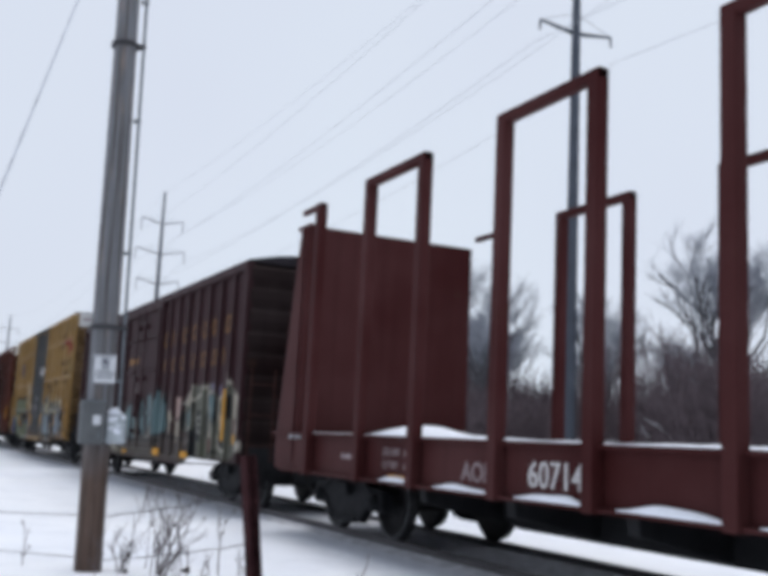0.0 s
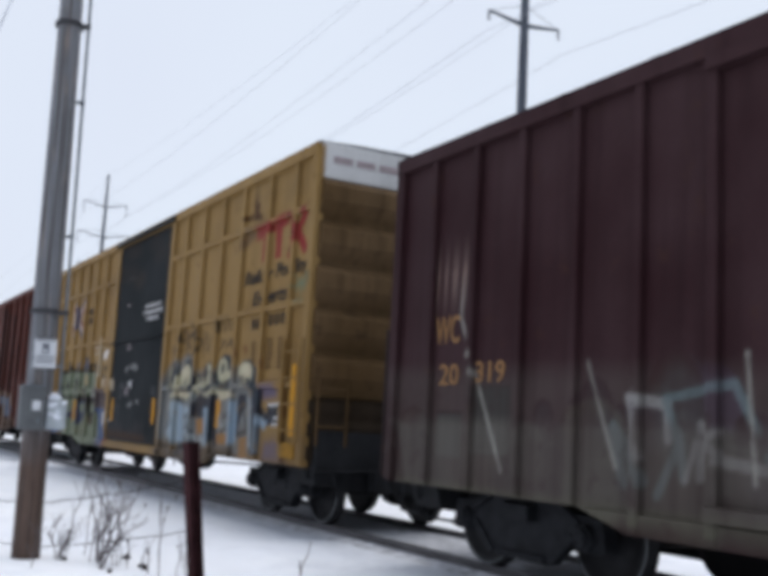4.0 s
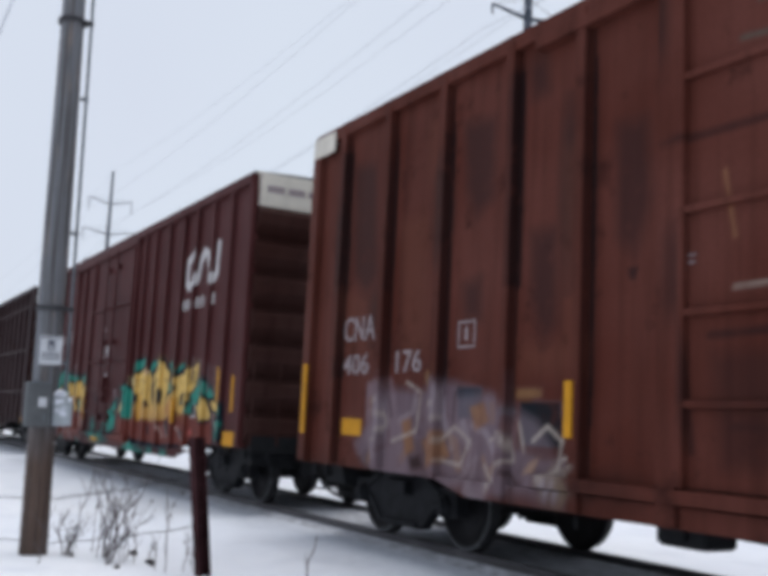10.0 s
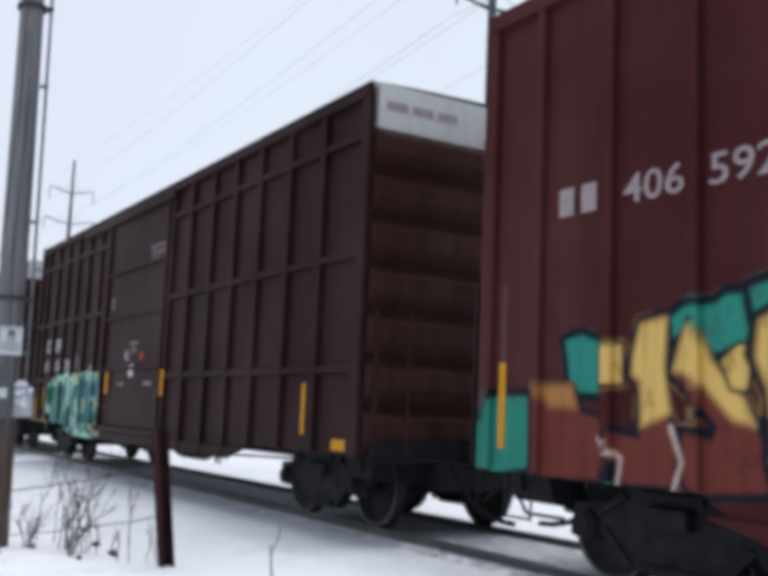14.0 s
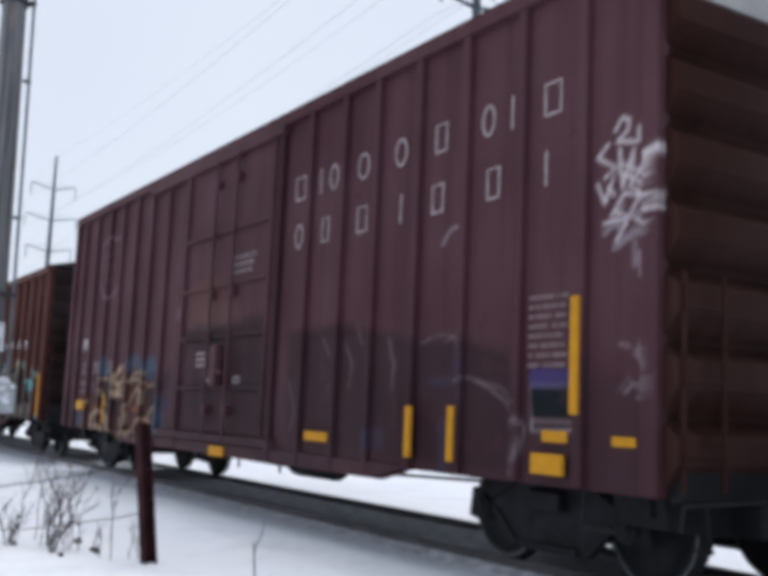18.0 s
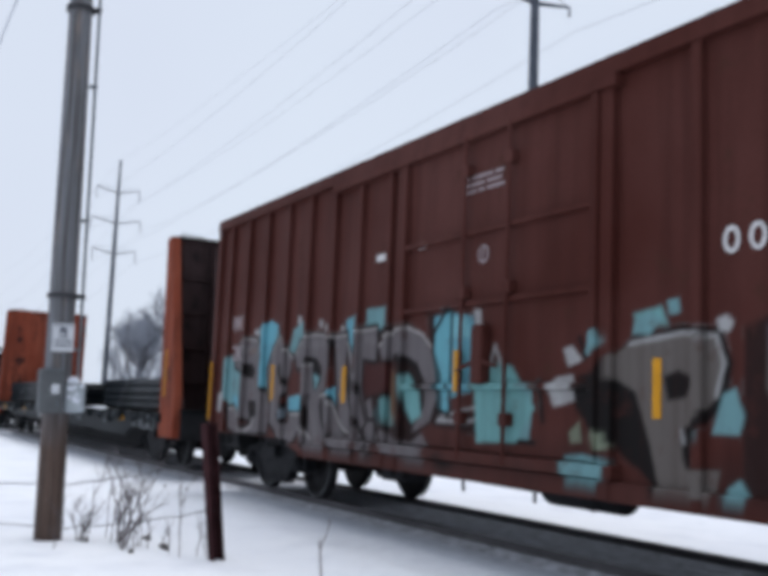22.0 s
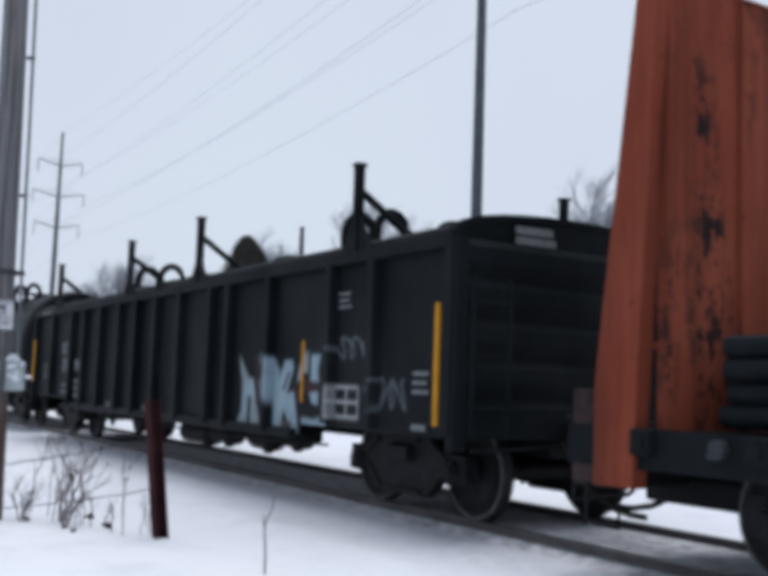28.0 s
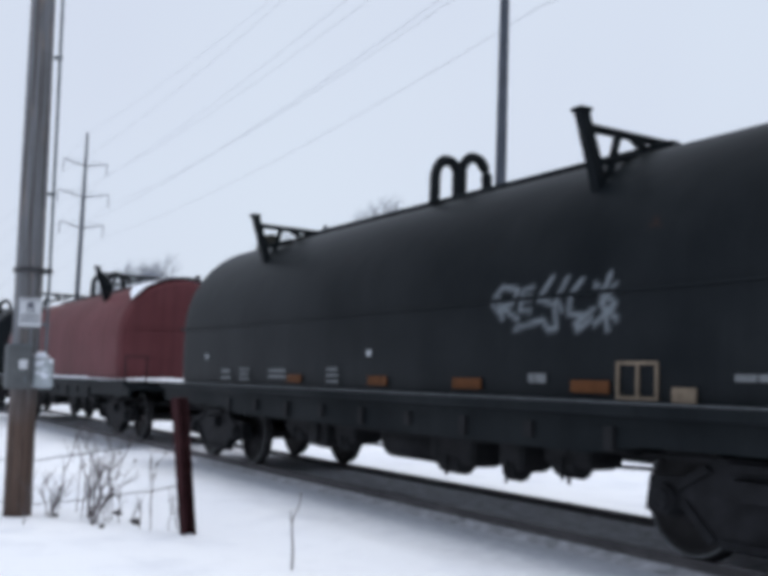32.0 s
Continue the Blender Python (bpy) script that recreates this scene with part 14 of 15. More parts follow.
                    proto = part("pipe", bm, M_PIPE, load, smooth=True)
                    proto.matrix_basis = pose(shift, y, z)
                else:
                    again(proto, load, pose(shift, y, z))
        for u in {4: ((-157.15, -155.20, -153.4) if x0 < -155 else (-144.0, -141.75)), 3: (-150.5,)}[rows]:
            xx, top = u - m0, 1.06 + 0.16 * rows + 0.01
            for sy in (-1, 1):
                bm = bmesh.new()
                pts = [(xx + 0.08, sy * 0.4, top), (xx + 0.06, sy * 1.22, top - 0.01), (xx - 0.08, sy * 1.42, 1.03)]
                for a, b in zip(pts, pts[1:]):
                    a, b = Vector(a), Vector(b)
                    w = Vector((0.019, 0, 0))
                    o = Vector((0, sy * 0.008, 0.008))
                    vs = [bm.verts.new(q) for q in (a - w, a + w, b + w, b - w, a - w + o, a + w + o, b + w + o, b - w + o)]
                    for f in ((0, 1, 2, 3), (7, 6, 5, 4), (0, 4, 5, 1), (1, 5, 6, 2), (2, 6, 7, 3), (3, 7, 4, 0)):
                        bm.faces.new([vs[i] for i in f])
                part("strap", bm, M_STRAP, load, "flat steel strap")
        for xx in (x0 - m0 + 0.8, 0, x1 - m0 - 0.8):
            bm = bmesh.new()
            box(bm, xx - 0.05, xx + 0.05, -1.3, 1.3, 1.02, 1.06)
            part("dunnage", bm, M_TIE, load)


def lifting_loop(parent, x, z0, z1, material, span=1.0):
    """A pair of arched lifting lugs across the middle of a hood."""
    bm = bmesh.new()
    h = z1 - z0
    arcs = [[(w * math.cos(a) + c, z0 + h * k * (0.55 + 0.45 * math.sin(a))) for a in np.linspace(math.pi, 0, 11)] for c, w, k in ((-0.25 * span, 0.22 * span, 0.86), (0.24 * span, 0.25 * span, 1.0))]
    for arc in arcs:
        pts = [(x, arc[0][0], z0)] + [(x, y, z) for y, z in arc] + [(x, arc[-1][0], z0)]
        tube(bm, pts, 0.068, 8)
    box(bm, x - 0.055, x + 0.055, -0.10, 0.06, z0, z0 + h * 0.72, 0.02)
    box(bm, x - 0.055, x + 0.055, 0.43 * span, 0.55 * span, z0 + h * 0.35, z0 + h * 0.72, 0.02)
    return part("lifting_lug", bm, material, parent)


def covered_gondola():
    """Black gondola under two low steel covers with guide posts."""
    front, rear = -163.15, -179.60
    half, mid = (front - rear) / 2, (front + rear) / 2
    car = thing("covered_gondola", "black covered gondola with pale blue graffiti and guide posts", "railway wagon", pose(mid, TRACK_Y, RAIL), "wagons of the train")
    CARS.append((car, mid))
    X = lambda u: u - mid
    c = Canvas(-half, half, 0.3, 3.0)
    paint_gondola(c, X, half)
    z_low = lambda x: 0.64 if abs(x) < half - 3.1 else 0.80
    sheet("side_sheet", car, M_BLACKCAR, c, -half, half, -1.42, z_low, 2.60, 2.1)
    bm = bmesh.new()
    box(bm, -half, half, 1.38, 1.42, 0.7, 2.6)
    part("side_sheet", bm, M_BLACKCAR, car)
    for u in (-163.2, -164.58, -165.5, -167.08, -168.35, -169.0, -170.22, -171.3, -172.3, -173.25, -174.4, -175.5, -176.42, -177.97, -179.55):
        x = X(u)
        bm = bmesh.new()
        tall_bar(bm, x - 0.065, x + 0.065, -1.545, -1.41, z_low(x) + 0.04, 2.58, 2.1)
        spray(part("side_post", bm, M_BLACKCAR, car), c)
    bm = bmesh.new()
    long_bar(bm, -half, half, -1.53, -1.40, 2.56, 2.70, 0.5)
    part("top_chord", bm, M_BLACKCAR, car)
    bm = bmesh.new()
    box(bm, -half + 3.2, half - 3.2, -1.50, -1.41, 0.62, 0.74)
    part("side_sill", bm, M_BLACKCAR, car)
    bm = bmesh.new()
    box(bm, -half, half, -1.38, 1.38, 0.9, 1.0)
    part("floor", bm, M_UNDER, car)
    for sx in (-1, 1):
        end_wall(car, "end_wall", sx * (half - 0.02), sx, 0.8, 2.66, 0.40, M_BLACKCAR, 0.07)
        bm = bmesh.new()
        tall_bar(bm, sx * half - 0.06, sx * half + 0.06, -1.52, -1.38, 0.7, 2.66, 0)
        part("corner_post", bm, M_BLACKCAR, car)
    for a, b in ((-half + 0.06, -0.10), (0.10, half - 0.06)):
        bm = bmesh.new()
        prof = [(1.46 * math.cos(t), 2.69 + 0.26 * math.sin(t) ** 0.8) for t in np.linspace(math.pi, 0, 15)]
        prism(bm, [(-1.46, 2.66)] + prof + [(1.46, 2.66)], "x", a, b)
        part("cover", bm, M_BLACKCAR, car, "low arched steel cover")
        for x in (a + 0.04, b - 0.04):
            bm = bmesh.new()
            prism(bm, [(y * 1.01, z + 0.03) for y, z in prof] + [(y * 0.97, z - 0.03) for y, z in prof[::-1]], "x", x - 0.06, x + 0.06)
            part("cover_rim", bm, M_BLACKCAR, car)
    for u in (-165.0, -169.6, -172.87, -177.72):
        for sy in (-1, 1):
            bm = bmesh.new()
            y = sy * 1.47
            box(bm, X(u) - 0.045, X(u) + 0.045, y - 0.05, y + 0.05, 2.6, 3.64, 0.01)
            box(bm, X(u) - 0.07, X(u) + 0.07, y - 0.07, y + 0.07, 3.63, 3.66, 0.01)
            prism(bm, [(X(u) - 0.32, 2.68), (X(u) + 0.32, 2.68), (X(u) + 0.05, 3.08), (X(u) - 0.05, 3.08)], "y", y - 0.02, y + 0.02)
            post = part("guide_post", bm, M_BLACKCAR, car)
            bm = bmesh.new()
            tube(bm, [(X(u), y, 3.38), (X(u), sy * 0.75, 2.90)], 0.045, 6)
            part("post_brace", bm, M_BLACKCAR, post)
    for u in (-167.03, -175.55):
        lifting_loop(car, X(u), 2.88, 3.59, M_BLACKCAR)
    for u, w in ((-168.1, 0.5), (-164.2, 0.25), (-174.2, 0.4), (-171.2, 0.5), (-178.9, 0.3)):
        bm = bmesh.new()
        box(bm, X(u) - w / 2, X(u) + w / 2, -0.9, -0.2, 2.84, 3.0, 0.04)
        part("cover_hatch", bm, M_BLACKCAR, car)
    for u, z0, z1 in ((-163.38, 0.92, 2.05), (-179.45, 1.12, 2.05), (-173.58, 1.25, 1.80), (-166.3, 1.05, 1.76)):
        reflector(car, X(u) + 0.06, z0, z1, 0.045, -1.565 if abs(X(u)) > half - 1 else -1.425)
    text_part("reporting_mark", "IC", car, X(-177.32), -1.424, 1.72, 0.25, M_FAINTGREY, 0.42)
    text_part("car_number", "294", car, X(-177.30), -1.424, 1.37, 0.25, M_FAINTGREY, 0.66)
    text_part("car_number", "964", car, X(-176.33), -1.424, 1.37, 0.24, M_FAINTGREY, 0.60)
    for k, (u, z, w, h, rows) in enumerate(((-165.6, 2.10, 0.5, 0.18, 3), (-178.9, 1.2, 0.28, 0.3, 3), (-177.25, 0.9, 0.35, 0.2, 2), (-176.3, 0.85, 0.5, 0.35, 3), (-174.02, 0.72, 0.3, 0.1, 1), (-171.94, 0.72, 0.28, 0.1, 1), (-163.9, 1.2, 0.3, 0.22, 3), (-163.9, 0.85, 0.3, 0.06, 1))):
        bars_part("lettering", car, X(u), -1.424, z, w, h, M_DIM, rows, 2, k)
    bars_part("lettering", car, X(-178.9), -1.535, 2.61, 0.9, 0.05, M_DIM, 1, 3, 5)
    bm = bmesh.new()
    for z, y1 in ((2.76, -0.34), (2.66, -0.30)):
        box(bm, half + 0.005, half + 0.012, -0.80, y1, z, z + 0.075)
    part("end_lettering", bm, M_DIM, car)
    ladder(car, half + 0.12, -1.15, 0.85, 2.3, "y", M_BLACKCAR, 0.42)
    underframe(car, half, half - 1.9, 13, False)
    for u0, u1, z in ((-171.15, -169.95, 0.29), (-169.9, -169.12, 0.35), (-168.56, -167.80, 0.36), (-167.56, -166.94, 0.44)):
        bm = bmesh.new()
        lathe(bm, [(X(u0), 0.06), (X(u0) + 0.08, 0.17), (X(u1) - 0.08, 0.17), (X(u1), 0.06)], 14, "x", (0, -0.92, z + 0.17))
        box(bm, X(u0) + 0.05, X(u1) - 0.05, -1.04, -0.7, z + 0.08, 0.8, 0.03)
        box(bm, X(u1) - 0.30, X(u1) - 0.18, -1.02, -0.9, z - 0.04, 0.8, 0.02)
        part("brake_cylinder", bm, M_UNDER, car, smooth=False)
    bm = bmesh.new()
    tube(bm, [(-half + 2.9, -1.1, 0.58), (-2.0, -1.12, 0.52), (2.5, -1.12, 0.50), (half - 3.0, -1.1, 0.56)], 0.018, 6)
    part("brake_rod", bm, M_UNDER, car)
    bm = bmesh.new()
    box(bm, X(-173.56), X(-173.48), -1.46, -1.40, 0.42, 0.68, 0.01)
    part("hanging_bracket", bm, M_UNDER, car)
    running_gear(car, half, half - 1.9, 0.50)


def paint_gondola(c, X, half):
    pale, grey, dusk = (0.27, 0.36, 0.42), (0.24, 0.29, 0.31), (0.035, 0.022, 0.026)
    shape(c, X, [(-168.09, 1.62), (-167.77, 1.33), (-167.62, 1.31), (-167.37, 0.76), (-167.18, 0.69), (-167.66, 0.70), (-167.66, 1.09), (-167.75, 1.08), (-167.77, 0.69), (-168.10, 0.68), (-167.95, 0.90), (-167.95, 1.27)], grey, soft=0.03)
    shape(c, X, [(-167.86, 1.25), (-167.64, 1.31), (-167.52, 1.0), (-167.62, 1.10), (-167.78, 1.08), (-167.82, 0.74), (-167.92, 0.9)], pale, soft=0.05)
    shape(c, X, [(-167.60, 1.60), (-167.50, 1.62), (-167.42, 1.3), (-167.36, 0.80), (-167.52, 1.0)], dusk, soft=0.03)
    shape(c, X, [(-167.44, 1.30), (-167.30, 1.32), (-167.30, 0.90), (-167.18, 0.68), (-167.37, 0.78)], grey, soft=0.03)
    shape(c, X, [(-167.42, 1.64), (-167.28, 1.72), (-167.29, 1.46), (-167.44, 1.51)], grey, soft=0.03)
    shape(c, X, [(-167.04, 1.60), (-166.85, 1.42), (-166.86, 1.31), (-166.71, 1.54), (-166.52, 1.54), (-166.48, 1.44), (-166.63, 1.15), (-166.46, 1.17), (-166.37, 0.96), (-166.29, 0.69), (-166.48, 0.69), (-166.72, 0.97), (-166.77, 0.67), (-166.99, 0.66), (-166.99, 0.95), (-167.05, 1.14)], pale, soft=0.03)
    line(c, X, [(-166.73, 1.19), (-166.60, 1.38)], 0.05, dusk)
    shape(c, X, [(-166.22, 1.64), (-166.10, 1.65), (-166.11, 1.37), (-166.20, 1.40), (-166.38, 1.26), (-166.34, 1.42)], grey, soft=0.03)
    shape(c, X, [(-166.03, 1.60), (-165.81, 1.60), (-165.86, 1.44), (-165.83, 1.28), (-166.03, 1.30)], pale, soft=0.03)
    shape(c, X, [(-166.05, 1.17), (-165.83, 1.18), (-165.84, 1.02), (-165.99, 1.05)], pale, soft=0.03)
    shape(c, X, [(-166.22, 0.88), (-165.91, 0.86), (-165.65, 0.94), (-165.65, 0.68), (-166.03, 0.65), (-166.22, 0.80)], pale, soft=0.03)
    shape(c, X, [(-166.53, 1.22), (-166.33, 1.20), (-166.16, 1.35), (-165.99, 1.29), (-165.81, 1.28), (-165.83, 1.20), (-166.15, 1.14), (-166.33, 1.09), (-166.46, 1.16)], (0.055, 0.026, 0.028), soft=0.03)
    shape(c, X, [(-166.44, 1.14), (-166.33, 1.12), (-166.22, 0.70), (-166.30, 0.68)], dusk, soft=0.04)
    shape(c, X, [(-166.75, 0.80), (-166.50, 0.82), (-166.45, 0.66), (-166.78, 0.66)], (0.10, 0.085, 0.085), soft=0.04)
    scribble(c, X(-165.5), X(-164.9), 1.55, 1.8, 0.025, (0.16, 0.19, 0.21), 4, 3)
    scribble(c, X(-164.6), X(-164.0), 1.0, 1.35, 0.025, (0.13, 0.15, 0.17), 5, 3)
    for z in (0.92, 1.08, 1.24):
        c.stroke([(X(-165.45), z), (X(-164.95), z)], 0.035, (0.4, 0.42, 0.43))
    for x in (-165.45, -165.2, -164.95):
        c.stroke([(X(x), 0.92), (X(x), 1.24)], 0.03, (0.4, 0.42, 0.43))


def hood_car(front, rear, material, label, detail, seed, snow=False, rise=1.40):
    """Coil wagon under one round steel hood."""
    half, mid = (front - rear) / 2, (front + rear) / 2
    car = thing("coil_wagon", label, "railway wagon", pose(mid, TRACK_Y, RAIL), "wagons of the train")
    CARS.append((car, mid))
    h0, h1 = -half + 0.62, half - 0.85
    bm = bmesh.new()
    box(bm, -half, half, -1.36, 1.36, 0.98, 1.10)
    part("deck", bm, M_BLACKCAR, car)
    for sy in (-1, 1):
        bm = bmesh.new()
        a, b = sorted((sy * 1.36, sy * 1.45))
        box(bm, -half, half, a, b, 1.06, 1.16, 0.01)
        edge = part("deck_edge", bm, M_BLACKCAR, car)
        bm = bmesh.new()
        a, b = sorted((sy * 1.38, sy * 1.452))
        box(bm, -half + 0.02, half - 0.02, a, b, 1.16, 1.172)
        part("pale_edge", bm, M_PALEEDGE, edge, "pale strip along the deck edge")
        bm = bmesh.new()
        a, b = sorted((sy * 1.28, sy * 1.34))
        prism(bm, [(-half, 1.06), (half, 1.06), (half, 0.86), (half - 2.6, 0.84), (half - 3.2, 0.76), (-half + 3.2, 0.76), (-half + 2.6, 0.84), (-half, 0.86)], "y", a, b)
        part("side_sill", bm, M_BLACKCAR, car)
    # hood with rounded shoulders and a dished end
    prof = [(-1.30, 1.14), (-1.33, 1.5)] + [(-1.328, z) for z in np.arange(1.62, 2.05, 0.035)] + [(1.325 * math.cos(t), 2.05 + rise * math.sin(t)) for t in np.linspace(math.pi - 0.03, 0.03, 141)] + [(1.325, 1.85), (1.33, 1.5), (1.30, 1.14)]
    bm = bmesh.new()
    rings = []
    for x, k in [(h0 - 0.0, 0.955), (h0 + 0.10, 0.99), (h0 + 0.22, 1.0)] + ([(x, 1.0) for x in np.arange(0.4, 4.4, 0.035)] if detail else []) + [(h1 - 0.22, 1.0), (h1 - 0.10, 0.99), (h1, 0.955)]:
        rings.append([bm.verts.new((x, y * k, 1.14 + (z - 1.14) * k)) for y, z in prof])
    quad_faces(bm, rings, False)
    hood = part("hood", bm, material, car, "round-topped steel hood", smooth=True)
    for x, s in ((h0, -1), (h1, 1)):
        bm = bmesh.new()
        outer = [(y * 0.955, 1.14 + (z - 1.14) * 0.955) for y, z in prof]
        prism(bm, outer, "x", x - 0.01, x + 0.005)
        part("hood_end", bm, material, hood)
        bm = bmesh.new()
        for z in (1.6, 2.2):
            box(bm, x + s * 0.006 - 0.02, x + s * 0.006 + 0.02, -1.0, 1.0, z, z + 0.05)
        part("hood_end_rib", bm, material, hood)
    if detail:
        bm = bmesh.new()
        box(bm, h0, h1, -1.345, -1.325, 2.02, 2.05)
        part("hood_seam", bm, material, hood)
    for f in (0.244, -0.270):
        x = f * 2 * half
        bm = bmesh.new()
        prism(bm, [(-0.98, 2.86), (-0.86, 2.86), (-1.13, 3.64), (-1.23, 3.64)], "x", x - 0.05, x + 0.05)
        box(bm, x - 0.07, x + 0.07, -1.25, -1.11, 3.62, 3.66, 0.01)
        post = part("guide_post", bm, M_BLACKCAR, car)
        for pts in (((x, -1.16, 3.50), (x, 0.30, 3.49)), ((x, -0.90, 2.95), (x, -0.76, 3.48)), ((x, -0.58, 3.48), (x, -0.40, 3.38)), ((x, -1.02, 3.20), (x, -0.15, 3.44))):
            bm = bmesh.new()
            tube(bm, pts, 0.04, 6)
            part("post_brace", bm, M_BLACKCAR, post)
        bm = bmesh.new()
        prism(bm, [(0.86, 2.86), (0.98, 2.86), (1.23, 3.64), (1.13, 3.64)], "x", x - 0.05, x + 0.05)
        part("guide_post", bm, M_BLACKCAR, car)
    lifting_loop(car, -0.022 * half, 2.02 + rise, 2.66 + rise, M_BLACKCAR, 0.8)
    bm = bmesh.new()
    box(bm, -0.56 * half, 0.52 * half, -0.34, -0.22, 1.96 + rise, 2.07 + rise, 0.01)
    part("crown_rail", bm, M_BLACKCAR, car)
    if detail:
        X = lambda u: u - mid
        y = -1.337
        for u, w in ((-187.5, 0.40), (-185.82, 0.46), (-184.13, 0.44), (-189.6, 0.4)):
            bm = bmesh.new()
            box(bm, X(u) - w / 2, X(u) + w / 2, y - 0.006, y + 0.01, 1.23, 1.33)
            part("orange_plate", bm, M_ORANGEPLATE, car, "faded orange plate")
        bm = bmesh.new()
        for z in (1.19, 1.455):
            box(bm, X(-183.83), X(-183.40), y - 0.005, y + 0.01, z, z + 0.025)
        for u in (-183.83, -183.62, -183.425):
            box(bm, X(u), X(u) + 0.025, y - 0.005, y + 0.01, 1.19, 1.48)
        part("data_panel_frame", bm, M_TANPLATE, car)
        bm = bmesh.new()
        box(bm, X(-183.26), X(-183.04), y - 0.005, y + 0.01, 1.18, 1.29)
        part("stencil_plate", bm, M_TANPLATE, car)
        for k, (u, z, w, h, rows) in enumerate(((-192.1, 1.24, 0.4, 0.15, 2), (-191.4, 1.24, 0.4, 0.17, 3), (-190.4, 1.28, 0.7, 0.12, 2), (-188.7, 1.24, 0.35, 0.18, 3), (-184.9, 1.3, 0.3, 0.08, 1), (-182.7, 1.34, 0.35, 0.05, 1), (-182.2, 1.2, 0.2, 0.1, 2))):
            bars_part("lettering", car, X(u), y, z, w, h, M_DIM, rows, 2, k)
        for u in (-192.75, -187.7, -182.0):
            bm = bmesh.new()
            box(bm, X(u) - 0.05, X(u) + 0.05, y - 0.006, y + 0.01, 1.55, 1.62)
            part("stencil_plate", bm, M_GREYWHITE, car)
        tag = Canvas(h0, h1, 1.0, 3.0)
        for pts in ([(-185.38, 2.08), (-185.3, 1.87)],
                    [(-185.45, 2.05), (-185.31, 2.16), (-185.08, 2.12), (-185.16, 2.0), (-185.32, 1.98), (-185.07, 1.85)],
                    [(-185.01, 2.11), (-185.05, 1.94), (-184.9, 1.92)],
                    [(-185.04, 2.02), (-184.9, 2.03)],
                    [(-185.01, 2.11), (-184.88, 2.13)],
                    [(-184.62, 2.2), (-184.79, 2.02), (-184.59, 1.97), (-184.55, 1.76), (-184.65, 1.75), (-184.74, 1.84), (-185.12, 1.77)],
                    [(-184.43, 2.18), (-184.56, 2.01), (-184.49, 1.91)],
                    [(-184.25, 2.15), (-184.38, 2.04), (-184.41, 1.88), (-184.25, 1.85)],
                    [(-184.13, 1.82), (-184.29, 1.74), (-184.32, 1.79), (-184.11, 1.9)],
                    [(-183.92, 2.18), (-184.01, 1.98), (-183.94, 1.73)],
                    [(-184.09, 2.1), (-183.86, 1.93), (-184.09, 1.78)],
                    [(-183.86, 2.08), (-184.03, 1.94), (-183.84, 1.81)],
                    [(-185.45, 2.01), (-185.34, 1.92)]):
            tag.stroke([(X(u), z) for u, z in pts], 0.045, (0.17, 0.19, 0.21))
        for pts in ([(-182.97, 1.68), (-182.93, 1.74)], [(-182.91, 1.67), (-182.85, 1.72), (-182.78, 1.65)], [(-182.74, 1.67), (-182.7, 1.75), (-182.66, 1.65)], [(-182.62, 1.67), (-182.54, 1.73), (-182.5, 1.63)], [(-182.72, 1.85), (-182.7, 1.78)]):
            tag.stroke([(X(u), z) for u, z in pts], 0.03, (0.05, 0.06, 0.07), alpha=0.8)
        spray(hood, tag)
        snow_lump("deck_snow", car, half - 0.75, half - 0.1, -1.40, -0.9, 1.16, 0.09, 4)
        bm = bmesh.new()
        for z in (2.86, 2.96):
            box(bm, h1 + 0.006, h1 + 0.012, -0.55, -0.05, z, z + 0.04)
        part("hood_lettering", bm, M_DIM, hood)
    if snow:
        bm = bmesh.new()
        cap = []
        for i in range(14):
            x = h1 - 0.05 - 0.17 * i
            row = []
            reach = 0.95 - 0.05 * i + 0.12 * noise.noise((i * 0.7, 2, 1))
            for t in np.linspace(-reach, 0.6, 12):
                lift = 1.345 + 0.035 * (1 + noise.noise((x * 2, t * 3, 5)))
                row.append(bm.verts.new((x, lift * math.sin(t), 2.05 + (lift + 0.075) * rise / 1.4 * math.cos(t))))
            cap.append(row)
        quad_faces(bm, cap, False)
        part("hood_snow", bm, M_CAPSNOW, car, "snow on the crown of the hood", smooth=True)
        snow_lump("deck_snow", car, -half + 0.4, half - 0.4, -1.46, -1.34, 1.16, 0.07, 8)
        snow_lump("deck_snow", car, half - 0.8, half - 0.1, -1.4, 0.8, 1.16, 0.10, 9)
    bm = bmesh.new()
    tube(bm, [(half - 0.05, -1.40, 0.95), (half - 0.02, -1.42, 1.62), (half - 0.02, -1.0, 1.62), (half - 0.02, -1.0, 1.1)], 0.016, 6)
    part("grab_iron", bm, M_BLACKCAR, car)
    for x0, w, z in ((0.9, 0.8, 0.46), (2.1, 0.35, 0.48), (2.75, 0.6, 0.58), (-1.2, 0.5, 0.52), (-2.6, 0.7, 0.56)):
        bm = bmesh.new()
        box(bm, x0, x0 + w, -1.05, -0.65, z, 0.85, 0.05)
        lathe(bm, [(x0 + w * 0.2, 0.05), (x0 + w * 0.25, 0.12), (x0 + w * 0.7, 0.12), (x0 + w * 0.75, 0.05)], 12, "x", (0, -0.95, z + 0.03))
        tube(bm, [(x0 + w * 0.5, -1.08, z + 0.1), (x0 + w * 0.5 + 0.02, -1.10, z - 0.10)], 0.016, 5)
        part("brake_valve", bm, M_UNDER, car)
    underframe(car, half, half - 1.72, seed)
    running_gear(car, half, half - 1.72)


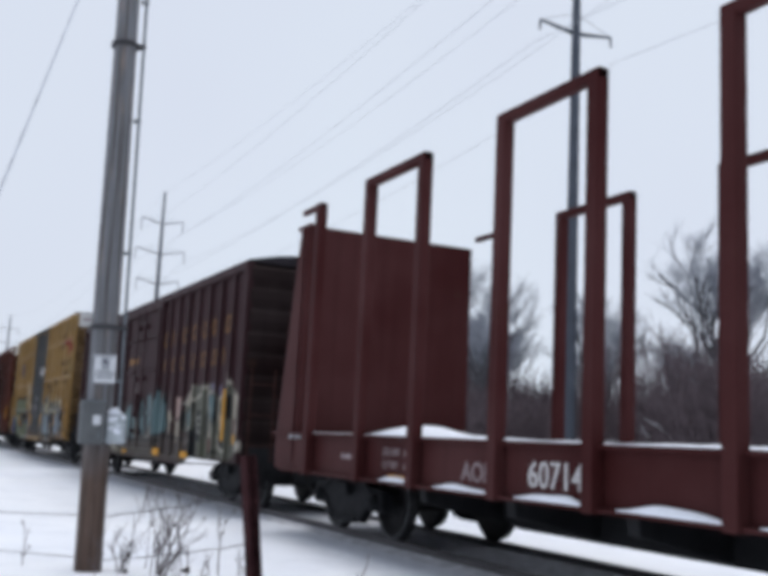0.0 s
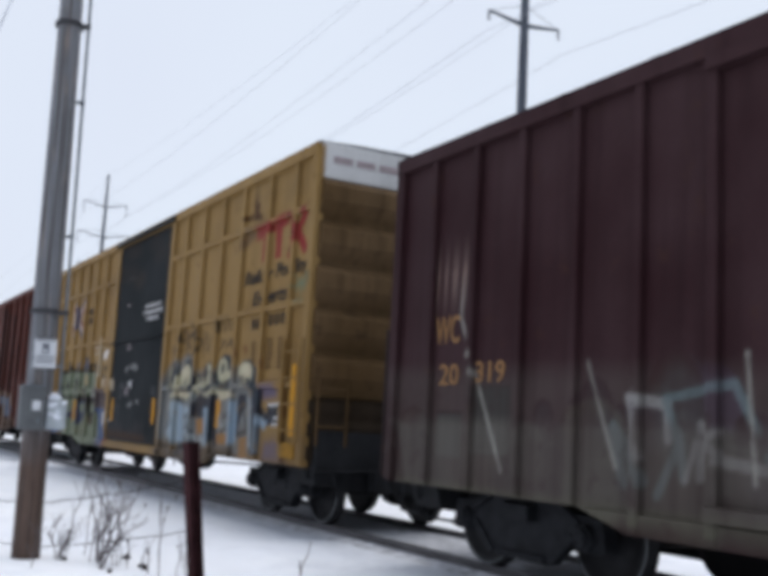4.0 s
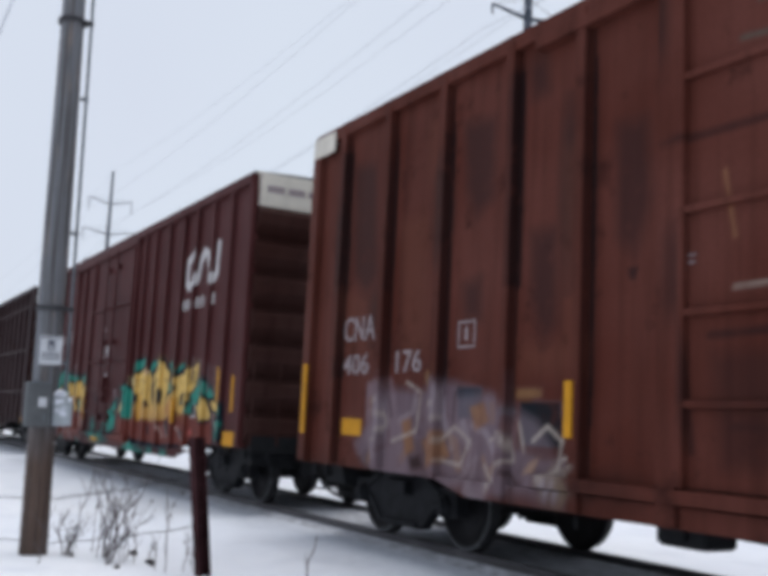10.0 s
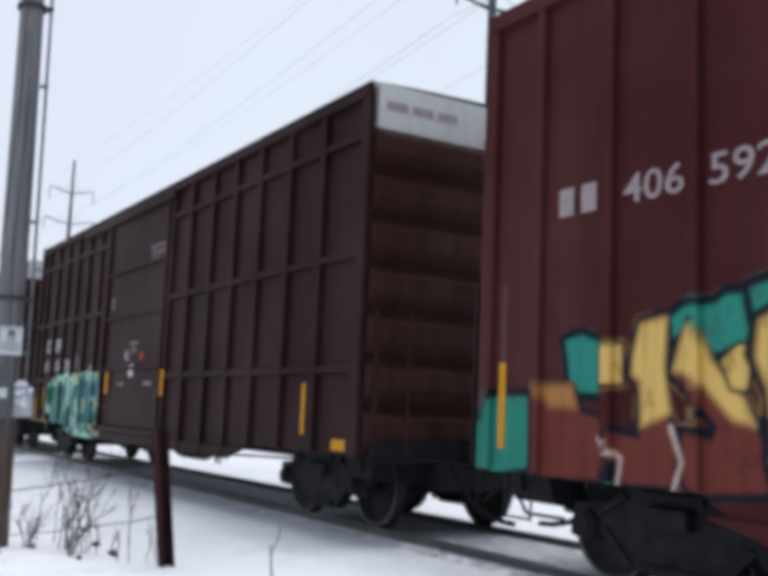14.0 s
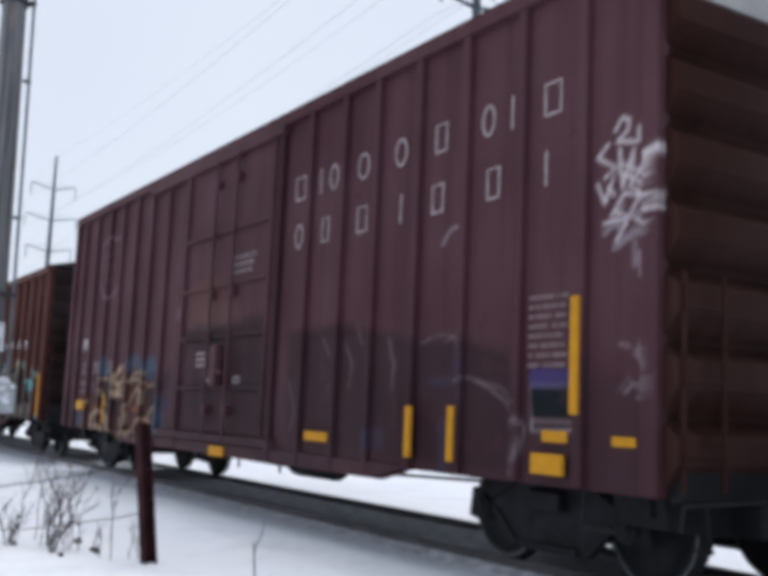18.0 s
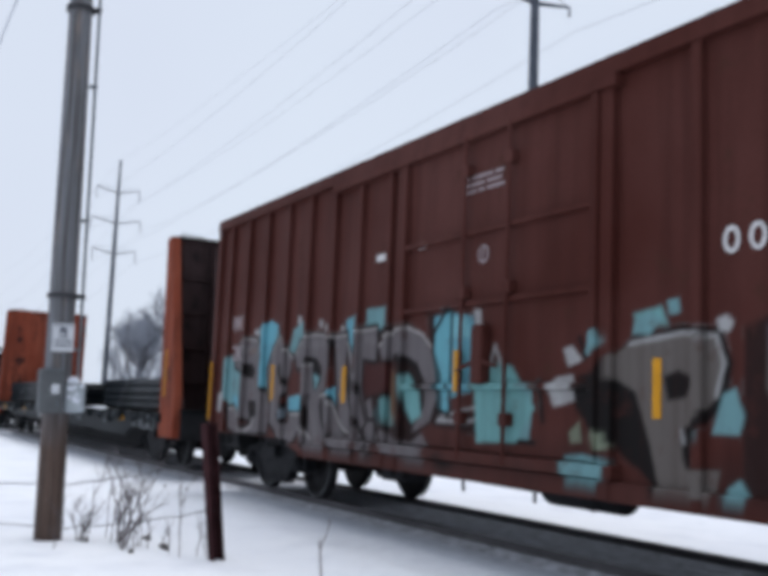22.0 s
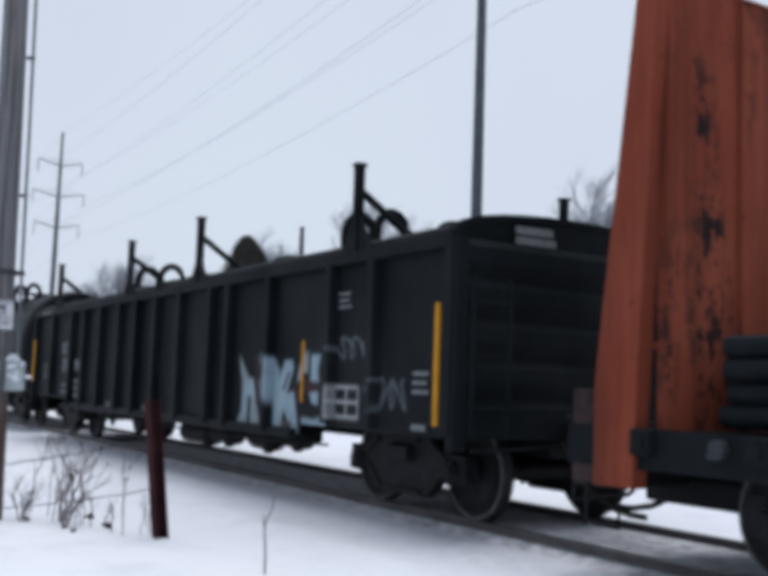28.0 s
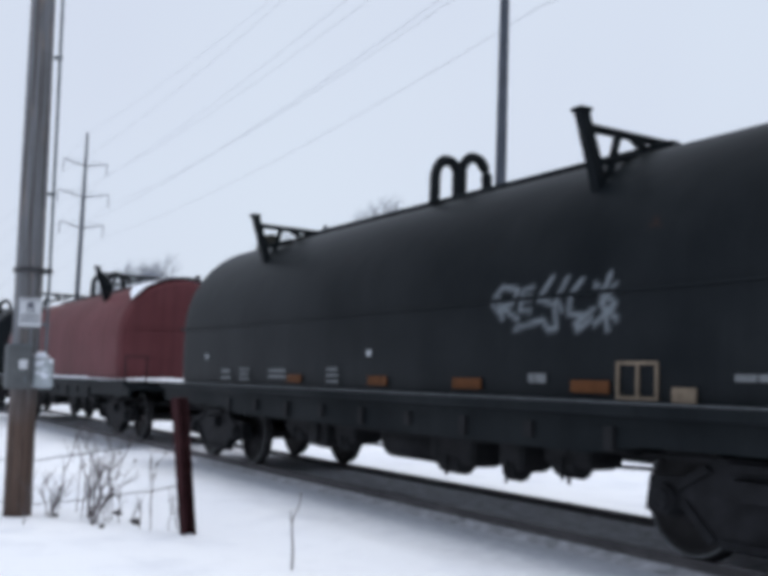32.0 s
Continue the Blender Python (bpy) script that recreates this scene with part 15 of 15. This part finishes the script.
stake_car()
pipe_flat()
covered_gondola()
hood_car(-180.95, -194.62, M_HOOD, "black round-hooded coil wagon with a pale sprayed tag", True, 14)
hood_car(-196.85, -210.50, M_REDHOOD, "dull red round-hooded coil wagon with snow on its hood", False, 15, True, 1.22)
hood_car(-212.75, -226.40, M_HOOD, "black round-hooded coil wagon at the tail of the view", False, 16)




def motions():
    """The train rolls at a steady pace; every wheelset turns with it."""
    for car, mid in CARS:
        walk(car, [(t, pose(mid + SPEED * t, TRACK_Y, RAIL)) for t in range(33)])
    for w, ax in WHEELSETS:
        walk(w, [(k / 10, pose(ax, 0, WHEEL_R, 0, math.degrees(SPEED * k / 10 / WHEEL_R), 0)) for k in range(321)])


for ob in SHARED.values():
    bpy.data.objects.remove(ob)
motions()
